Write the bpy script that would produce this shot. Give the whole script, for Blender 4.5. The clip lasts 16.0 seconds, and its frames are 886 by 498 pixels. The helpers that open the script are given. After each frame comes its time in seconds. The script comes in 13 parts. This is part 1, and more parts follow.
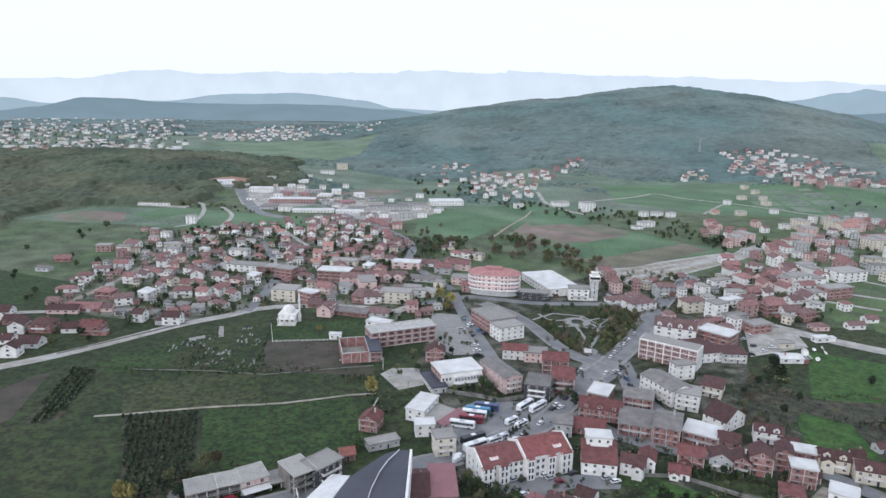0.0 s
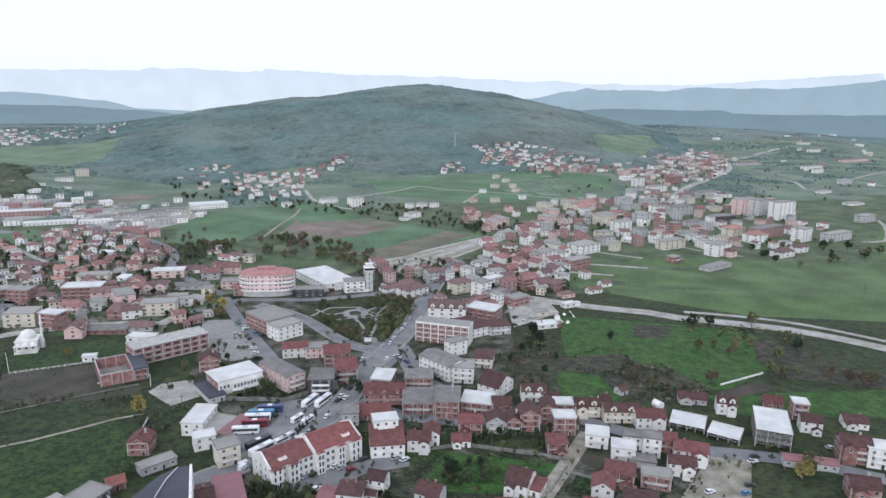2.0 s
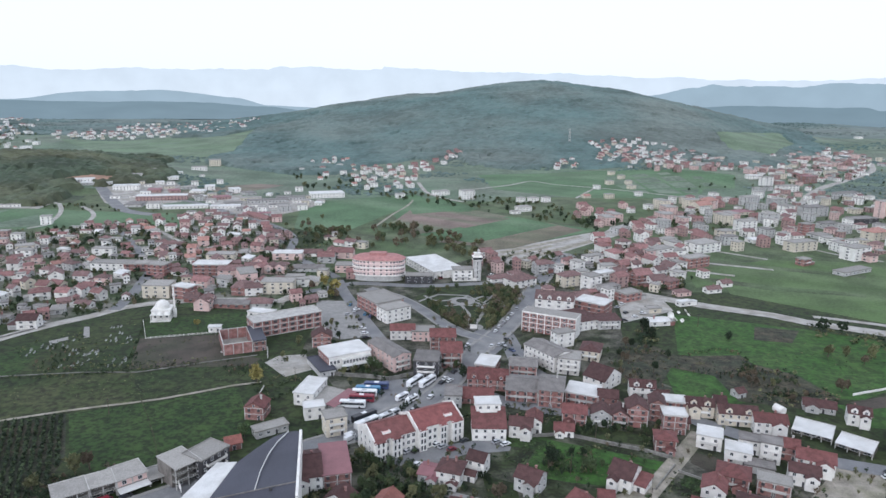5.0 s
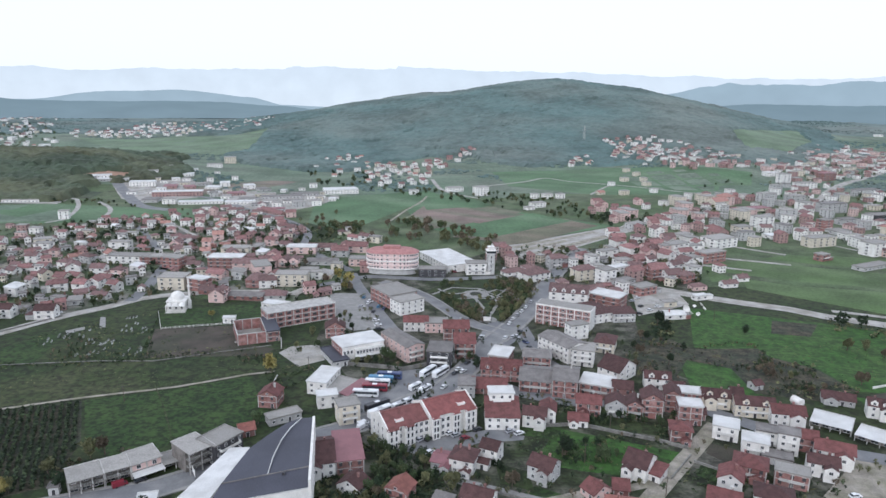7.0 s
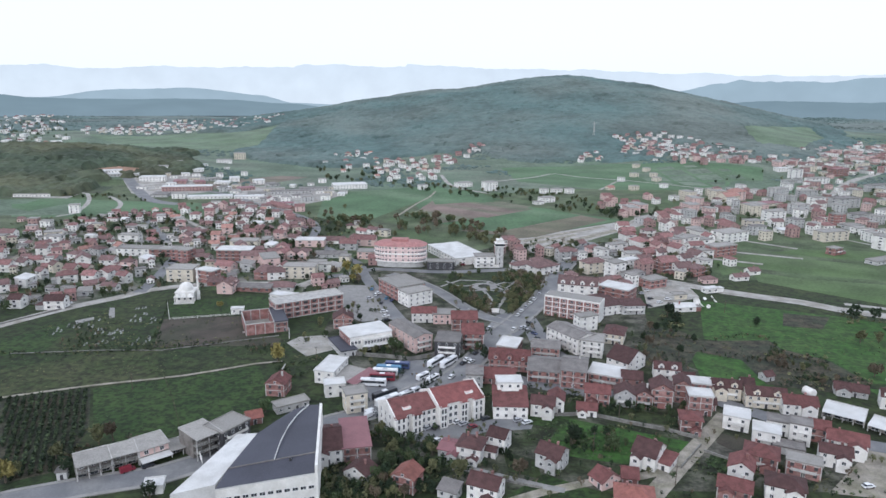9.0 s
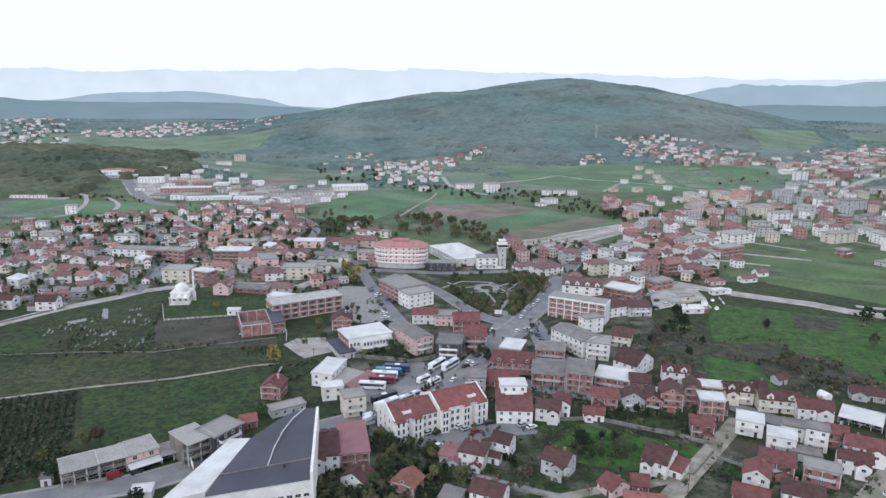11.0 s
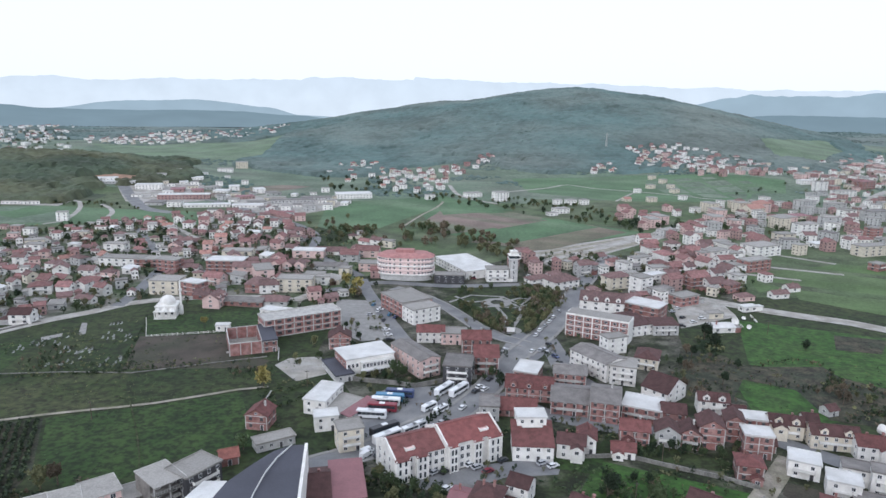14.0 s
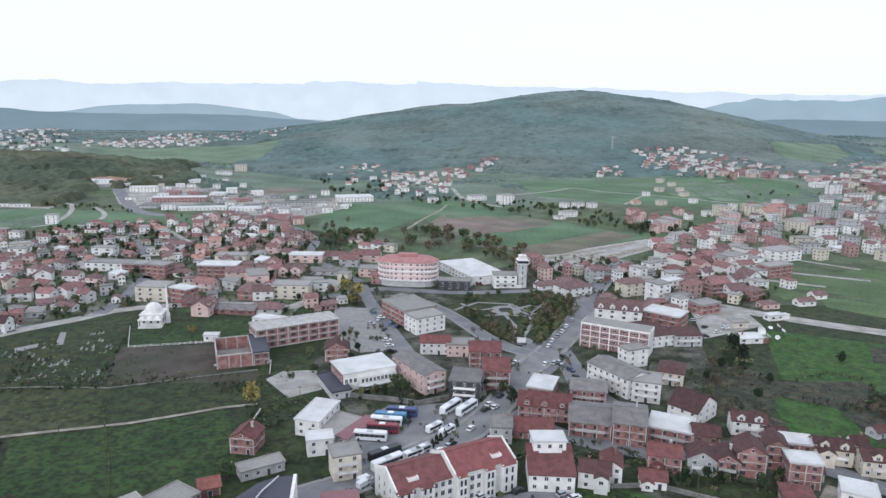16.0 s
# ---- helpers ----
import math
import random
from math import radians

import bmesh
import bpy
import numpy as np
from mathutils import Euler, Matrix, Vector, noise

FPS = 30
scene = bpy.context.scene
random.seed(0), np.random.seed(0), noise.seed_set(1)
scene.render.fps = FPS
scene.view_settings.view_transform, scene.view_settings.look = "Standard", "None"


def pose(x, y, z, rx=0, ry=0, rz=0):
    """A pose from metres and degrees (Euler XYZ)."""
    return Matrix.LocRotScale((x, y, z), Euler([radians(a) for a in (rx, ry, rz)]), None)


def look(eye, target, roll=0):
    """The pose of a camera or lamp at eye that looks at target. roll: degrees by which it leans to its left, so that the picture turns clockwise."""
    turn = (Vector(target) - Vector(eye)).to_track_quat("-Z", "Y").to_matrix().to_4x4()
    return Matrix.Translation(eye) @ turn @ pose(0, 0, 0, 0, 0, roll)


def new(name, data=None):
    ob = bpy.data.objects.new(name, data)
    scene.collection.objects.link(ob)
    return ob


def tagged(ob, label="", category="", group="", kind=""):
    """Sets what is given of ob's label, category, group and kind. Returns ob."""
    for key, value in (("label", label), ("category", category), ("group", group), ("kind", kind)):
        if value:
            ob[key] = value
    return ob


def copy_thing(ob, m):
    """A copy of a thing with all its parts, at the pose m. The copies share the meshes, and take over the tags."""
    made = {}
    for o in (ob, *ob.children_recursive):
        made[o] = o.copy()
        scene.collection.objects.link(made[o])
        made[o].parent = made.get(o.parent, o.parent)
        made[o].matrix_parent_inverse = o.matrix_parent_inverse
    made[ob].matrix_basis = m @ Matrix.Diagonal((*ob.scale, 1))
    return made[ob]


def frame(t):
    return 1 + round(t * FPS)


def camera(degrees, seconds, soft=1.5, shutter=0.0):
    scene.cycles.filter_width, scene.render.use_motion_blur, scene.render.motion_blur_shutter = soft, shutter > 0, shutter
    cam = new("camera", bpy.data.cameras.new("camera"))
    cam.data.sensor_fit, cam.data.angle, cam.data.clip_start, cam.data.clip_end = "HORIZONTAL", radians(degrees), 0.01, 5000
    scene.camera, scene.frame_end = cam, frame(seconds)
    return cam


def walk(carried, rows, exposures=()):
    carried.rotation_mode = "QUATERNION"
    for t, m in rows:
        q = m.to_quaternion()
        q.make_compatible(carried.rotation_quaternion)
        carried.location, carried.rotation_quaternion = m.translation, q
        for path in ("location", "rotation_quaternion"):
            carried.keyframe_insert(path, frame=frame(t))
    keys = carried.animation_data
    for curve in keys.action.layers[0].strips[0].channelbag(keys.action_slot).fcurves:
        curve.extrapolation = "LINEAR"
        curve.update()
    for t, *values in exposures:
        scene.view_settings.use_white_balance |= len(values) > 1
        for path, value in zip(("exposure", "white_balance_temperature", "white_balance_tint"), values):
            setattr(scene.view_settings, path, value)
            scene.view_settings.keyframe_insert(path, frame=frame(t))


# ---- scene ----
cam = camera(66.7, 16.0, shutter=0.3)
PATH = [
    (0, (1.159, -17.257, 150.813), (0.922, -15.326, 150.35), 1.1),
    (0.5, (1.063, -17.229, 150.04), (0.825, -15.299, 149.575), 1.0),
    (1, (3.168, -17.544, 149.171), (3.021, -15.604, 148.706), 0.9),
    (1.5, (3.328, -17.558, 148.228), (3.668, -15.64, 147.773), 1.0),
    (2, (0.819, -17.582, 147.049), (1.248, -15.681, 146.597), 1.1),
    (2.5, (1.016, -17.722, 146.278), (1.34, -15.802, 145.822), 1.0),
    (3, (-0.097, -17.988, 145.45), (0.132, -16.055, 144.99), 1.1),
    (3.5, (1.159, -18.203, 144.393), (1.297, -16.261, 143.932), 1.0),
    (4, (1.436, -18.264, 143.307), (1.56, -16.323, 142.844), 0.9),
    (6.5, (1.654, -18.644, 137.215), (1.725, -16.7, 136.753), 0.9),
    (7, (1.635, -18.578, 135.966), (1.701, -16.634, 135.503), 0.8),
    (7.5, (1.81, -18.724, 134.781), (1.865, -16.779, 134.316), 0.7),
    (8, (1.877, -18.649, 133.65), (1.922, -16.704, 133.185), 0.8),
    (8.5, (2.112, -18.36, 132.474), (2.153, -16.416, 132.007), 0.7),
    (9, (2.214, -18.168, 131.458), (2.253, -16.224, 130.99), 0.7),
    (11.5, (2.228, -5.081, 125.74), (2.261, -3.132, 125.291), 0.8),
    (12, (2.091, -0.211, 124.887), (2.121, 1.739, 124.445), 0.9),
    (12.5, (1.827, 4.94, 124.128), (1.854, 6.891, 123.688), 0.9),
    (13, (1.861, 10.28, 122.856), (1.885, 12.232, 122.421), 0.9),
    (13.5, (1.788, 15.994, 121.549), (1.808, 17.947, 121.118), 0.9),
    (14, (1.4, 21.873, 120.214), (1.419, 23.827, 119.787), 1.0),
    (14.5, (1.095, 27.307, 119.057), (1.111, 29.261, 118.634), 1.0),
    (15, (0.75, 33.679, 117.411), (0.765, 35.635, 116.992), 1.0),
    (15.5, (0.441, 39.828, 115.901), (0.455, 41.785, 115.487), 1.0),
    (16, (-0.052, 46.45, 114.492), (-0.039, 48.407, 114.079), 1.0),
]
walk(cam, [(t, look(e, g, r)) for t, e, g, r in PATH], [(0, 0.0, 5680, 12), (16, 0.0, 5680, 12)])

# ---- world and sun: bright thin overcast, soft light from behind the camera ----
world = bpy.data.worlds.new("world")
scene.world = world
world.use_nodes = True
wn, wl = world.node_tree.nodes, world.node_tree.links
sky = wn.new("ShaderNodeTexSky")
sky.sky_type, sky.sun_disc = "NISHITA", False
sky.sun_elevation, sky.sun_rotation = radians(28), radians(205)
sky.air_density, sky.dust_density = 1.0, 3.0
veil = wn.new("ShaderNodeMix")
veil.data_type = "RGBA"
veil.inputs[0].default_value = 0.88
tint = wn.new("ShaderNodeVectorMath")
tint.operation = "SCALE"
tint.inputs[3].default_value = 0.12
wl.new(sky.outputs[0], tint.inputs[0])
wl.new(tint.outputs[0], veil.inputs[6])
veil.inputs[7].default_value = (0.99, 1.0, 1.01, 1)
wl.new(veil.outputs[2], wn["Background"].inputs[0])
wn["Background"].inputs[1].default_value = 1.15
sun = new("sun", bpy.data.lights.new("sun", "SUN"))
sun.data.energy, sun.data.angle, sun.data.color = 1.15, radians(30), (1.0, 0.94, 0.88)
sun.matrix_world = look((-60, -120, 75), (0, 0, 0))

# ---- materials ----
MATS = {}


def mat(name, colour, rough=0.85, metal=0.0, vary=0.25, scale=0.6, fine=6.0, bump=0.0, per_object=0.0, stripes=0.0, second=None, mixscale=0.05, streak=None):
    """Two scales of variation on a base colour; stripes: ribs per metre; second: a colour that shows in patches;
    streak: the bearing in degrees along which the patches are drawn out, as in worked fields."""
    if name in MATS:
        return MATS[name]
    m = bpy.data.materials.new(name)
    m.use_nodes = True
    n, l = m.node_tree.nodes, m.node_tree.links
    b = n["Principled BSDF"]
    b.inputs["Roughness"].default_value, b.inputs["Metallic"].default_value = rough, metal
    geo = n.new("ShaderNodeNewGeometry")

    def noise_node(s, detail):
        k = n.new("ShaderNodeTexNoise")
        k.inputs["Scale"].default_value, k.inputs["Detail"].default_value = s, detail
        l.new(geo.outputs["Position"], k.inputs["Vector"])
        return k
    coarse, grain = noise_node(scale, 3), noise_node(fine, 2)
    add = n.new("ShaderNodeMath")
    add.operation = "MULTIPLY_ADD"
    l.new(coarse.outputs[0], add.inputs[0])
    add.inputs[1].default_value = 1.4
    l.new(grain.outputs[0], add.inputs[2])
    ramp = n.new("ShaderNodeMapRange")
    l.new(add.outputs[0], ramp.inputs[0])
    ramp.inputs[1].default_value, ramp.inputs[2].default_value = 0.95, 1.45
    ramp.inputs[3].default_value, ramp.inputs[4].default_value = 1 - vary, 1 + vary
    value = ramp.outputs[0]
    if per_object:
        info = n.new("ShaderNodeObjectInfo")
        spread = n.new("ShaderNodeMapRange")
        l.new(info.outputs["Random"], spread.inputs[0])
        spread.inputs[3].default_value, spread.inputs[4].default_value = 1 - per_object, 1 + per_object
        times = n.new("ShaderNodeMath")
        times.operation = "MULTIPLY"
        l.new(value, times.inputs[0])
        l.new(spread.outputs[0], times.inputs[1])
        value = times.outputs[0]
    base = None
    if second:
        mix = n.new("ShaderNodeMix")
        mix.data_type = "RGBA"
        mix.inputs[6].default_value, mix.inputs[7].default_value = (*colour, 1), (*second, 1)
        big = noise_node(mixscale, 4)
        if streak is not None:
            drawn = n.new("ShaderNodeMapping")
            drawn.vector_type = "TEXTURE"
            drawn.inputs["Rotation"].default_value = (0, 0, radians(streak))
            drawn.inputs["Scale"].default_value = (12.0, 0.8, 1.0)
            l.new(geo.outputs["Position"], drawn.inputs["Vector"])
            l.new(drawn.outputs[0], big.inputs["Vector"])
        edge = n.new("ShaderNodeMapRange")
        edge.inputs[1].default_value, edge.inputs[2].default_value = 0.42, 0.62
        l.new(big.outputs[0], edge.inputs[0])
        l.new(edge.outputs[0], mix.inputs[0])
        base = mix.outputs[2]
    scaled = n.new("ShaderNodeVectorMath")
    scaled.operation = "SCALE"
    if base:
        l.new(base, scaled.inputs[0])
    else:
        scaled.inputs[0].default_value = colour
    l.new(value, scaled.inputs[3])
    l.new(scaled.outputs[0], b.inputs["Base Color"])
    height = grain.outputs[0]
    if stripes:
        co = n.new("ShaderNodeTexCoord")
        wave = n.new("ShaderNodeTexWave")
        wave.inputs["Scale"].default_value = stripes
        wave.inputs["Distortion"].default_value = 0.15
        l.new(co.outputs["Object"], wave.inputs["Vector"])
        height = wave.outputs[1]
    if bump:
        bp = n.new("ShaderNodeBump")
        bp.inputs["Strength"].default_value, bp.inputs["Distance"].default_value = bump, 0.15
        l.new(height, bp.inputs["Height"])
        l.new(bp.outputs[0], b.inputs["Normal"])
    MATS[name] = m
    return m


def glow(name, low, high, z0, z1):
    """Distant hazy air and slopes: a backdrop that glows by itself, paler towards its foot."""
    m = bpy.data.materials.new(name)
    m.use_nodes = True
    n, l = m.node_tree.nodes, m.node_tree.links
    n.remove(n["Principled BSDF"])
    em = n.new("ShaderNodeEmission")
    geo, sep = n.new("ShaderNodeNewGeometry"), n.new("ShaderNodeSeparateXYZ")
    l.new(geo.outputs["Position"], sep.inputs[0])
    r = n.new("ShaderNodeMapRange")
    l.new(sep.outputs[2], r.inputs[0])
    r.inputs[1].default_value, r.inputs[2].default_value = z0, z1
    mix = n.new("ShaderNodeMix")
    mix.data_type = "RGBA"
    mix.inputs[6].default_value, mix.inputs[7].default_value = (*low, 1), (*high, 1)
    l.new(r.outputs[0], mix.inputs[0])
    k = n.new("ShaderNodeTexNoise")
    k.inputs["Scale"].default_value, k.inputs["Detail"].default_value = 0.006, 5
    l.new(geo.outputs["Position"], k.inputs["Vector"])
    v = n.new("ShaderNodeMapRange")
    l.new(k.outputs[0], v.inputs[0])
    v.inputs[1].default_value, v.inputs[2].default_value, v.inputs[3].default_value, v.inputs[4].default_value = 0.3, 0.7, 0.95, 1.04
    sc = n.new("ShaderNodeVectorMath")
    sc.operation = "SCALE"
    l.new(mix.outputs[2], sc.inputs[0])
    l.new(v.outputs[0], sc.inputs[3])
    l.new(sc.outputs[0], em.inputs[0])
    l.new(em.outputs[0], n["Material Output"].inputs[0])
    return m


grass = mat("grass", (0.017, 0.031, 0.007), 0.95, vary=0.55, scale=0.2, fine=0.5, bump=0.6, second=(0.029, 0.041, 0.012), mixscale=0.03)
lush = mat("lush_grass", (0.016, 0.037, 0.006), 0.95, vary=0.5, scale=0.25, fine=0.5, bump=0.6, second=(0.026, 0.050, 0.010), mixscale=0.05)
bright = mat("bright_meadow", (0.027, 0.074, 0.010), 0.95, vary=0.42, scale=0.18, fine=0.5, bump=0.5, second=(0.038, 0.080, 0.016), mixscale=0.04)
wide_meadow = mat("wide_meadow", (0.066, 0.112, 0.036), 0.95, vary=0.3, scale=0.03, fine=0.5, bump=0.3, second=(0.088, 0.128, 0.055), mixscale=0.02, streak=-17)
# Mid-distance grass, its base colour lightened to stand for haze
pasture = mat("pasture", (0.062, 0.094, 0.04), 0.95, vary=0.4, scale=0.05, fine=0.5, bump=0.3, second=(0.09, 0.11, 0.062), mixscale=0.015)
dry = mat("dry_grass", (0.040, 0.048, 0.018), 0.95, vary=0.55, scale=0.25, fine=0.45, bump=0.6, second=(0.026, 0.040, 0.010), mixscale=0.05)
scrub = mat("scrub", (0.028, 0.034, 0.020), 0.95, vary=0.6, scale=0.2, fine=1.0, bump=0.6, second=(0.052, 0.047, 0.030), mixscale=0.08)
soil = mat("ploughed_soil", (0.06, 0.05, 0.04), 0.95, vary=0.3, scale=0.1, fine=1.5, bump=0.5, second=(0.045, 0.046, 0.03), mixscale=0.04)
asphalt = mat("asphalt", (0.165, 0.169, 0.178), 0.85, vary=0.12, scale=0.12, fine=1.5, bump=0.1, second=(0.2, 0.2, 0.2), mixscale=0.06)
gravel = mat("gravel", (0.36, 0.348, 0.325), 0.95, vary=0.2, scale=0.15, fine=2.0, bump=0.3, second=(0.28, 0.265, 0.235), mixscale=0.08)
dirt = mat("dirt_track", (0.29, 0.265, 0.225), 0.95, vary=0.25, scale=0.2, fine=2.0, bump=0.3, second=(0.2, 0.19, 0.14), mixscale=0.15)
townland = mat("town_ground", (0.021, 0.031, 0.009), 0.95, vary=0.6, scale=0.12, fine=0.7, bump=0.3, second=(0.08, 0.078, 0.062), mixscale=0.06)
garden_ground = mat("garden_ground", (0.048, 0.075, 0.028), 0.95, vary=0.45, scale=0.08, fine=0.6, bump=0.3, second=(0.14, 0.135, 0.115), mixscale=0.04)
pave = mat("paving", (0.25, 0.245, 0.235), 0.9, vary=0.15, scale=0.3, fine=3.0, bump=0.1)
white_paint = mat("white_plaster", (0.74, 0.73, 0.70), 0.8, vary=0.1, scale=0.25, fine=3, per_object=0.1, second=(0.66, 0.645, 0.61), mixscale=0.35)
cream = mat("cream_plaster", (0.62, 0.57, 0.47), 0.85, vary=0.12, scale=0.4, fine=3, per_object=0.12)
pinkish = mat("pink_plaster", (0.62, 0.46, 0.425), 0.85, vary=0.12, scale=0.4, fine=3, per_object=0.1)
grey_wall = mat("grey_render", (0.43, 0.43, 0.42), 0.9, vary=0.18, scale=0.4, fine=3, per_object=0.15)
pink_roof = mat("faded_pink_roof", (0.36, 0.18, 0.17), 0.85, vary=0.18, scale=0.4, fine=3)
pale_pink = mat("pale_pink_plaster", (0.70, 0.56, 0.53), 0.85, vary=0.1, scale=0.4, fine=3)
brick = mat("hollow_brick", (0.24, 0.118, 0.105), 0.9, vary=0.26, scale=0.5, fine=4, bump=0.3, per_object=0.18, second=(0.30, 0.18, 0.165), mixscale=0.3)
concrete = mat("concrete", (0.42, 0.41, 0.39), 0.9, vary=0.2, scale=0.4, fine=3, bump=0.1, per_object=0.1)
tile_red = mat("red_roof_tile", (0.15, 0.06, 0.056), 0.85, vary=0.25, scale=0.5, fine=4, bump=0.5, stripes=2.2, per_object=0.2)
tile_pale = mat("faded_red_roof_tile", (0.225, 0.08, 0.075), 0.85, vary=0.2, scale=0.5, fine=4, bump=0.5, stripes=2.2)
old_wall = mat("old_wall", (0.20, 0.195, 0.18), 0.9, vary=0.35, scale=0.3, fine=2, bump=0.2)
# Darker than the walls are: gallery shade is painted into this render
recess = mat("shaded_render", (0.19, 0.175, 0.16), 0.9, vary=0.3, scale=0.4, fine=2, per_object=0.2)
grave_stone = mat("grave_stone", (0.23, 0.24, 0.23), 0.9, vary=0.3, scale=0.2, fine=2, per_object=0.3)
tile_dark = mat("dark_roof_tile", (0.085, 0.042, 0.04), 0.85, vary=0.25, scale=0.5, fine=4, bump=0.5, stripes=2.2, per_object=0.2)
tile_orange = mat("orange_roof_tile", (0.26, 0.105, 0.085), 0.85, vary=0.22, scale=0.5, fine=4, bump=0.5, stripes=2.2, per_object=0.15)
# Tiles of distant roofs: haze is put into the colour as a paler tone
hazed_red = mat("hazed_red_tile", (0.22, 0.118, 0.112), 0.9, vary=0.25, scale=0.5, fine=3, per_object=0.28)
hazed_dark = mat("hazed_brown_tile", (0.155, 0.098, 0.094), 0.9, vary=0.25, scale=0.5, fine=3, per_object=0.22)
hazed_orange = mat("hazed_orange_tile", (0.33, 0.185, 0.155), 0.9, vary=0.22, scale=0.5, fine=3, per_object=0.18)
sheet_white = mat("white_sheet_metal", (0.60, 0.60, 0.59), 0.55, vary=0.1, scale=0.15, fine=2, bump=0.2, stripes=1.5, second=(0.52, 0.515, 0.50), mixscale=0.12)
sheet_grey = mat("grey_sheet_metal", (0.17, 0.158, 0.15), 0.65, vary=0.22, scale=0.3, fine=2, bump=0.2, stripes=1.5, per_object=0.15)
sheet_blue = mat("slate_blue_sheet_metal", (0.052, 0.054, 0.072), 0.65, vary=0.14, scale=0.1, fine=2, bump=0.2, stripes=1.0)
sheet_maroon = mat("maroon_sheet_metal", (0.23, 0.105, 0.115), 0.6, vary=0.12, scale=0.2, fine=2, bump=0.2, stripes=1.5)
flat_roof = mat("flat_roof_screed", (0.3, 0.288, 0.268), 0.9, vary=0.22, scale=0.2, fine=2, per_object=0.15, second=(0.25, 0.24, 0.225), mixscale=0.2)
glass = mat("window_glass", (0.035, 0.042, 0.05), 0.12, vary=0.1)
frame_white = mat("window_frame", (0.7, 0.7, 0.7), 0.6, vary=0.05)
dark_metal = mat("dark_metal", (0.05, 0.05, 0.055), 0.5, vary=0.1)
bark = mat("bark", (0.10, 0.08, 0.06), 0.95, vary=0.3, scale=3, fine=12)
leaf_green = mat("leaves_green", (0.06, 0.088, 0.038), 0.9, vary=0.4, scale=0.5, fine=3, per_object=0.25)
leaf_olive = mat("leaves_olive", (0.14, 0.145, 0.07), 0.9, vary=0.35, scale=0.5, fine=3, per_object=0.25)
leaf_yellow = mat("leaves_yellow", (0.26, 0.225, 0.075), 0.9, vary=0.3, scale=0.5, fine=3, per_object=0.2)
leaf_rust = mat("leaves_rust", (0.115, 0.092, 0.062), 0.9, vary=0.3, scale=0.5, fine=3, per_object=0.25)
leaf_dark = mat("leaves_dark", (0.02, 0.036, 0.017), 0.9, vary=0.35, scale=0.5, fine=3, per_object=0.2)
# Woodland green lifted towards blue-grey: the hill's haze is in this colour
forest_mat = mat("hazed_forest", (0.088, 0.138, 0.13), 0.95, vary=0.24, scale=0.008, fine=0.05, second=(0.128, 0.156, 0.14), mixscale=0.0022)
# Valley and distant meadow greens are lightened and greyed to hold haze
valley = mat("hazed_valley_grass", (0.098, 0.142, 0.094), 0.95, vary=0.3, scale=0.015, fine=0.2, second=(0.135, 0.165, 0.122), mixscale=0.006)
hazed_meadow = mat("hazed_meadow", (0.075, 0.138, 0.066), 0.95, vary=0.25, scale=0.02, fine=0.3, second=(0.10, 0.155, 0.086), mixscale=0.012, streak=-38)
hazed_pale_meadow = mat("hazed_pale_meadow", (0.11, 0.162, 0.095), 0.95, vary=0.25, scale=0.015, fine=0.2, second=(0.13, 0.178, 0.115), mixscale=0.008)
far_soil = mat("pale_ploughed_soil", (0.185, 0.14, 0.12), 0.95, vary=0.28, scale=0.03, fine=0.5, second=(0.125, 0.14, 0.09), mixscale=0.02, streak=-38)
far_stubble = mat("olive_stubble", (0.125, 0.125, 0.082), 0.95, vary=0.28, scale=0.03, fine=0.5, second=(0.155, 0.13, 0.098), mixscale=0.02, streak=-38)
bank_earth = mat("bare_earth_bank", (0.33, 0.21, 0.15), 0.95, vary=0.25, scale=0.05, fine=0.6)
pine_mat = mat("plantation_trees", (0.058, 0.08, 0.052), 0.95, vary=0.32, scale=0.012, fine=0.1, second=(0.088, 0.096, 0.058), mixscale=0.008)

# ---- mesh helpers ----


class MB:
    """Collects faces for one mesh, each face with a material slot."""

    def __init__(self):
        self.v, self.f, self.s = [], [], []

    def face(self, pts, slot=0):
        k = len(self.v)
        self.v += [tuple(p) for p in pts]
        self.f.append(tuple(range(k, k + len(pts))))
        self.s.append(slot)

    def box(self, x0, y0, z0, x1, y1, z1, slot=0):
        c = [(x, y, z) for z in (z0, z1) for y in (y0, y1) for x in (x0, x1)]
        for q in ((0, 2, 3, 1), (4, 5, 7, 6), (0, 1, 5, 4), (2, 6, 7, 3), (0, 4, 6, 2), (1, 3, 7, 5)):
            self.face([c[i] for i in q], slot)
        return self

    def prism(self, poly, z0, z1, slot=0, top=None):
        n = len(poly)
        self.face([(x, y, z1) for x, y in poly], slot if top is None else top)
        self.face([(x, y, z0) for x, y in reversed(poly)], slot)
        for i in range(n):
            (ax, ay), (bx, by) = poly[i], poly[(i + 1) % n]
            self.face([(ax, ay, z0), (bx, by, z0), (bx, by, z1), (ax, ay, z1)], slot)
        return self

    def tube(self, x, y, z0, z1, r0, r1, n=8, slot=0):
        a = [(x + r0 * math.cos(2 * math.pi * i / n), y + r0 * math.sin(2 * math.pi * i / n), z0) for i in range(n)]
        b = [(x + r1 * math.cos(2 * math.pi * i / n), y + r1 * math.sin(2 * math.pi * i / n), z1) for i in range(n)]
        for i in range(n):
            j = (i + 1) % n
            self.face([a[i], a[j], b[j], b[i]], slot)
        self.face(b, slot)
        self.face(a[::-1], slot)
        return self

    def mesh(self, name, mats):
        me = bpy.data.meshes.new(name)
        me.from_pydata(self.v, [], self.f)
        for m in mats:
            me.materials.append(m)
        me.polygons.foreach_set("material_index", self.s)
        me.update()
        return me


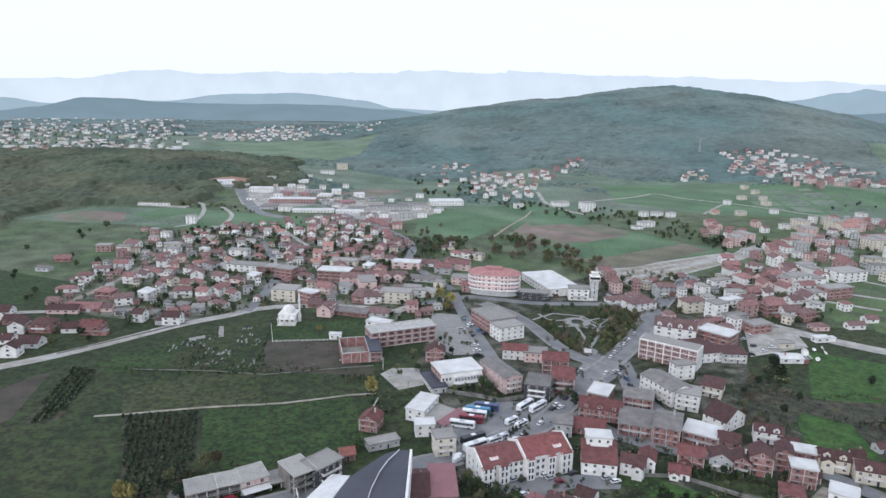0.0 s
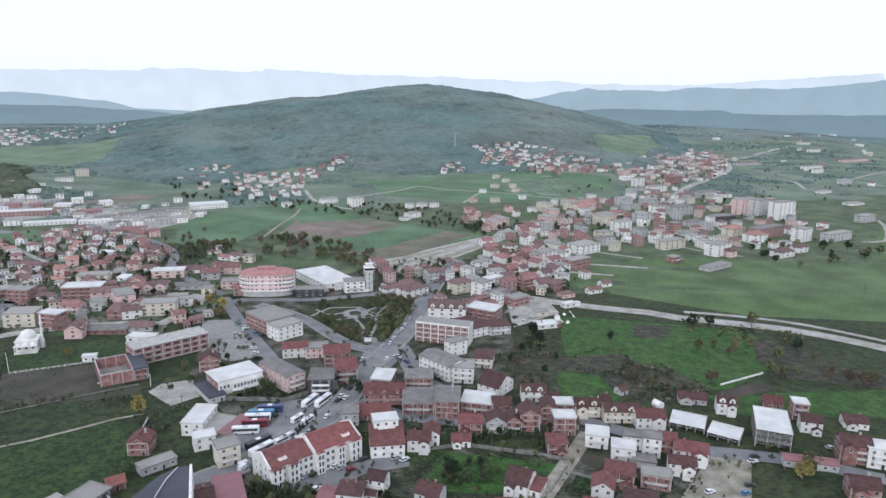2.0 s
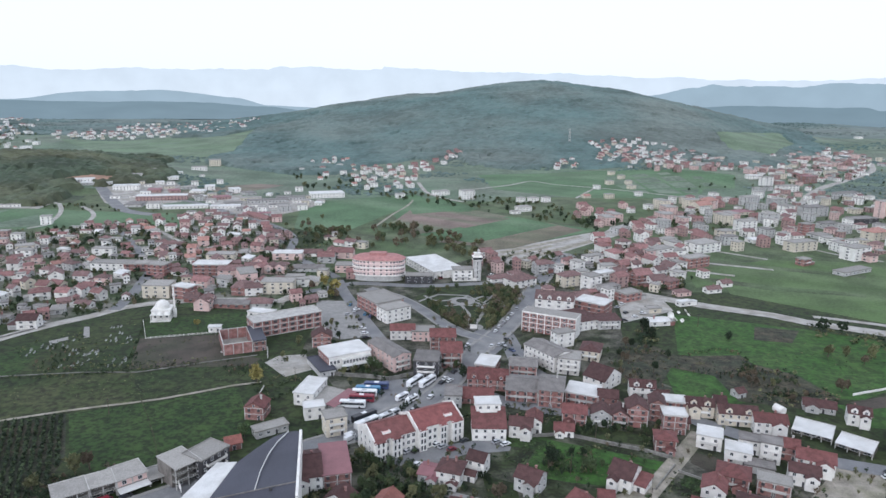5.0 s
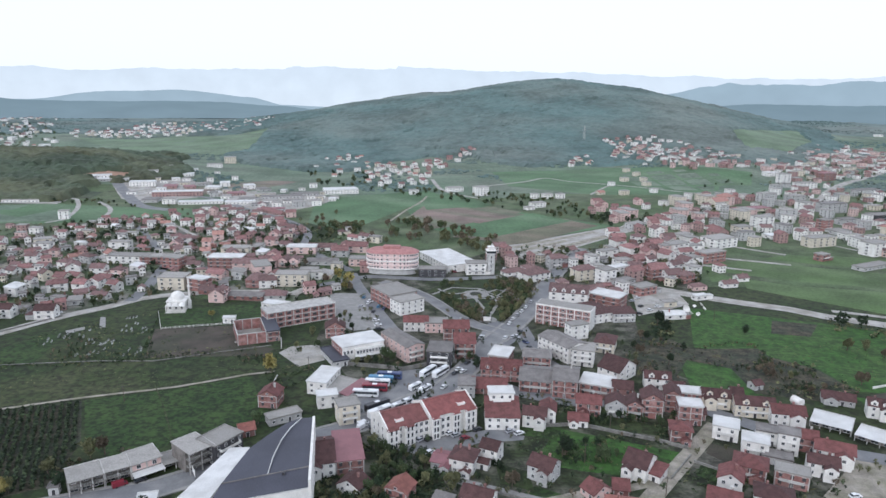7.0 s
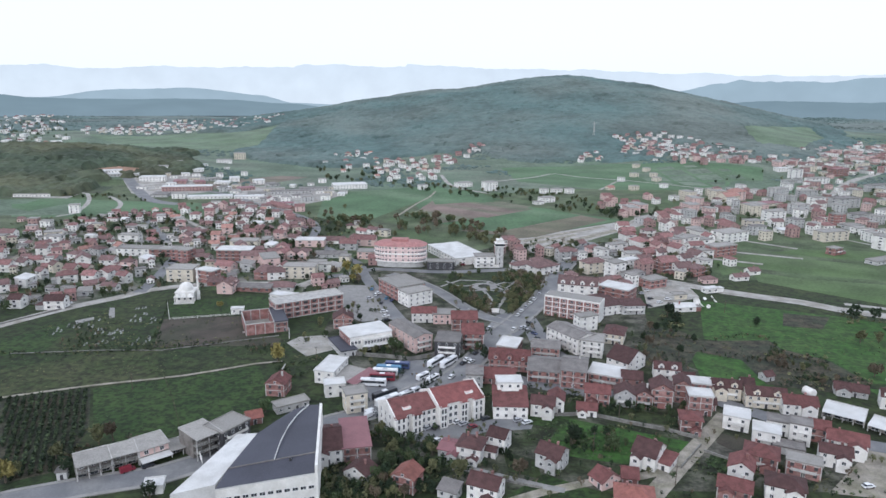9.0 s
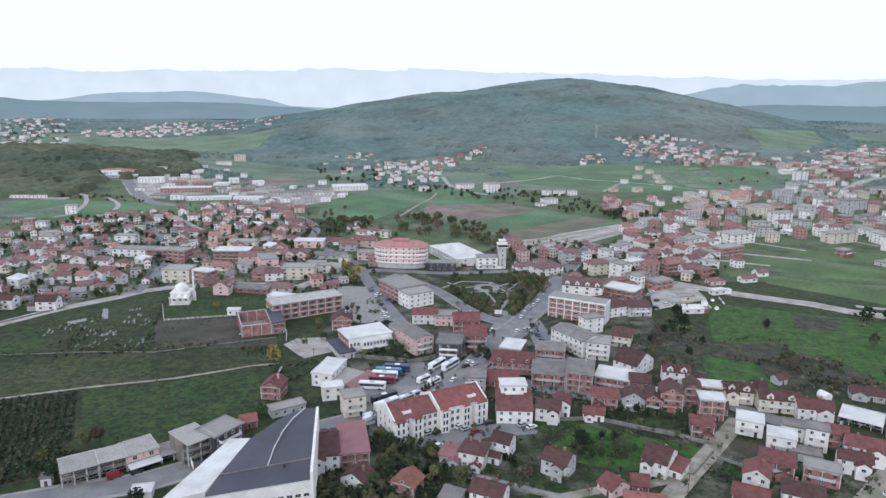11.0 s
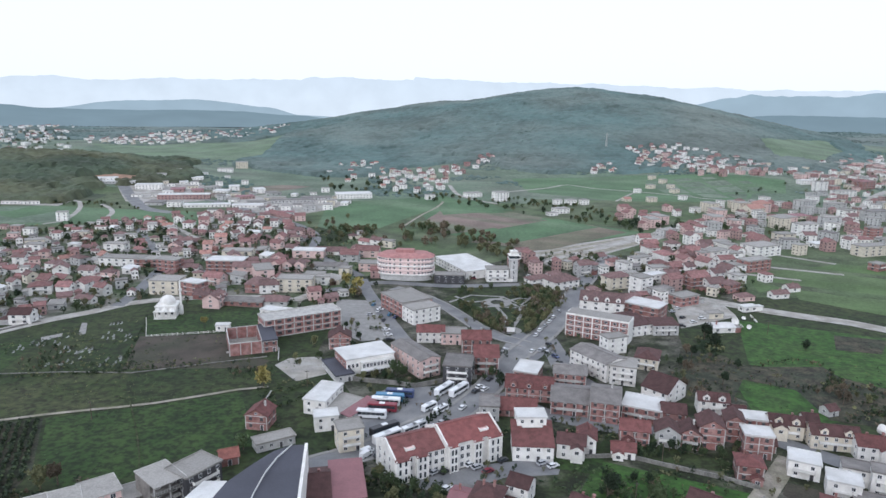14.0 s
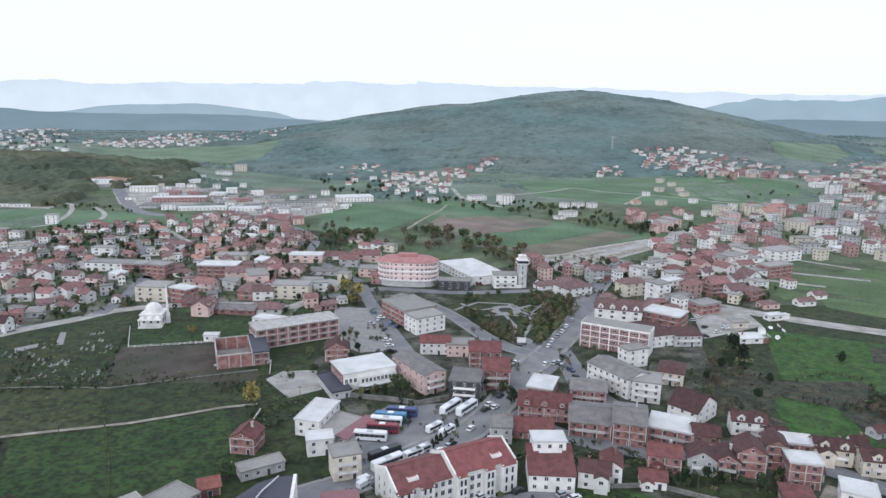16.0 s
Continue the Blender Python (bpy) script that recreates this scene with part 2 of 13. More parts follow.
def part(name, mb, mats, parent, label="", at=None):
    me = mb.mesh(name, mats if isinstance(mats, (list, tuple)) else [mats]) if isinstance(mb, MB) else mb
    ob = new(name, me)
    ob.parent = parent
    if at is not None:
        ob.matrix_basis = at
    return tagged(ob, label) if label else ob


def thing(name, m, label, category, group="", kind=""):
    ob = new(name)
    ob.matrix_basis = m
    return tagged(ob, label, category, group, kind)


def bump_at(x, y, cx, cy, rl, rr, rf, rb, h):
    u = (x - cx) / (rl if x < cx else rr)
    v = (y - cy) / (rf if y < cy else rb)
    r = math.hypot(u, v)
    return h * 0.5 * (1 + math.cos(math.pi * r)) if r < 1 else 0.0


def land(x, y):
    """Height of the ground: a flat town, a broad wooded hill behind it, low wooded rises beside."""
    z = bump_at(x, y, 500, 2300, 1450, 820, 1250, 1200, 163)
    z -= bump_at(x, y, 130, 2300, 200, 170, 700, 700, 9) + bump_at(x, y, 590, 2300, 150, 150, 700, 700, 9)
    z += bump_at(x, y, 405, 2300, 120, 110, 600, 600, 4) + bump_at(x, y, 980, 2200, 260, 300, 700, 700, 14)
    z += bump_at(x, y, -620, 1010, 520, 380, 300, 330, 34)
    z += bump_at(x, y, -1000, 820, 500, 350, 300, 300, 20)
    z += bump_at(x, y, 480, 1080, 220, 260, 170, 300, 16)
    z += bump_at(x, y, 1500, 2300, 900, 900, 900, 900, 35)
    if y > 1200:
        z += 9 * noise.noise((x / 260, y / 260, 0.3)) * min(1, (y - 1200) / 600) + 3 * noise.noise((x / 70, y / 70, 2.3)) * min(1, (y - 1200) / 600)
    return z


def inside(x, y, poly):
    hit = False
    for i in range(len(poly)):
        (ax, ay), (bx, by) = poly[i], poly[i - 1]
        if (ay > y) != (by > y) and x < (bx - ax) * (y - ay) / (by - ay) + ax:
            hit = not hit
    return hit


WOOD = [(-543, 609), (-574, 667), (-572, 735), (-505, 766), (-425, 777), (-417, 831), (-462, 874), (-490, 944), (-401, 1007), (-440, 1287), (-673, 1433), (-871, 1425), (-1400, 1249), (-1400, 700), (-800, 560)]


# ---- ground ----
mb = MB()
xs = [-4600 + 40 * i for i in range(231)]
ys = [-400 + 40 * i for i in range(131)]
mb.v = [(x, y, land(x, y)) for y in ys for x in xs]
for j in range(len(ys) - 1):
    for i in range(len(xs) - 1):
        k = j * len(xs) + i
        mb.f.append((k, k + 1, k + len(xs) + 1, k + len(xs)))
        mb.s.append(0)
wooded = [bump_at(xs[i] + 20, ys[j] + 20, 500, 2300, 1400, 820, 1250, 1200, 163) > 8 or ys[j] > 1900 for j in range(len(ys) - 1) for i in range(len(xs) - 1)]
mb.s = [1 if q else 0 for q in wooded]
for j in range(len(ys) - 1):
    for i in range(len(xs) - 1):
        k = j * (len(xs) - 1) + i
        x, y = xs[i] + 20, ys[j] + 20
        # farther grass takes paler slots: distance haze stepped into the colour
        if not mb.s[k] and y > 430:
            mb.s[k] = 3 if y < 860 + 90 * noise.noise((x / 150, y / 150, 4.2)) else 2
        if inside(x, y, WOOD):
            mb.s[k] = 4
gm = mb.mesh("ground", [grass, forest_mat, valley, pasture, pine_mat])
gm.polygons.foreach_set("use_smooth", [True] * len(gm.polygons))
ground = tagged(new("ground", gm), "grass-covered valley floor rising into low hills", "ground", kind="structure")


CLEAR = []
ROADS = []


def patch(name, poly, m, lift=0.05, label="", category="field", kind="structure", cell=0):
    """A sheet of ground cover on the land, cut to its outline."""
    if m in (hazed_meadow, hazed_pale_meadow, bank_earth):
        CLEAR.append(poly)
    bm = bmesh.new()
    bm.faces.new([bm.verts.new((x, y, 0)) for x, y in poly])
    if cell:
        lo = [min(p[k] for p in poly) for k in (0, 1)]
        hi = [max(p[k] for p in poly) for k in (0, 1)]
        for k in (0, 1):
            c = math.ceil(lo[k] / cell) * cell
            while c < hi[k]:
                no = (1, 0, 0) if k == 0 else (0, 1, 0)
                bmesh.ops.bisect_plane(bm, geom=bm.verts[:] + bm.edges[:] + bm.faces[:], plane_co=(c, c, 0), plane_no=no)
                c += cell
    bmesh.ops.triangulate(bm, faces=bm.faces[:])
    for v in bm.verts:
        v.co.z = land(v.co.x, v.co.y) + lift
    bm.normal_update()
    for f in bm.faces:
        if f.normal.z < 0:
            f.normal_flip()
    me = bpy.data.meshes.new(name)
    bm.to_mesh(me)
    bm.free()
    me.materials.append(m)
    return tagged(new(name, me), label, category, kind=kind)


def smooth_line(pts, step=12):
    """Catmull-Rom through the points."""
    out = []
    p = [pts[0]] + list(pts) + [pts[-1]]
    for i in range(1, len(p) - 2):
        a, b, c, d = (Vector(q) for q in p[i - 1:i + 3])
        n = max(1, int((c - b).length / step))
        for k in range(n):
            t = k / n
            out.append(0.5 * ((2 * b) + (c - a) * t + (2 * a - 5 * b + 4 * c - d) * t * t + (3 * b - a - 3 * c + d) * t ** 3))
    return out + [Vector(pts[-1])]


def road(name, pts, width, m, lift=0.09, label="", kerb=0.0):
    line = smooth_line(pts)
    ROADS.append((line, width))
    mb = MB()
    rows = []
    for i, p in enumerate(line):
        t = (line[min(i + 1, len(line) - 1)] - line[max(i - 1, 0)]).normalized()
        n = Vector((-t.y, t.x))
        rows.append((p + n * width / 2, p - n * width / 2, n))
    for (a, b, _), (c, d, _) in zip(rows, rows[1:]):
        mb.face([(q.x, q.y, land(q.x, q.y) + lift) for q in (a, b, d, c)][::-1])
    ob = tagged(new(name, mb.mesh(name, [m])), label, "road", kind="structure")
    if kerb:
        for side in (0, 1):
            kb = MB()
            for r, q in zip(rows, rows[1:]):
                sg = 1 if side == 0 else -1
                i0, i1 = r[side], q[side]
                o0, o1 = i0 + r[2] * sg * kerb, i1 + q[2] * sg * kerb
                z = lift + 0.13
                kb.face([(i0.x, i0.y, z), (i1.x, i1.y, z), (o1.x, o1.y, z), (o0.x, o0.y, z)][::-sg])
                kb.face([(i0.x, i0.y, 0), (i1.x, i1.y, 0), (i1.x, i1.y, z), (i0.x, i0.y, z)])
                kb.face([(o0.x, o0.y, 0), (o1.x, o1.y, 0), (o1.x, o1.y, z), (o0.x, o0.y, z)])
            tagged(new("pavement", kb.mesh("pavement", [pave])), "pale concrete pavement with a kerb beside the road", "pavement", kind="structure")
    return ob


# ---- hills and mountains far behind ----


def ridge(name, pts, depth, m, label):
    """A far range: its crest runs through (x, y, z) points, with slopes towards the town."""
    line = []
    for a, b in zip(pts, pts[1:]):
        for k in range(40):
            t = k / 40
            s = t * t * (3 - 2 * t)
            x, y = a[0] + (b[0] - a[0]) * t, a[1] + (b[1] - a[1]) * t
            z = a[2] + (b[2] - a[2]) * s
            line.append((x, y, z + z * 0.06 * noise.noise((x / 180, y / 180, 1.7)) + z * 0.025 * noise.noise((x / 40, y / 40, 5.1))))
    mb = MB()
    n = 7
    for i, (x, y, z) in enumerate(line):
        for j in range(n):
            u = j / (n - 1)
            wob = 1 + 0.25 * noise.noise((x / 150, u * 2, 3.3)) * u * (1 - u) * 4
            mb.v.append((x, y - depth * u, max(-5, z * (1 - u) ** 0.8 * wob)))
    for i in range(len(line) - 1):
        for j in range(n - 1):
            k = i * n + j
            mb.f.append((k, k + 1, k + n + 1, k + n))
            mb.s.append(0)
    me = mb.mesh(name, [m])
    me.polygons.foreach_set("use_smooth", [True] * len(me.polygons))
    return tagged(new(name, me), label, "mountains", kind="structure")


# ---- buildings ----
SHARED = {}
FOOT = []  # where buildings stand: x, y, radius


def shared(key, make):
    if key not in SHARED:
        SHARED[key] = make()
    return SHARED[key]


def window_mesh(w, h):
    """A window standing a little proud of its wall: frame, mullion, sill and a pane set back in it."""
    def make():
        mb, f = MB(), 0.09
        mb.box(-w / 2, -0.07, 0, -w / 2 + f, 0.05, h)
        mb.box(w / 2 - f, -0.07, 0, w / 2, 0.05, h)
        mb.box(-w / 2 + f, -0.07, h - f, w / 2 - f, 0.05, h)
        mb.box(-w / 2 + f, -0.12, 0, w / 2 - f, 0.05, f)
        if w > 1.0:
            mb.box(-0.04, -0.05, f, 0.04, 0.05, h - f)
        mb.face([(-w / 2 + f, -0.025, f), (w / 2 - f, -0.025, f), (w / 2 - f, -0.025, h - f), (-w / 2 + f, -0.025, h - f)], 1)
        return mb.mesh("window", [frame_white, glass])
    return shared(("window", w, h), make)


def opening_mesh(w, h):
    """Unglazed opening of a shell: shade painted as a flat dark sheet, lintel above."""
    def make():
        mb = MB()
        mb.face([(-w / 2, -0.02, 0), (w / 2, -0.02, 0), (w / 2, -0.02, h), (-w / 2, -0.02, h)], 1)
        mb.box(-w / 2 - 0.1, -0.06, h, w / 2 + 0.1, 0.05, h + 0.2)
        return mb.mesh("window", [concrete, dark_metal])
    return shared(("opening", w, h), make)


def door_mesh(w, h):
    def make():
        mb = MB()
        mb.box(-w / 2 - 0.1, -0.06, 0, -w / 2, 0.05, h + 0.1)
        mb.box(w / 2, -0.06, 0, w / 2 + 0.1, 0.05, h + 0.1)
        mb.box(-w / 2, -0.06, h, w / 2, 0.05, h + 0.1)
        mb.box(-w / 2, -0.03, 0, w / 2, 0.05, h, 1)
        return mb.mesh("door", [frame_white, dark_metal])
    return shared(("door", w, h), make)


def gable_wall(w, d, h, rise, slot=0):
    """Walls with gables at the two short ends (ridge along x)."""
    mb = MB()
    a, b = w / 2, d / 2
    mb.face([(-a, -b, 0), (a, -b, 0), (a, -b, h), (-a, -b, h)])
    mb.face([(a, b, 0), (-a, b, 0), (-a, b, h), (a, b, h)])
    mb.face([(a, -b, 0), (a, b, 0), (a, b, h), (a, 0, h + rise), (a, -b, h)])
    mb.face([(-a, b, 0), (-a, -b, 0), (-a, -b, h), (-a, 0, h + rise), (-a, b, h)])
    return mb


def gable_roof(w, d, h, rise, over=0.6, thick=0.22):
    mb = MB()
    a, b = w / 2 + over, d / 2
    k = rise / b
    for s in (-1, 1):
        e = s * (b + over)
        ze = h - k * over
        top = [(-a, 0, h + rise + thick), (a, 0, h + rise + thick), (a, e, ze + thick), (-a, e, ze + thick)]
        low = [(x, y, z - thick) for x, y, z in top]
        mb.face(top if s > 0 else top[::-1])
        mb.face(low[::-1] if s > 0 else low)
        mb.face([low[3], low[2], top[2], top[3]])
        mb.face([low[0], low[3], top[3], top[0]])
        mb.face([low[1], low[2], top[2], top[1]])
    mb.box(-a, -0.18, h + rise + thick - 0.05, a, 0.18, h + rise + thick + 0.1)
    return mb


def hip_roof(w, d, h, rise, over=0.6, thick=0.22):
    mb = MB()
    a, b = w / 2 + over, d / 2 + over
    r = max(0.0, (w - d) / 2)
    q = max(0.0, (d - w) / 2)
    base = [(-a, -b), (a, -b), (a, b), (-a, b)]
    z0, z1, zt = h - 0.15, h - 0.15 + thick, h + rise
    for i in range(4):
        (ax, ay), (bx, by) = base[i], base[(i + 1) % 4]
        mb.face([(ax, ay, z0), (bx, by, z0), (bx, by, z1), (ax, ay, z1)])
    mb.face([(x, y, z0) for x, y in reversed(base)])
    if w >= d:
        l, m = (-r, 0, zt), (r, 0, zt)
        mb.face([(-a, -b, z1), (a, -b, z1), m, l])
        mb.face([(a, b, z1), (-a, b, z1), l, m])
        mb.face([(a, -b, z1), (a, b, z1), m])
        mb.face([(-a, b, z1), (-a, -b, z1), l])
    else:
        l, m = (0, -q, zt), (0, q, zt)
        mb.face([(a, -b, z1), (a, b, z1), m, l])
        mb.face([(-a, b, z1), (-a, -b, z1), l, m])
        mb.face([(-a, -b, z1), (a, -b, z1), l])
        mb.face([(a, b, z1), (-a, b, z1), m])
    return mb


def turned(mb):
    """The same faces, turned a quarter about z."""
    mb.v = [(-y, x, z) for x, y, z in mb.v]
    return mb


WALL = {"w": (white_paint, "white-plastered"), "c": (cream, "cream-plastered"), "p": (pinkish, "pink-plastered"), "g": (grey_wall, "grey rendered"), "b": (brick, "bare red brick")}
TILE = {"r": (tile_red, "red tiled"), "d": (tile_dark, "dark brown tiled"), "o": (tile_orange, "orange tiled"), "s": (sheet_grey, "grey sheet-metal"),
        "W": (sheet_white, "white sheet-metal"), "f": (flat_roof, "flat concrete"), "m": (sheet_maroon, "maroon sheet-metal"), "B": (sheet_blue, "slate-blue sheet-metal")}


# Brick of the far houses, greyed and paled to carry distance haze
hazed_brick = mat("hazed_brick_wall", (0.33, 0.215, 0.20), 0.9, vary=0.22, scale=0.5, fine=3, second=(0.36, 0.26, 0.24), mixscale=0.05)
HAZED = {"r": (hazed_red, "haze-toned red tiled"), "d": (hazed_dark, "haze-toned brown tiled"), "o": (hazed_orange, "haze-toned orange tiled")}


def facade(root, L, dist, ang, h0, floors, bare, every=3.2, ww=1.2, wh=1.35, door=False, first=0):
    """Windows in rows on one face; ang turns the face about z."""
    n = max(1, int(L / every))
    face = Matrix.Rotation(ang, 4, "Z")
    for fl in range(first, floors):
        for i in range(n):
            x = (i + 0.5) * L / n - L / 2
            z = h0 + fl * 2.75 + 0.95
            if door and fl == 0 and i == n // 2:
                part("door", door_mesh(1.1, 2.1), None, root, at=face @ Matrix.Translation((x, -dist, 0.02)))
                continue
            me = opening_mesh(ww, wh) if bare else window_mesh(ww, wh)
            part("window", me, None, root, at=face @ Matrix.Translation((x, -dist, z)))


def house(x, y, w, d, floors, rot, style="wrg", back=False, extra="", name="house", rise=None, group="", lite=False):
    """style: wall, roof cover, roof form (g gable, G gable facing, h hip, f flat, s shed). extra: c chimney, b balcony, m dormers, t attic window."""
    wall, cover, form = style[0], style[1], style[2]
    wm, wt = WALL[wall]
    if lite and cover == "r" and (x * 3.7 + y * 1.9) % 1 < 0.4:
        cover = "d"
    # lite houses beyond y 380 take the tiles with haze in their colour
    tm, tt = HAZED.get(cover, TILE[cover]) if lite and y > 380 else TILE[cover]
    z = land(x, y)
    FOOT.append((x, y, 0.5 * math.hypot(w, d)))
    kind = {"g": "gabled", "G": "gabled", "h": "hipped", "f": "flat", "s": "sloping"}[form]
    count = {1: "one-storey", 2: "two-storey", 3: "three-storey", 4: "four-storey"}.get(floors, "many-storey")
    text = f"{count} {wt} {name.replace('_', ' ')} with a {tt} {kind} roof" if form != "f" else f"{count} {wt} {name.replace('_', ' ')} with a flat pale roof"
    root = thing(name, pose(x, y, z, rz=rot), text, "house" if name == "house" else "building", group)
    h = floors * 2.75 + 0.1 + 0.3 * ((x * 7.3 + y * 3.1) % 1)
    bare = wall == "b"
    if form in "gG":
        along, across = (w, d) if form == "g" else (d, w)
        rise = rise or (0.13 if cover in "smWB" else 0.3) * across
        a, b = gable_wall(along, across, h, rise), gable_roof(along, across, h, rise, 0.45)
        if form == "G":
            a, b = turned(a), turned(b)
        part("wall", a, wm, root)
        top = part("roof", b, tm, root, f"{tt} roof")
        if rise > 2.2:
            for s in (-1, 1):
                if form == "g":
                    m = Matrix.Rotation(s * math.pi / 2, 4, "Z") @ Matrix.Translation((0, -w / 2, h + rise * 0.15))
                else:
                    m = Matrix.Rotation(0 if s < 0 else math.pi, 4, "Z") @ Matrix.Translation((0, -d / 2, h + rise * 0.15))
                part("window", window_mesh(1.0, 1.0), None, root, at=m)
    elif form == "h":
        part("wall", MB().box(-w / 2, -d / 2, 0, w / 2, d / 2, h), wm, root)
        top = part("roof", hip_roof(w, d, h, rise or 0.27 * min(w, d)), tm, root, f"{tt} roof")
    elif form == "s":
        up = rise or 1.2
        mb = MB()
        a, b = w / 2, d / 2
        mb.face([(-a, -b, 0), (a, -b, 0), (a, -b, h), (-a, -b, h)])
        mb.face([(a, b, 0), (-a, b, 0), (-a, b, h + up), (a, b, h + up)])
        mb.face([(a, -b, 0), (a, b, 0), (a, b, h + up), (a, -b, h)])
        mb.face([(-a, b, 0), (-a, -b, 0), (-a, -b, h), (-a, b, h + up)])
        part("wall", mb, wm, root)
        o, k = 0.4, up / d
        rb = MB()
        t = [(-a - o, -b - o, h - k * o), (a + o, -b - o, h - k * o), (a + o, b + o, h + up + k * o), (-a - o, b + o, h + up + k * o)]
        q = [(p[0], p[1], p[2] + 0.25) for p in t]
        rb.face(q)
        rb.face(t[::-1])
        for i in range(4):
            j = (i + 1) % 4
            rb.face([t[i], t[j], q[j], q[i]])
        top = part("roof", rb, tm, root, f"{tt} roof")
    else:
        part("wall", MB().box(-w / 2, -d / 2, 0, w / 2, d / 2, h), wm, root)
        rb = MB().box(-w / 2 - 0.35, -d / 2 - 0.35, h, w / 2 + 0.35, d / 2 + 0.35, h + 0.28)
        for bx in ((-w / 2 - 0.35, -d / 2 - 0.35, w / 2 + 0.35, -d / 2 - 0.1), (-w / 2 - 0.35, d / 2 + 0.1, w / 2 + 0.35, d / 2 + 0.35),
                   (-w / 2 - 0.35, -d / 2 - 0.1, -w / 2 - 0.1, d / 2 + 0.1), (w / 2 + 0.1, -d / 2 - 0.1, w / 2 + 0.35, d / 2 + 0.1)):
            rb.box(bx[0], bx[1], h + 0.28, bx[2], bx[3], h + 0.6)
        top = part("roof", rb, tm, root, "flat roof slab with a low parapet")
    if bare:
        for fl in range(floors):
            zb = (fl + 1) * 2.75 + 0.1
            part("floor_band", MB().box(-w / 2 - 0.05, -d / 2 - 0.05, zb - 0.15, w / 2 + 0.05, d / 2 + 0.05, zb + 0.12), concrete, root, "pale concrete floor band")
        n = 0 if lite else max(2, int(w / 4.5) + 1)
        for i in range(n):
            cx = -w / 2 + 0.2 + i * (w - 0.4) / (n - 1)
            part("column", MB().box(cx - 0.17, -d / 2 - 0.045, 0, cx + 0.17, -d / 2 + 0.2, h - 0.3), concrete, root, "pale concrete column")
    wide = (6.5, 9.0, 2.4) if lite and y > 520 else (5.0, 9.0, 1.8) if lite else (3.2, 4.0, 1.2)
    facade(root, w, d / 2, 0, 0.1, floors, bare, every=wide[0], ww=wide[2], door=not lite)
    facade(root, d, w / 2, math.pi / 2, 0.1, floors, bare, every=wide[1], ww=wide[2])
    facade(root, d, w / 2, -math.pi / 2, 0.1, floors, bare, every=wide[1], ww=wide[2])
    if back:
        facade(root, w, d / 2, math.pi, 0.1, floors, bare)
    if "c" in extra:
        part("chimney", MB().box(-0.35, -0.35, 0, 0.35, 0.35, 1.9).box(-0.45, -0.45, 1.9, 0.45, 0.45, 2.1), brick if not bare else concrete, top, at=Matrix.Translation((w * 0.18, d * 0.1, h + 0.22 * min(w, d) - 0.3)))
    if "b" in extra and floors > 1:
        for fl in range(1, floors):
            zb = fl * 2.75 + 0.15
            bal = MB().box(-w * 0.35, -d / 2 - 1.3, zb - 0.15, w * 0.35, -d / 2, zb)
            rail = MB().box(-w * 0.35, -d / 2 - 1.3, zb, w * 0.35, -d / 2 - 1.2, zb + 0.95)
            rail.box(-w * 0.35, -d / 2 - 1.2, zb, -w * 0.35 + 0.1, -d / 2, zb + 0.95).box(w * 0.35 - 0.1, -d / 2 - 1.2, zb, w * 0.35, -d / 2, zb + 0.95)
            slab = part("balcony", bal, concrete, root)
            part("balcony_rail", rail, white_paint if wall != "b" else concrete, slab, "solid balcony rail")
    if "m" in extra:
        n = max(2, int(w / 6))
        for i in range(n):
            cx = (i + 0.5) * w / n - w / 2
            dm = gable_wall(2.4, 2.6, 1.9, 1.1)
            dr = gable_roof(2.4, 2.6, 1.9, 1.1, 0.25, 0.12)
            at = Matrix.Translation((cx, -d / 2 + 1.3, h - 0.1)) @ Matrix.Rotation(math.pi / 2, 4, "Z")
            dorm = part("dormer", dm, wm, root, at=at)
            part("dormer_roof", dr, tm, dorm)
            part("window", window_mesh(1.2, 1.3), None, dorm, at=Matrix.Rotation(-math.pi / 2, 4, "Z") @ Matrix.Translation((0, -1.22, 0.4)))
    if not lite and y < 262 and form in "gh" and 7.5 < w < 15:
        dice = random.Random(int(x * 13 + y * 29))
        ww, wd, side = w * 0.42, dice.uniform(1.6, 2.8), dice.choice((-1, 1))
        wh = min(h - 0.6, 2.75 * (floors - 1) + 2.9) if dice.random() < 0.6 else 2.7
        at = Matrix.Translation((side * w * 0.22, -d / 2 - wd / 2 + 0.1, 0)) @ Matrix.Rotation(math.pi / 2, 4, "Z")
        wing = part("front_wing", gable_wall(wd + 0.2, ww, wh, 0.28 * ww), wm, root, "gabled front wing", at=at)
        part("wing_roof", gable_roof(wd + 0.2, ww, wh, 0.28 * ww, 0.35, 0.16), tm, wing)
        part("window", window_mesh(1.4, 1.3), None, wing, at=Matrix.Rotation(-math.pi / 2, 4, "Z") @ Matrix.Translation((0, -wd / 2 - 0.1, wh - 1.9)))
        part("chimney", MB().box(-0.3, -0.3, 0, 0.3, 0.3, 1.7).box(-0.4, -0.4, 1.7, 0.4, 0.4, 1.9), brick, top, at=Matrix.Translation((-side * w * 0.2, d * 0.12, h + 0.14 * min(w, d))))
        lean = part("lean_to", MB().box(-w * 0.3, d / 2, 0, w * 0.25, d / 2 + 2.6, 2.4), grey_wall, root, "low rear lean-to")
        part("lean_to_roof", MB().box(-w * 0.3 - 0.3, d / 2 + 0.02, 2.4, w * 0.25 + 0.3, d / 2 + 3.0, 2.58), dice.choice((tm, sheet_grey, flat_roof)), lean)
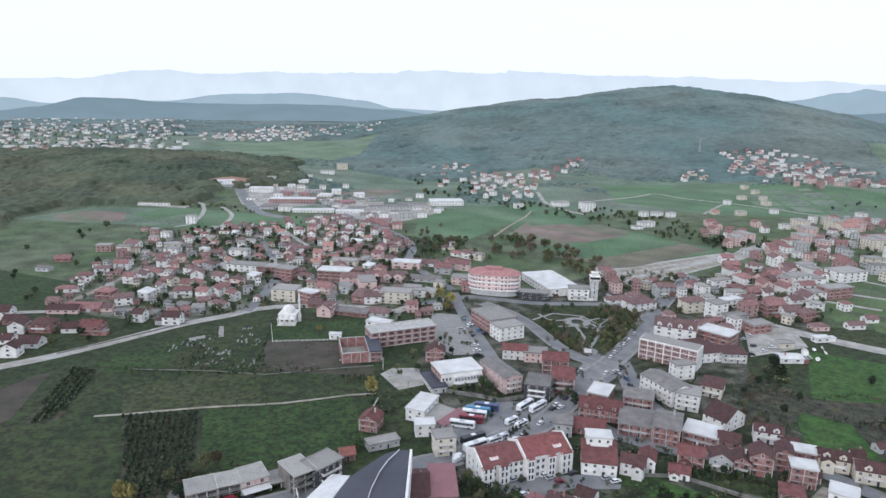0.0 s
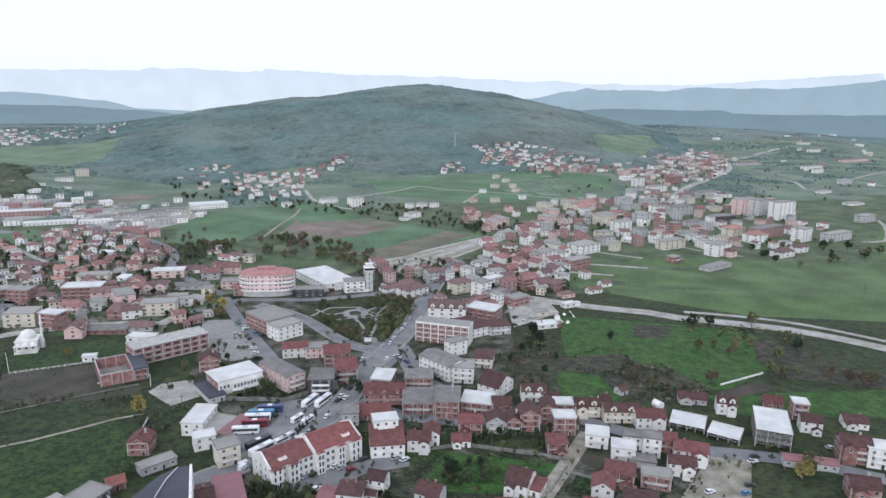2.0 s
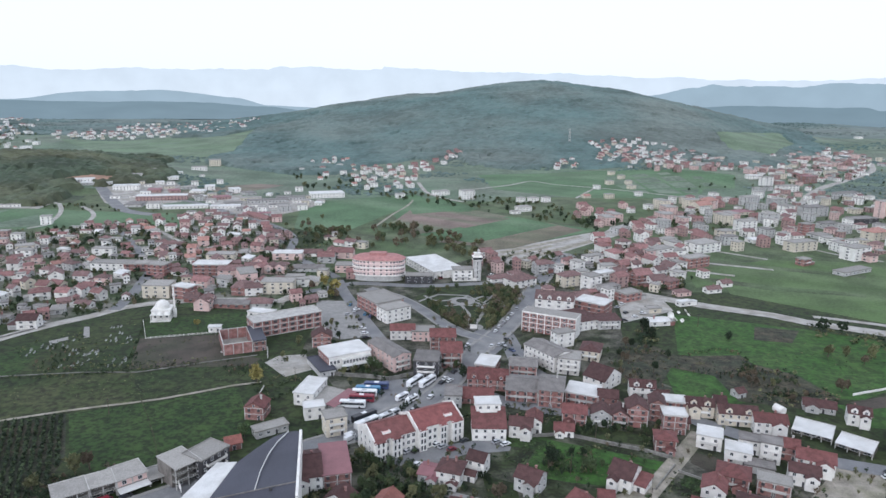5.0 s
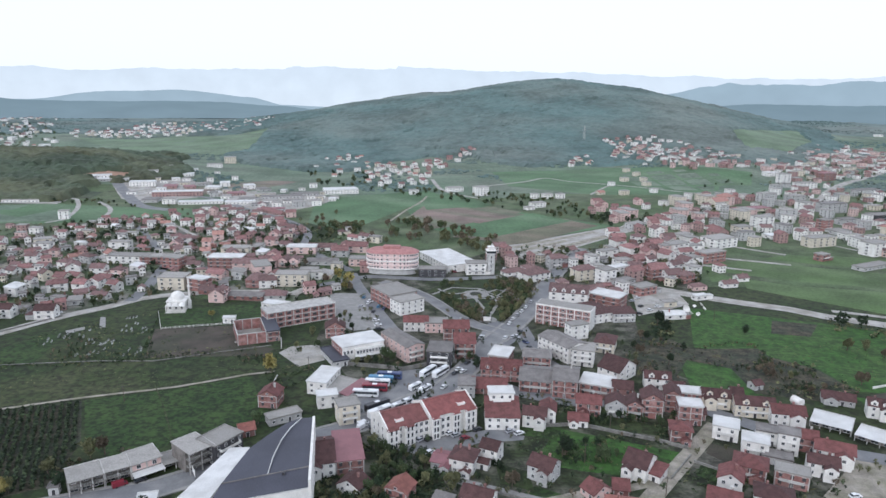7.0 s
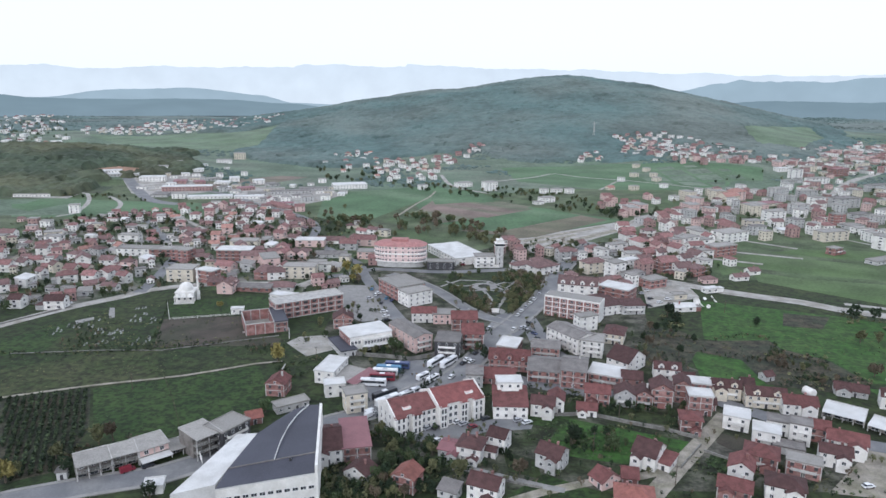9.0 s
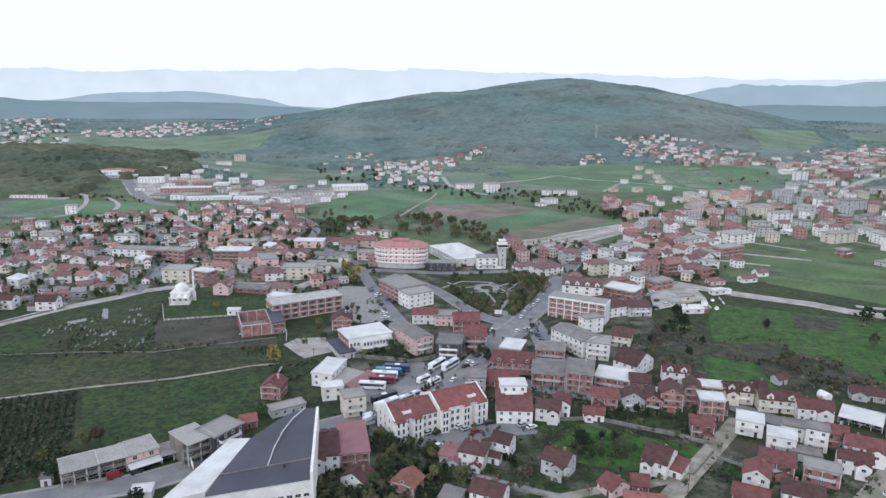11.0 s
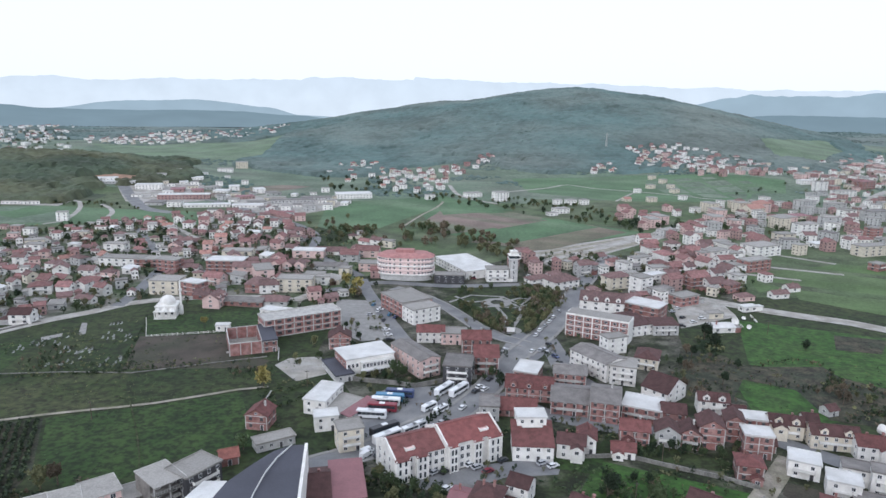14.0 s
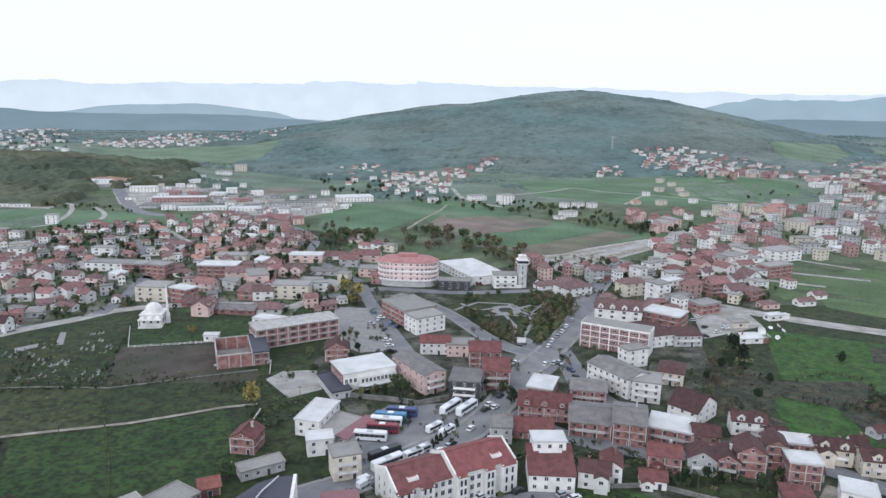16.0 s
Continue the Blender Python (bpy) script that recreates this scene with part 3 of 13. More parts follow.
    if lite and w < 17 and form != "s":
        dice = random.Random(int(x * 31 + y * 17))
        if form in "gGh" and dice.random() < 0.7:
            part("chimney", MB().box(-0.3, -0.3, 0, 0.3, 0.3, 1.8).box(-0.4, -0.4, 1.8, 0.4, 0.4, 2.0), brick, top, at=Matrix.Translation((w * dice.uniform(-0.25, 0.25), d * dice.choice((-0.15, 0.15)), h + 0.12 * min(w, d))))
        if dice.random() < 0.6:
            aw, ad, ah, side = dice.uniform(3.0, 5.0), d * dice.uniform(0.5, 0.85), dice.uniform(2.5, 3.2), dice.choice((-1, 1))
            ax = side * (w / 2 + aw / 2)
            ann = part("annex", MB().box(ax - aw / 2, -d / 2, 0, ax + aw / 2, -d / 2 + ad, ah), dice.choice((wm, grey_wall, brick)), root, "low side annex")
            part("annex_roof", MB().box(ax - aw / 2 - 0.3, -d / 2 - 0.4, ah, ax + aw / 2 + 0.3, -d / 2 + ad + 0.2, ah + 0.2), dice.choice((tm, sheet_grey, flat_roof)), ann, "thin sloping annex roof")
        if floors > 1 and dice.random() < 0.5:
            slab = part("balcony", MB().box(-w * 0.3, -d / 2 - 1.3, 2.75, w * 0.3, -d / 2, 2.9), concrete, root)
            part("balcony_rail", MB().box(-w * 0.3, -d / 2 - 1.3, 2.9, w * 0.3, -d / 2 - 1.22, 3.75), dice.choice((white_paint, grey_wall)), slab, "solid balcony rail")
    if "t" in extra:
        part("water_tank", MB().tube(0, 0, 0, 1.4, 0.6, 0.6, 10), white_paint, top, at=Matrix.Translation((w * 0.2, d * 0.2, h + 0.28)))
    return root


WALL["d"] = (dark_metal, "dark glass-clad")
MASS = {}


def massed(x, y, w, d, floors, rot, style):
    """Houses of the far quarters, too many to count: walls, roofs and windows gathered by colour into one mesh each."""
    wall, cover, form = style
    FOOT.append((x, y, 0.5 * math.hypot(w, d)))
    if d > 1.3 * w:
        w, d, rot = d, w, rot + 90
    z, h = land(x, y) - 0.4, floors * 2.75 + 0.7
    m = pose(x, y, z, rz=rot)
    if form in "gG":
        rise = 0.28 * d
        a, b = gable_wall(w, d, h, rise), gable_roof(w, d, h, rise, 0.4)
    elif form == "h":
        a, b = MB().box(-w / 2, -d / 2, 0, w / 2, d / 2, h), hip_roof(w, d, h, 0.27 * min(w, d), 0.4)
    else:
        a, b = MB().box(-w / 2, -d / 2, 0, w / 2, d / 2, h), MB().box(-w / 2 - 0.3, -d / 2 - 0.3, h, w / 2 + 0.3, d / 2 + 0.3, h + 0.5)
    win = MB()
    for fl in range(floors):
        z0 = fl * 2.75 + 1.2
        for s in (-1, 1):
            n = max(2, int(w / 4))
            for i in range(n):
                cx = (i + 0.5) * w / n - w / 2
                win.box(cx - 0.55, s * d / 2 - 0.06, z0, cx + 0.55, s * d / 2 + 0.06, z0 + 1.2)
            for oy in (-d / 4, d / 4):
                win.box(s * w / 2 - 0.06, oy - 0.5, z0, s * w / 2 + 0.06, oy + 0.5, z0 + 1.2)
    for key, mb in ((hazed_brick.name if wall == "b" else WALL[wall][0].name, a), (HAZED.get(cover, TILE[cover])[0].name, b), ("window_glass", win)):
        big = MASS.setdefault(key, MB())
        k = len(big.v)
        big.v += [tuple(m @ Vector(v)) for v in mb.v]
        big.f += [tuple(i + k for i in f) for f in mb.f]
        big.s += mb.s


GROVE = {}


def massed_tree(x, y, kind, size, v=0, clumps=46):
    rnd = random.Random(int(x * 13 + y * 7))
    mb = GROVE.setdefault(kind, MB())
    z, h, r = land(x, y), (7 + v) * size, (2.6 + 0.4 * v) * size
    mb.tube(x, y, z - 0.2, z + h * 0.5, 0.2, 0.12, 5)
    for _ in range(clumps):
        dv = Vector((rnd.gauss(0, 1), rnd.gauss(0, 1), rnd.gauss(0, 1))).normalized() * rnd.uniform(0.5, 1.0)
        c = Vector((x + dv.x * r, y + dv.y * r, z + h * 0.6 + dv.z * h * 0.38))
        for _ in range(2):
            p = Vector((rnd.gauss(0, 1), rnd.gauss(0, 1), rnd.gauss(0, 1))).normalized() * r * 0.33
            q = Vector((rnd.gauss(0, 1), rnd.gauss(0, 1), rnd.gauss(0, 1))).normalized() * r * 0.33
            mb.face([c - p, c + q, c + p, c - q])


def dome(mb, cx, cy, z, r, n=16, m=7, slot=0, squash=1.0):
    rings = [[(cx + r * math.cos(j / m * math.pi / 2) * math.cos(2 * math.pi * i / n), cy + r * math.cos(j / m * math.pi / 2) * math.sin(2 * math.pi * i / n), z + squash * r * math.sin(j / m * math.pi / 2)) for i in range(n)] for j in range(m)]
    for a, b in zip(rings, rings[1:]):
        for i in range(n):
            mb.face([a[i], a[(i + 1) % n], b[(i + 1) % n], b[i]], slot)
    for i in range(n):
        mb.face([rings[-1][i], rings[-1][(i + 1) % n], (cx, cy, z + squash * r)], slot)
    return mb


def arch_window(w, h):
    def make():
        mb = MB()
        pts = [(-w / 2, 0), (w / 2, 0)] + [(w / 2 * math.cos(a), h - w / 2 + w / 2 * math.sin(a)) for a in [i * math.pi / 8 for i in range(9)]]
        mb.face([(x, -0.03, z) for x, z in pts], 0)
        mb.box(-w / 2 - 0.12, -0.1, -0.12, w / 2 + 0.12, 0.02, 0, 1)
        mb.box(-w / 2 - 0.12, -0.1, 0, -w / 2, 0.02, h - w / 2, 1).box(w / 2, -0.1, 0, w / 2 + 0.12, 0.02, h - w / 2, 1)
        return mb.mesh("window", [glass, frame_white])
    return shared(("arch", w, h), make)


def mosque(x, y, rot, mx, my):
    root = thing("mosque", pose(x, y, 0, rz=rot), "small white mosque with a dome and a slim minaret", "mosque")
    part("prayer_hall", MB().box(-5.5, -5.5, 0, 5.5, 5.5, 6.2).box(-5.8, -5.8, 6.2, 5.8, 5.8, 6.6), white_paint, root)
    part("porch", MB().box(-5.5, -8.5, 0, -5.1, -8.1, 4).box(-2, -8.5, 0, -1.6, -8.1, 4).box(1.6, -8.5, 0, 2, -8.1, 4).box(5.1, -8.5, 0, 5.5, -8.1, 4).box(-5.8, -8.8, 4, 5.8, -5.5, 4.5).box(-5.8, -8.8, 0, 5.8, -5.5, 0.3), white_paint, root)
    for cx in (-3.7, 0, 3.7):
        part("small_dome", dome(MB(), cx, -7, 4.5, 1.5, 12, 4), white_paint, root)
    part("drum", MB().tube(0, 0, 6.6, 7.8, 4.3, 4.3, 16), white_paint, root)
    part("dome", dome(MB(), 0, 0, 7.8, 4.2, 20, 7, squash=0.9), white_paint, root, "smooth white dome")
    for a in range(4):
        m = Matrix.Rotation(a * math.pi / 2, 4, "Z")
        for cx in (-3.4, 0, 3.4):
            part("window", arch_window(1.2, 2.6), None, root, at=m @ Matrix.Translation((cx, -5.5, 1.8)))
    mi = MB().box(mx - 0.9, my - 0.9, 0, mx + 0.9, my + 0.9, 5.5).tube(mx, my, 5.5, 15, 0.62, 0.55, 12).tube(mx, my, 13.6, 14.0, 0.6, 1.0, 12).tube(mx, my, 14.0, 14.9, 1.0, 1.0, 12).tube(mx, my, 14.9, 17.6, 0.48, 0.46, 12).tube(mx, my, 17.6, 21, 0.6, 0.05, 12)
    part("minaret", mi, white_paint, root, "slim white minaret with a balcony and pointed cap")
    return root


def clock_tower(x, y, rot):
    root = thing("tower", pose(x, y, 0, rz=rot), "tall pale square tower with an overhanging top gallery", "tower")
    part("shaft", MB().box(-2.7, -2.7, 0, 2.7, 2.7, 16), grey_wall, root)
    for sx in (-2.75, 2.35):
        for sy in (-2.75, 2.35):
            part("pilaster", MB().box(sx, sy, 0, sx + 0.4, sy + 0.4, 16), concrete, root)
    part("gallery", MB().box(-3.6, -3.6, 16, 3.6, 3.6, 16.5).box(-3.3, -3.3, 16.5, 3.3, 3.3, 18.3, 1).box(-3.7, -3.7, 18.3, 3.7, 3.7, 18.8), [white_paint, glass], root, "white gallery with dark glazing")
    part("top_room", MB().box(-2.2, -2.2, 18.8, 2.2, 2.2, 21).box(-2.6, -2.6, 21, 2.6, 2.6, 21.4), white_paint, root)
    part("mast", MB().tube(0, 0, 21.4, 24.5, 0.12, 0.05, 6), dark_metal, root)
    for a in range(4):
        m = Matrix.Rotation(a * math.pi / 2, 4, "Z")
        for k in range(4):
            part("window", window_mesh(0.9, 2.2), None, root, at=m @ Matrix.Translation((0, -2.7, 2 + 3.5 * k)))
    return root


def oval_block(x, y, rot, a, b, floors):
    root = thing("apartment_block", pose(x, y, 0, rz=rot), "large rounded pink apartment block with balconies and a faded pink roof", "apartment block")
    n, h = 40, floors * 3.0 + 1
    def ring(ka, kb):
        return [(ka * math.copysign(abs(math.cos(t)) ** 0.7, math.cos(t)), kb * math.copysign(abs(math.sin(t)) ** 0.7, math.sin(t))) for t in [2 * math.pi * i / n for i in range(n)]]
    part("ground_floor", MB().prism(ring(a - 0.6, b - 0.6), 0, 3.9), grey_wall, root, "dark shop floor")
    part("wall", MB().prism(ring(a, b), 3.9, h), pale_pink, root)
    for fl in range(1, floors):
        z = 3.9 + (fl - 1) * 3.0
        part("balcony_band", MB().prism(ring(a + 0.5, b + 0.5), z, z + 0.9), white_paint if fl % 2 else pale_pink, root, "curved balcony parapet")
    rb = MB()
    lo, hi = ring(a + 0.7, b + 0.7), ring(a - 4.5, b - 4.5)
    for i in range(n):
        j = (i + 1) % n
        rb.face([(*lo[i], h), (*lo[j], h), (*hi[j], h + 2.4), (*hi[i], h + 2.4)])
    rb.face([(*p, h + 2.4) for p in hi])
    rb.face([(*p, h) for p in lo][::-1])
    part("roof", rb, pink_roof, root, "faded pink mansard roof")
    part("roof_house", MB().box(-a * 0.35, -3, h + 2.4, a * 0.3, 3, h + 4.2), pink_roof, root)
    body = ring(a, b)
    for i in range(n):
        (ax, ay), (bx, by) = body[i], body[(i + 1) % n]
        seg = math.hypot(bx - ax, by - ay)
        if seg < 1.6:
            continue
        ang = math.atan2(by - ay, bx - ax)
        for fl in range(1, floors):
            part("window", window_mesh(1.4, 1.3), None, root, at=Matrix.Translation(((ax + bx) / 2, (ay + by) / 2, 3.9 + (fl - 1) * 3 + 1.15)) @ Matrix.Rotation(ang, 4, "Z"))
    return root


def sports_hall(outline, strip, h, low):
    """Large hall: a dark ribbed roof plate that rises to its far corner, a pale lower strip beside it, pale walls."""
    root = thing("sports_hall", pose(0, 0, 0), "large hall with a slate-blue metal roof and pale walls", "hall")
    z = [h, h + 1.5, h + 3.0] + [h + 3 - 2.2 * i / max(1, len(outline) - 4) for i in range(len(outline) - 3)]
    top = [(x, y, k) for (x, y), k in zip(outline, z)]
    n = len(top)
    left, right = Vector(top[0]).lerp(Vector(top[-1]), 0.28), Vector(top[1]).lerp(Vector(top[2]), 0.2)
    top[0], top[1] = (top[0][0], top[0][1], h - 1.6), (top[1][0], top[1][1], h - 0.6)
    rim = [top[0], top[1], tuple(right)] + top[2:] + [tuple(left)]
    mb = MB()
    mb.face([left, right] + top[2:])
    mb.face([top[0], top[1], right, left])
    for p, q in zip(rim, rim[1:] + rim[:1]):
        mb.face([(p[0], p[1], p[2] - 0.45), (q[0], q[1], q[2] - 0.45), q, p], 1)
    part("roof", mb, [sheet_blue, sheet_white], root, "slate-blue ribbed metal roof with a folded front")
    wb = MB()
    for p, q in zip(rim, rim[1:] + rim[:1]):
        wb.face([(p[0], p[1], 0), (q[0], q[1], 0), (q[0], q[1], q[2] - 0.45), (p[0], p[1], p[2] - 0.45)])
    part("wall", wb, white_paint, root)
    (ax, ay), (bx, by) = outline[1], outline[2]
    u = Vector((bx - ax, by - ay)).normalized()
    nrm = Vector((u.y, -u.x))
    pb = MB()
    L = math.hypot(bx - ax, by - ay)
    q = [(ax, ay), (bx, by), (bx + nrm.x * 0.9, by + nrm.y * 0.9), (ax + nrm.x * 0.9, ay + nrm.y * 0.9)]
    zz = [z[1] + 0.5, z[2] + 0.5, z[2] + 0.5, z[1] + 0.5]
    pb.face([(*p, k) for p, k in zip(q, zz)])
    for i in range(4):
        j = (i + 1) % 4
        pb.face([(*q[i], 0), (*q[j], 0), (*q[j], zz[j]), (*q[i], zz[i])])
    part("parapet_wall", pb, white_paint, root, "white side wall rising above the roof")
    sb = MB()
    sz = [h - 0.8, h - 0.8, h - 2.5, h - 2.5]
    sb.face([(x, y, k) for (x, y), k in zip(strip, sz)])
    sb.face([(x, y, k - 0.3) for (x, y), k in zip(strip, sz)][::-1])
    for i in range(4):
        j = (i + 1) % 4
        sb.face([(*strip[i], 0), (*strip[j], 0), (*strip[j], sz[j]), (*strip[i], sz[i])])
    part("side_roof", sb, sheet_white, root, "white lower side roof")
    (ax, ay), (bx, by) = outline[0], outline[1]
    ang, L = math.atan2(by - ay, bx - ax), math.hypot(bx - ax, by - ay)
    k = int(L / 2.4)
    for i in range(k):
        t = (i + 0.5) / k
        for zz0 in (low, low + 4):
            part("window", window_mesh(1.8, 1.2), None, root, at=Matrix.Translation((ax + (bx - ax) * t, ay + (by - ay) * t, zz0)) @ Matrix.Rotation(ang, 4, "Z"))
    # a thin pale seam that bends along the roof, and the fold at the front
    far, near = Vector(top[3]).lerp(Vector(top[2]), 0.1), left.lerp(right, 0.52)
    mid = near.lerp(far, 0.55) + Vector((-2.2, 0.6, 0.25))
    curve = [near, near.lerp(mid, 0.5) + Vector((-0.5, 0, 0.05)), mid, mid.lerp(far, 0.5) + Vector((-0.6, 0.2, 0.1)), far]
    for a, b in zip(curve, curve[1:]):
        e = (b - a).normalized()
        part("roof_seam", strip_mesh(a, b, Vector((e.y, -e.x, 0)) * 0.11), sheet_white, root, "thin pale seam on the roof")
    e = (right - left).normalized()
    part("roof_fold", strip_mesh(left, right, Vector((e.y, -e.x, 0)) * 0.09), sheet_grey, root, "pale fold across the roof")
    part("roof_vent", MB().box(-0.4, -0.4, 0, 0.4, 0.4, 0.9), dark_metal, root, at=Matrix.Translation(left.lerp(right, 0.7) + Vector((0.4, -1.2, -0.2))))
    return root


def strip_mesh(c, f, s):
    mb = MB()
    up = Vector((0, 0, 0.12))
    a = [c - s, c + s, f + s, f - s]
    mb.face([p + up * 3 for p in a])
    for i in range(4):
        j = (i + 1) % 4
        mb.face([a[i] - up, a[j] - up, a[j] + up * 3, a[i] + up * 3])
    return mb


def big_block(x, y, w, d, floors, rot, extra="", name="apartment_block"):
    """The white three-storey block: two stepped wings with white gable parapets, full-height bays and a red roof."""
    root = thing("apartment_block", pose(x, y, 0, rz=rot), "white three-storey block with tall bays and a stepped red tiled roof", "apartment block")
    h, half, rise = 8.7, w / 2, 3.4
    k = rise / (d / 2)
    wings = ((-half, -1.5, 0.0, 0.0, tile_red, "dark red tiled roof"), (-1.5, half, -1.0, 1.1, tile_pale, "faded red tiled roof"))
    for x0, x1, fy, up, tiles, words in wings:
        mid = (x0 + x1) / 2
        m = gable_wall(x1 - x0, d, h + up, rise)
        m.v = [(vx + mid, vy + fy, vz) for vx, vy, vz in m.v]
        part("wall", m, white_paint, root)
        r = gable_roof(x1 - x0 - 0.7, d, h + up, rise, 0.35)
        r.v = [(vx + mid, vy + fy, vz) for vx, vy, vz in r.v]
        part("roof", r, tiles, root, words)
        for ex in (x0, x1 - 0.4):
            if ex == -1.9:
                continue
            p = MB()
            line = [(-d / 2 - 0.5, h + up - 0.5 * k - 0.4), (0, h + up + rise + 0.15), (d / 2 + 0.5, h + up - 0.5 * k - 0.4), (d / 2 + 0.5, h + up - 0.5 * k + 0.75), (0, h + up + rise + 0.8), (-d / 2 - 0.5, h + up - 0.5 * k + 0.75)]
            ring = [[(q, yy + fy, zz) for yy, zz in line] for q in (ex - 0.04, ex + 0.44)]
            for lo in ((0, 1, 4, 5), (1, 2, 3, 4)):
                p.face([ring[0][i] for i in lo][::-1])
                p.face([ring[1][i] for i in lo])
            for i in range(6):
                j = (i + 1) % 6
                p.face([ring[0][i], ring[0][j], ring[1][j], ring[1][i]])
            part("gable_parapet", p, white_paint, root, "white gable parapet standing above the tiles")
    bays = ((-half + 2.6, 5.0), (-half + 9.6, 4.2), (1.0, 3.2), (half - 9.4, 3.4), (half - 2.7, 5.2))
    for cx, bw in bays:
        left = cx < -1.5
        fy, up = (0.0, 0.0) if left else (-1.0, 1.1)
        out = 1.3
        by = -d / 2 + fy - out
        top = h + up - k * out
        bay = part("bay", MB().box(cx - bw / 2, by, 0, cx + bw / 2, by + out + 0.3, top - 0.05), white_paint, root, "full-height white bay with stacked windows")
        g = MB()
        y0, y1, z0, z1 = by - 0.35, -d / 2 + fy + 0.3, top - 0.35 * k + 0.06, h + up + 0.3 * k + 0.26
        g.face([(cx - bw / 2 - 0.2, y0, z0 + 0.2), (cx + bw / 2 + 0.2, y0, z0 + 0.2), (cx + bw / 2 + 0.2, y1, z1), (cx - bw / 2 - 0.2, y1, z1)])
        g.face([(cx - bw / 2 - 0.2, y0, z0), (cx - bw / 2 - 0.2, y1, z1 - 0.2), (cx + bw / 2 + 0.2, y1, z1 - 0.2), (cx + bw / 2 + 0.2, y0, z0)])
        g.face([(cx - bw / 2 - 0.2, y0, z0), (cx + bw / 2 + 0.2, y0, z0), (cx + bw / 2 + 0.2, y0, z0 + 0.2), (cx - bw / 2 - 0.2, y0, z0 + 0.2)])
        for e in (-1, 1):
            q = cx + e * (bw / 2 + 0.2)
            g.face([(q, y0, z0), (q, y0, z0 + 0.2), (q, y1, z1), (q, y1, z1 - 0.2)])
        part("bay_roof", g, tile_red if left else tile_pale, bay)
        for e in (-1, 1):
            q = cx + e * (bw / 2 - 0.15)
            part("pilaster", MB().box(q - 0.22, by - 0.22, 0, q + 0.22, by + 0.01, top + 0.5), white_paint, bay)
        for fl in range(3):
            for ox in (-bw * 0.2, bw * 0.2):
                part("window", window_mesh(0.95, 2.1), None, bay, at=Matrix.Translation((cx + ox, by, 0.5 + fl * 2.85)))
    for fl in range(3):
        n = int(w / 2.3)
        for i in range(n):
            cx = (i + 0.5) * w / n - half
            fy = -d / 2 - (0 if cx < -1.5 else 1.0)
            if any(abs(cx - c) < bw / 2 + 0.6 for c, bw in bays):
                continue
            part("window", window_mesh(1.35, 1.7), None, root, at=Matrix.Translation((cx, fy, 0.7 + fl * 2.85)))
        for s in (-1, 1):
            for oy in (-4, 0, 4):
                part("window", window_mesh(1.1, 1.7), None, root, at=Matrix.Rotation(s * math.pi / 2, 4, "Z") @ Matrix.Translation((oy - (s > 0) * 1.0, -half, 0.7 + fl * 2.85)))
    for cx, fy, up in ((-half + 6.5, 0.0, 0.0), (half - 5.5, -1.0, 1.1)):
        yy = -d / 2 + fy + 1.6
        z0 = h + up + 1.6 * k
        loggia = part("roof_terrace", MB().box(cx - 1.7, yy, z0 - 0.2, cx + 1.7, yy + 0.2, z0 + 0.95).box(cx - 1.7, yy + 0.2, z0 - 0.2, cx - 1.5, yy + 2.2, z0 + 1.0).box(cx + 1.5, yy + 0.2, z0 - 0.2, cx + 1.7, yy + 2.2, z0 + 1.0), white_paint, root, "white-walled terrace cut into the roof")
        part("terrace_floor", MB().box(cx - 1.5, yy + 0.2, z0 - 0.2, cx + 1.5, yy + 2.2, z0 + 0.85), pinkish, loggia)
    return root


def shell(x, y, w, d, floors, rot, extra="", name="shell"):
    """A roofless brick shell: four walls with concrete posts and ring beam, open to the sky."""
    root = thing("brick_shell", pose(x, y, 0, rz=rot), "unfinished roofless red brick shell with concrete posts", "building")
    h, t = floors * 3.2, 0.35
    a, b = w / 2, d / 2
    for bx in ((-a, -b, a, -b + t), (-a, b - t, a, b), (-a, -b + t, -a + t, b - t), (a - t, -b + t, a, b - t)):
        part("wall", MB().box(bx[0], bx[1], 0, bx[2], bx[3], h - 0.35), brick, root)
        part("ring_beam", MB().box(bx[0] - 0.06, bx[1] - 0.06, h - 0.35, bx[2] + 0.06, bx[3] + 0.06, h), concrete, root, "pale concrete ring beam")
    n = max(2, int(w / 4.5))
    for i in range(n + 1):
        cx = -a + 0.22 + i * (w - 0.44) / n
        for sy in (-b - 0.07, b - t - 0.07):
            part("column", MB().box(cx - 0.25, sy, 0, cx + 0.25, sy + t + 0.14, h - 0.352), concrete, root)
    part("floor_slab", MB().box(-a + t, -b + t, 0.1, a - t, b - t, 0.25), gravel, root)
    return root


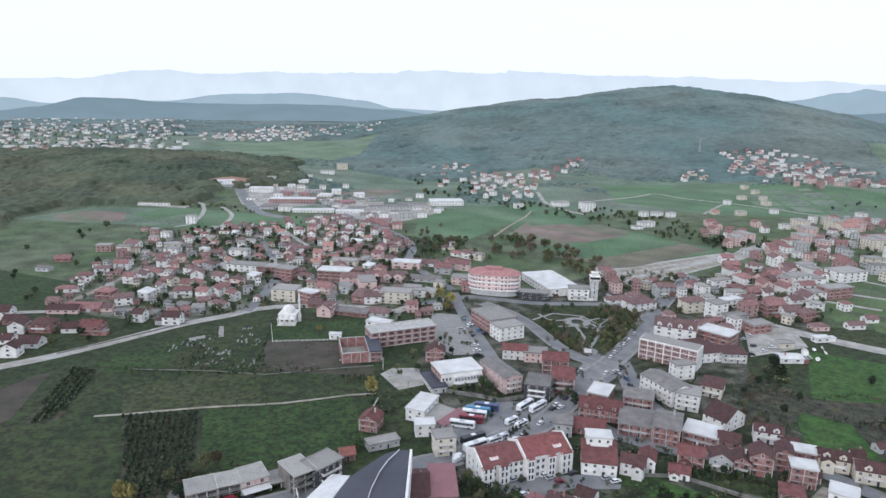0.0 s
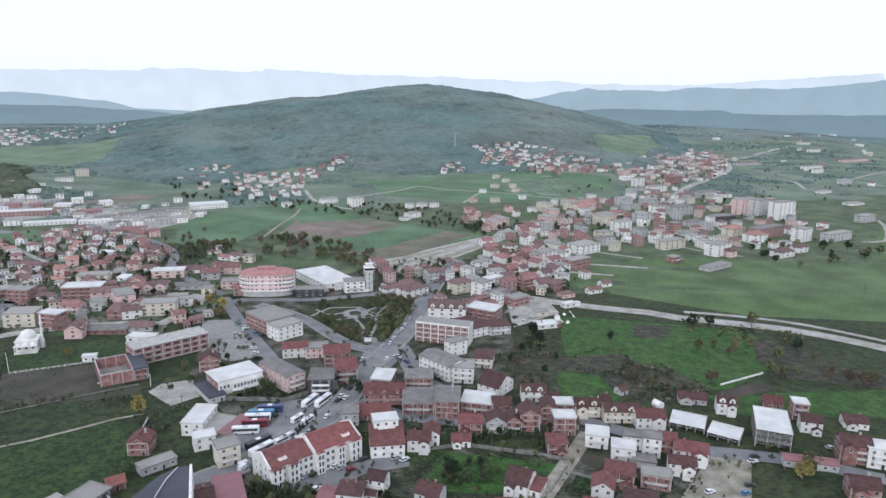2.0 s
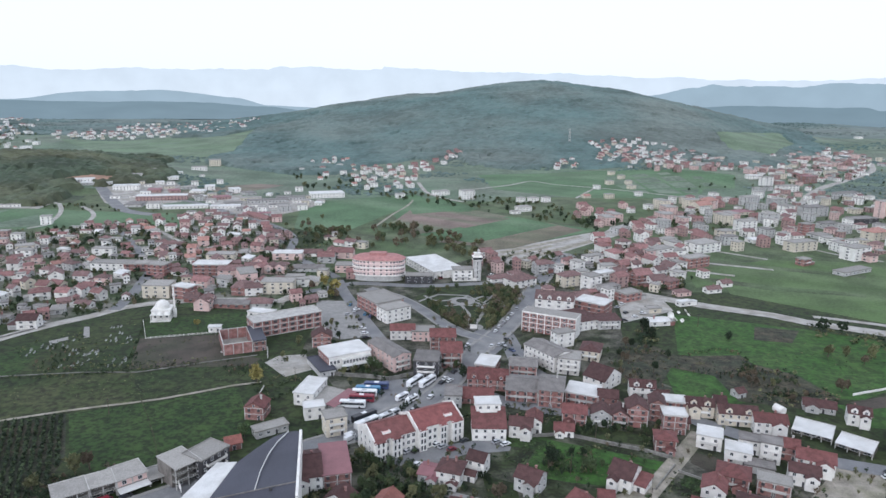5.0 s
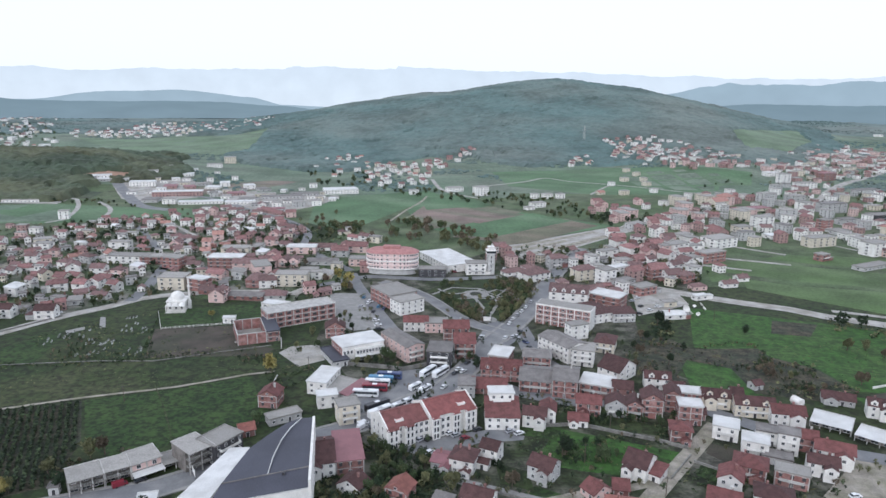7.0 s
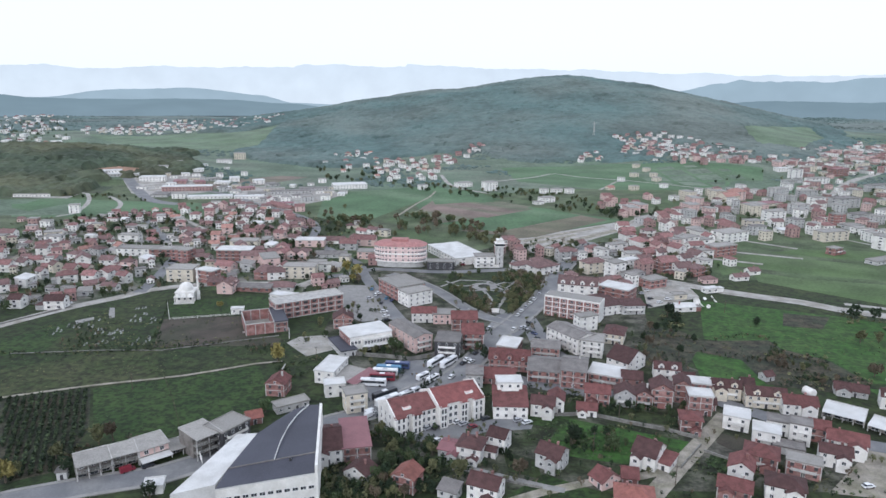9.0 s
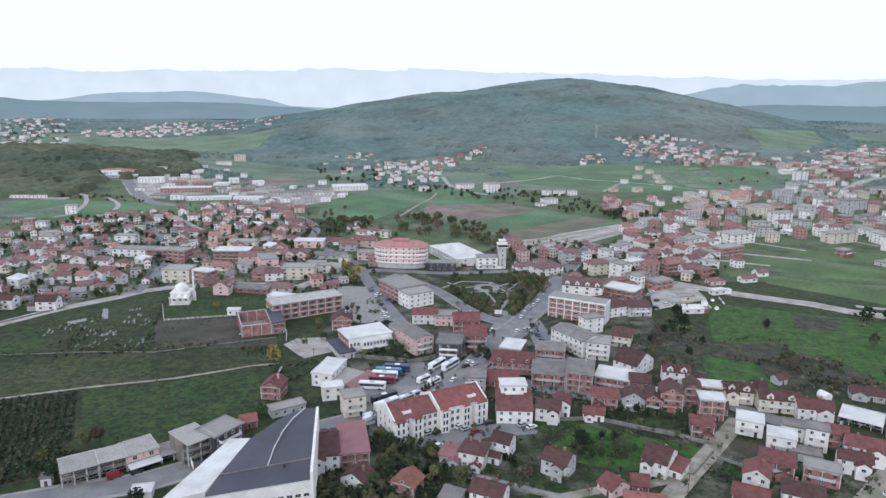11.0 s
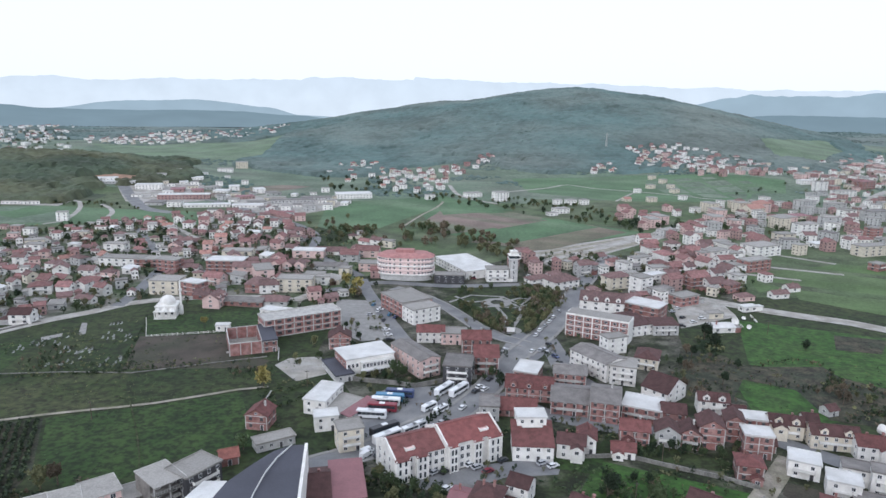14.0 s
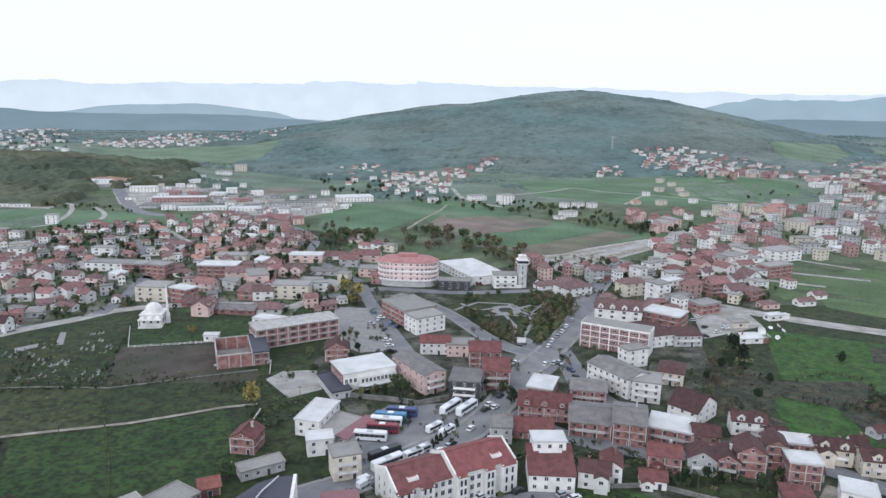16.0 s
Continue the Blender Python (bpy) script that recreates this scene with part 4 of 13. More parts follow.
def open_block(x, y, w, d, floors, rot, extra="", name="building"):
    """An unfinished brick block: concrete slabs and columns, brick infill set back, flat roof with debris."""
    root = thing("building", pose(x, y, 0, rz=rot), "long unfinished red brick block with a concrete frame", "building")
    a, b, s = w / 2, d / 2, 3.1
    part("infill_wall", MB().box(-a + 0.25, -b + 0.5, 0, a - 0.25, b - 0.25, floors * s), brick, root)
    for f in range(floors + 1):
        part("floor_slab", MB().box(-a, -b, f * s, a, b, f * s + 0.3), concrete, root)
    n = int(w / 5)
    for i in range(n + 1):
        cx = -a + 0.25 + i * (w - 0.5) / n
        for f in range(floors):
            part("column", MB().box(cx - 0.22, -b + 0.02, f * s + 0.3, cx + 0.22, -b + 0.49, (f + 1) * s), concrete, root)
            if i < n:
                part("window", opening_mesh(2.2, 1.5), None, root, at=Matrix.Translation((cx + w / n / 2, -b + 0.5, f * s + 1)))
    for sx in (-a, a - 0.2):
        part("parapet", MB().box(sx, -b, floors * s + 0.3, sx + 0.2, b, floors * s + 0.9), concrete, root)
    part("parapet", MB().box(-a + 0.2, b - 0.2, floors * s + 0.3, a - 0.2, b, floors * s + 0.9), concrete, root)
    for sx, dd in ((-1, math.pi / 2), (1, -math.pi / 2)):
        for f in range(floors):
            for oy in (-b / 2, b / 2):
                part("window", opening_mesh(1.6, 1.4), None, root, at=Matrix.Rotation(sx * math.pi / 2, 4, "Z") @ Matrix.Translation((oy, -a + 0.25, f * s + 1)))
    return root


def arcade(x, y, w, d, floors, rot, extra="", name="shop_row"):
    """A shop building with deep open galleries: slabs, posts, set-back walls, dark shop fronts and a stained roof."""
    root = thing("shop_building", pose(x, y, 0, rz=rot), f"stained concrete shop building of {floors} storeys with deep open galleries", "building")
    a, b, s = w / 2, d / 2, 2.72 + 0.1 * ((x * 7.3) % 1)
    g = min(2.8, d * 0.35)
    # wall colour already holds the shade of the gallery
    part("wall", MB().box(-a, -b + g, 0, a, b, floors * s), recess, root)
    for f in range(1, floors):
        part("gallery_floor", MB().box(-a, -b, f * s - 0.15, a, -b + g, f * s + 0.1), old_wall, root)
        if "p" in extra:
            part("gallery_wall", MB().box(-a, -b + 0.5, f * s + 0.1, a, -b + 0.75, floors * s), pinkish, root, "pink plastered upper front")
        else:
            rail = MB().box(-a, -b + 0.02, f * s + 0.92, a, -b + 0.1, f * s + 1.0)
            for i in range(int(w / 0.9)):
                q = -a + 0.45 + i * 0.9
                rail.box(q - 0.05, -b + 0.03, f * s + 0.1, q + 0.05, -b + 0.09, f * s + 0.92)
            part("gallery_rail", rail, grey_wall, root)
    part("roof", MB().box(-a - 0.05, -b - 0.5, floors * s, a + 0.05, b + 0.4, floors * s + 0.22), sheet_white if "w" in extra else flat_roof, root, "pale flat roof")
    part("roof_kerb", MB().box(-a - 0.08, b + 0.2, floors * s + 0.22, a + 0.08, b + 0.42, floors * s + 0.5).box(a - 0.15, -b - 0.5, floors * s + 0.22, a + 0.08, b + 0.2, floors * s + 0.4), concrete, root)
    n = max(2, int(w / 3.6))
    for i in range(n + 1):
        cx = -a + 0.2 + i * (w - 0.4) / n
        part("post", MB().box(cx - 0.18, -b + 0.13, 0, cx + 0.18, -b + 0.45, floors * s), concrete, root)
    for f in range(floors):
        for i in range(n):
            cx = -a + (i + 0.5) * w / n
            front = -b + (0.5 if "p" in extra and f else g)
            part("shop_front" if f == 0 else "window", window_mesh(2.6, 2.1) if f == 0 else window_mesh(1.5, 1.6), None, root, at=Matrix.Translation((cx, front, f * s + (0.2 if f == 0 else 0.5))))
    if "a" in extra:
        aw = MB()
        aw.face([(-a, -b, 2.7), (a, -b, 2.7), (a, -b - 3.2, 2.2), (-a, -b - 3.2, 2.2)])
        aw.face([(-a, -b, 2.6), (a, -b, 2.6), (a, -b - 3.2, 2.1), (-a, -b - 3.2, 2.1)][::-1])
        aw.box(-a, -b - 3.25, 2.0, a, -b - 3.2, 2.25)
        part("awning", aw, sheet_white, root, "white awning over the shop fronts")
    return root


# ---- vehicles ----


def vehicle_paint(name, c):
    return mat(name, c, 0.35, vary=0.04)


PAINT = {"w": vehicle_paint("white_car_paint", (0.72, 0.73, 0.74)), "r": vehicle_paint("red_car_paint", (0.20, 0.025, 0.04)), "b": vehicle_paint("blue_car_paint", (0.07, 0.2, 0.34)), "k": vehicle_paint("black_car_paint", (0.03, 0.03, 0.035)),
         "s": vehicle_paint("silver_car_paint", (0.42, 0.43, 0.45)), "n": vehicle_paint("navy_car_paint", (0.05, 0.07, 0.16))}
HUE = {"w": "white", "r": "dark red", "b": "teal blue", "k": "black", "s": "silver", "n": "navy"}
rubber = mat("rubber", (0.02, 0.02, 0.02), 0.9, vary=0.1)
BUILT = {}


def wheels(root, xs, half, r):
    for wx in xs:
        for s in (-1, 1):
            mb = MB().tube(0, 0, -0.12, 0.12, r, r, 12)
            part("wheel", shared(("wheel", r), lambda: mb.mesh("wheel", [rubber])), None, root, at=Matrix.Translation((wx, s * (half - 0.1), r)) @ Matrix.Rotation(math.pi / 2, 4, "X"))


def bus(x, y, rot, c="w", L=12.0):
    key = ("bus", c, L)
    if key in BUILT:
        return copy_thing(BUILT[key], pose(x, y, 0.24, rz=rot))
    root = thing("coach" if L > 9 else "minibus", pose(x, y, 0.24, rz=rot), f"{HUE[c]} {'coach' if L > 9 else 'minibus'} with dark side windows, parked on the lot", "bus", "parked buses")
    W, T = (2.5, 3.3) if L > 9 else (2.1, 2.6)
    a, b = L / 2, W / 2
    prof = [(-a, 0.35), (a - 0.2, 0.35), (a, 0.9), (a - 0.25, T - 0.35), (a - 0.6, T), (-a + 0.3, T), (-a, T - 0.3)]
    mb = MB()
    for s in (-1, 1):
        f = [(px, s * b, pz) for px, pz in prof]
        mb.face(f if s < 0 else f[::-1])
    for i in range(len(prof)):
        p, q = prof[i], prof[(i + 1) % len(prof)]
        mb.face([(p[0], -b, p[1]), (p[0], b, p[1]), (q[0], b, q[1]), (q[0], -b, q[1])])
    part("body", mb, PAINT[c], root)
    z0, z1 = T * 0.48, T * 0.82
    for s in (-1, 1):
        n = int(L / 1.9)
        for i in range(n):
            px = -a + 0.5 + i * (L - 1.3) / n
            part("side_window", MB().box(px, s * b - 0.03, z0, px + (L - 1.3) / n - 0.1, s * b + 0.03, z1), glass, root)
    part("windscreen", MB().box(-0.03, -b + 0.15, 0, 0.03, b - 0.15, T * 0.45), glass, root, at=Matrix.Translation((a - 0.06, 0, T * 0.4)) @ Matrix.Rotation(-0.12, 4, "Y"))
    part("roof_unit", MB().box(-1.2, -0.8, T, 1.0, 0.8, T + 0.22), PAINT["w"] if c != "w" else PAINT["s"], root)
    wheels(root, (a - 2.2, -a + 2.6), b, 0.48)
    BUILT[key] = root
    return root


def car(x, y, rot, c="w", van=False):
    key = ("car", c, van)
    if key in BUILT:
        return copy_thing(BUILT[key], pose(x, y, land(x, y) + 0.26, rz=rot))
    root = thing("van" if van else "car", pose(x, y, land(x, y) + 0.26, rz=rot), f"parked {HUE[c]} {'van' if van else 'hatchback car'} with dark windows", "car", "parked cars")
    body = [(-2.1, 0.35), (2.1, 0.35), (2.15, 0.75), (1.3, 0.95), (-2.1, 1.0)] if not van else [(-2.5, 0.35), (2.5, 0.35), (2.5, 1.0), (1.9, 1.15), (1.3, 2.1), (-2.5, 2.15)]
    cabin = [(-1.95, 0.98), (1.1, 0.95), (0.4, 1.45), (-1.5, 1.47)] if not van else [(1.3, 1.2), (1.92, 1.16), (1.4, 2.0), (1.2, 2.0)]
    for name, prof, half, m in (("body", body, 0.88, PAINT[c]), ("cabin", cabin, 0.78 if not van else 0.9, glass)):
        mb = MB()
        for s in (-1, 1):
            f = [(px, s * half, pz) for px, pz in prof]
            mb.face(f if s < 0 else f[::-1])
        for i in range(len(prof)):
            p, q = prof[i], prof[(i + 1) % len(prof)]
            mb.face([(p[0], -half, p[1]), (p[0], half, p[1]), (q[0], half, q[1]), (q[0], -half, q[1])])
        part(name, mb, m, root)
    if not van:
        part("roof", MB().box(-1.45, -0.74, 1.45, 0.38, 0.74, 1.52), PAINT[c], root)
    wheels(root, (-1.3, 1.35), 0.88, 0.32)
    BUILT[key] = root
    return root


# ---- plants ----


def crown_mesh(seed, r, h, m, n=300, flat=1.0):
    rnd = random.Random(seed)
    mb = MB()
    lobes = [(rnd.uniform(-0.45, 0.45) * r, rnd.uniform(-0.45, 0.45) * r, h * rnd.uniform(0.34, 0.74), r * rnd.uniform(0.45, 0.7)) for _ in range(6)]
    for _ in range(n):
        lx, ly, lz, lr = rnd.choice(lobes)
        d = Vector((rnd.gauss(0, 1), rnd.gauss(0, 1), rnd.gauss(0, 1))).normalized() * lr * rnd.uniform(0.6, 1.05)
        c = Vector((lx + d.x, ly + d.y, max(0.1 * h, lz + d.z * flat)))
        s = r * rnd.uniform(0.08, 0.17)
        axes = [Vector((rnd.gauss(0, 1), rnd.gauss(0, 1), rnd.gauss(0, 1))).normalized() * s for _ in range(3)]
        for i in range(3):
            u, v = axes[i], axes[(i + 1) % 3]
            mb.face([c - u, c + v, c + u, c - v])
    return mb.mesh("crown", [m])


LEAF = {"g": (leaf_green, "green"), "o": (leaf_olive, "olive-green"), "y": (leaf_yellow, "autumn yellow"), "r": (leaf_rust, "rust-brown"), "d": (leaf_dark, "dark green")}


def tree(x, y, kind="g", size=1.0, v=0):
    key = ("tree", kind, v)
    z = land(x, y)
    if key not in BUILT:
        m, t = LEAF[kind]
        h, r = 7.0 + v, 2.6 + 0.4 * v
        root = thing("tree", pose(x, y, z), f"broad-leaved tree with a loose {t} crown", "tree", "trees of the town")
        tb = MB().tube(0, 0, -0.2, h * 0.35, 0.26, 0.18, 7)
        for k in range(4):
            a = k * 1.6 + v
            e = Vector((math.cos(a) * r * 0.5, math.sin(a) * r * 0.5, h * 0.66))
            s = Vector((0, 0, h * 0.33))
            for q in range(3):
                a0, a1 = 2 * math.pi * q / 3, 2 * math.pi * (q + 1) / 3
                o0, o1 = Vector((math.cos(a0), math.sin(a0), 0)), Vector((math.cos(a1), math.sin(a1), 0))
                tb.face([s + o0 * 0.13, s + o1 * 0.13, e + o1 * 0.04, e + o0 * 0.04])
        part("trunk", tb, bark, root)
        part("crown", crown_mesh(v * 7 + ord(kind), r, h, m), None, root, f"{t} leaves")
        BUILT[key] = root
        root.scale = (size, size, size)
        return root
    ob = copy_thing(BUILT[key], pose(x, y, z, rz=(x * 37 + y * 11) % 360))
    ob.scale = (size, size, size)
    return ob


def cypress(x, y, h=3.0):
    if "cypress" not in BUILT:
        root = thing("conifer", pose(x, y, 0), "small dark green columnar conifer", "tree", "row of conifers")
        rnd = random.Random(5)
        mb = MB()
        for _ in range(110):
            t = rnd.random()
            a = rnd.uniform(0, 6.28)
            rr = 0.65 * (1 - t) ** 0.7 + 0.05
            c = Vector((math.cos(a) * rr, math.sin(a) * rr, 0.2 + t * 2.8))
            u, v = Vector((rnd.gauss(0, 0.2), rnd.gauss(0, 0.2), 0.1)), Vector((rnd.gauss(0, 0.1), rnd.gauss(0, 0.1), 0.35))
            mb.face([c - u, c + v, c + u, c - v])
        part("crown", mb, leaf_dark, root)
        part("trunk", MB().tube(0, 0, -0.1, 0.6, 0.08, 0.07, 6), bark, root)
        BUILT["cypress"] = root
        return
    copy_thing(BUILT["cypress"], pose(x, y, 0)).scale = (1, 1, h / 3)


def shrubs(name, poly, n, kinds, label, lo=0.6, hi=1.8, seed=1, avoid=()):
    """Low growth that nobody could count: clumps of small leaf faces."""
    rnd = random.Random(seed)
    mb = MB()
    x0, x1 = min(p[0] for p in poly), max(p[0] for p in poly)
    y0, y1 = min(p[1] for p in poly), max(p[1] for p in poly)
    k = 0
    for _ in range(n * 8):
        x, y = rnd.uniform(x0, x1), rnd.uniform(y0, y1)
        if not inside(x, y, poly) or noise.noise((x / 25, y / 25, seed)) < -0.05:
            continue
        z, s = land(x, y), rnd.uniform(lo, hi)
        slot = rnd.randrange(len(kinds))
        for _ in range(7):
            c = Vector((x + rnd.gauss(0, s * 0.45), y + rnd.gauss(0, s * 0.45), z + rnd.uniform(0.1, 0.9) * s))
            u = Vector((rnd.gauss(0, 1), rnd.gauss(0, 1), rnd.gauss(0, 0.7))).normalized() * s * 0.42
            v = Vector((rnd.gauss(0, 1), rnd.gauss(0, 1), rnd.gauss(0, 0.7))).normalized() * s * 0.42
            mb.face([c - u, c + v, c + u, c - v], slot)
        k += 1
        if k >= n:
            break
    return tagged(new(name, mb.mesh(name, [LEAF[q][0] for q in kinds])), label, "shrubs", kind="stuff")


def forest(name, test, box, step, size, m, label, seed=2):
    """Tree crowns of a wood as small uneven clumps, one mesh."""
    rnd = random.Random(seed)
    mb = MB()
    x = box[0]
    while x < box[2]:
        y = box[1]
        while y < box[3]:
            px, py = x + rnd.uniform(-1, 1) * step, y + rnd.uniform(-1, 1) * step
            if test(px, py):
                s = size * rnd.uniform(0.6, 1.25) * (1 + 0.35 * noise.noise((px / 35, py / 35, seed)))
                z = land(px, py) - 0.25 * s
                k = 5
                a0 = rnd.uniform(0, 6)
                ring = [(px + s * rnd.uniform(0.7, 1.1) * math.cos(a0 + 6.283 * i / k), py + s * rnd.uniform(0.7, 1.1) * math.sin(a0 + 6.283 * i / k), z + s * rnd.uniform(0.45, 0.65)) for i in range(k)]
                foot = [(px + s * 0.95 * math.cos(a0 + 6.283 * i / k), py + s * 0.95 * math.sin(a0 + 6.283 * i / k), z - 0.5) for i in range(k)]
                top = (px + rnd.uniform(-0.3, 0.3) * s, py + rnd.uniform(-0.3, 0.3) * s, z + s * rnd.uniform(0.8, 1.05))
                for i in range(k):
                    j = (i + 1) % k
                    mb.face([ring[i], ring[j], top])
                    mb.face([foot[i], foot[j], ring[j], ring[i]])
            y += step
        x += step
    return tagged(new(name, mb.mesh(name, [m])), label, "woodland", kind="stuff")



def plaza_disc(x, y, r):
    n = 20
    mb = MB().prism([(x + r * math.cos(6.2832 * i / n), y + r * math.sin(6.2832 * i / n)) for i in range(n)], 0.02, 0.14)
    mb.prism([(x + r * 0.45 * math.cos(6.2832 * i / n), y + r * 0.45 * math.sin(6.2832 * i / n)) for i in range(n)], 0.14, 0.4, 1)
    return tagged(new("park_plaza", mb.mesh("park_plaza", [pave, scrub])), "round paved park plaza with a planted bed", "paving", kind="structure")


def vineyard(poly, ang):
    """Rows of low vines on wires; too many to count."""
    rnd = random.Random(8)
    mb = MB()
    c = Vector((sum(p[0] for p in poly) / len(poly), sum(p[1] for p in poly) / len(poly)))
    u = Vector((math.cos(radians(ang)), math.sin(radians(ang))))
    n = Vector((-u.y, u.x))
    for i in range(-46, 47):
        for j in range(-100, 101):
            p = c + n * i * 2.9 + u * j * 1.0
            if not inside(p.x, p.y, poly) or rnd.random() < 0.04:
                continue
            for _ in range(9):
                q = Vector((p.x + rnd.gauss(0, 0.35), p.y + rnd.gauss(0, 0.35), rnd.uniform(0.3, 1.3)))
                a = Vector((rnd.gauss(0, 1), rnd.gauss(0, 1), rnd.gauss(0, 0.7))).normalized() * 0.62
                b = Vector((rnd.gauss(0, 1), rnd.gauss(0, 1), rnd.gauss(0, 0.7))).normalized() * 0.62
                mb.face([q - a, q + b, q + a, q - b], 0 if rnd.random() < 0.6 else 1)
    return tagged(new("vineyard", mb.mesh("vineyard", [leaf_dark, leaf_green])), "long dark rows of low vines", "vineyard", kind="stuff")


def graveyard(poly):
    rnd = random.Random(4)
    x0, x1 = min(p[0] for p in poly), max(p[0] for p in poly)
    y0, y1 = min(p[1] for p in poly), max(p[1] for p in poly)
    first = None
    k = 0
    while k < 64:
        x, y = rnd.uniform(x0, x1), rnd.uniform(y0, y1)
        if not inside(x, y, poly) or noise.noise((x / 18, y / 18, 4)) < 0.02:
            continue
        k += 1
        m = pose(x, y, 0, rz=rnd.uniform(-12, 12))
        if first:
            copy_thing(first, m)
            continue
        first = thing("gravestone", m, "pale stone grave with an upright slab in the grass", "gravestone", "graves of the graveyard")
        part("slab", MB().box(-0.4, -0.9, -0.1, 0.4, 0.9, 0.2), grave_stone, first)
        part("headstone", MB().box(-0.35, 0.75, 0.2, 0.35, 0.88, 0.9), grave_stone, first)



def wall_run(pts, h, m, label, thick=0.3):
    """A low garden or retaining wall along points, with a coping."""
    mb = MB()
    for (ax, ay), (bx, by) in zip(pts, pts[1:]):
        u = Vector((bx - ax, by - ay)).normalized()
        n = Vector((-u.y, u.x)) * thick / 2
        for w, z0, z1 in ((1.0, -0.1, h), (1.5, h, h + 0.1)):
            mb.prism([(ax - n.x * w, ay - n.y * w), (bx - n.x * w, by - n.y * w), (bx + n.x * w, by + n.y * w), (ax + n.x * w, ay + n.y * w)], z0, z1)
    return tagged(new("garden_wall", mb.mesh("garden_wall", [m])), label, "wall", kind="structure")


def picket_fence(pts, h=1.2):
    root = thing("fence", pose(0, 0, 0), "pale fence with posts and rails around the mosque lawn", "fence")
    for (ax, ay), (bx, by) in zip(pts, pts[1:]):
        L = math.hypot(bx - ax, by - ay)
        ang = math.atan2(by - ay, bx - ax)
        at = Matrix.Translation((ax, ay, 0)) @ Matrix.Rotation(ang, 4, "Z")
        for z in (0.4, 0.95):
            part("rail", MB().box(0, -0.05, z, L, 0.05, z + 0.12), white_paint, root, at=at)
        n = max(1, int(L / 2.5))
        for i in range(n):
            part("post", shared("post", lambda: MB().box(-0.12, -0.12, -0.1, 0.12, 0.12, 1.3).mesh("post", [white_paint])), None, root, at=at @ Matrix.Translation((i * L / n, 0, 0)))


def dish(x, y, r, tilt, rot):
    root = thing("dish_sculpture", pose(x, y, 0, rz=rot), "white bowl-shaped dish on a post in the grass", "dish")
    mb, n, m = MB(), 14, 4
    rings = [[(r * j / m * math.cos(6.2832 * i / n), r * j / m * math.sin(6.2832 * i / n), 0.5 * r * (j / m) ** 2) for i in range(n)] for j in range(1, m + 1)]
    for p, q in zip(rings, rings[1:]):
        for i in range(n):
            k = (i + 1) % n
            mb.face([p[i], p[k], q[k], q[i]])
            mb.face([(v[0], v[1], v[2] - 0.08) for v in (q[i], q[k], p[k], p[i])])
    mb.face(rings[0])
    part("bowl", mb, white_paint, root, at=Matrix.Translation((0, 0, 2.0)) @ Matrix.Rotation(radians(tilt), 4, "X"))
    part("post", MB().tube(0, 0, -0.1, 2.1, 0.18, 0.14, 8), dark_metal, root)


def lattice_mast(x, y, h, r=2.2):
    root = thing("pylon", pose(x, y, land(x, y)), "tall thin steel lattice mast on the hillside", "mast")
    legs = [(r, r), (-r, r), (-r, -r), (r, -r)]

    def bar(p, q, t):
        p, q = Vector(p), Vector(q)
        mb = MB().tube(0, 0, 0, (q - p).length, t, t, 4)
        rot = (q - p).to_track_quat("Z", "Y").to_matrix().to_4x4()
        return mb, Matrix.Translation(p) @ rot
    for lx, ly in legs:
        mb, m = bar((lx, ly, -1), (lx * 0.15, ly * 0.15, h), 0.22)
        part("leg", mb, concrete, root, at=m)
    for k in range(6):
        a, b = 1 - 0.85 * k / 6, 1 - 0.85 * (k + 1) / 6
        for i in range(4):
            (ax, ay), (bx, by) = legs[i], legs[(i + 1) % 4]
            mb, m = bar((ax * a, ay * a, h * k / 6), (bx * b, by * b, h * (k + 1) / 6), 0.12)
            part("brace", mb, concrete, root, at=m)
    for z in (0.75, 0.9):
        part("crossarm", MB().box(-4, -0.2, h * z, 4, 0.2, h * z + 0.3), concrete, root)


def tank(x, y, z, r, L, rot):
    root = thing("water_tank", pose(x, y, z, rz=rot), "white cylindrical water tank on a stand", "tank")
    part("drum", turned(MB().tube(0, 0, -L / 2, L / 2, r, r, 14)), white_paint, root, at=Matrix.Translation((0, 0, r + 0.6)) @ Matrix.Rotation(math.pi / 2, 4, "X"))
    for s in (-1, 1):
        part("stand", MB().box(-r * 0.8, s * L * 0.3 - 0.15, -z, r * 0.8, s * L * 0.3 + 0.15, 1.0), dark_metal, root)


def pole(x, y, h=8.0):
    if "pole" not in BUILT:
        root = thing("utility_pole", pose(x, y, 0), "thin grey utility pole with a crossarm", "pole", "utility poles")
        part("shaft", MB().tube(0, 0, -0.2, h, 0.16, 0.1, 7), bark, root)
        part("crossarm", MB().box(-0.9, -0.06, h - 0.7, 0.9, 0.06, h - 0.55), dark_metal, root)
        BUILT["pole"] = root
        return
    copy_thing(BUILT["pole"], pose(x, y, land(x, y)))


def billboard(x, y, rot):
    root = thing("billboard", pose(x, y, 0, rz=rot), "blank white billboard on two posts", "sign")
    for s in (-1.6, 1.5):
        part("post", MB().box(s, -0.08, 0, s + 0.16, 0.08, 3.2), dark_metal, root)
    part("panel", MB().box(-2.2, -0.14, 1.4, 2.2, -0.08, 4.0), white_paint, root)



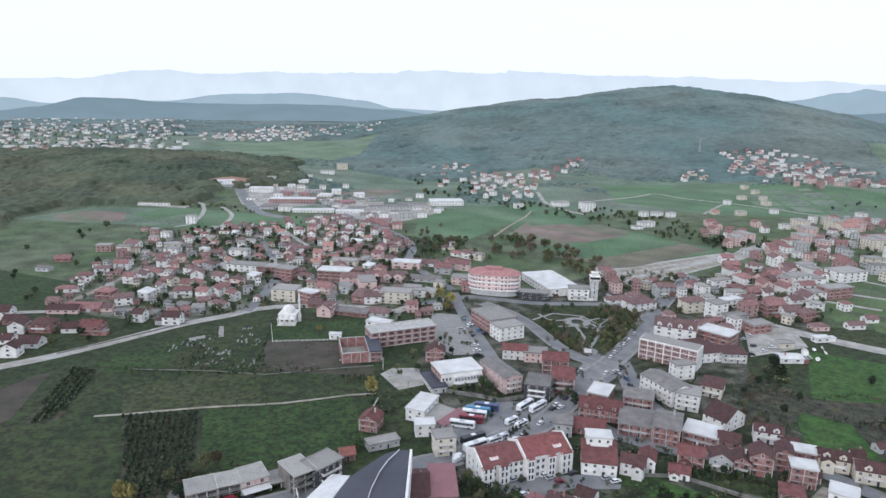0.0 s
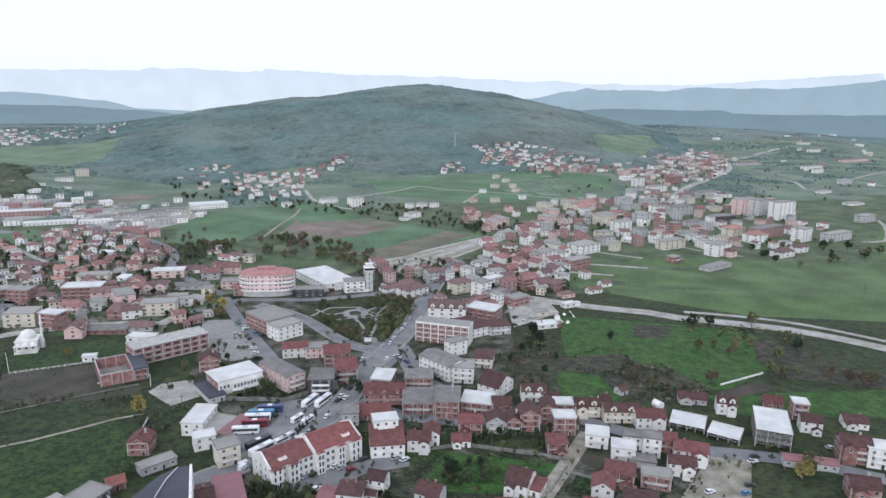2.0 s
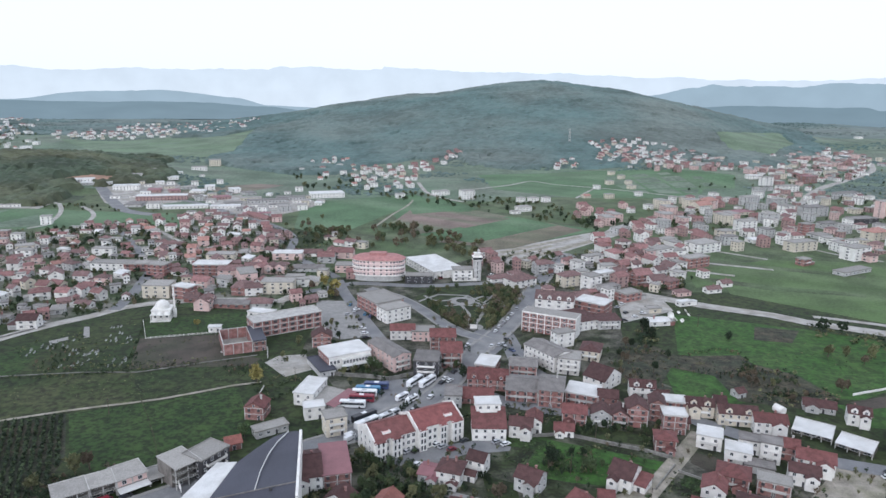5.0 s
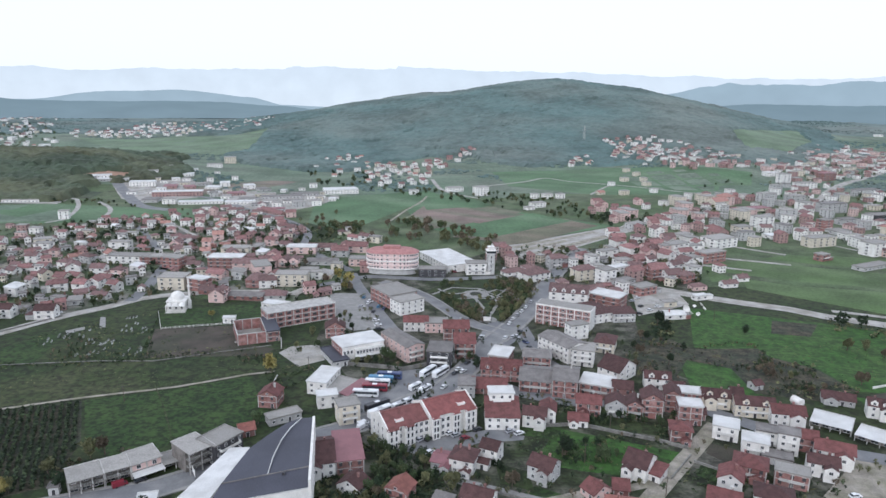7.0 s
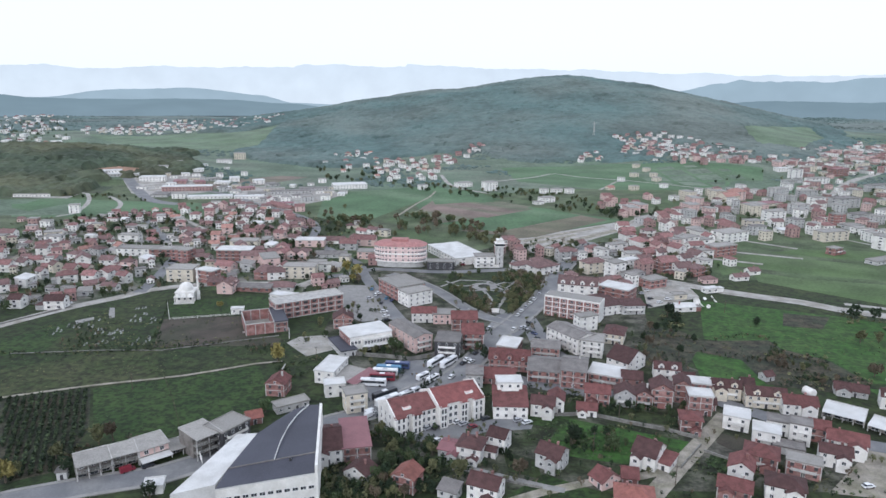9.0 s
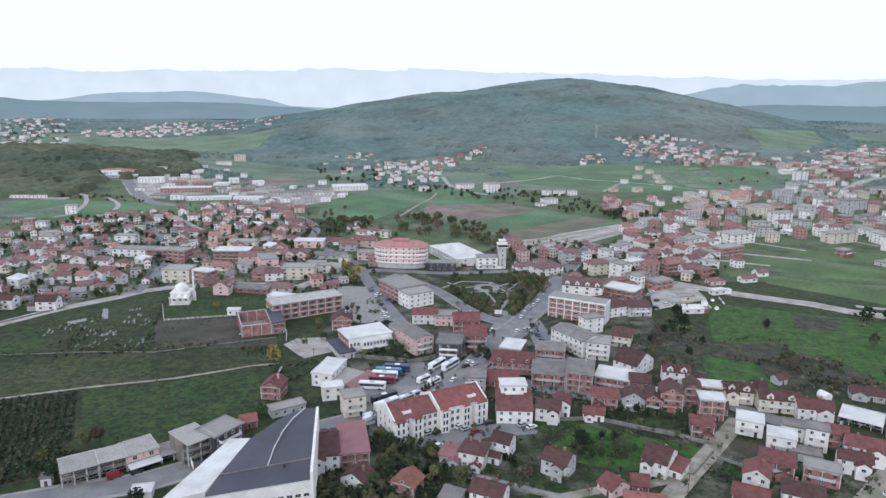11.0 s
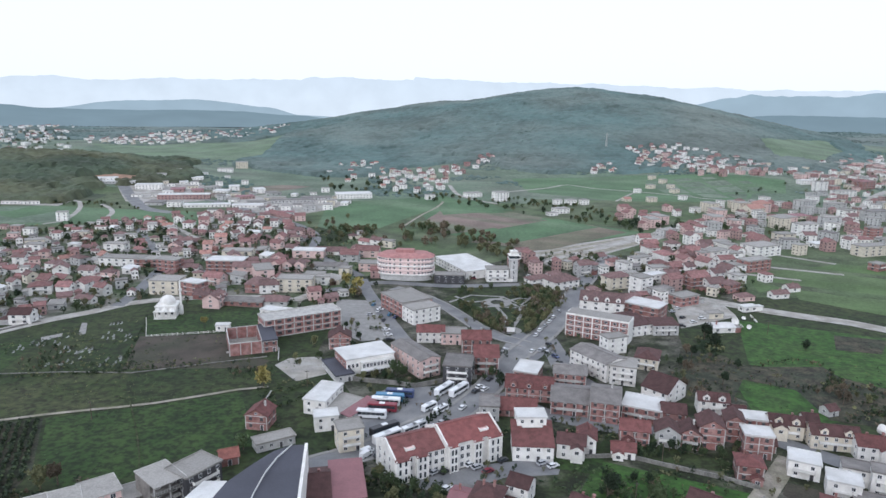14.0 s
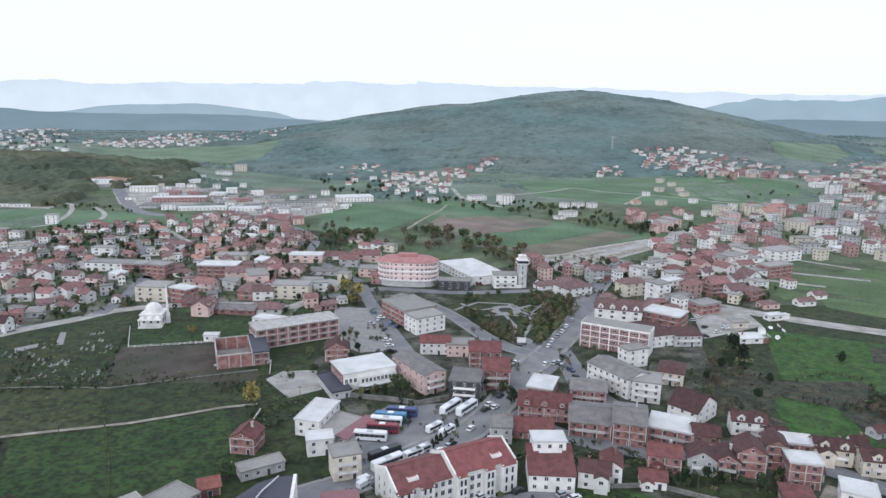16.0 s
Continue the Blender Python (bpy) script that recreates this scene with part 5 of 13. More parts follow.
def school(x, y, w, d, floors, rot, extra="", name="school"):
    """White flat-roofed hall with a glazed front, a low entrance canopy and brick side."""
    root = thing("school_hall", pose(x, y, 0, rz=rot), "white flat-roofed hall with a glazed front and entrance canopy", "building")
    a, b, h = w / 2, d / 2, 7.6
    part("wall", MB().box(-a, -b, 0, a, b, h), white_paint, root)
    part("side_wall", MB().box(-a - 0.06, -b + 0.4, 0, -a + 0.05, b - 0.4, h - 0.6), brick, root, "bare brick side wall")
    part("roof", MB().box(-a - 0.5, -b - 0.5, h, a + 0.5, b + 0.5, h + 0.45), sheet_white, root, "white sheet roof")
    part("projection", MB().box(-a * 0.45, -b - 2.2, 0, a * 0.95, -b, h - 1.4), white_paint, root)
    part("canopy", MB().box(-a * 0.5, -b - 4.6, 2.7, a * 1.15, -b - 2.2, 3.1), sheet_white, root, "white entrance canopy")
    for i in range(5):
        cx = -a * 0.45 + i * a * 0.4
        part("post", MB().box(cx - 0.1, -b - 4.5, 0, cx + 0.1, -b - 4.3, 2.7), white_paint, root)
    n = 9
    for i in range(n):
        cx = -a * 0.42 + (i + 0.5) * a * 1.34 / n
        part("window", window_mesh(1.3, 1.9), None, root, at=Matrix.Translation((cx, -b - 2.2, 3.6)))
        part("window", window_mesh(1.3, 1.6), None, root, at=Matrix.Translation((cx, -b - 2.2, 0.8)))
    for i in range(3):
        part("window", window_mesh(1.3, 1.8), None, root, at=Matrix.Translation((-a * 0.9 + i * 1.9, -b, 3.6)))
    for s in (-1, 1):
        for i in range(4):
            part("window", window_mesh(1.4, 1.4), None, root, at=Matrix.Rotation(s * math.pi / 2, 4, "Z") @ Matrix.Translation(((i - 1.5) * d / 4.5, -a - (0.06 if s < 0 else 0), 4.2)))
    return root


def frame_block(x, y, w, d, floors, rot, extra="", name="building"):
    """Long block: white concrete frame and parapet, red brick panels set back, stair end wall in white."""
    root = thing("building", pose(x, y, 0, rz=rot), "long four-storey block with a white frame and red brick panels", "building")
    a, b, s = w / 2, d / 2, 2.95
    h = floors * s
    part("panel_wall", MB().box(-a + 0.2, -b + 0.35, 0, a - 0.2, b - 0.2, h), brick, root)
    for f in range(1, floors + 1):
        t = 0.9 if f == floors else 0.35
        part("floor_band", MB().box(-a, -b, f * s - 0.2, a, b, f * s - 0.2 + t), white_paint, root)
    part("roof", MB().box(-a + 0.3, -b + 0.3, h + 0.7, a - 0.3, b - 0.3, h + 0.85), flat_roof, root)
    n = int(w / 4.2)
    for i in range(n + 1):
        cx = -a + 0.25 + i * (w - 0.5) / n
        part("column", MB().box(cx - 0.25, -b - 0.03, 0, cx + 0.25, -b + 0.34, h - 0.2), white_paint, root)
        for f in range(floors):
            if i < n:
                part("window", window_mesh(1.8, 1.3), None, root, at=Matrix.Translation((cx + w / n / 2, -b + 0.35, f * s + 0.9)))
    part("end_wall", MB().box(a - 0.2, -b - 0.03, 0, a + 0.12, b, h + 0.2), white_paint, root)
    return root

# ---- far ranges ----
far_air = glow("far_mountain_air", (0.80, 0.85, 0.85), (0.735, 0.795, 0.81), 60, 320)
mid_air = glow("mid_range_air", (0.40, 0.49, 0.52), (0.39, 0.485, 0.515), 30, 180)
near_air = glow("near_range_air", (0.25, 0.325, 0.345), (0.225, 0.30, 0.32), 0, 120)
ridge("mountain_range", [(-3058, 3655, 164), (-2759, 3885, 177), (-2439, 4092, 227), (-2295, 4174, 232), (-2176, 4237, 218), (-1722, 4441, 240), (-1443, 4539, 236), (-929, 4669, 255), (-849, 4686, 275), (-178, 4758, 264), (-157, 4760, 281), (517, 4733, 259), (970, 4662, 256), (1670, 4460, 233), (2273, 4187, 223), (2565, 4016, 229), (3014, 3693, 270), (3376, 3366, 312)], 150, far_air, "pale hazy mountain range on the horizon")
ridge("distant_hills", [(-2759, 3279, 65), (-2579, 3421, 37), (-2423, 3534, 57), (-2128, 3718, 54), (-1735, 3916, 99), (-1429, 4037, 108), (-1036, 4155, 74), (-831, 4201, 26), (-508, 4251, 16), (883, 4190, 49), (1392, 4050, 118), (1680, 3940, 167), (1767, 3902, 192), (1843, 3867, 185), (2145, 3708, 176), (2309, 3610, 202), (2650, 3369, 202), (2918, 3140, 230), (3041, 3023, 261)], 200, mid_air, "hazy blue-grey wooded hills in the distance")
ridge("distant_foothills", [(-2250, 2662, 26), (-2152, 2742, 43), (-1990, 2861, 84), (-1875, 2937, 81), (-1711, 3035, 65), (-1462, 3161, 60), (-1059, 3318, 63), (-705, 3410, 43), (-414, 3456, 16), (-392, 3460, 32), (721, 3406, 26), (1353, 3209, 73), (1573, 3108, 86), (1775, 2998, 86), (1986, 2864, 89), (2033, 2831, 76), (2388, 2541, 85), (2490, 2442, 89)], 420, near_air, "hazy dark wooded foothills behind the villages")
# ---- fields and plots ----
patch("field", [(-180.2, 248.5), (-147.3, 259.3), (-130.1, 223.0), (-126.8, 193.3), (-141.4, 185.4)], scrub, 0.0228, "dark vineyard soil between rows of vines", "field")
patch("field", [(-240.7, 299.4), (-222.7, 294.7), (-206.7, 239.5), (-217.9, 232.4)], scrub, 0.0256, "dark vineyard soil between rows of vines", "field")
patch("field", [(-255.7, 264.4), (-251.2, 282.5), (-245.0, 287.2), (-228.6, 238.7), (-229.6, 233.1)], soil, 0.0284, "brown stubble strip", "field")
patch("meadow", [(-146.1, 259.3), (-109.7, 272.2), (-79.1, 284.8), (-71.6, 264.6), (-63.9, 253.2), (-63.4, 240.0), (-94.1, 227.7), (-97.5, 218.8), (-116.1, 212.4), (-128.6, 223.0)], lush, 0.0312, "rich green meadow beside the vineyard", "field")
patch("meadow", [(-198.9, 278.9), (-165.8, 300.0), (-135.1, 304.1), (-121.9, 270.2), (-147.5, 262.2), (-181.9, 251.2)], dry, 0.034, "pale dry grass meadow", "field")
patch("meadow", [(-135.1, 304.1), (-83.9, 316.5), (-74.9, 290.3), (-110.1, 273.4), (-122.4, 271.4)], grass, 0.0368, "green pasture with dry tufts", "field")
patch("meadow", [(-160.0, 382.0), (-99.7, 398.4), (-93.7, 369.0), (-147.0, 350.9)], lush, 0.0396, "bright mown lawn beside the mosque", "field")
patch("rough_ground", [(-151.8, 350.8), (-106.5, 356.5), (-97.5, 328.8), (-75.9, 320.7), (-79.7, 310.9), (-139.5, 307.9)], soil, 0.0424, "bare brown rough ground", "field")
patch("graveyard_ground", [(-220.6, 345.0), (-167.7, 387.5), (-150.2, 350.9), (-139.5, 307.9), (-186.6, 299.8), (-211.7, 318.8)], grass, 0.0452, "rough dark grass of the graveyard", "field")
patch("meadow", [(-231.2, 305.0), (-199.5, 345.9), (-191.7, 311.8), (-191.7, 300.0), (-216.0, 292.1)], lush, 0.048, "green strip below the road", "field")
patch("town_ground", [(-51.9, 478.0), (17.5, 496.3), (73.9, 555.8), (180.1, 558.7), (227.7, 500.7), (196.1, 423.2), (148.5, 436.1), (127.8, 345.1), (121.1, 296.4), (154.5, 252.6), (190.2, 222.6), (161.6, 180.9), (-32.9, 183.0), (-30.2, 224.1), (-24.8, 264.4), (-55.9, 335.2)], townland, 0.0508, "worn yards and grass among the buildings", "ground")
patch("town_ground", [(-277.5, 374.1), (-211.7, 369.2), (-171.4, 411.7), (-80.6, 398.4), (-77.1, 529.2), (-196.3, 771.3), (-288.3, 713.5), (-350.7, 635.6), (-354.7, 474.4), (-321.9, 390.1)], garden_ground, 0.0536, "gardens and yards among the houses", "ground")
patch("meadow", [(175.5, 391.6), (247.5, 362.2), (286.1, 339.3), (274.6, 293.8), (218.0, 265.5), (185.8, 271.3), (180.3, 310.3), (151.6, 323.8)], bright, 0.0564, "bright green meadow with scrub edges", "field")
patch("meadow", [(138.7, 317.5), (173.3, 303.3), (182.9, 271.8), (156.4, 263.3), (129.8, 271.3)], bright, 0.0592, "green paddock behind the houses", "field")
patch("meadow", [(255.8, 500.4), (481.2, 430.0), (394.2, 343.6), (308.7, 369.8), (234.8, 435.9)], wide_meadow, 0.062, "wide green meadow", "field")
patch("meadow", [(343.4, 539.6), (531.3, 479.8), (481.2, 430.0), (273.7, 493.9)], wide_meadow, 0.0648, "rough pasture in strips", "field")
patch("meadow", [(202.3, 261.6), (300.6, 250.7), (273.4, 223.8), (202.9, 239.6)], bright, 0.0676, "green garden strip", "field")
patch("meadow", [(-114.3, 663.8), (-129.2, 819.7), (13.0, 895.3), (34.1, 837.6), (-14.9, 759.4), (-58.3, 651.3), (-99.3, 622.2)], hazed_meadow, 0.0704, "green meadow beside the stream", "field")
patch("meadow", [(-14.6, 744.4), (16.3, 860.2), (72.5, 775.3), (158.2, 696.3), (203.9, 660.8), (81.1, 573.8), (41.7, 601.1), (-1.2, 653.3)], hazed_meadow, 0.0732, "long green field", "field")
patch("field", [(12.0, 801.1), (76.8, 748.6), (158.2, 696.3), (176.3, 668.8), (99.2, 628.9), (29.3, 700.9), (-10.8, 709.2)], far_soil, 0.076, "ploughed brown strip of the field", "field")
patch("field", [(56.1, 649.7), (120.9, 624.3), (139.9, 635.7), (71.8, 582.7), (31.0, 600.8)], far_soil, 0.0788, "olive strip of the field", "field")
patch("yard", [(69.6, 562.2), (199.3, 654.8), (217.7, 638.4), (89.3, 510.4)], gravel, 0.0816, "pale gravelled building site", "field")
patch("strip", [(82.2, 562.6), (172.9, 631.4), (174.4, 626.0), (86.4, 556.2)], dirt, 0.0844, "dark strip across the gravelled site", "field")
patch("strip", [(77.3, 543.3), (136.4, 591.8), (137.6, 584.7), (81.4, 537.3)], dirt, 0.0872, "dark strip across the gravelled site", "field")
patch("strip", [(87.8, 531.4), (194.3, 626.7), (195.4, 618.8), (91.4, 523.7)], dirt, 0.09, "dark strip across the gravelled site", "field")
patch("meadow", [(120.4, 1114.1), (313.8, 1156.2), (530.0, 1042.3), (488.1, 953.1), (335.2, 878.4), (233.2, 872.6), (128.0, 946.5)], hazed_meadow, 0.0928, "green meadow under the hill", "field", cell=40)
patch("meadow", [(742.3, 1604.6), (1056.5, 1867.7), (981.8, 1651.2), (776.1, 1377.0), (689.6, 1399.9)], hazed_pale_meadow, 0.3456, "pale green hill meadow", "field", cell=40)
patch("meadow", [(-887.9, 1750.0), (-470.7, 1745.7), (-405.2, 1845.0), (-361.8, 1419.4), (-412.7, 1352.1), (-674.6, 1491.1)], hazed_pale_meadow, 0.3484, "flat green valley field", "field", cell=60)
patch("meadow", [(-474.1, 747.9), (-434.9, 768.5), (-370.1, 754.0), (-257.0, 740.6), (-219.2, 659.9), (-288.9, 678.4), (-362.9, 654.4), (-408.8, 638.5)], hazed_meadow, 0.1012, "green slope above the houses", "field")
patch("field", [(-305.3, 911.4), (-220.6, 983.2), (-177.3, 973.7), (-248.3, 845.1), (-283.5, 843.1)], far_soil, 0.104, "brown field behind the works", "field")
patch("yard", [(-269.5, 843.9), (-217.4, 881.3), (-204.0, 824.6), (-239.5, 813.8)], gravel, 0.1068, "sandy yard of the works", "field")
patch("bare_slope", [(-469.7, 899.8), (-442.1, 947.3), (-411.3, 957.7), (-407.2, 919.1), (-457.1, 881.1)], bank_earth, 0.3596, "bare orange earth bank", "field", cell=20)
patch("lawn", [(5.8, 427.3), (24.5, 451.4), (66.9, 461.2), (82.8, 442.2), (77.4, 408.9), (55.9, 360.0), (37.1, 357.9), (21.7, 387.1)], grass, 0.1124, "lawn of the town park", "field")
patch("bus_lot", [(-35.0, 270.9), (-18.1, 291.2), (19.7, 295.6), (29.1, 299.6), (24.8, 289.1), (5.7, 259.7), (-9.2, 244.4), (-22.9, 237.4), (-25.4, 258.8)], asphalt, 0.1152, "worn asphalt bus parking lot", "parking lot")
patch("yard", [(-72.6, 314.8), (-67.5, 323.7), (-53.1, 326.2), (-47.0, 305.2), (-59.0, 296.6)], gravel, 0.118, "pale gravel yard", "field")
patch("yard", [(-12.8, 219.1), (23.2, 230.7), (46.9, 235.6), (42.9, 223.8), (24.8, 221.5), (6.9, 210.7)], asphalt, 0.1208, "asphalt yard before the white block", "parking lot")
patch("yard", [(163.4, 212.7), (188.6, 208.0), (164.4, 175.3), (137.1, 180.5), (159.2, 200.0)], dirt, 0.1236, "bare dirt yard", "yard")
patch("yard", [(150.5, 436.2), (180.1, 423.0), (178.2, 397.9), (137.2, 375.0)], gravel, 0.1264, "gravel parking yard", "field")
patch("garden", [(58.2, 233.3), (104.2, 213.2), (85.3, 195.5), (62.3, 201.0), (44.6, 206.8)], bright, 0.1292, "overgrown green garden", "field")
patch("garden", [(42.2, 191.8), (59.6, 181.7), (58.1, 175.3), (24.8, 175.3)], lush, 0.132, "green garden lawn", "field")
patch("works_yard", [(-420.0, 904.8), (-400.1, 939.5), (-325.3, 961.8), (-276.3, 820.6), (-317.9, 784.2), (-363.7, 806.2)], gravel, 0.1348, "pale yards of the works", "yard", cell=30)
patch("works_yard", [(-239.5, 813.8), (-134.1, 851.7), (-101.3, 821.2), (-121.1, 766.0), (-161.6, 709.6), (-217.5, 735.1)], gravel, 0.1376, "pale yards of the works", "yard")
patch("yard", [(-419.8, 803.5), (-462.2, 795.2), (-495.2, 783.9), (-482.9, 762.8), (-419.1, 762.9)], gravel, 0.3904, "pale yard on the slope", "yard", cell=30)
patch("meadow", [(-114.3, 663.8), (-148.3, 648.0), (-88.7, 551.5), (-72.2, 623.1)], grass, 0.1432, "rough grass by the bend", "field")
patch("meadow", [(227.7, 500.7), (321.8, 537.0), (393.4, 519.0), (348.6, 453.7), (293.3, 484.6), (216.1, 451.6)], wide_meadow, 0.146, "rough pasture in strips", "field")
patch("strip", [(268.8, 529.8), (370.8, 486.1), (363.9, 475.9), (261.9, 519.9)], pasture, 0.1488, "dry strip across the pasture", "field")
patch("strip", [(229.6, 483.4), (284.5, 452.7), (336.5, 436.1), (330.8, 427.7), (271.1, 443.6), (225.4, 473.4)], pasture, 0.1516, "dry strip across the pasture", "field")
patch("strip", [(299.0, 561.8), (403.0, 532.9), (396.1, 522.9), (294.8, 553.0)], pasture, 0.1544, "dry strip across the pasture", "field")
patch("road_apron", [(32.4, 332.9), (42.2, 361.3), (60.7, 372.0), (71.5, 383.1), (62.8, 352.0), (53.7, 330.4), (39.4, 308.3), (29.9, 295.9)], asphalt, 0.1572, "wide asphalt junction", "road")
patch("street_apron", [(55.4, 340.7), (64.9, 356.0), (67.9, 309.3), (75.4, 293.3), (69.6, 288.1), (56.0, 308.9)], asphalt, 0.16, "asphalt forecourt with parked cars", "parking lot")
patch("garden", [(92.6, 211.0), (98.7, 207.0), (86.0, 191.9), (83.8, 197.3)], lush, 0.1628, "small lawn", "field")
patch("garden", [(42.2, 235.6), (60.7, 234.2), (56.4, 223.9), (42.3, 227.5)], lush, 0.1656, "lawn behind the house", "field")
patch("garden", [(108.3, 207.0), (116.5, 192.6), (110.5, 188.4), (102.7, 198.5)], lush, 0.1684, "vegetable garden", "field")
patch("garden", [(67.3, 254.1), (106.5, 231.1), (105.0, 224.1), (59.7, 240.7)], grass, 0.1712, "overgrown strip behind the houses", "field")
patch("garden", [(29.9, 206.8), (41.6, 201.0), (41.6, 188.3), (30.5, 193.6)], grass, 0.174, "lawn beside the house", "field")
patch("rough_ground", [(125.8, 344.6), (142.3, 336.2), (150.2, 320.6), (185.9, 321.4), (186.7, 309.2), (202.7, 294.1), (207.1, 268.9), (192.7, 254.2), (157.6, 265.7), (158.8, 294.1), (140.5, 305.1), (120.0, 273.1), (106.4, 285.5)], scrub, 0.1768, "dark rough ground with bramble", "field")
patch("garden_bed", [(117.2, 220.6), (125.3, 216.2), (127.4, 209.1), (116.8, 207.0), (112.5, 213.2)], soil, 0.1796, "bare brown vegetable bed", "field")
patch("rough_ground", [(217.4, 367.2), (241.9, 359.8), (225.7, 339.2), (205.5, 344.6)], scrub, 0.1824, "bare trampled patch", "field")
patch("garden_bed", [(210.1, 263.5), (241.3, 272.0), (241.6, 261.3), (214.6, 256.0)], soil, 0.1852, "dug brown bed", "field")
patch("rough_ground", [(279.3, 330.1), (303.0, 314.2), (297.8, 281.4), (316.3, 266.3), (300.6, 250.7), (259.7, 271.0), (258.2, 296.7)], scrub, 0.188, "scrubby ditch bank", "field")
patch("paving", [(-198.6, 346.9), (-191.1, 353.5), (-188.9, 348.8), (-195.7, 342.4)], pave, 0.1908, "pale concrete slab in the grass", "paving")
patch("paving", [(-184.1, 356.4), (-189.8, 370.2), (-186.8, 370.2), (-178.9, 352.6), (-181.9, 351.6)], pave, 0.1936, "pale concrete slab in the grass", "paving")
patch("meadow", [(-528, 592), (-485, 644), (-386, 653), (-347, 578), (-387, 545), (-409, 486), (-431, 475)], pasture, 0.2, "green meadow beside the outer houses", "field", cell=40)
patch("meadow", [(-564, 659), (-527, 747), (-420, 760), (-365, 663), (-491, 652)], valley, 0.2, "olive slope below the plantation", "field", cell=40)
patch("field", [(-542, 685), (-523, 719), (-472, 723), (-443, 672), (-508, 658)], far_soil, 0.3, "pale brown worked patch on the slope", "field", cell=20)
patch("meadow", [(-423, 465), (-343, 443), (-328, 410), (-351, 379), (-420, 395)], lush, 0.02, "dark green meadow beside the lane", "field")
patch("meadow", [(440, 430), (560, 520), (640, 600), (900, 820), (1150, 760), (760, 380), (470, 300), (394, 343)], wide_meadow, 0.03, "wide open green meadow", "field")
patch("field", [(-17, 695), (8, 742), (87, 769), (118, 736), (36, 651), (8, 635)], far_soil, 0.2, "ploughed brown strip of the long field", "field")
patch("meadow", [(31, 618), (57, 663), (128, 730), (163, 685), (65, 597)], hazed_meadow, 0.21, "green strip of the long field", "field")
patch("field", [(66, 595), (162, 682), (185, 660), (99, 576), (68, 564)], far_stubble, 0.215, "olive-brown stubble strip of the long field", "field")
patch("meadow", [(0, 817), (44, 878), (89, 780), (8, 746)], hazed_meadow, 0.205, "green head of the long field", "field")
# ---- roads ----
road("road", [(519, 830), (625, 967), (880, 1216), (1040, 1434), (1281, 1630), (1477, 1739)], 11, gravel, 0.35, "pale main street leading out of the town")
road("lane", [(892, 1081), (895, 1041), (846, 955)], 6, gravel, 0.35, "pale lane past the outlying blocks")
road("lane", [(1048, 1070), (1143, 1130), (1238, 1182)], 6, gravel, 0.35, "pale lane past the outlying blocks")
road("lane", [(1022, 1031), (1027, 973)], 6, gravel, 0.35, "pale lane past the outlying blocks")
road("lane", [(382, 573), (395, 550), (417, 530)], 4, gravel, 0.35, "pale farm track")
road("lane", [(721, 680), (684, 631), (623, 572), (593, 571)], 5, gravel, 0.35, "pale track along the meadow")
road("lane", [(591, 860), (578, 801), (594, 787)], 6, gravel, 0.35, "pale yard road between blocks")
road("road", [(-143.0, 170.8), (-132.3, 176.5), (-112.6, 184.1), (-90.9, 190.9), (-74.9, 201.8), (-58.5, 209.7), (-38.7, 227.7), (-21.3, 238.1), (-4.9, 255.5), (12.0, 270.2), (25.2, 294.2), (35.9, 318.9), (46.7, 344.0)], 10, asphalt, 0.228, "worn grey asphalt main road through the town", kerb=1.6)
road("road", [(42.7, 333.3), (59.0, 362.0), (73.3, 392.5), (86.8, 427.6), (103.7, 472.9), (126.9, 521.1), (146.5, 555.5)], 11, asphalt, 0.231, "grey street beside the park", kerb=1.6)
road("road", [(48.4, 346.2), (36.1, 356.3), (24.7, 372.1), (11.1, 402.2), (-4.9, 428.4), (-26.3, 449.2)], 7, asphalt, 0.234, "grey street along the edge of the park", kerb=1.2)
road("road", [(-8.4, 331.3), (-19.3, 364.3), (-32.2, 405.1), (-44.0, 444.4), (-49.8, 470.8)], 8, asphalt, 0.237, "side street with parked cars")
road("road", [(-71.8, 439.9), (-56.8, 447.2), (-37.8, 462.4), (8.1, 455.6), (37.4, 459.1), (67.3, 464.3), (94.3, 472.7)], 8, asphalt, 0.24, "grey street behind the park")
road("road", [(148.5, 443.2), (171.5, 432.3), (192.9, 415.4), (217.3, 400.7), (240.9, 388.1), (255.2, 374.9), (315.8, 339.7), (350.6, 300.4), (361.1, 278.8)], 12, gravel, 0.243, "pale new road under construction")
road("road", [(266.1, 385.5), (296.8, 371.7), (331.6, 348.2), (361.4, 311.1)], 5, gravel, 0.246, "pale side strip of the new road")
road("road", [(28.5, 285.9), (46.6, 267.4), (63.2, 259.2), (82.3, 254.3), (101.4, 251.1), (119.0, 251.7), (122.7, 254.2), (130.5, 246.0), (156.4, 221.2), (171.8, 211.1), (200.7, 198.8), (227.9, 178.6)], 9, asphalt, 0.249, "dusty grey street lined with houses")
road("lane", [(126.1, 236.1), (110.3, 217.5), (91.6, 196.2), (75.3, 176.9)], 7, dirt, 0.252, "bare dirt lane between gardens")
road("lane", [(91.3, 195.5), (75.5, 190.1), (61.1, 187.7), (40.5, 181.0), (28.5, 175.3)], 4, dirt, 0.255, "pale dirt lane")
road("lane", [(4.7, 200.9), (20.5, 193.5), (41.0, 184.3), (48.2, 181.7)], 3, pave, 0.258, "pale paved path past the gardens")
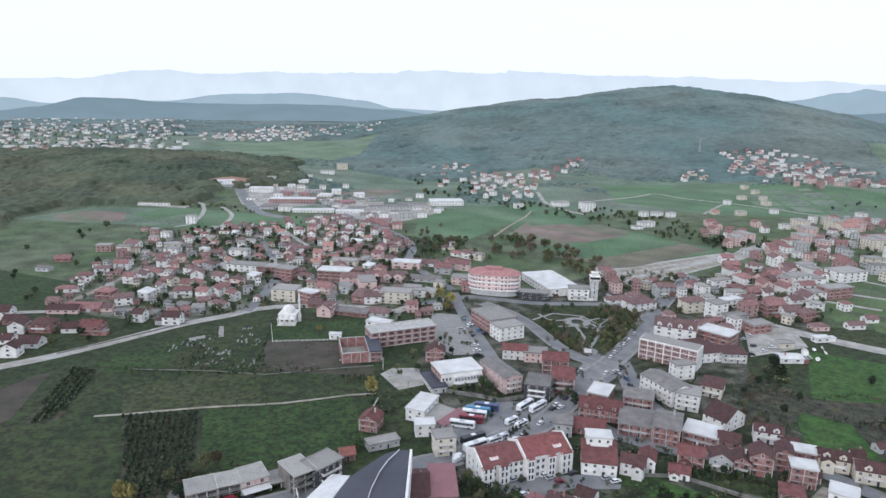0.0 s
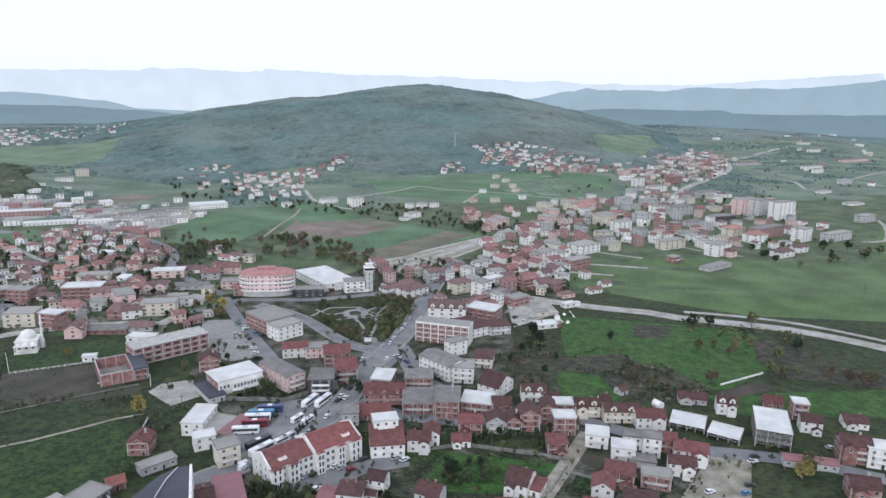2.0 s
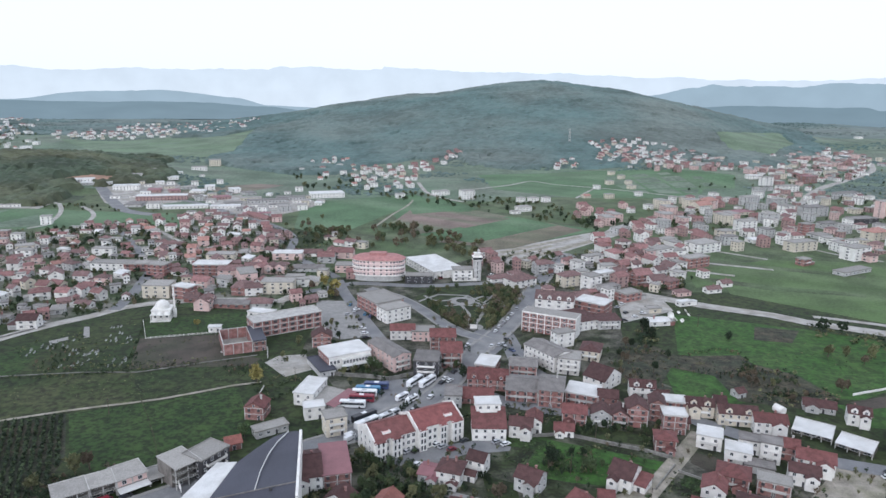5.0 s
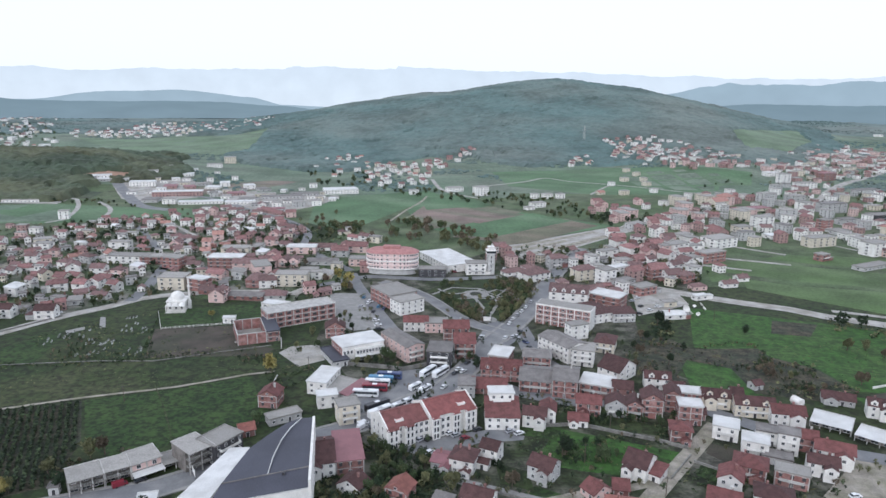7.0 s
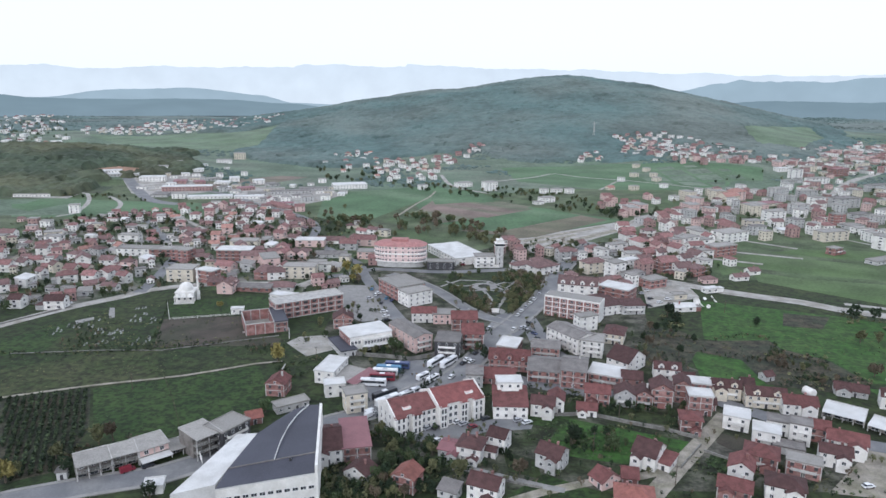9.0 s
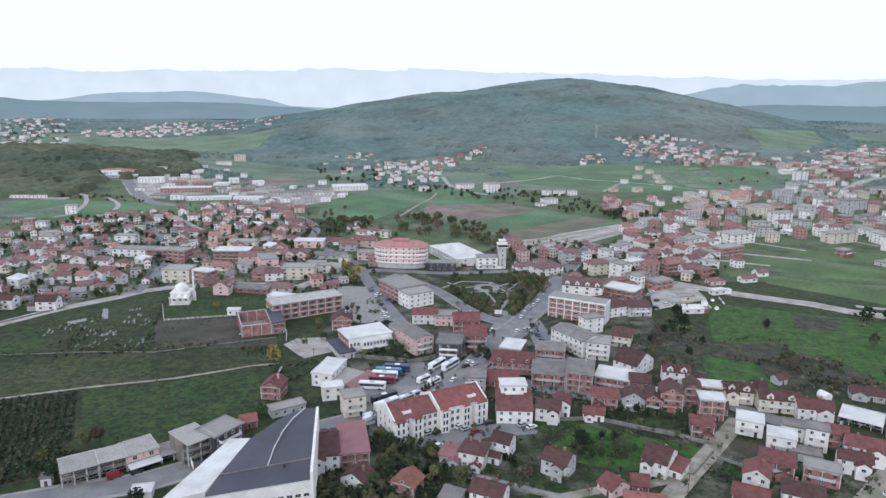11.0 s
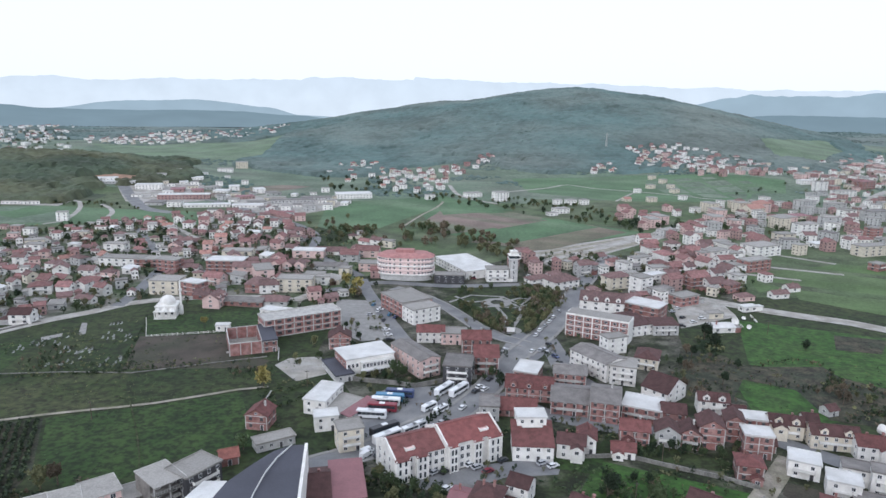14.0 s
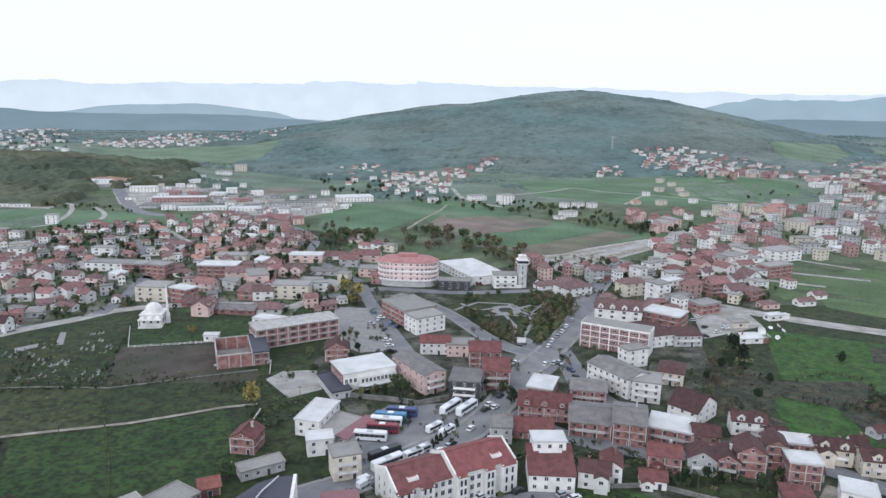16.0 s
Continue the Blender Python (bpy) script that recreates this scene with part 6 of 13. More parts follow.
road("road", [(-296.6, 274.7), (-276.5, 289.4), (-257.6, 308.7), (-239.2, 333.1), (-219.5, 362.5), (-209.0, 375.2), (-194.2, 389.3), (-181.4, 406.1), (-168.0, 413.6), (-141.8, 421.0), (-109.7, 423.1), (-83.9, 419.5), (-71.8, 439.9)], 9, gravel, 0.261, "pale road through the houses")
road("road", [(-185.1, 400.5), (-187.1, 435.4), (-195.0, 484.8), (-192.2, 478.6), (-205.9, 528.2)], 8, asphalt, 0.264, "grey street between houses")
road("road", [(-367.8, 359.9), (-342.1, 368.1), (-312.2, 377.1), (-280.1, 384.2), (-255.1, 390.0), (-215.4, 376.3)], 6, gravel, 0.267, "pale lane between houses")
road("lane", [(-314.1, 385.3), (-312.6, 433.4), (-314.9, 482.2), (-328.9, 561.5)], 5, dirt, 0.27, "narrow lane between houses")
road("road", [(-199.2, 491.8), (-160.1, 484.2), (-129.1, 479.8), (-106.3, 493.7)], 7, asphalt, 0.273, "grey street past the shops")
road("lane", [(-192.6, 245.8), (-180.9, 249.6), (-147.5, 262.2), (-110.1, 273.4), (-82.3, 286.8), (-69.4, 290.4)], 1.9, dirt, 0.276, "pale field track")
road("lane", [(-126.1, 283.0), (-112.3, 258.4), (-99.2, 232.4), (-90.1, 210.4)], 0.6, dry, 0.279, "faint field boundary path")
road("road", [(-51.9, 478.0), (-76.4, 516.0), (-99.0, 555.5), (-105.3, 609.0), (-120.3, 649.0), (-152.1, 693.4), (-192.6, 736.3), (-242.7, 800.6), (-297.5, 842.3)], 8, asphalt, 0.282, "curving main road to the works")
road("road", [(-411.4, 902.3), (-367.6, 831.9), (-320.0, 756.4), (-279.3, 732.3)], 14, asphalt, 0.285, "wide road by the works")
road("lane", [(-373.8, 654.0), (-364.9, 669.2), (-379.4, 727.8), (-402.6, 779.0), (-425.9, 802.3), (-509.0, 807.7)], 5, gravel, 0.288, "pale lane up the slope")
road("lane", [(-324.7, 655.9), (-338.7, 719.0), (-357.6, 754.6), (-379.3, 781.0)], 5, gravel, 0.291, "pale lane up the slope")
road("lane", [(-280.3, 643.2), (-246.8, 592.2), (-218.7, 537.8)], 6, asphalt, 0.294, "straight grey street")
road("lane", [(-252.8, 658.6), (-194.9, 581.9), (-165.6, 549.5)], 5, gravel, 0.297, "pale lane")
road("lane", [(-30.9, 676.2), (-14.6, 744.4), (1.5, 800.5), (8.8, 845.5)], 3, dirt, 0.3, "winding dirt track over the meadow")
road("lane", [(95.0, 944.3), (160.3, 997.3), (198.2, 1039.8), (230.6, 1002.2), (291.1, 969.0), (331.3, 936.6), (391.1, 881.6)], 5, gravel, 0.303, "pale gravel track over the meadow")
road("lane", [(229.3, 872.4), (274.9, 956.0), (291.1, 969.0)], 4, gravel, 0.306, "pale gravel track")
road("road", [(18.7, 1013.2), (28.9, 912.2), (50.0, 862.2), (77.2, 830.8)], 6, gravel, 0.309, "pale village road")
road("road", [(200.3, 637.8), (226.6, 676.8), (262.4, 710.5)], 7, gravel, 0.312, "pale road past the site")
road("lane", [(285.4, 565.9), (316.8, 536.9)], 5, gravel, 0.315, "pale straight farm strip")
road("lane", [(244.2, 529.2), (302.9, 502.2)], 5, gravel, 0.318, "pale straight farm strip")
road("lane", [(227.7, 500.7), (261.4, 484.0)], 5, gravel, 0.321, "pale straight farm strip")
road("path", [(9.6, 418.2), (23.7, 434.3), (43.4, 431.9), (53.5, 414.9), (63.6, 434.9), (76.7, 442.1)], 2.2, pave, 0.324, "curved park path")
road("path", [(43.4, 431.9), (37.9, 410.9), (41.7, 390.7), (38.3, 372.1)], 2.2, pave, 0.327, "curved park path")
road("path", [(26.4, 408.3), (37.9, 410.9), (49.0, 408.6), (57.3, 414.9)], 2, pave, 0.33, "curved park path")
road("path", [(13.8, 431.5), (19.3, 420.9), (26.2, 419.7), (32.9, 422.4), (39.3, 419.9)], 2.2, pave, 0.333, "curved park path")
road("path", [(39.3, 419.9), (46.5, 422.6), (54.2, 429.3), (61.0, 426.7), (66.1, 417.6), (66.3, 402.7)], 2.2, pave, 0.336, "curved park path")
road("path", [(42.1, 367.9), (47.1, 382.9), (51.5, 396.6), (52.0, 408.6), (49.0, 416.1), (42.4, 419.9)], 2.2, pave, 0.339, "curved park path")
patch("courtyard", [(-59.5, 421.1), (-36.1, 419.5), (-18.5, 352.7), (-36.4, 347.6), (-53.2, 363.7)], pave, 0.1964, "worn pale yard between the town buildings", "yard")
plaza_disc(39.3, 419.9, 9)
plaza_disc(42.1, 367.9, 6)
# ---- main buildings ----
big_block(2.9, 232.6, 39.5, 15.0, 4, 27.9)
sports_hall([(-62.2, 163.8), (-33.3, 171.3), (-38.0, 210.7), (-42.3, 210.2), (-47.0, 207.9), (-51.7, 201.3), (-56.7, 193.0)], [(-62.6, 165.0), (-57.6, 196.3), (-65.3, 198.9), (-75.3, 162.3)], 14.0, 4.0)
arcade(-114.2, 193.6, 11.2, 10.0, 2, 32.5)
arcade(-105.8, 198.9, 8.5, 9.3, 2, 31.8)
arcade(-98.7, 204.4, 10.7, 10.4, 2, 38.4, extra="ap")
arcade(-89.3, 207.9, 8.4, 8.3, 1, 34.7)
arcade(-81.4, 207.3, 9.9, 12.7, 3, 47.2)
house(-73.1, 212.8, 12.9, 10.0, 3, 56.2, "dff", extra="b")
house(-67.9, 229.7, 6, 6, 1, 25, "bog")
house(-35.1, 207.0, 9.9, 19.0, 2, 11.3, "wdg", extra="c", rise=3.6)
house(-25.1, 209.0, 10.1, 19.0, 2, 11.3, "bms", rise=1.8)
shell(-93.4, 338.8, 15.4, 24.5, 2, 20.3)
house(-82.7, 342.8, 6.8, 24.5, 2, 20.3, "bBf")
open_block(-70.9, 365.5, 41.9, 12.9, 3, 29.8)
school(-31.2, 315.1, 22.9, 15.9, 2, 27.4)
house(-42.2, 306.1, 8.0, 20.7, 1, 26.3, "gBf")
house(-43.0, 273.8, 9.3, 17.9, 2, -14.5, "wWf", name="workshop")
house(-35.3, 268.7, 16.7, 10.9, 1, 60.5, "gff", name="workshop")
house(-39.1, 255.0, 8.7, 6.5, 2, 14.6, "wWf", name="workshop")
house(-28.6, 240.9, 8.8, 8.2, 3, 19.8, "cff", extra="b")
oval_block(-19.7, 478.0, -4, 19.5, 10.5, 5)
clock_tower(54.4, 472.3, 4)
mosque(-149.5, 387.0, 6, 6.9, 0.5)
house(23.4, 501.1, 50.1, 26.6, 2, -65.2, "wWf", name="market_hall", lite=True)
house(10.5, 466.2, 20, 9, 2, -3, "dff", name="shop_building", lite=True)
house(43.3, 473.5, 15, 10, 3, 3, "wff", name="building", lite=True)
house(-15.9, 402.9, 25.1, 20.2, 3, -57.2, "bff", name="building", lite=True)
house(-6.7, 383.9, 12.2, 17.6, 3, -56.9, "wff", name="building")
house(-7.7, 314.5, 10.4, 26.5, 3, 33.2, "psG", extra="b", name="shop_building")
house(12.1, 302.8, 12.3, 14.7, 3, -8.3, "dsf", extra="b", name="shop_building")
house(24.7, 312.7, 11, 12, 3, 0, "brg", extra="b")
house(21.4, 334.1, 14, 10, 3, 0, "brg", extra="c")
house(11.0, 349.7, 13, 10, 2, 0, "pff")
house(-0.9, 351.1, 14, 8, 2, 0, "wrg")
frame_block(87.6, 359.4, 33.1, 11.0, 4, -27.8)
house(89.9, 338.3, 7.1, 11.4, 3, -68.1, "wff", name="building")
house(97.1, 393.2, 24.3, 13.0, 4, -16.6, "wdg", extra="m", name="apartment_block", lite=True)
house(123.2, 395.0, 19.9, 14.2, 3, -38.1, "bWf", name="building", lite=True)
house(108.1, 371.8, 15.8, 19.8, 2, 21.5, "wds", extra="c")
house(124.3, 368.3, 14, 10, 2, 5, "gds", extra="b")
house(76.5, 312.9, 22.7, 13.6, 3, -57.2, "wsg", extra="b", name="shop_building")
house(85.5, 302.9, 11, 12, 3, -18, "wff", extra="b")
house(101.9, 320.9, 10.3, 13.6, 2, -22.8, "cdh", extra="b")
house(97.9, 285.6, 12.0, 15.3, 2, -47.8, "wdg", extra="b")
house(43.1, 302.6, 10.2, 13.8, 2, -20.0, "bWf", extra="b")
house(41.2, 285.1, 19.4, 11.0, 2, -9.6, "brg", extra="m")
house(61.3, 300.7, 14, 12, 2, -12, "bsg", extra="b")
house(23.1, 267.2, 7.6, 11.0, 2, -4.6, "gsf")
house(33.9, 270.3, 16, 10, 1, -6, "brg")
house(56.5, 275.7, 14.9, 18.1, 2, -11.8, "bsg", extra="b")
house(69.4, 269.5, 11.3, 17.8, 3, -15.7, "bsg", extra="c")
house(84.0, 268.1, 14.8, 12.7, 2, -23.4, "bWf", extra="b")
house(35.9, 238.4, 14, 13, 2, -3, "wrs", rise=3.2)
house(36.1, 245.5, 10.4, 7.0, 4, 1.7, "wWf", extra="b")
house(49.6, 237.0, 9.6, 7.4, 2, -14.0, "wdg", extra="c")
house(55.9, 241.7, 6.7, 8.9, 2, -12.8, "wrG", extra="cb")
house(93.7, 262.2, 8.9, 8.1, 2, -13.5, "bdg")
house(67.9, 237.2, 8.1, 5.9, 1, -12.6, "wrg")
house(74.7, 247.9, 10.4, 8.1, 2, -12.5, "brg", extra="c")
house(86.3, 246.4, 8.9, 8.1, 2, -14.7, "gdG", extra="b")
house(94.1, 245.8, 7.4, 8.9, 2, -14.9, "bdG", extra="cb")
house(101.6, 246.2, 8.9, 9.6, 3, -11.7, "bdG")
house(112.3, 251.1, 6.7, 8.9, 3, -14.0, "bdG")
house(106.2, 224.4, 8.1, 8.1, 2, -14.1, "brh")
house(115.4, 239.2, 9.6, 7.4, 3, -11.0, "bWf")
house(120.5, 243.0, 6.7, 5.9, 1, -13.1, "bdg")
house(113.5, 273.4, 11.8, 7.4, 2, -11.7, "wdg", extra="mb")
house(121.0, 268.3, 6.7, 6.7, 1, -13.1, "gdg")
house(123.0, 257.0, 9.6, 7.4, 2, -12.4, "bWf", extra="b")
house(133.0, 253.8, 11.8, 7.4, 2, -14.4, "cdg", extra="mb")
house(143.5, 256.5, 5.2, 5.9, 2, -12.5, "wdg", extra="c")
house(146.3, 245.7, 16.3, 8.1, 2, -11.5, "cdg", extra="mb")
house(156.7, 237.7, 13.3, 8.1, 2, -12.9, "wrg", extra="c")
arcade(175.1, 234.9, 15.3, 12.7, 1, -37.5, extra="w")
arcade(185.6, 222.1, 13.5, 11.4, 1, -44.3, extra="w")
arcade(205.5, 218.1, 14.3, 23.1, 3, -33.1, extra="w")
house(200.5, 243.6, 8.9, 7.4, 2, -25.9, "wdg", extra="m")
house(190.7, 256.6, 13.3, 6.7, 1, -26.2, "gdg")
house(227.7, 220.3, 8.9, 7.4, 2, -28.6, "wdg")
house(228.1, 246.1, 8.9, 6.7, 1, -25.9, "brg")
house(251.6, 220.1, 10.4, 7.4, 1, -26.5, "wdg")
house(226.8, 195.0, 11.8, 8.9, 3, -27.7, "bdg", extra="cb")
house(235.0, 189.1, 11.8, 8.9, 3, -28.8, "wWf", extra="b")
house(204.7, 193.4, 20.7, 5.9, 1, -25.4, "gmg")
house(208.8, 171.1, 10.4, 8.9, 2, -27.0, "bdg", extra="c")
house(231.3, 231.9, 6.7, 6.7, 3, -26.0, "bWf", extra="b")
house(125.9, 226.9, 9.6, 8.9, 2, -25.4, "wWf", extra="b")
house(131.9, 214.4, 9.6, 8.1, 2, -26.0, "wWf", extra="b")
house(142.2, 221.4, 11.8, 6.7, 2, -25.2, "wsf")
house(145.1, 214.8, 7.4, 6.7, 3, -27.3, "wsf", extra="b")
house(153.7, 217.2, 7.4, 7.4, 2, -25.7, "brg", extra="c")
house(158.8, 207.5, 13.3, 8.1, 2, -27.1, "wrg")
house(149.3, 198.8, 10.4, 6.7, 2, -25.2, "wdg", extra="c")
house(136.9, 207.1, 10.4, 5.9, 1, -25.4, "gsf")
house(122.3, 198.5, 11.1, 9.6, 2, -28.5, "brh", extra="b")
house(111.1, 189.9, 8.1, 8.9, 2, -28.4, "wrG", extra="c")
house(134.5, 192.5, 11.1, 6.7, 2, -28.0, "bff", extra="b")
house(120.8, 178.8, 11.8, 8.9, 2, -25.0, "wdh")
house(103.1, 177.1, 10.4, 7.4, 2, -27.2, "brg", extra="c")
house(18.1, 203.8, 8.9, 9.0, 2, -20.3, "wdh", extra="cb")
house(25.2, 204.0, 4.5, 3.5, 1, -25.0, "wdg")
house(28.8, 210.4, 7.0, 7.1, 2, -27.9, "wdg", extra="b")
house(10.9, 206.2, 8.0, 8.6, 1, -19.8, "gmg")
house(46.5, 197.8, 9.1, 8.5, 2, -34.8, "gdg", extra="c")
house(81.9, 199.8, 8.6, 11.6, 2, -37.6, "wdg", extra="c")
house(87.7, 196.8, 4.5, 7.7, 1, -40.4, "wrs")
house(62.6, 186.5, 6.6, 8.2, 1, -60.9, "prg", extra="c")
house(71.6, 188.3, 5.4, 7.1, 1, -10.8, "brg")
house(68.3, 171.8, 12.0, 10.0, 2, -12.8, "poh", extra="b")
house(-21.3, 190.9, 8.9, 7.4, 1, -24.5, "wdG", extra="c")
house(-4.7, 184.3, 8.1, 7.4, 2, -25.8, "boG")
house(21.3, 179.0, 10.4, 8.1, 2, -25.0, "wdg", extra="c")
house(9.4, 179.5, 6.7, 5.2, 1, -25.5, "gss")
house(-63.8, 256.5, 8.5, 9, 2, -8, "brG", extra="c")
house(-55.4, 241.3, 13.9, 5.8, 1, 31.4, "gff")
# ---- house quarters ----
house(-226.7, 502.4, 32.0, 12.0, 2, -3.4, "wff", lite=True)
house(-207.6, 500.6, 18.0, 11.0, 2, -2.0, "bff", lite=True)
house(-167.8, 433.2, 18.0, 14.0, 3, -2.0, "cff", lite=True)
house(-187.1, 487.5, 15.1, 10.4, 3, -15.7, "bff", lite=True)
house(-147.6, 489.7, 26.0, 14.0, 3, -1.4, "bWf", lite=True)
house(-152.0, 531.6, 22.0, 12.0, 2, 0.1, "cff", lite=True)
house(-132.0, 483.1, 18.0, 10.0, 2, -0.4, "pdg", lite=True)
house(-98.2, 536.8, 24.0, 12.0, 2, 0.4, "pWf", lite=True)
house(-88.6, 441.4, 22.0, 12.0, 3, -1.5, "cff", lite=True)
house(-80.4, 463.6, 13.0, 8.1, 2, -1.3, "gff", lite=True)
house(-73.7, 456.8, 8.6, 6.9, 2, 6.1, "wff", lite=True)
house(-67.0, 461.9, 12.7, 8.1, 1, 86.8, "cfs", lite=True)
house(-62.3, 480.7, 7.5, 7.5, 2, -9.9, "cff", lite=True)
house(-149.2, 428.3, 13.8, 8.9, 3, -25.8, "bWf", lite=True)
house(-144.5, 453.2, 13.5, 8.7, 2, -20.2, "prg", lite=True)
house(-129.2, 405.3, 12.5, 10.0, 2, 83.4, "prg", extra="m", lite=True)
house(-141.4, 421.2, 9.5, 9.5, 1, -6.8, "brg", lite=True)
house(-130.0, 456.9, 10.5, 8.7, 2, 90.9, "gfs", lite=True)
house(-113.3, 439.7, 14.9, 11.2, 2, 86.6, "bdh", lite=True)
house(-113.5, 409.2, 26.0, 10.0, 1, -6.0, "bsg", lite=True)
house(-104.6, 436.1, 11.9, 8.5, 2, 10.3, "wdg", lite=True)
house(-96.1, 410.6, 18.0, 10.0, 1, 1.4, "gdh", lite=True)
house(-89.6, 390.0, 15.8, 7.9, 1, -17.1, "wWf", lite=True)
house(-117.8, 492.7, 7.7, 11.6, 2, 93.4, "prG", lite=True)
house(-111.5, 492.8, 7.3, 11.0, 2, -21.9, "prG", lite=True)
house(-103.9, 492.9, 7.2, 10.8, 2, -10.5, "prG", lite=True)
house(-96.7, 493.1, 6.9, 10.3, 2, 1.3, "prG", lite=True)
house(-75.6, 500.4, 24.0, 12.0, 1, -0.3, "gsg", lite=True)
house(-82.7, 547.8, 24.0, 9.0, 1, 0.5, "wdg", lite=True)
house(-64.8, 526.0, 13.8, 10.3, 2, -2.8, "grg", lite=True)
house(-44.3, 497.6, 20.0, 12.0, 2, -1.6, "pff", lite=True)
house(-52.5, 540.9, 18.0, 10.0, 2, -6.1, "prg", lite=True)
house(-64.3, 556.7, 13.1, 7.3, 1, 91.6, "prg", lite=True)
massed(-392.8, 628.9, 6.1, 5.5, 1, -5.2, "pdg")
massed(-374.1, 616.8, 8.7, 7.1, 2, 3.6, "bff")
massed(-356.6, 583.2, 8.3, 6.2, 2, 5.2, "pff")
massed(-355.6, 605.2, 9.4, 7.2, 2, -2.4, "wff")
house(-324.6, 558.8, 13.8, 10.3, 2, 28.2, "cff", lite=True)
massed(-355.6, 573.7, 5.6, 5.0, 1, -5.5, "grh")
house(-300.7, 500.8, 8.8, 8.0, 2, 0.0, "wdg", extra="c", lite=True)
house(-300.3, 520.7, 9.0, 7.5, 1, 3.3, "grh", lite=True)
house(-293.5, 518.1, 7.1, 6.4, 2, 14.7, "prh", lite=True)
house(-266.3, 481.9, 9.2, 7.8, 2, -18.1, "wrh", extra="c", lite=True)
house(-297.2, 468.3, 8.8, 7.4, 1, -24.3, "wrg", lite=True)
house(-292.1, 474.6, 8.7, 7.3, 1, 12.2, "wrg", lite=True)
house(-282.0, 480.7, 8.8, 6.6, 1, -12.5, "grg", lite=True)
house(-264.5, 450.5, 7.2, 7.2, 2, -35.5, "cdg", lite=True)
house(-248.1, 441.5, 8.5, 8.5, 2, -11.6, "crg", extra="c", lite=True)
house(-245.5, 453.8, 9.7, 6.7, 1, -18.6, "crg", lite=True)
house(-227.0, 424.5, 9.1, 7.6, 2, -8.0, "wrg", extra="c", lite=True)
house(-220.8, 432.4, 9.9, 8.3, 2, 86.5, "wrg", lite=True)
house(-220.8, 448.4, 8.4, 7.5, 1, -10.2, "brg", lite=True)
house(-217.3, 460.6, 9.0, 7.5, 2, -13.1, "prh", extra="c", lite=True)
house(-206.4, 407.8, 11.1, 5.5, 1, -15.5, "wdg", lite=True)
house(-204.5, 424.3, 8.3, 6.7, 2, -23.4, "wrg", extra="c", lite=True)
house(-265.0, 415.2, 11.8, 7.4, 2, 87.3, "wWs", lite=True)
house(-264.9, 433.6, 5.8, 5.8, 2, -23.1, "wdg", lite=True)
house(-221.0, 370.2, 11.2, 8.6, 2, 4.5, "wdg", extra="c", lite=True)
house(-244.5, 371.5, 7.7, 7.7, 2, -2.4, "wrg", lite=True)
house(-241.9, 379.8, 10.3, 7.7, 1, -3.6, "gsg", lite=True)
house(-228.6, 403.5, 6.3, 4.9, 1, -16.1, "gsg", lite=True)
house(-217.1, 396.0, 8.0, 6.5, 1, 14.6, "gfs", lite=True)
massed(-335.2, 631.3, 7.4, 5.5, 1, -5.7, "wrg")
massed(-321.7, 618.6, 8.3, 5.3, 1, 5.1, "wrg")
massed(-326.0, 650.6, 8.2, 5.5, 1, -2.2, "wfs")
massed(-307.7, 634.1, 10.2, 4.4, 1, -1.7, "wrs")
massed(-293.2, 629.6, 7.1, 6.3, 1, -10.3, "wWg")
massed(-279.8, 630.1, 4.9, 4.9, 2, -3.9, "wdg")
massed(-303.4, 594.3, 8.3, 6.2, 2, -1.2, "cff")
massed(-275.8, 602.8, 8.9, 7.4, 1, -10.2, "gdh")
massed(-265.3, 599.9, 9.3, 5.4, 1, -0.6, "wfs")
house(-292.1, 558.0, 8.7, 5.9, 1, -14.6, "wWf", lite=True)
house(-280.6, 536.0, 8.7, 6.5, 1, -3.6, "wdg", lite=True)
house(-273.6, 546.3, 11.0, 7.5, 1, 3.5, "wdg", lite=True)
house(-254.3, 549.4, 17.2, 8.6, 2, -3.0, "wff", lite=True)
house(-265.0, 579.0, 7.2, 6.4, 2, 88.1, "wff", lite=True)
house(-258.0, 500.0, 11.7, 7.3, 2, -28.9, "gdh", lite=True)
house(-246.6, 503.8, 10.6, 4.6, 1, -11.0, "wfs", lite=True)
house(-233.4, 542.9, 7.0, 5.6, 1, -9.6, "prg", lite=True)
massed(-269.8, 653.4, 12.5, 7.8, 1, -10.1, "brg")
massed(-262.2, 659.1, 8.4, 6.3, 1, -9.5, "wog")
massed(-251.0, 645.3, 9.5, 7.1, 1, 0.3, "wog")
house(-231.9, 606.3, 8.0, 7.2, 2, 14.6, "prh", lite=True)
house(-212.0, 480.4, 11.4, 7.3, 1, 85.8, "wWs", lite=True)
house(-215.9, 549.1, 6.8, 5.3, 1, 1.9, "wff", lite=True)
house(-207.5, 550.6, 10.2, 8.5, 2, 89.6, "prg", lite=True)
massed(-208.6, 616.8, 6.2, 5.0, 1, -6.1, "brg")
house(-171.1, 486.1, 10.8, 7.4, 1, -11.9, "wdg", lite=True)
house(-205.9, 567.3, 10.6, 6.8, 2, 16.3, "wrg", lite=True)
house(-201.4, 540.1, 8.1, 7.2, 1, -17.9, "crg", lite=True)
house(-199.4, 576.4, 9.0, 6.8, 1, -9.9, "wdg", lite=True)
house(-182.5, 555.0, 7.7, 7.7, 2, -3.9, "pog", lite=True)
house(-177.4, 531.2, 8.3, 7.0, 1, 20.3, "cog", lite=True)
house(-181.9, 584.2, 9.4, 8.5, 2, 11.9, "pog", lite=True)
house(-166.6, 551.1, 8.4, 7.5, 1, 14.9, "pog", lite=True)
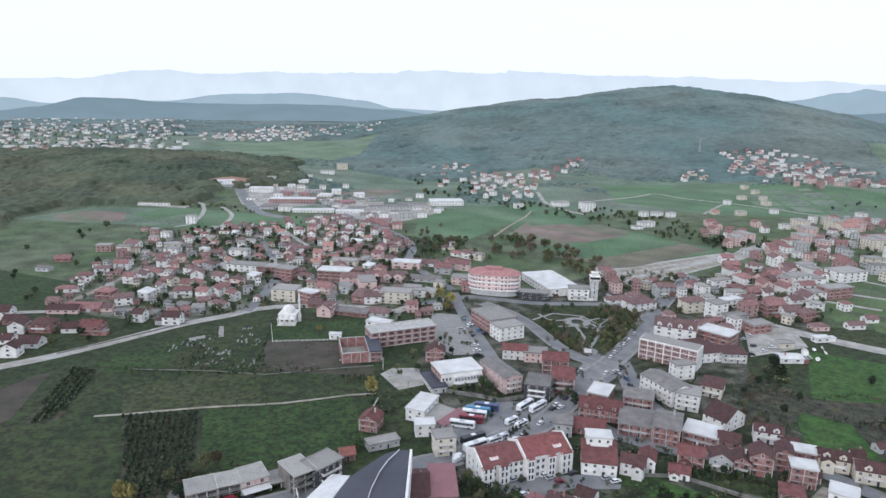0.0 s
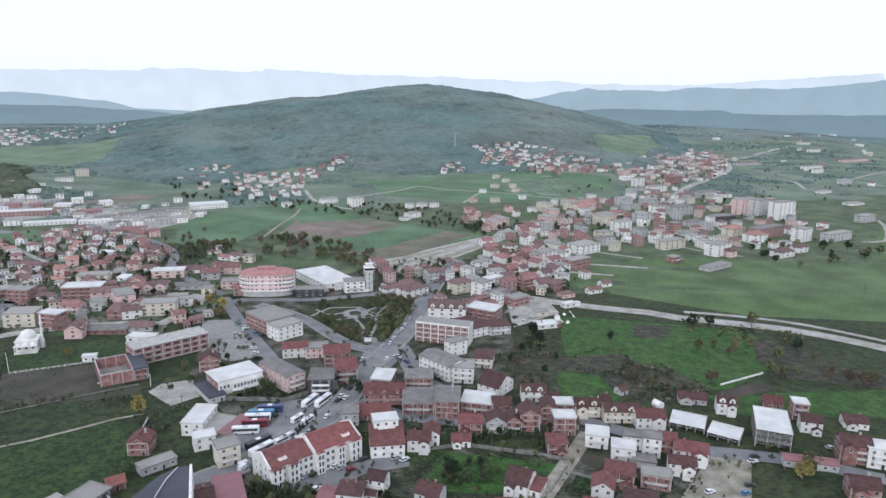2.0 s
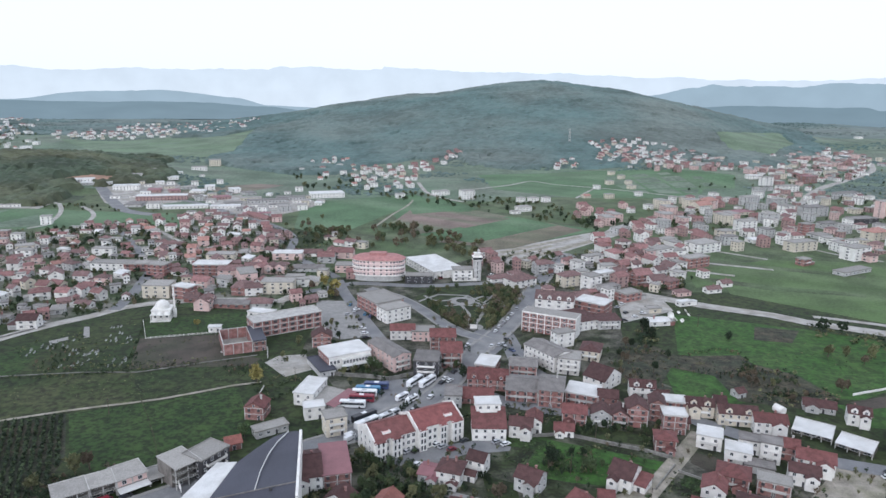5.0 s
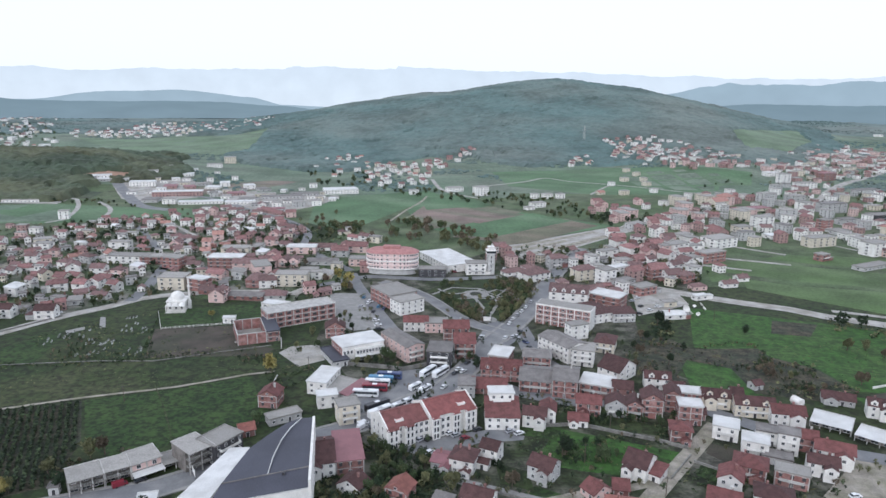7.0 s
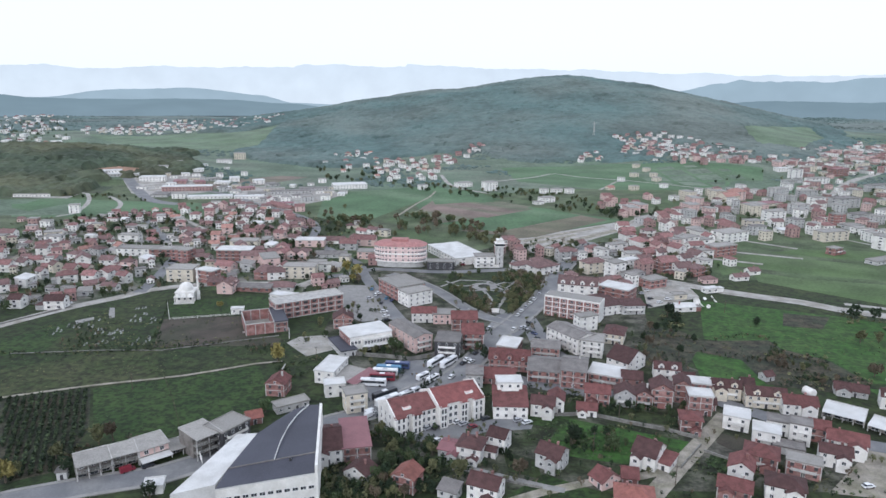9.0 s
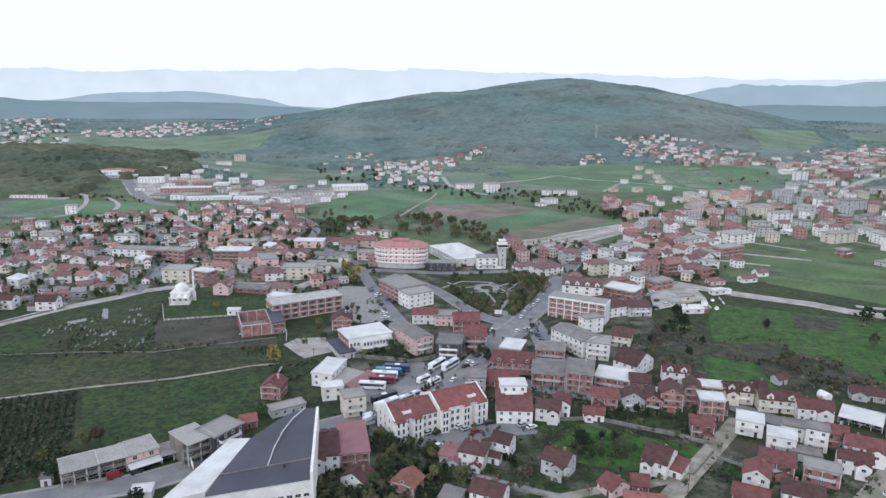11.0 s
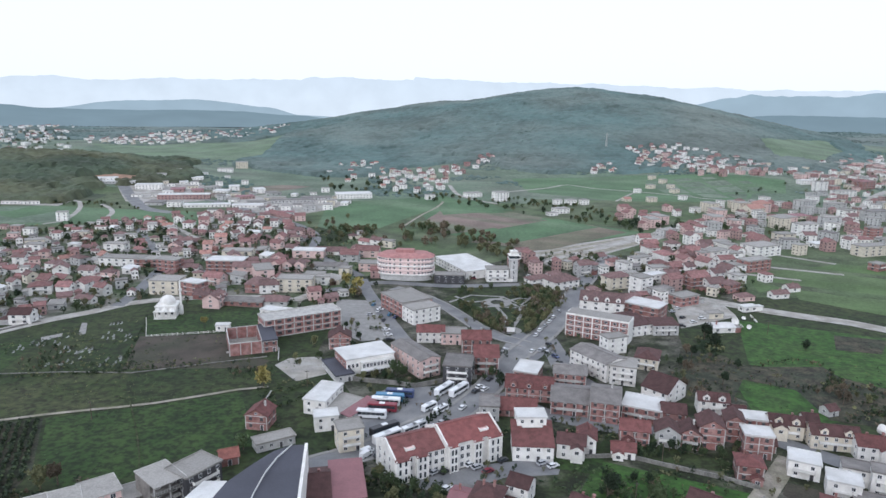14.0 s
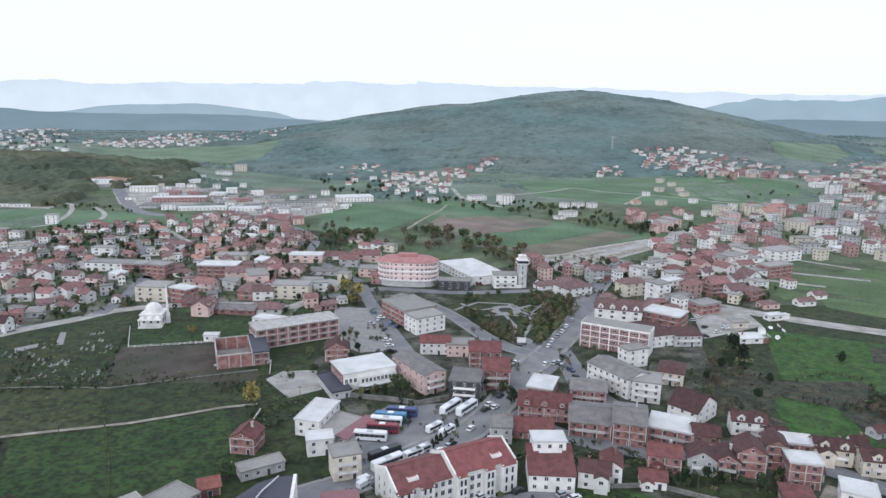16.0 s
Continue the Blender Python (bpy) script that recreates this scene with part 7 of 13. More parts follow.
house(-156.9, 566.9, 8.7, 7.9, 2, 24.0, "prg", lite=True)
house(-166.0, 568.0, 6.8, 6.1, 1, 25.4, "crh", lite=True)
house(-138.4, 551.9, 11.8, 7.6, 1, 79.7, "wff", lite=True)
house(-129.3, 528.5, 8.8, 7.3, 1, -29.1, "wWs", lite=True)
massed(-208.9, 676.1, 8.0, 6.0, 1, 3.6, "wdg")
massed(-184.1, 662.0, 10.4, 6.7, 1, -7.7, "wdg")
massed(-173.6, 677.4, 7.9, 5.9, 1, -8.8, "wdg")
house(-162.9, 621.3, 11.7, 7.5, 1, -17.4, "wWg", lite=True)
massed(-155.4, 663.6, 7.5, 6.3, 2, 1.5, "wdg")
massed(-135.9, 640.9, 8.0, 6.5, 2, -10.5, "prg")
house(-121.8, 617.4, 7.8, 7.0, 2, -11.6, "prg", lite=True)
house(-115.5, 597.2, 7.0, 6.2, 1, 84.0, "gdg", lite=True)
house(-129.4, 562.9, 9.7, 7.2, 2, -21.2, "prg", lite=True)
house(-115.4, 556.8, 10.9, 7.5, 1, -25.8, "wdg", lite=True)
house(-73.4, 611.0, 7.0, 5.6, 1, 18.8, "crh", lite=True)
house(-59.6, 587.0, 10.9, 6.2, 1, -29.0, "wrg", lite=True)
house(-48.9, 580.7, 10.4, 6.7, 2, -29.4, "wrg", lite=True)
house(-38.9, 576.5, 9.4, 7.0, 2, -24.8, "cff", lite=True)
house(-68.5, 629.4, 6.9, 6.9, 1, 8.8, "wff", lite=True)
house(-282.1, 305.3, 9.2, 8.3, 2, 11.8, "wrG", lite=True)
house(-282.0, 320.8, 12.0, 10.1, 1, 8.2, "wdg", lite=True)
house(-292.1, 344.8, 13.8, 11.0, 2, 6.5, "brh", lite=True)
house(-272.6, 347.4, 14.7, 9.2, 1, 13.1, "wdg", lite=True)
house(-259.7, 345.7, 12.9, 9.2, 2, 7.7, "brg", lite=True)
house(-331.8, 420.8, 13.2, 7.4, 1, 21.4, "wrh", lite=True)
house(-335.5, 447.5, 11.4, 7.6, 2, 20.8, "wrh", lite=True)
house(-334.7, 468.6, 11.3, 7.2, 2, 21.9, "wdh", lite=True)
house(-328.6, 486.0, 11.3, 8.7, 2, 14.4, "wrg", extra="c", lite=True)
house(-392.5, 501.1, 12.6, 8.1, 1, 20.0, "brg", lite=True)
massed(-380.8, 541.7, 12.9, 9.2, 2, 14.9, "bff")
house(-360.3, 541.0, 12.7, 8.2, 2, 4.6, "cff", lite=True)
house(-302.6, 378.3, 20.2, 8.3, 1, 10.1, "prg", lite=True)
house(-292.0, 384.3, 23.9, 9.2, 1, 6.7, "brg", lite=True)
house(-279.4, 386.2, 12.4, 8.0, 1, 14.7, "prg", lite=True)
house(-294.8, 412.5, 12.2, 9.2, 2, 2.3, "brh", lite=True)
house(-274.3, 401.1, 11.6, 8.3, 2, 30.1, "wrg", lite=True)
house(-319.8, 353.9, 11.0, 8.3, 1, 10.1, "brg", lite=True)
house(-387.0, 470.0, 10.9, 7.4, 1, 1.4, "gsg", lite=True)
house(-300.1, 322.9, 9.2, 8.3, 1, 11.3, "wrg", lite=True)
house(72.4, 471.5, 18.9, 8.6, 1, 23.9, "wdh", lite=True)
house(85.2, 458.5, 20.6, 13.8, 2, 30.0, "wdh", lite=True)
house(106.5, 491.8, 10.3, 8.6, 3, 20.9, "gdg", lite=True)
house(135.5, 515.5, 10.3, 8.6, 2, 19.1, "prh", lite=True)
house(131.1, 543.9, 8.6, 7.7, 1, 30.3, "gdg", lite=True)
house(138.2, 498.1, 6.9, 10.3, 3, 29.6, "wff", lite=True)
house(158.8, 528.6, 18.9, 7.7, 2, 30.8, "wff", lite=True)
house(122.5, 459.3, 17.2, 10.3, 3, 24.2, "cdh", lite=True)
house(135.2, 446.1, 11.2, 10.3, 4, 30.4, "wff", lite=True)
house(153.0, 475.5, 15.5, 7.7, 2, 30.1, "wWf", lite=True)
house(166.5, 482.5, 12.0, 7.7, 2, 21.7, "gdg", lite=True)
house(146.0, 438.5, 15.5, 8.6, 2, 27.9, "gsf", lite=True)
house(155.4, 423.4, 15.5, 10.3, 2, 27.0, "bff", lite=True)
house(167.5, 510.9, 11.2, 9.5, 2, 25.3, "brh", lite=True)
house(176.6, 502.3, 11.2, 9.5, 2, 21.6, "brg", lite=True)
house(198.4, 546.2, 10.3, 8.6, 2, 22.5, "prg", lite=True)
house(203.9, 540.3, 10.3, 8.6, 2, 20.6, "brg", lite=True)
house(210.1, 536.0, 7.7, 7.7, 3, 18.1, "pff", lite=True)
house(185.9, 501.5, 8.6, 7.7, 2, 26.4, "wdg", lite=True)
house(176.9, 461.7, 15.5, 10.3, 3, 21.6, "brg", lite=True)
house(199.8, 484.9, 12.0, 8.6, 2, 30.0, "wdg", lite=True)
house(187.5, 457.5, 13.8, 10.3, 2, 17.7, "wdg", lite=True)
house(196.1, 453.9, 12.0, 9.5, 2, 31.5, "bdh", lite=True)
house(212.3, 477.0, 8.6, 8.6, 2, 28.1, "wff", lite=True)
house(223.6, 545.9, 20.6, 12.0, 3, 31.8, "wff", lite=True)
massed(244.5, 634.8, 5.9, 5.9, 2, 31.3, "pff")
massed(219.7, 648.5, 18.9, 10.3, 2, 31.4, "gff")
massed(254.4, 609.9, 17.2, 10.3, 1, 26.2, "wff")
house(215.1, 579.0, 12.0, 7.7, 1, 17.2, "bdg", lite=True)
house(190.3, 560.2, 8.6, 7.7, 1, 28.9, "pdg", lite=True)
house(85.6, 484.3, 10.3, 7.7, 1, 19.7, "wdh", lite=True)
house(115.3, 502.3, 10.3, 8.6, 2, 21.8, "gdh", lite=True)
house(272.5, 570.9, 28.0, 18.0, 3, 26.0, "wff", lite=True)
house(241.0, 514.9, 24.0, 11.0, 3, 25.1, "bff", lite=True)
house(338.1, 519.7, 10.0, 8.0, 2, 25.7, "bff", lite=True)
house(364.4, 494.3, 36.0, 10.0, 1, 24.9, "gff", lite=True)
massed(361.4, 779.2, 24.0, 14.0, 3, 27.2, "cog")
massed(446.3, 828.0, 22.0, 14.0, 4, 22.3, "gff")
massed(336.7, 822.8, 10.5, 8.9, 1, 24.7, "bff")
massed(269.5, 765.3, 8.1, 6.7, 2, 27.8, "wdg")
massed(323.2, 897.3, 8.8, 8.0, 2, 20.0, "wff")
massed(275.2, 874.8, 12.3, 7.7, 2, 20.5, "cff")
massed(244.0, 877.5, 10.4, 7.8, 1, 21.3, "cog")
massed(314.8, 1007.9, 11.0, 9.2, 2, 21.2, "cff")
massed(281.9, 960.8, 8.3, 7.5, 2, 20.7, "wff")
massed(342.8, 1092.5, 10.1, 8.4, 2, 29.7, "cff")
massed(345.7, 1047.4, 9.9, 8.3, 2, 28.5, "cff")
massed(342.6, 1001.9, 9.1, 7.6, 2, 20.9, "cff")
massed(335.2, 964.2, 10.8, 9.0, 2, 25.0, "cff")
massed(80.2, 860.8, 17.0, 14.0, 4, 23.2, "wff")
massed(148.5, 839.3, 9.5, 7.9, 2, 23.1, "wff")
massed(164.7, 840.2, 12.6, 9.0, 2, 23.5, "wff")
massed(181.5, 841.0, 10.5, 7.5, 2, 26.5, "wff")
massed(140.3, 771.4, 18.0, 10.0, 2, 25.9, "wff")
massed(128.0, 755.1, 10.7, 8.0, 1, 23.6, "wff")
massed(-7.8, 863.6, 11.6, 8.3, 2, 21.2, "wff")
massed(47.1, 892.5, 22.0, 12.0, 2, 25.6, "wff")
# ---- works and sheds ----
massed(-414.4, 903.7, 40.0, 18.0, 1, 15.2, "gWf")
massed(-370.5, 890.6, 32.0, 16.0, 2, 13.2, "wWf")
massed(-305.3, 835.0, 60.0, 14.0, 2, 11.4, "bWf")
massed(-258.4, 777.0, 50.0, 12.0, 1, 12.0, "wWf")
massed(-212.9, 778.3, 34.0, 10.0, 1, 13.1, "wWf")
massed(-351.2, 981.3, 36.0, 18.0, 1, 14.5, "wWs")
massed(-388.1, 960.8, 22.0, 14.0, 2, 15.6, "wff")
massed(-342.8, 1118.1, 24.0, 14.0, 2, 13.2, "wff")
massed(-341.8, 1207.8, 20.0, 16.0, 4, 15.7, "cff")
massed(-300.8, 953.4, 9.4, 7.9, 2, 14.6, "wff")
massed(-272.9, 980.7, 9.3, 7.1, 2, 13.5, "wff")
massed(-328.2, 935.8, 10.4, 8.7, 2, 13.1, "wff")
massed(-353.1, 918.4, 9.2, 6.9, 1, 13.9, "wff")
massed(-104.8, 868.9, 44.0, 22.0, 2, 15.1, "wWf")
massed(-148.5, 848.3, 36.0, 14.0, 1, 13.4, "gsf")
massed(-172.7, 824.2, 50.0, 14.0, 1, 15.1, "gsf")
massed(-197.0, 840.0, 26.0, 12.0, 1, 13.7, "cff")
massed(-186.3, 763.9, 20.0, 10.0, 1, 12.4, "gsf")
massed(-218.6, 739.5, 11.7, 7.6, 1, 14.1, "wdg")
massed(-199.6, 726.6, 10.0, 7.1, 1, 15.1, "gdh")
massed(-240.1, 738.6, 9.8, 6.3, 1, 11.3, "wsf")
massed(-366.6, 677.6, 10.0, 7.9, 3, 13.4, "wff")
massed(-473.6, 771.5, 20.0, 9.0, 1, 13.5, "wff")
massed(-454.7, 773.8, 20.0, 9.0, 1, 16.2, "wff")
massed(-446.9, 799.2, 24.0, 8.0, 1, 16.5, "wff")
massed(-148.1, 916.4, 10.5, 7.9, 2, 13.1, "wff")
massed(-159.2, 889.2, 8.7, 6.5, 1, 16.3, "wff")
massed(-160.6, 715.6, 8.1, 44.8, 1, 42.099999999999994, "brG")
massed(-436.6, 910.7, 30.0, 14.0, 1, 17.4, "wWf")
massed(-448.4, 897.3, 24.0, 12.0, 1, 11.0, "gWf")
massed(-339.5, 871.2, 12.3, 7.7, 1, 13.5, "wWf")
massed(-363.9, 837.4, 11.5, 7.4, 1, 9.4, "wff")
massed(-351.3, 1043.0, 10.7, 6.9, 1, 17.7, "wWf")
massed(-384.2, 1027.2, 9.9, 7.5, 2, 15.8, "wff")
massed(-315.1, 1037.0, 8.4, 5.6, 1, 18.5, "wff")
massed(-209.5, 803.0, 22.0, 10.0, 1, 17.4, "gsf")
massed(-178.7, 787.5, 18.0, 9.0, 1, 15.9, "wff")
massed(-152.3, 789.3, 24.0, 10.0, 1, 16.7, "wsf")
massed(-130.4, 824.1, 22.0, 9.0, 1, 14.7, "wff")
massed(-123.9, 856.7, 12.4, 7.0, 1, 9.1, "cff")
massed(-190.3, 702.3, 10.9, 7.2, 1, 15.0, "wdg")
massed(-177.3, 713.4, 10.1, 6.5, 1, 8.0, "wdg")
massed(-166.0, 731.2, 30.0, 9.0, 1, 9.6, "gmf")
massed(-240.9, 710.1, 10.0, 6.7, 1, 17.2, "wdg")
massed(-208.9, 695.6, 9.1, 6.8, 1, 8.4, "wdg")
# ---- far quarters ----
massed(6.8, 961.3, 9.4, 7.5, 2, 112.1, "wrg")
massed(-90.5, 1157.8, 6.5, 6.1, 1, 112.0, "wog")
massed(16.0, 1079.5, 6.1, 5.9, 2, 2.8, "crh")
massed(-7.7, 1059.5, 7.8, 6.6, 1, 4.5, "wog")
massed(-10.0, 1184.6, 9.7, 8.5, 2, 112.8, "wrg")
massed(-47.8, 1115.3, 9.0, 7.9, 2, 100.7, "wff")
massed(-55.2, 1011.9, 10.2, 7.6, 2, 10.9, "wff")
massed(-75.9, 1183.1, 10.5, 8.4, 2, 11.9, "crh")
massed(-33.2, 1079.7, 7.8, 7.8, 2, 95.6, "wff")
massed(-54.6, 1170.7, 9.5, 8.0, 2, 13.9, "wrh")
massed(-9.6, 951.6, 9.0, 6.9, 2, 114.3, "wff")
massed(-6.1, 1106.8, 7.2, 8.9, 2, 106.2, "crh")
massed(-31.1, 1199.1, 11.1, 8.6, 2, 92.5, "wrh")
massed(-64.8, 1137.2, 10.2, 8.3, 2, 115.7, "wrh")
massed(-46.1, 1155.0, 9.7, 9.1, 2, 13.5, "crh")
massed(-13.7, 1161.6, 8.0, 8.1, 2, 13.1, "wff")
massed(-76.6, 977.7, 6.9, 6.8, 1, 24.9, "wog")
massed(3.4, 979.9, 10.9, 8.4, 2, 95.2, "wrh")
massed(-26.3, 1107.9, 10.6, 6.8, 2, 96.0, "wrg")
massed(-50.6, 1037.9, 11.9, 9.1, 2, 94.2, "wff")
massed(-7.0, 1132.2, 10.3, 7.6, 2, 94.5, "wdg")
massed(-33.5, 1063.7, 6.6, 5.9, 1, 104.1, "wog")
massed(-23.3, 1124.2, 12.8, 10.2, 2, 10.8, "wrh")
massed(11.9, 1042.6, 8.2, 7.5, 2, 24.0, "wrg")
massed(-52.2, 997.2, 9.8, 8.1, 2, 103.5, "wrh")
massed(-55.8, 937.8, 7.9, 7.5, 2, 93.2, "wdg")
massed(-71.3, 1113.9, 11.1, 8.7, 2, 112.9, "wff")
massed(-86.6, 1082.8, 6.9, 5.5, 1, 15.4, "wog")
massed(-16.6, 1076.0, 7.2, 6.2, 1, 111.5, "wog")
massed(-81.2, 1064.3, 8.9, 6.6, 2, 6.7, "wff")
massed(8.2, 1189.0, 11.0, 8.1, 2, 105.2, "wff")
massed(-67.7, 1162.6, 12.9, 9.1, 2, 16.3, "wff")
massed(-47.0, 965.5, 10.7, 9.9, 2, 2.8, "wff")
massed(-41.9, 1099.3, 9.8, 8.8, 2, 15.5, "wff")
massed(16.9, 1172.0, 10.2, 7.8, 2, 110.9, "wrh")
massed(-26.2, 923.3, 7.8, 8.9, 2, 14.0, "wdg")
massed(-95.8, 1202.2, 7.0, 7.0, 2, 24.3, "crh")
massed(-67.0, 1045.6, 8.3, 7.3, 2, 102.4, "crh")
massed(-54.6, 1195.0, 6.4, 7.7, 2, 8.1, "crh")
massed(1.8, 1027.5, 7.7, 7.2, 2, 92.7, "wdg")
massed(-14.5, 979.0, 10.7, 7.6, 2, 103.7, "wrg")
massed(-75.1, 1023.3, 9.4, 8.8, 2, 9.9, "wrh")
massed(-136.2, 1267.4, 9.5, 6.8, 2, 115.5, "wdg")
massed(-133.9, 1036.7, 7.7, 6.3, 1, 2.4, "wog")
massed(-145.4, 1160.5, 11.8, 9.0, 2, 96.7, "wrh")
massed(-115.2, 1303.4, 7.5, 6.1, 1, 11.1, "wog")
massed(-120.4, 1209.6, 8.7, 7.1, 2, 24.6, "wff")
massed(-177.4, 1137.9, 8.6, 7.7, 2, 105.0, "wff")
massed(-155.4, 1277.2, 8.9, 9.1, 2, 112.0, "crh")
massed(-140.3, 1305.5, 10.4, 8.2, 2, 102.4, "wdg")
massed(-151.2, 1233.0, 9.1, 9.0, 2, 111.6, "wdg")
massed(-145.0, 1249.4, 7.3, 6.9, 1, 114.7, "wog")
massed(-120.4, 1272.4, 7.2, 6.9, 2, 9.6, "wrg")
massed(-176.3, 1260.6, 8.6, 5.7, 2, 105.6, "wrg")
massed(-130.7, 1081.4, 8.4, 6.3, 2, 24.4, "wrg")
massed(-104.8, 1107.0, 10.3, 6.2, 2, 13.1, "wff")
massed(93.0, 1300.3, 11.0, 8.8, 2, 110.2, "wff")
massed(69.6, 1241.5, 10.8, 8.5, 2, 111.9, "wff")
massed(14.3, 1216.6, 11.0, 8.8, 2, 24.1, "brg")
massed(31.0, 1239.8, 9.0, 7.8, 2, 9.7, "wrh")
massed(44.9, 1177.7, 7.9, 6.0, 2, 113.3, "brg")
massed(36.1, 1223.8, 7.9, 8.0, 2, 12.3, "wrh")
massed(31.3, 1199.2, 11.5, 8.5, 2, 16.4, "wrh")
massed(84.4, 1340.6, 9.7, 7.3, 2, 105.1, "brg")
massed(100.5, 1356.8, 9.7, 7.0, 2, 100.8, "brg")
massed(88.8, 1318.6, 10.0, 7.8, 2, 12.3, "wrh")
massed(14.2, 1138.3, 8.3, 7.8, 2, 96.6, "brg")
massed(35.8, 1162.8, 9.3, 10.4, 2, 115.4, "wrh")
massed(77.1, 1291.9, 8.7, 6.8, 2, 93.2, "prg")
massed(55.0, 1264.6, 10.9, 6.4, 2, 14.7, "brg")
massed(107.5, 1340.3, 10.3, 6.1, 2, 98.3, "prg")
massed(416.6, 1199.5, 9.6, 6.7, 2, 106.6, "wff")
massed(411.6, 1350.1, 7.6, 6.7, 2, 21.0, "wdg")
massed(483.0, 1405.9, 10.7, 6.6, 3, 104.9, "wff")
massed(465.8, 1226.5, 8.9, 7.9, 2, 102.8, "wff")
massed(490.9, 1368.5, 8.6, 9.1, 2, 112.6, "crh")
massed(400.4, 1329.1, 9.8, 7.8, 2, 8.7, "crh")
massed(473.3, 1338.0, 7.9, 7.0, 2, 115.8, "wdg")
massed(385.6, 1305.0, 9.9, 9.1, 2, 7.6, "prg")
massed(453.5, 1245.3, 9.2, 7.0, 3, 104.2, "wff")
massed(399.2, 1396.1, 7.7, 6.4, 2, 92.2, "wrg")
massed(451.5, 1291.6, 9.6, 6.1, 2, 113.7, "brg")
massed(516.0, 1214.4, 8.3, 6.8, 2, 9.7, "gff")
massed(418.0, 1310.1, 10.1, 9.3, 2, 2.6, "wrh")
massed(525.8, 1275.0, 11.7, 7.4, 2, 111.8, "bff")
massed(465.8, 1381.7, 9.1, 7.5, 3, 97.3, "wff")
massed(403.6, 1272.9, 8.0, 7.8, 2, 21.7, "wrh")
massed(498.2, 1208.7, 9.3, 6.3, 2, 101.1, "wdg")
massed(416.9, 1368.2, 11.1, 7.0, 2, 98.8, "prg")
massed(506.7, 1400.0, 9.5, 7.9, 3, 12.5, "wff")
massed(473.7, 1306.4, 10.9, 6.3, 3, 107.4, "wff")
massed(441.4, 1371.9, 11.7, 10.2, 3, 17.3, "wff")
massed(482.7, 1350.3, 10.0, 7.7, 3, 7.5, "wff")
massed(471.4, 1432.3, 9.1, 6.7, 2, 100.2, "wrg")
massed(445.5, 1354.4, 8.8, 8.4, 2, 99.5, "crh")
massed(551.9, 1353.4, 9.7, 9.9, 2, 93.3, "brg")
massed(464.0, 1274.5, 7.9, 8.0, 2, 112.8, "wrh")
massed(419.5, 1422.3, 7.5, 5.5, 2, 24.2, "brg")
massed(439.9, 1402.6, 10.3, 8.1, 2, 97.8, "crh")
massed(556.0, 1381.3, 8.0, 8.1, 2, 11.5, "wff")
massed(426.6, 1260.4, 8.0, 8.4, 2, 6.9, "crh")
massed(437.5, 1234.2, 8.6, 8.7, 2, 13.5, "wdg")
massed(515.7, 1337.8, 6.8, 5.5, 2, 17.0, "gff")
massed(466.0, 1200.4, 11.4, 7.6, 2, 92.3, "wff")
massed(461.3, 1327.4, 9.0, 7.2, 2, 100.2, "wrg")
massed(552.5, 1313.5, 8.9, 7.1, 2, 15.9, "wdh")
massed(488.7, 1271.8, 10.8, 9.5, 2, 115.6, "bff")
massed(546.9, 1400.7, 8.2, 7.5, 2, 12.1, "wdh")
massed(488.7, 1290.0, 12.3, 9.6, 2, 108.7, "wff")
massed(399.2, 1296.3, 9.4, 8.4, 2, 98.5, "crh")
massed(418.6, 1216.0, 9.6, 8.9, 2, 95.4, "crh")
massed(402.9, 1208.3, 11.5, 9.1, 2, 115.3, "brg")
massed(430.4, 1331.4, 9.0, 8.4, 2, 109.8, "crh")
massed(463.0, 1417.0, 12.7, 8.0, 2, 105.0, "prg")
massed(384.6, 1233.4, 10.4, 8.6, 2, 20.9, "wff")
massed(417.7, 1386.3, 8.7, 7.1, 2, 92.9, "crh")
massed(527.1, 1324.4, 9.9, 8.1, 2, 4.7, "brg")
massed(444.3, 1420.1, 8.2, 6.0, 2, 95.2, "wdg")
massed(503.5, 1440.1, 8.9, 7.7, 2, 2.1, "wdg")
massed(392.1, 1411.5, 10.9, 8.8, 2, 105.2, "wrg")
massed(511.4, 1312.3, 7.3, 7.3, 2, 3.6, "wff")
massed(376.4, 1281.6, 10.0, 9.6, 2, 94.3, "crh")
massed(540.0, 1296.6, 8.5, 7.0, 2, 107.0, "wdg")
massed(398.6, 1377.1, 9.2, 9.1, 2, 94.2, "wrh")
massed(482.4, 1249.6, 9.1, 7.6, 2, 3.7, "brg")
massed(527.3, 1407.1, 10.3, 9.9, 2, 2.5, "wff")
massed(479.5, 1323.1, 9.5, 7.3, 2, 10.2, "wff")
massed(515.1, 1252.9, 6.3, 7.1, 2, 104.6, "brg")
massed(498.8, 1192.5, 10.3, 10.0, 2, 109.6, "wff")
massed(427.8, 1287.7, 11.1, 7.5, 2, 114.9, "prg")
massed(444.3, 1201.1, 10.9, 8.3, 2, 16.6, "wrh")
massed(476.8, 1113.2, 9.4, 9.4, 2, 23.8, "brg")
massed(523.7, 1175.5, 9.4, 8.8, 2, 101.0, "cff")
massed(540.1, 1102.4, 8.9, 8.9, 2, 17.3, "wdh")
massed(519.4, 1117.9, 8.4, 7.8, 2, 17.4, "pdh")
massed(601.2, 1245.8, 6.9, 6.8, 2, 11.4, "gff")
massed(446.3, 1121.4, 7.5, 7.8, 2, 23.7, "cff")
massed(517.0, 1146.7, 11.6, 8.0, 2, 8.0, "gff")
massed(493.6, 1164.1, 8.9, 6.7, 2, 96.7, "bff")
massed(469.1, 1165.1, 8.6, 9.0, 2, 22.8, "gff")
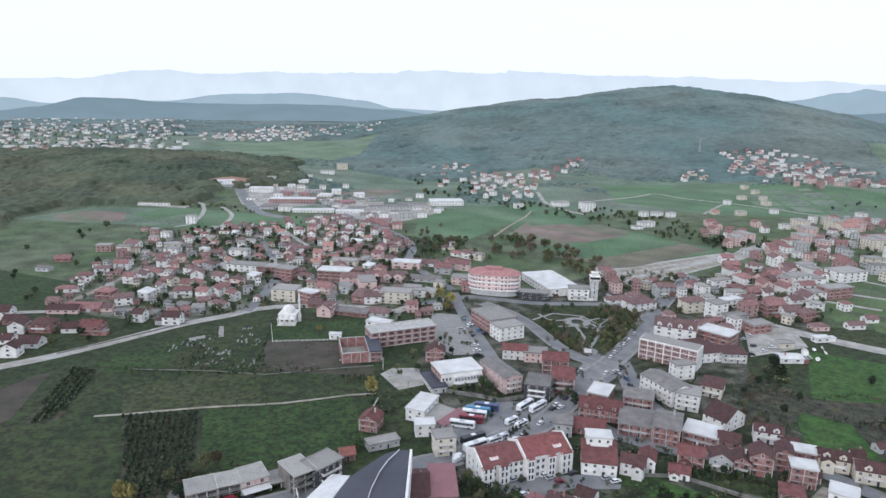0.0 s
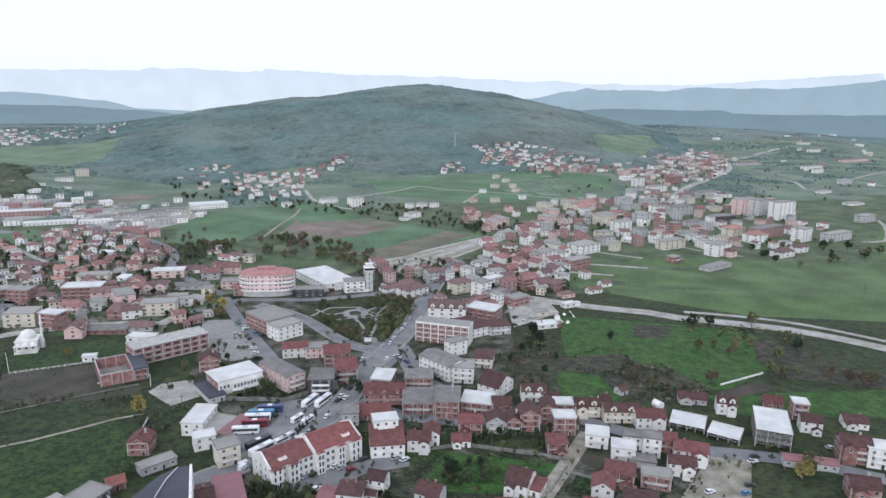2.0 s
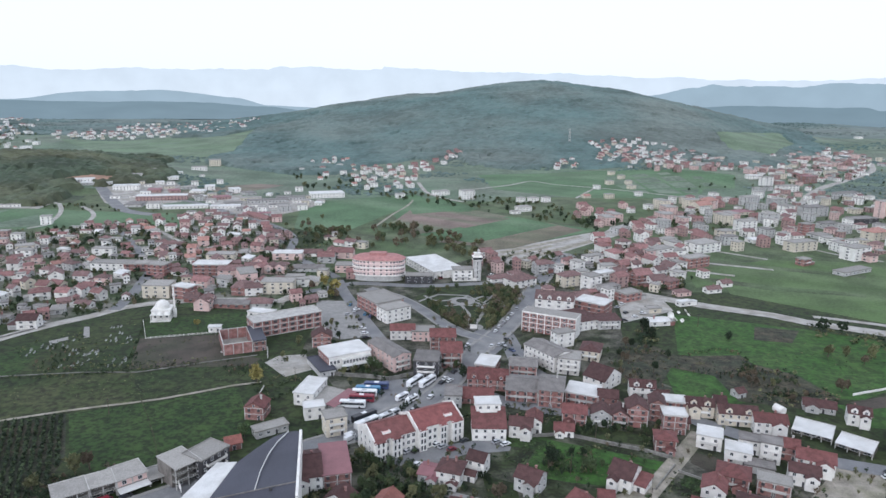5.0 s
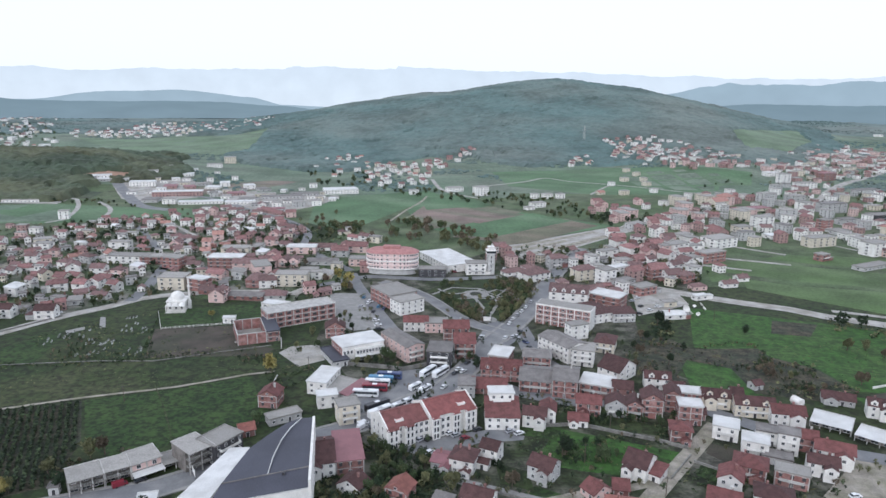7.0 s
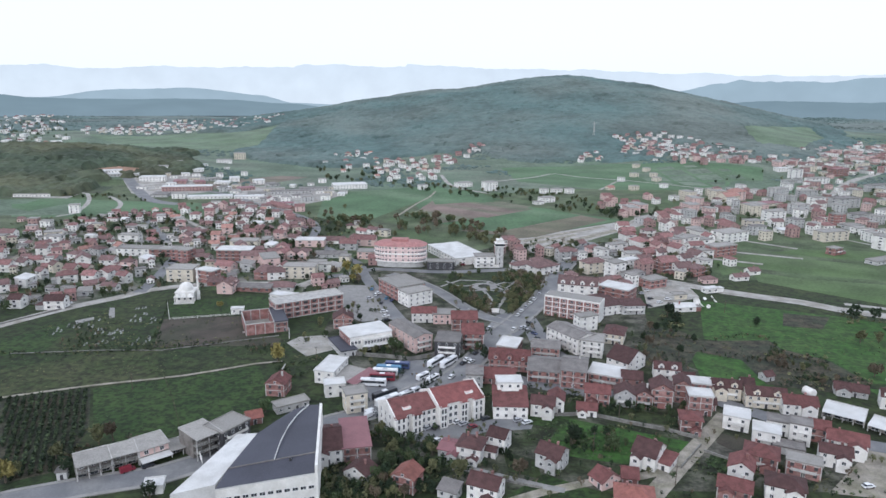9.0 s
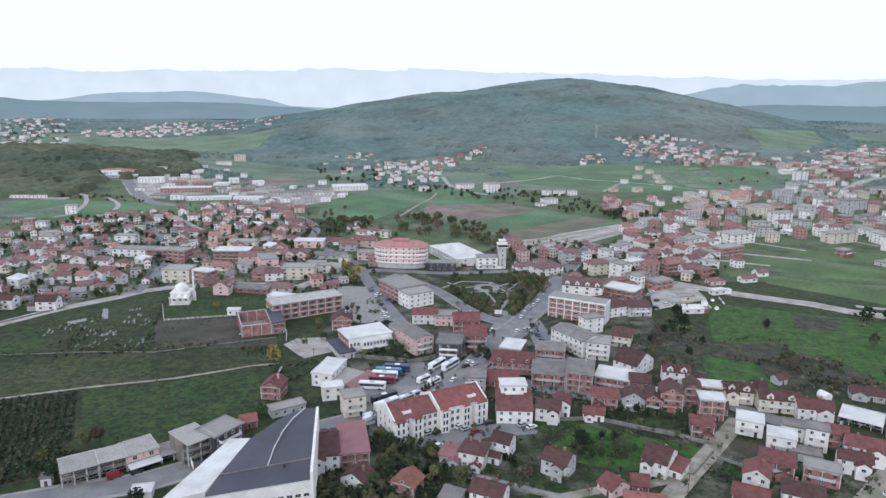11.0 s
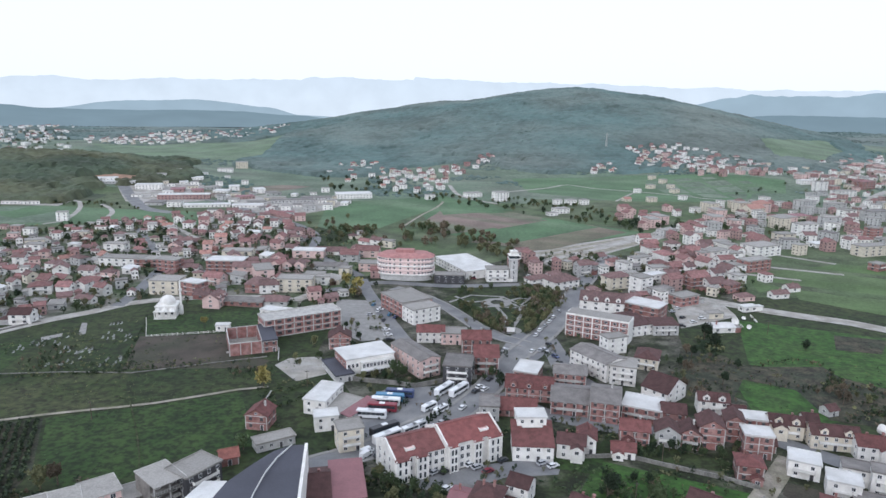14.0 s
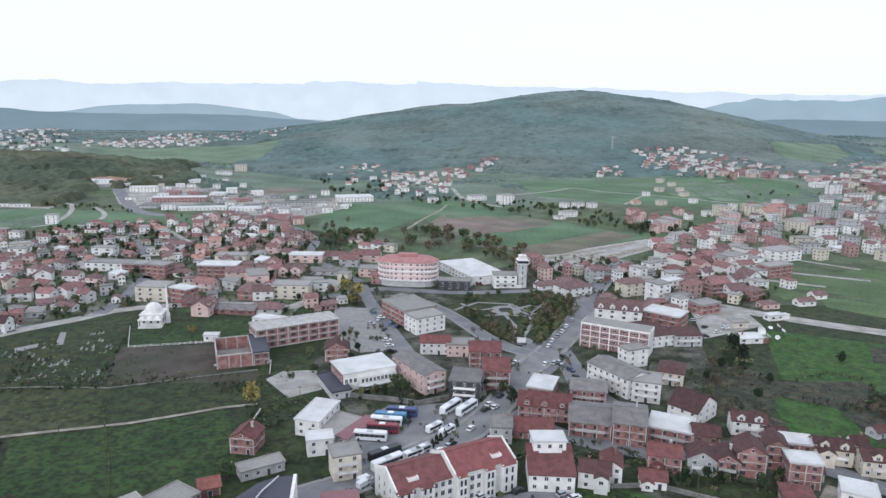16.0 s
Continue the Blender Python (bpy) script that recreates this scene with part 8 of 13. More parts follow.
massed(497.4, 1252.3, 8.6, 8.0, 2, 105.3, "wdg")
massed(595.3, 1275.7, 9.7, 7.5, 2, 91.9, "wff")
massed(566.5, 1271.5, 12.2, 8.8, 2, 20.0, "wff")
massed(624.5, 1295.9, 9.6, 7.5, 2, 12.8, "cff")
massed(500.8, 1090.1, 8.1, 6.6, 2, 109.1, "pdh")
massed(461.7, 1147.8, 12.2, 8.5, 2, 7.3, "brg")
massed(578.2, 1250.4, 11.2, 8.0, 2, 103.4, "wdg")
massed(481.1, 1087.5, 10.7, 9.9, 2, 22.0, "pff")
massed(611.2, 1286.7, 7.7, 7.6, 2, 25.5, "pff")
massed(534.8, 1154.9, 11.0, 7.4, 2, 25.9, "gff")
massed(573.7, 1286.2, 11.9, 9.4, 2, 4.5, "bff")
massed(441.6, 1150.9, 7.7, 7.1, 2, 3.1, "wdg")
massed(521.1, 1098.7, 6.9, 6.5, 1, 9.7, "pff")
massed(277.4, 1208.4, 8.5, 7.6, 2, 18.7, "wrg")
massed(315.4, 1221.7, 5.8, 6.7, 1, 102.6, "wog")
massed(295.8, 1249.2, 10.3, 7.6, 2, 112.5, "wrh")
massed(316.4, 1261.7, 9.3, 7.2, 2, 93.7, "wdg")
massed(270.1, 1182.4, 8.3, 8.7, 2, 16.3, "wdg")
massed(295.9, 1228.3, 8.4, 7.8, 2, 22.2, "crh")
massed(304.5, 1198.6, 7.5, 8.3, 1, 8.9, "wog")
massed(822.2, 1292.2, 8.7, 7.2, 2, 110.7, "pff")
massed(872.7, 1330.2, 7.6, 6.9, 2, 18.2, "bff")
massed(776.4, 1265.5, 8.3, 7.3, 2, 13.0, "pff")
massed(973.4, 1512.1, 9.3, 7.7, 2, 102.0, "wdg")
massed(616.5, 1117.6, 8.9, 7.0, 2, 115.4, "brg")
massed(1011.3, 1414.3, 10.8, 10.0, 2, 17.3, "cff")
massed(913.8, 1291.4, 11.9, 7.3, 2, 102.3, "wdg")
massed(801.4, 1147.1, 11.9, 10.3, 2, 13.0, "wdh")
massed(1027.6, 1434.9, 9.3, 6.3, 2, 12.6, "pdh")
massed(683.9, 1270.6, 9.8, 7.1, 2, 115.2, "cff")
massed(584.9, 1095.5, 10.1, 7.7, 2, 4.0, "wff")
massed(763.7, 1356.9, 8.2, 7.9, 2, 99.5, "wdg")
massed(900.1, 1399.7, 8.5, 5.9, 2, 98.1, "brg")
massed(879.3, 1363.4, 20.0, 12.0, 3, 111.0, "pff")
massed(721.8, 1227.6, 10.4, 9.4, 2, 93.8, "cff")
massed(832.8, 1354.8, 20.0, 12.0, 3, 22.7, "pff")
massed(927.6, 1467.5, 8.7, 7.1, 2, 99.1, "pdh")
massed(880.8, 1387.8, 9.1, 8.0, 2, 110.7, "cff")
massed(578.4, 1051.6, 8.4, 9.3, 2, 94.6, "wff")
massed(968.6, 1416.1, 9.9, 7.4, 2, 99.8, "wdh")
massed(681.1, 1131.6, 8.3, 8.7, 2, 10.8, "pff")
massed(920.8, 1353.1, 10.6, 9.3, 2, 108.9, "wff")
massed(610.5, 1171.3, 7.9, 6.4, 2, 23.8, "brg")
massed(1019.4, 1525.6, 9.1, 6.6, 2, 8.0, "pdh")
massed(707.7, 1135.0, 10.1, 9.5, 2, 4.7, "pff")
massed(677.4, 1168.6, 11.7, 8.2, 2, 11.4, "pdh")
massed(881.9, 1279.7, 9.5, 6.7, 2, 110.3, "brg")
massed(934.4, 1379.4, 9.1, 5.9, 2, 103.0, "bff")
massed(849.0, 1345.0, 9.0, 6.2, 2, 2.4, "brg")
massed(858.6, 1243.3, 10.1, 7.4, 2, 98.4, "wff")
massed(833.1, 1405.2, 11.2, 8.9, 2, 104.0, "pff")
massed(830.6, 1158.8, 9.3, 8.5, 2, 114.4, "wff")
massed(814.6, 1254.3, 20.0, 12.0, 3, 98.9, "pff")
massed(1024.1, 1481.2, 20.0, 12.0, 3, 107.7, "pff")
massed(676.3, 1204.3, 6.9, 6.2, 2, 95.1, "wdg")
massed(702.5, 1106.0, 9.4, 6.9, 2, 112.7, "gff")
massed(892.9, 1257.0, 9.5, 7.4, 2, 9.3, "bff")
massed(1029.9, 1496.1, 8.5, 7.8, 2, 10.1, "pdh")
massed(736.9, 1193.6, 10.5, 8.8, 2, 107.8, "wff")
massed(823.1, 1336.6, 9.3, 6.9, 2, 4.6, "pdh")
massed(711.9, 1202.9, 7.3, 5.5, 2, 8.2, "wff")
massed(893.4, 1321.1, 8.6, 8.5, 2, 2.6, "pdh")
massed(758.4, 1262.6, 9.2, 8.2, 2, 104.2, "bff")
massed(903.8, 1353.9, 8.4, 7.0, 2, 12.2, "brg")
massed(636.8, 1226.9, 14.8, 9.2, 3, 98.9, "wff")
massed(1005.6, 1518.7, 7.3, 6.3, 2, 96.4, "pdh")
massed(870.7, 1442.8, 7.8, 7.0, 2, 8.1, "pdh")
massed(1045.4, 1428.2, 9.9, 8.0, 3, 2.8, "cff")
massed(420.6, 876.5, 12.1, 8.0, 3, 104.9, "wff")
massed(412.9, 848.2, 9.0, 8.3, 2, 6.0, "brg")
massed(334.1, 704.3, 9.3, 9.9, 2, 113.7, "gff")
massed(552.6, 832.4, 8.8, 7.6, 3, 13.2, "cff")
massed(294.5, 669.9, 9.8, 6.6, 2, 114.9, "wdg")
massed(313.6, 763.3, 20.0, 12.0, 3, 94.7, "pff")
massed(346.6, 633.7, 11.8, 8.7, 2, 3.8, "wdg")
massed(305.7, 711.8, 8.3, 6.7, 2, 5.2, "wdg")
massed(428.8, 748.0, 10.6, 7.9, 2, 105.8, "wff")
massed(488.9, 784.9, 9.8, 7.4, 2, 10.4, "pff")
massed(318.6, 690.0, 10.2, 6.5, 3, 10.9, "brg")
massed(429.1, 834.3, 10.4, 7.6, 2, 20.2, "brg")
massed(498.2, 729.1, 8.6, 6.4, 3, 16.7, "pff")
massed(428.5, 851.9, 10.6, 7.8, 2, 17.7, "wff")
massed(319.3, 737.5, 7.5, 6.4, 2, 104.0, "pdh")
massed(461.5, 857.9, 12.3, 8.1, 2, 12.2, "pdh")
massed(350.4, 696.4, 18.0, 12.0, 4, 102.2, "cff")
massed(448.9, 799.0, 9.2, 9.9, 2, 14.8, "gff")
massed(552.9, 874.0, 7.2, 7.6, 2, 14.9, "wff")
massed(317.4, 793.8, 18.0, 12.0, 4, 111.4, "cff")
massed(584.4, 832.2, 9.7, 7.9, 2, 9.3, "bff")
massed(333.1, 743.7, 11.2, 7.7, 2, 3.6, "gff")
massed(400.6, 724.3, 10.1, 8.1, 2, 12.0, "brg")
massed(382.6, 863.1, 9.8, 7.6, 2, 6.4, "pdh")
massed(527.6, 820.3, 11.9, 7.6, 3, 100.1, "wff")
massed(385.4, 702.0, 8.3, 7.4, 2, 25.4, "cff")
massed(502.6, 815.1, 8.4, 6.8, 2, 94.0, "bff")
massed(362.7, 822.9, 9.3, 8.2, 2, 11.4, "wdg")
house(179.1, 567.9, 12.1, 10.8, 2, 106.3, "wrh", lite=True)
house(203.7, 587.1, 10.6, 10.0, 2, 22.0, "wrh", lite=True)
massed(219.0, 630.3, 10.1, 7.5, 2, 103.0, "brg")
house(186.0, 610.2, 10.8, 9.3, 2, 6.5, "wrg", lite=True)
massed(258.9, 667.8, 10.1, 8.4, 2, 113.9, "wrh")
house(182.1, 542.6, 14.2, 11.0, 2, 110.3, "wrh", lite=True)
massed(240.5, 652.8, 9.0, 9.5, 2, 12.3, "prg")
house(183.6, 585.4, 12.9, 8.8, 2, 10.5, "brg", lite=True)
massed(244.0, 673.0, 10.8, 7.8, 2, 11.9, "wrg")
house(226.7, 569.5, 10.8, 9.0, 2, 94.1, "wdg", lite=True)
house(249.8, 562.9, 9.5, 8.2, 2, 104.0, "wrg", lite=True)
massed(261.3, 646.2, 7.8, 5.6, 2, 11.7, "wff")
massed(1149.6, 1385.9, 8.0, 8.4, 2, 9.0, "wdh")
massed(1525.2, 1521.1, 10.0, 6.6, 3, 100.9, "cff")
massed(1706.2, 1746.7, 22.0, 12.0, 2, 97.5, "wWf")
massed(1599.2, 1617.3, 7.8, 6.4, 2, 3.8, "wff")
massed(1567.5, 1568.2, 22.0, 12.0, 2, 6.4, "wWf")
massed(1389.2, 1621.4, 12.2, 7.7, 3, 23.1, "cff")
massed(1007.0, 982.9, 9.7, 8.2, 2, 113.1, "wdh")
massed(1166.0, 1281.9, 11.1, 7.8, 3, 114.7, "bff")
massed(219.1, 695.2, 20.0, 12.0, 3, 99.2, "pff")
massed(399.6, 811.3, 10.2, 8.4, 2, 104.4, "brg")
massed(216.6, 792.4, 11.6, 8.6, 2, 10.6, "prg")
massed(206.9, 681.1, 10.2, 6.3, 2, 99.8, "prg")
massed(299.8, 791.1, 9.9, 8.0, 2, 22.8, "wff")
massed(303.7, 735.3, 9.0, 7.7, 2, 25.2, "pff")
massed(323.4, 715.9, 7.7, 7.4, 2, 95.2, "wdh")
massed(219.9, 771.8, 11.0, 8.3, 2, 93.4, "prg")
massed(272.4, 702.8, 9.0, 8.1, 2, 22.5, "wrh")
massed(270.2, 798.3, 11.4, 8.0, 2, 98.3, "prg")
massed(290.7, 716.9, 20.0, 12.0, 3, 101.1, "pff")
massed(232.3, 714.8, 20.0, 12.0, 3, 113.5, "pff")
massed(196.6, 733.3, 9.1, 5.8, 2, 103.5, "brg")
massed(343.9, 769.5, 9.3, 7.8, 2, 19.0, "wdh")
massed(280.9, 647.2, 8.0, 6.6, 2, 113.4, "pdh")
massed(259.1, 687.0, 12.1, 6.7, 2, 110.6, "brg")
massed(312.3, 658.4, 7.7, 5.6, 2, 25.4, "gff")
massed(229.1, 756.7, 7.7, 5.5, 2, 3.0, "brg")
massed(209.4, 747.7, 10.3, 8.8, 2, 108.9, "prg")
massed(221.5, 726.9, 10.5, 8.3, 2, 114.7, "wrg")
massed(302.5, 692.4, 11.8, 8.5, 3, 101.6, "pff")
massed(238.7, 744.6, 7.8, 7.0, 2, 7.0, "brg")
massed(325.9, 778.6, 9.2, 7.6, 2, 101.1, "pff")
massed(275.6, 677.3, 13.1, 9.9, 3, 112.1, "gff")
massed(-262.2, 637.6, 10.8, 7.8, 2, 109.0, "wff")
massed(-359.9, 554.3, 11.7, 9.9, 2, 3.1, "wdg")
house(-315.0, 542.8, 13.3, 8.8, 2, -2.4, "wff", lite=True)
massed(-374.3, 569.0, 7.2, 7.8, 1, 110.5, "wog")
massed(-286.2, 683.7, 7.4, 6.5, 1, 113.6, "wog")
massed(-323.4, 589.6, 9.4, 6.9, 2, 105.6, "wrh")
massed(-239.6, 624.2, 9.3, 8.0, 2, 99.5, "wff")
massed(-223.9, 666.2, 9.2, 8.0, 2, 4.6, "prg")
massed(-202.7, 708.9, 7.0, 7.6, 2, 8.7, "wdg")
massed(-231.8, 647.5, 9.9, 9.5, 2, 92.8, "wrh")
massed(-223.0, 707.7, 11.3, 8.3, 2, 93.7, "prg")
massed(-195.4, 624.4, 7.6, 5.2, 1, 92.0, "wog")
house(-132.4, 589.7, 10.8, 8.1, 2, 88.4, "prg", lite=True)
massed(-137.7, 697.1, 10.6, 7.5, 2, 12.7, "prg")
massed(-197.2, 640.0, 9.1, 7.2, 1, 110.9, "wog")
massed(-232.9, 696.4, 11.0, 8.5, 2, 107.7, "wrg")
massed(-251.6, 674.6, 9.3, 7.5, 2, 92.7, "wrg")
house(-131.3, 625.4, 11.1, 10.7, 2, 114.2, "wrh", lite=True)
massed(-176.0, 694.0, 6.0, 5.3, 1, 12.8, "wog")
massed(-155.4, 635.2, 7.7, 5.6, 1, 5.3, "wog")
massed(-214.1, 633.0, 8.8, 7.5, 2, 101.2, "wrg")
house(-150.3, 514.9, 11.9, 9.2, 2, 113.5, "prg", lite=True)
house(-116.4, 467.2, 20, 12, 3, 112.6, "pff", lite=True)
house(-103.0, 450.0, 10.1, 8.2, 2, 79.0, "wrg", lite=True)
house(-115.7, 506.6, 9.8, 10.6, 2, 94.3, "prg", lite=True)
house(-305.7, 340.7, 12.8, 8.8, 2, 109.3, "wrg", lite=True)
house(-333.0, 360.7, 11.9, 10.0, 2, 12.1, "wdg", lite=True)
house(-299.9, 451.3, 8.9, 8.2, 2, -0.2, "wrg", lite=True)
house(-233.8, 465.6, 10.4, 8.1, 2, -2.6, "wdg", lite=True)
house(-243.5, 425.7, 12.2, 10.0, 2, 24.5, "wrh", lite=True)
house(-254.5, 469.3, 11.0, 9.7, 2, 112.0, "wrg", lite=True)
massed(-187.1, 680.1, 10.5, 8.5, 2, 105.7, "wdg")
massed(-167.2, 647.6, 9.0, 7.8, 2, 103.2, "wdg")
massed(-141.6, 656.3, 8.1, 8.1, 2, 12.5, "wrg")
massed(-177.4, 627.1, 8.6, 6.7, 2, 99.6, "wdg")
massed(-170.6, 663.9, 8.2, 6.7, 2, 92.9, "wdg")
massed(-198.2, 660.4, 7.1, 7.8, 1, 3.4, "wog")
massed(-155.6, 676.3, 8.8, 7.0, 1, 115.7, "wog")
massed(-179.9, 746.1, 9.0, 7.9, 2, 113.9, "wdg")
massed(-224.3, 681.5, 10.0, 6.8, 2, 92.6, "wdg")
house(-250.5, 521.3, 8.1, 8.1, 1, 138.6, "wog", lite=True)
house(-273.0, 509.2, 9.5, 6.5, 1, 44.4, "wog", lite=True)
house(-293.6, 580.4, 9.0, 7.3, 1, 102.5, "wog", lite=True)
massed(-677.9, 2360.2, 9.4, 7.3, 2, 5.5, "wdg")
massed(-858.9, 2049.2, 10.8, 6.5, 2, 113.6, "wrg")
massed(-781.4, 2135.4, 6.5, 7.7, 2, 12.5, "crh")
massed(-708.6, 2480.1, 8.9, 5.3, 2, 106.7, "wrg")
massed(-817.4, 1945.5, 6.3, 7.0, 2, 106.5, "wdg")
massed(-639.1, 2134.3, 8.3, 5.9, 2, 100.9, "wdg")
massed(-841.1, 2152.2, 8.7, 6.6, 2, 4.7, "wrh")
massed(-607.3, 1997.4, 10.1, 8.0, 2, 106.9, "wrh")
massed(-685.2, 1973.4, 9.1, 8.0, 2, 11.1, "wff")
massed(-876.4, 2210.4, 10.6, 7.9, 2, 95.8, "wrh")
massed(-683.2, 2132.2, 8.1, 8.4, 2, 25.5, "crh")
massed(-675.5, 2277.8, 10.7, 8.6, 2, 107.3, "wff")
massed(-935.5, 2072.6, 7.3, 7.0, 2, 109.0, "wrg")
massed(-525.5, 2028.2, 7.6, 5.8, 1, 14.0, "wog")
massed(-831.6, 1988.8, 8.0, 6.6, 2, 19.3, "wdg")
massed(-633.4, 2171.3, 8.1, 6.6, 2, 107.9, "wff")
massed(-565.4, 2299.7, 8.0, 6.9, 2, 20.7, "wrg")
massed(-551.5, 2158.2, 7.4, 7.8, 2, 110.2, "wdg")
massed(-471.9, 2125.0, 10.2, 7.1, 2, 108.6, "wrg")
massed(-912.7, 2263.8, 8.8, 6.3, 2, 111.0, "wff")
massed(-729.0, 2382.3, 7.9, 6.6, 2, 92.6, "wdg")
massed(-805.3, 1904.2, 12.6, 8.9, 2, 92.4, "wrh")
massed(-706.2, 2063.8, 8.8, 9.0, 2, 108.0, "wff")
massed(-671.9, 2083.7, 10.4, 6.3, 2, 93.9, "wff")
massed(-889.7, 1957.8, 9.5, 9.6, 2, 104.3, "wff")
massed(-906.2, 2064.0, 8.6, 7.9, 2, 10.0, "crh")
massed(-676.4, 2387.6, 7.4, 5.9, 2, 112.8, "wdg")
massed(-708.9, 2465.0, 8.5, 6.7, 2, 2.2, "crh")
massed(-531.0, 2067.7, 10.4, 7.1, 2, 92.1, "wff")
massed(-760.9, 2037.1, 7.3, 6.5, 2, 105.1, "crh")
massed(-681.3, 2470.1, 8.5, 7.4, 2, 113.2, "wdg")
massed(-802.3, 2145.2, 7.8, 7.8, 2, 7.8, "crh")
massed(-575.0, 2380.4, 8.8, 8.0, 2, 106.1, "wrg")
massed(-644.1, 2158.2, 9.7, 9.4, 2, 12.1, "wff")
massed(-633.6, 2288.2, 10.9, 7.7, 2, 101.2, "wff")
massed(-801.0, 1869.1, 7.4, 7.4, 2, 6.9, "wdg")
massed(-747.9, 2078.9, 6.2, 6.6, 2, 25.7, "wdg")
massed(-860.6, 2090.5, 8.1, 10.1, 2, 112.7, "crh")
massed(-931.2, 2253.6, 9.5, 6.9, 1, 106.5, "wog")
massed(-786.0, 2280.7, 7.8, 6.3, 2, 22.0, "wrh")
massed(-495.4, 2027.4, 11.2, 8.0, 2, 19.3, "wrh")
massed(-786.7, 2469.7, 6.3, 6.0, 2, 18.4, "crh")
massed(-783.3, 2074.7, 7.8, 7.5, 2, 16.3, "crh")
massed(-488.0, 2277.9, 8.7, 6.4, 2, 97.4, "wff")
massed(-475.4, 2104.8, 10.4, 7.3, 2, 25.4, "wff")
massed(-715.7, 1992.5, 9.9, 7.2, 2, 17.5, "wrg")
massed(-684.6, 2094.3, 10.7, 7.9, 2, 11.5, "wff")
massed(-954.3, 2048.4, 10.7, 9.1, 2, 106.2, "wff")
massed(-658.1, 2095.0, 10.0, 6.6, 2, 96.8, "wrg")
massed(-790.2, 2038.3, 8.3, 7.8, 2, 98.5, "wff")
massed(-982.4, 1963.0, 5.9, 5.4, 1, 99.7, "wog")
massed(-736.2, 2306.2, 11.9, 9.3, 2, 18.4, "wrh")
massed(-887.4, 2091.5, 7.6, 6.3, 2, 108.6, "wrg")
massed(-857.6, 2206.1, 10.3, 6.7, 2, 8.9, "wrg")
massed(-970.5, 2133.8, 10.2, 6.2, 2, 108.3, "wrg")
massed(-686.9, 2044.0, 9.2, 7.5, 2, 6.1, "wrg")
massed(-708.1, 1973.8, 8.2, 9.3, 2, 12.9, "crh")
massed(-909.7, 2351.3, 9.8, 7.6, 2, 102.8, "wrh")
massed(-695.5, 2004.4, 8.5, 7.3, 2, 9.5, "wff")
massed(-964.8, 2001.2, 9.5, 8.3, 2, 14.2, "wrh")
massed(-526.5, 2116.7, 11.0, 7.5, 2, 102.7, "wff")
massed(-787.0, 2176.0, 10.5, 9.7, 2, 9.5, "wff")
massed(-884.6, 2267.5, 8.8, 9.0, 2, 106.9, "wff")
massed(-860.6, 2111.4, 9.1, 7.4, 2, 111.0, "wrg")
massed(-704.1, 2036.7, 9.8, 7.7, 2, 110.4, "wff")
massed(-708.4, 2236.1, 9.3, 6.2, 2, 7.2, "wrg")
massed(-677.8, 2448.0, 9.4, 7.5, 2, 9.8, "wdg")
massed(-925.9, 2018.6, 7.3, 5.4, 1, 10.8, "wog")
massed(-735.6, 2190.4, 11.2, 7.4, 2, 16.7, "wff")
massed(-625.7, 2220.1, 8.3, 7.0, 2, 92.6, "wdg")
massed(-656.8, 2356.7, 9.6, 9.6, 2, 10.4, "wff")
massed(-774.0, 2342.7, 7.1, 8.1, 2, 7.2, "crh")
massed(-825.6, 1970.9, 12.1, 7.2, 2, 19.7, "wff")
massed(-930.4, 1985.8, 8.8, 7.3, 2, 113.2, "wdg")
massed(-586.9, 2164.5, 9.3, 8.0, 2, 101.1, "wdg")
massed(-450.8, 2093.8, 7.6, 5.5, 2, 15.2, "wdg")
massed(-570.8, 2239.8, 8.3, 7.0, 1, 104.4, "wog")
massed(-744.0, 2274.0, 7.3, 5.6, 1, 9.5, "wog")
massed(-754.5, 1936.4, 9.7, 7.2, 2, 110.0, "wrg")
massed(-825.1, 1873.6, 6.4, 7.0, 2, 96.4, "crh")
massed(-794.0, 1947.4, 9.7, 8.3, 2, 15.7, "wrh")
massed(-797.0, 2015.5, 11.3, 7.5, 2, 24.3, "wff")
massed(-586.1, 2021.6, 10.2, 7.2, 2, 13.1, "wrh")
massed(-872.5, 1890.0, 6.8, 6.3, 2, 107.5, "crh")
massed(-796.3, 2220.3, 9.1, 6.6, 1, 4.3, "wog")
massed(-770.3, 2210.9, 8.8, 7.8, 2, 17.9, "wff")
massed(-491.6, 2086.9, 6.7, 7.1, 2, 106.3, "wrg")
massed(-685.5, 2338.5, 12.0, 8.1, 2, 93.2, "wff")
massed(-505.8, 2220.6, 9.0, 8.7, 2, 108.1, "wdg")
massed(-928.4, 2131.4, 6.8, 6.0, 1, 22.7, "wog")
massed(-1531.6, 2072.4, 7.1, 6.9, 2, 18.9, "wdg")
massed(-1716.5, 2453.1, 7.7, 7.4, 2, 96.8, "crh")
massed(-1452.8, 2130.8, 10.7, 7.8, 2, 22.0, "wff")
massed(-1793.7, 2597.9, 7.9, 7.6, 2, 114.0, "crh")
massed(-1525.4, 2231.2, 8.9, 8.0, 2, 25.1, "wff")
massed(-1687.8, 2115.9, 8.4, 7.8, 2, 13.2, "crh")
massed(-1592.6, 1889.1, 8.4, 8.0, 2, 93.9, "wrg")
massed(-1529.6, 2552.3, 22.0, 12.0, 2, 93.1, "wWf")
massed(-1228.3, 2122.5, 7.4, 7.2, 2, 94.9, "wrg")
massed(-1605.2, 2245.1, 5.9, 6.6, 1, 99.8, "wog")
massed(-1592.2, 1911.3, 8.0, 7.4, 2, 99.1, "crh")
massed(-1810.9, 2257.7, 7.2, 8.1, 2, 18.5, "crh")
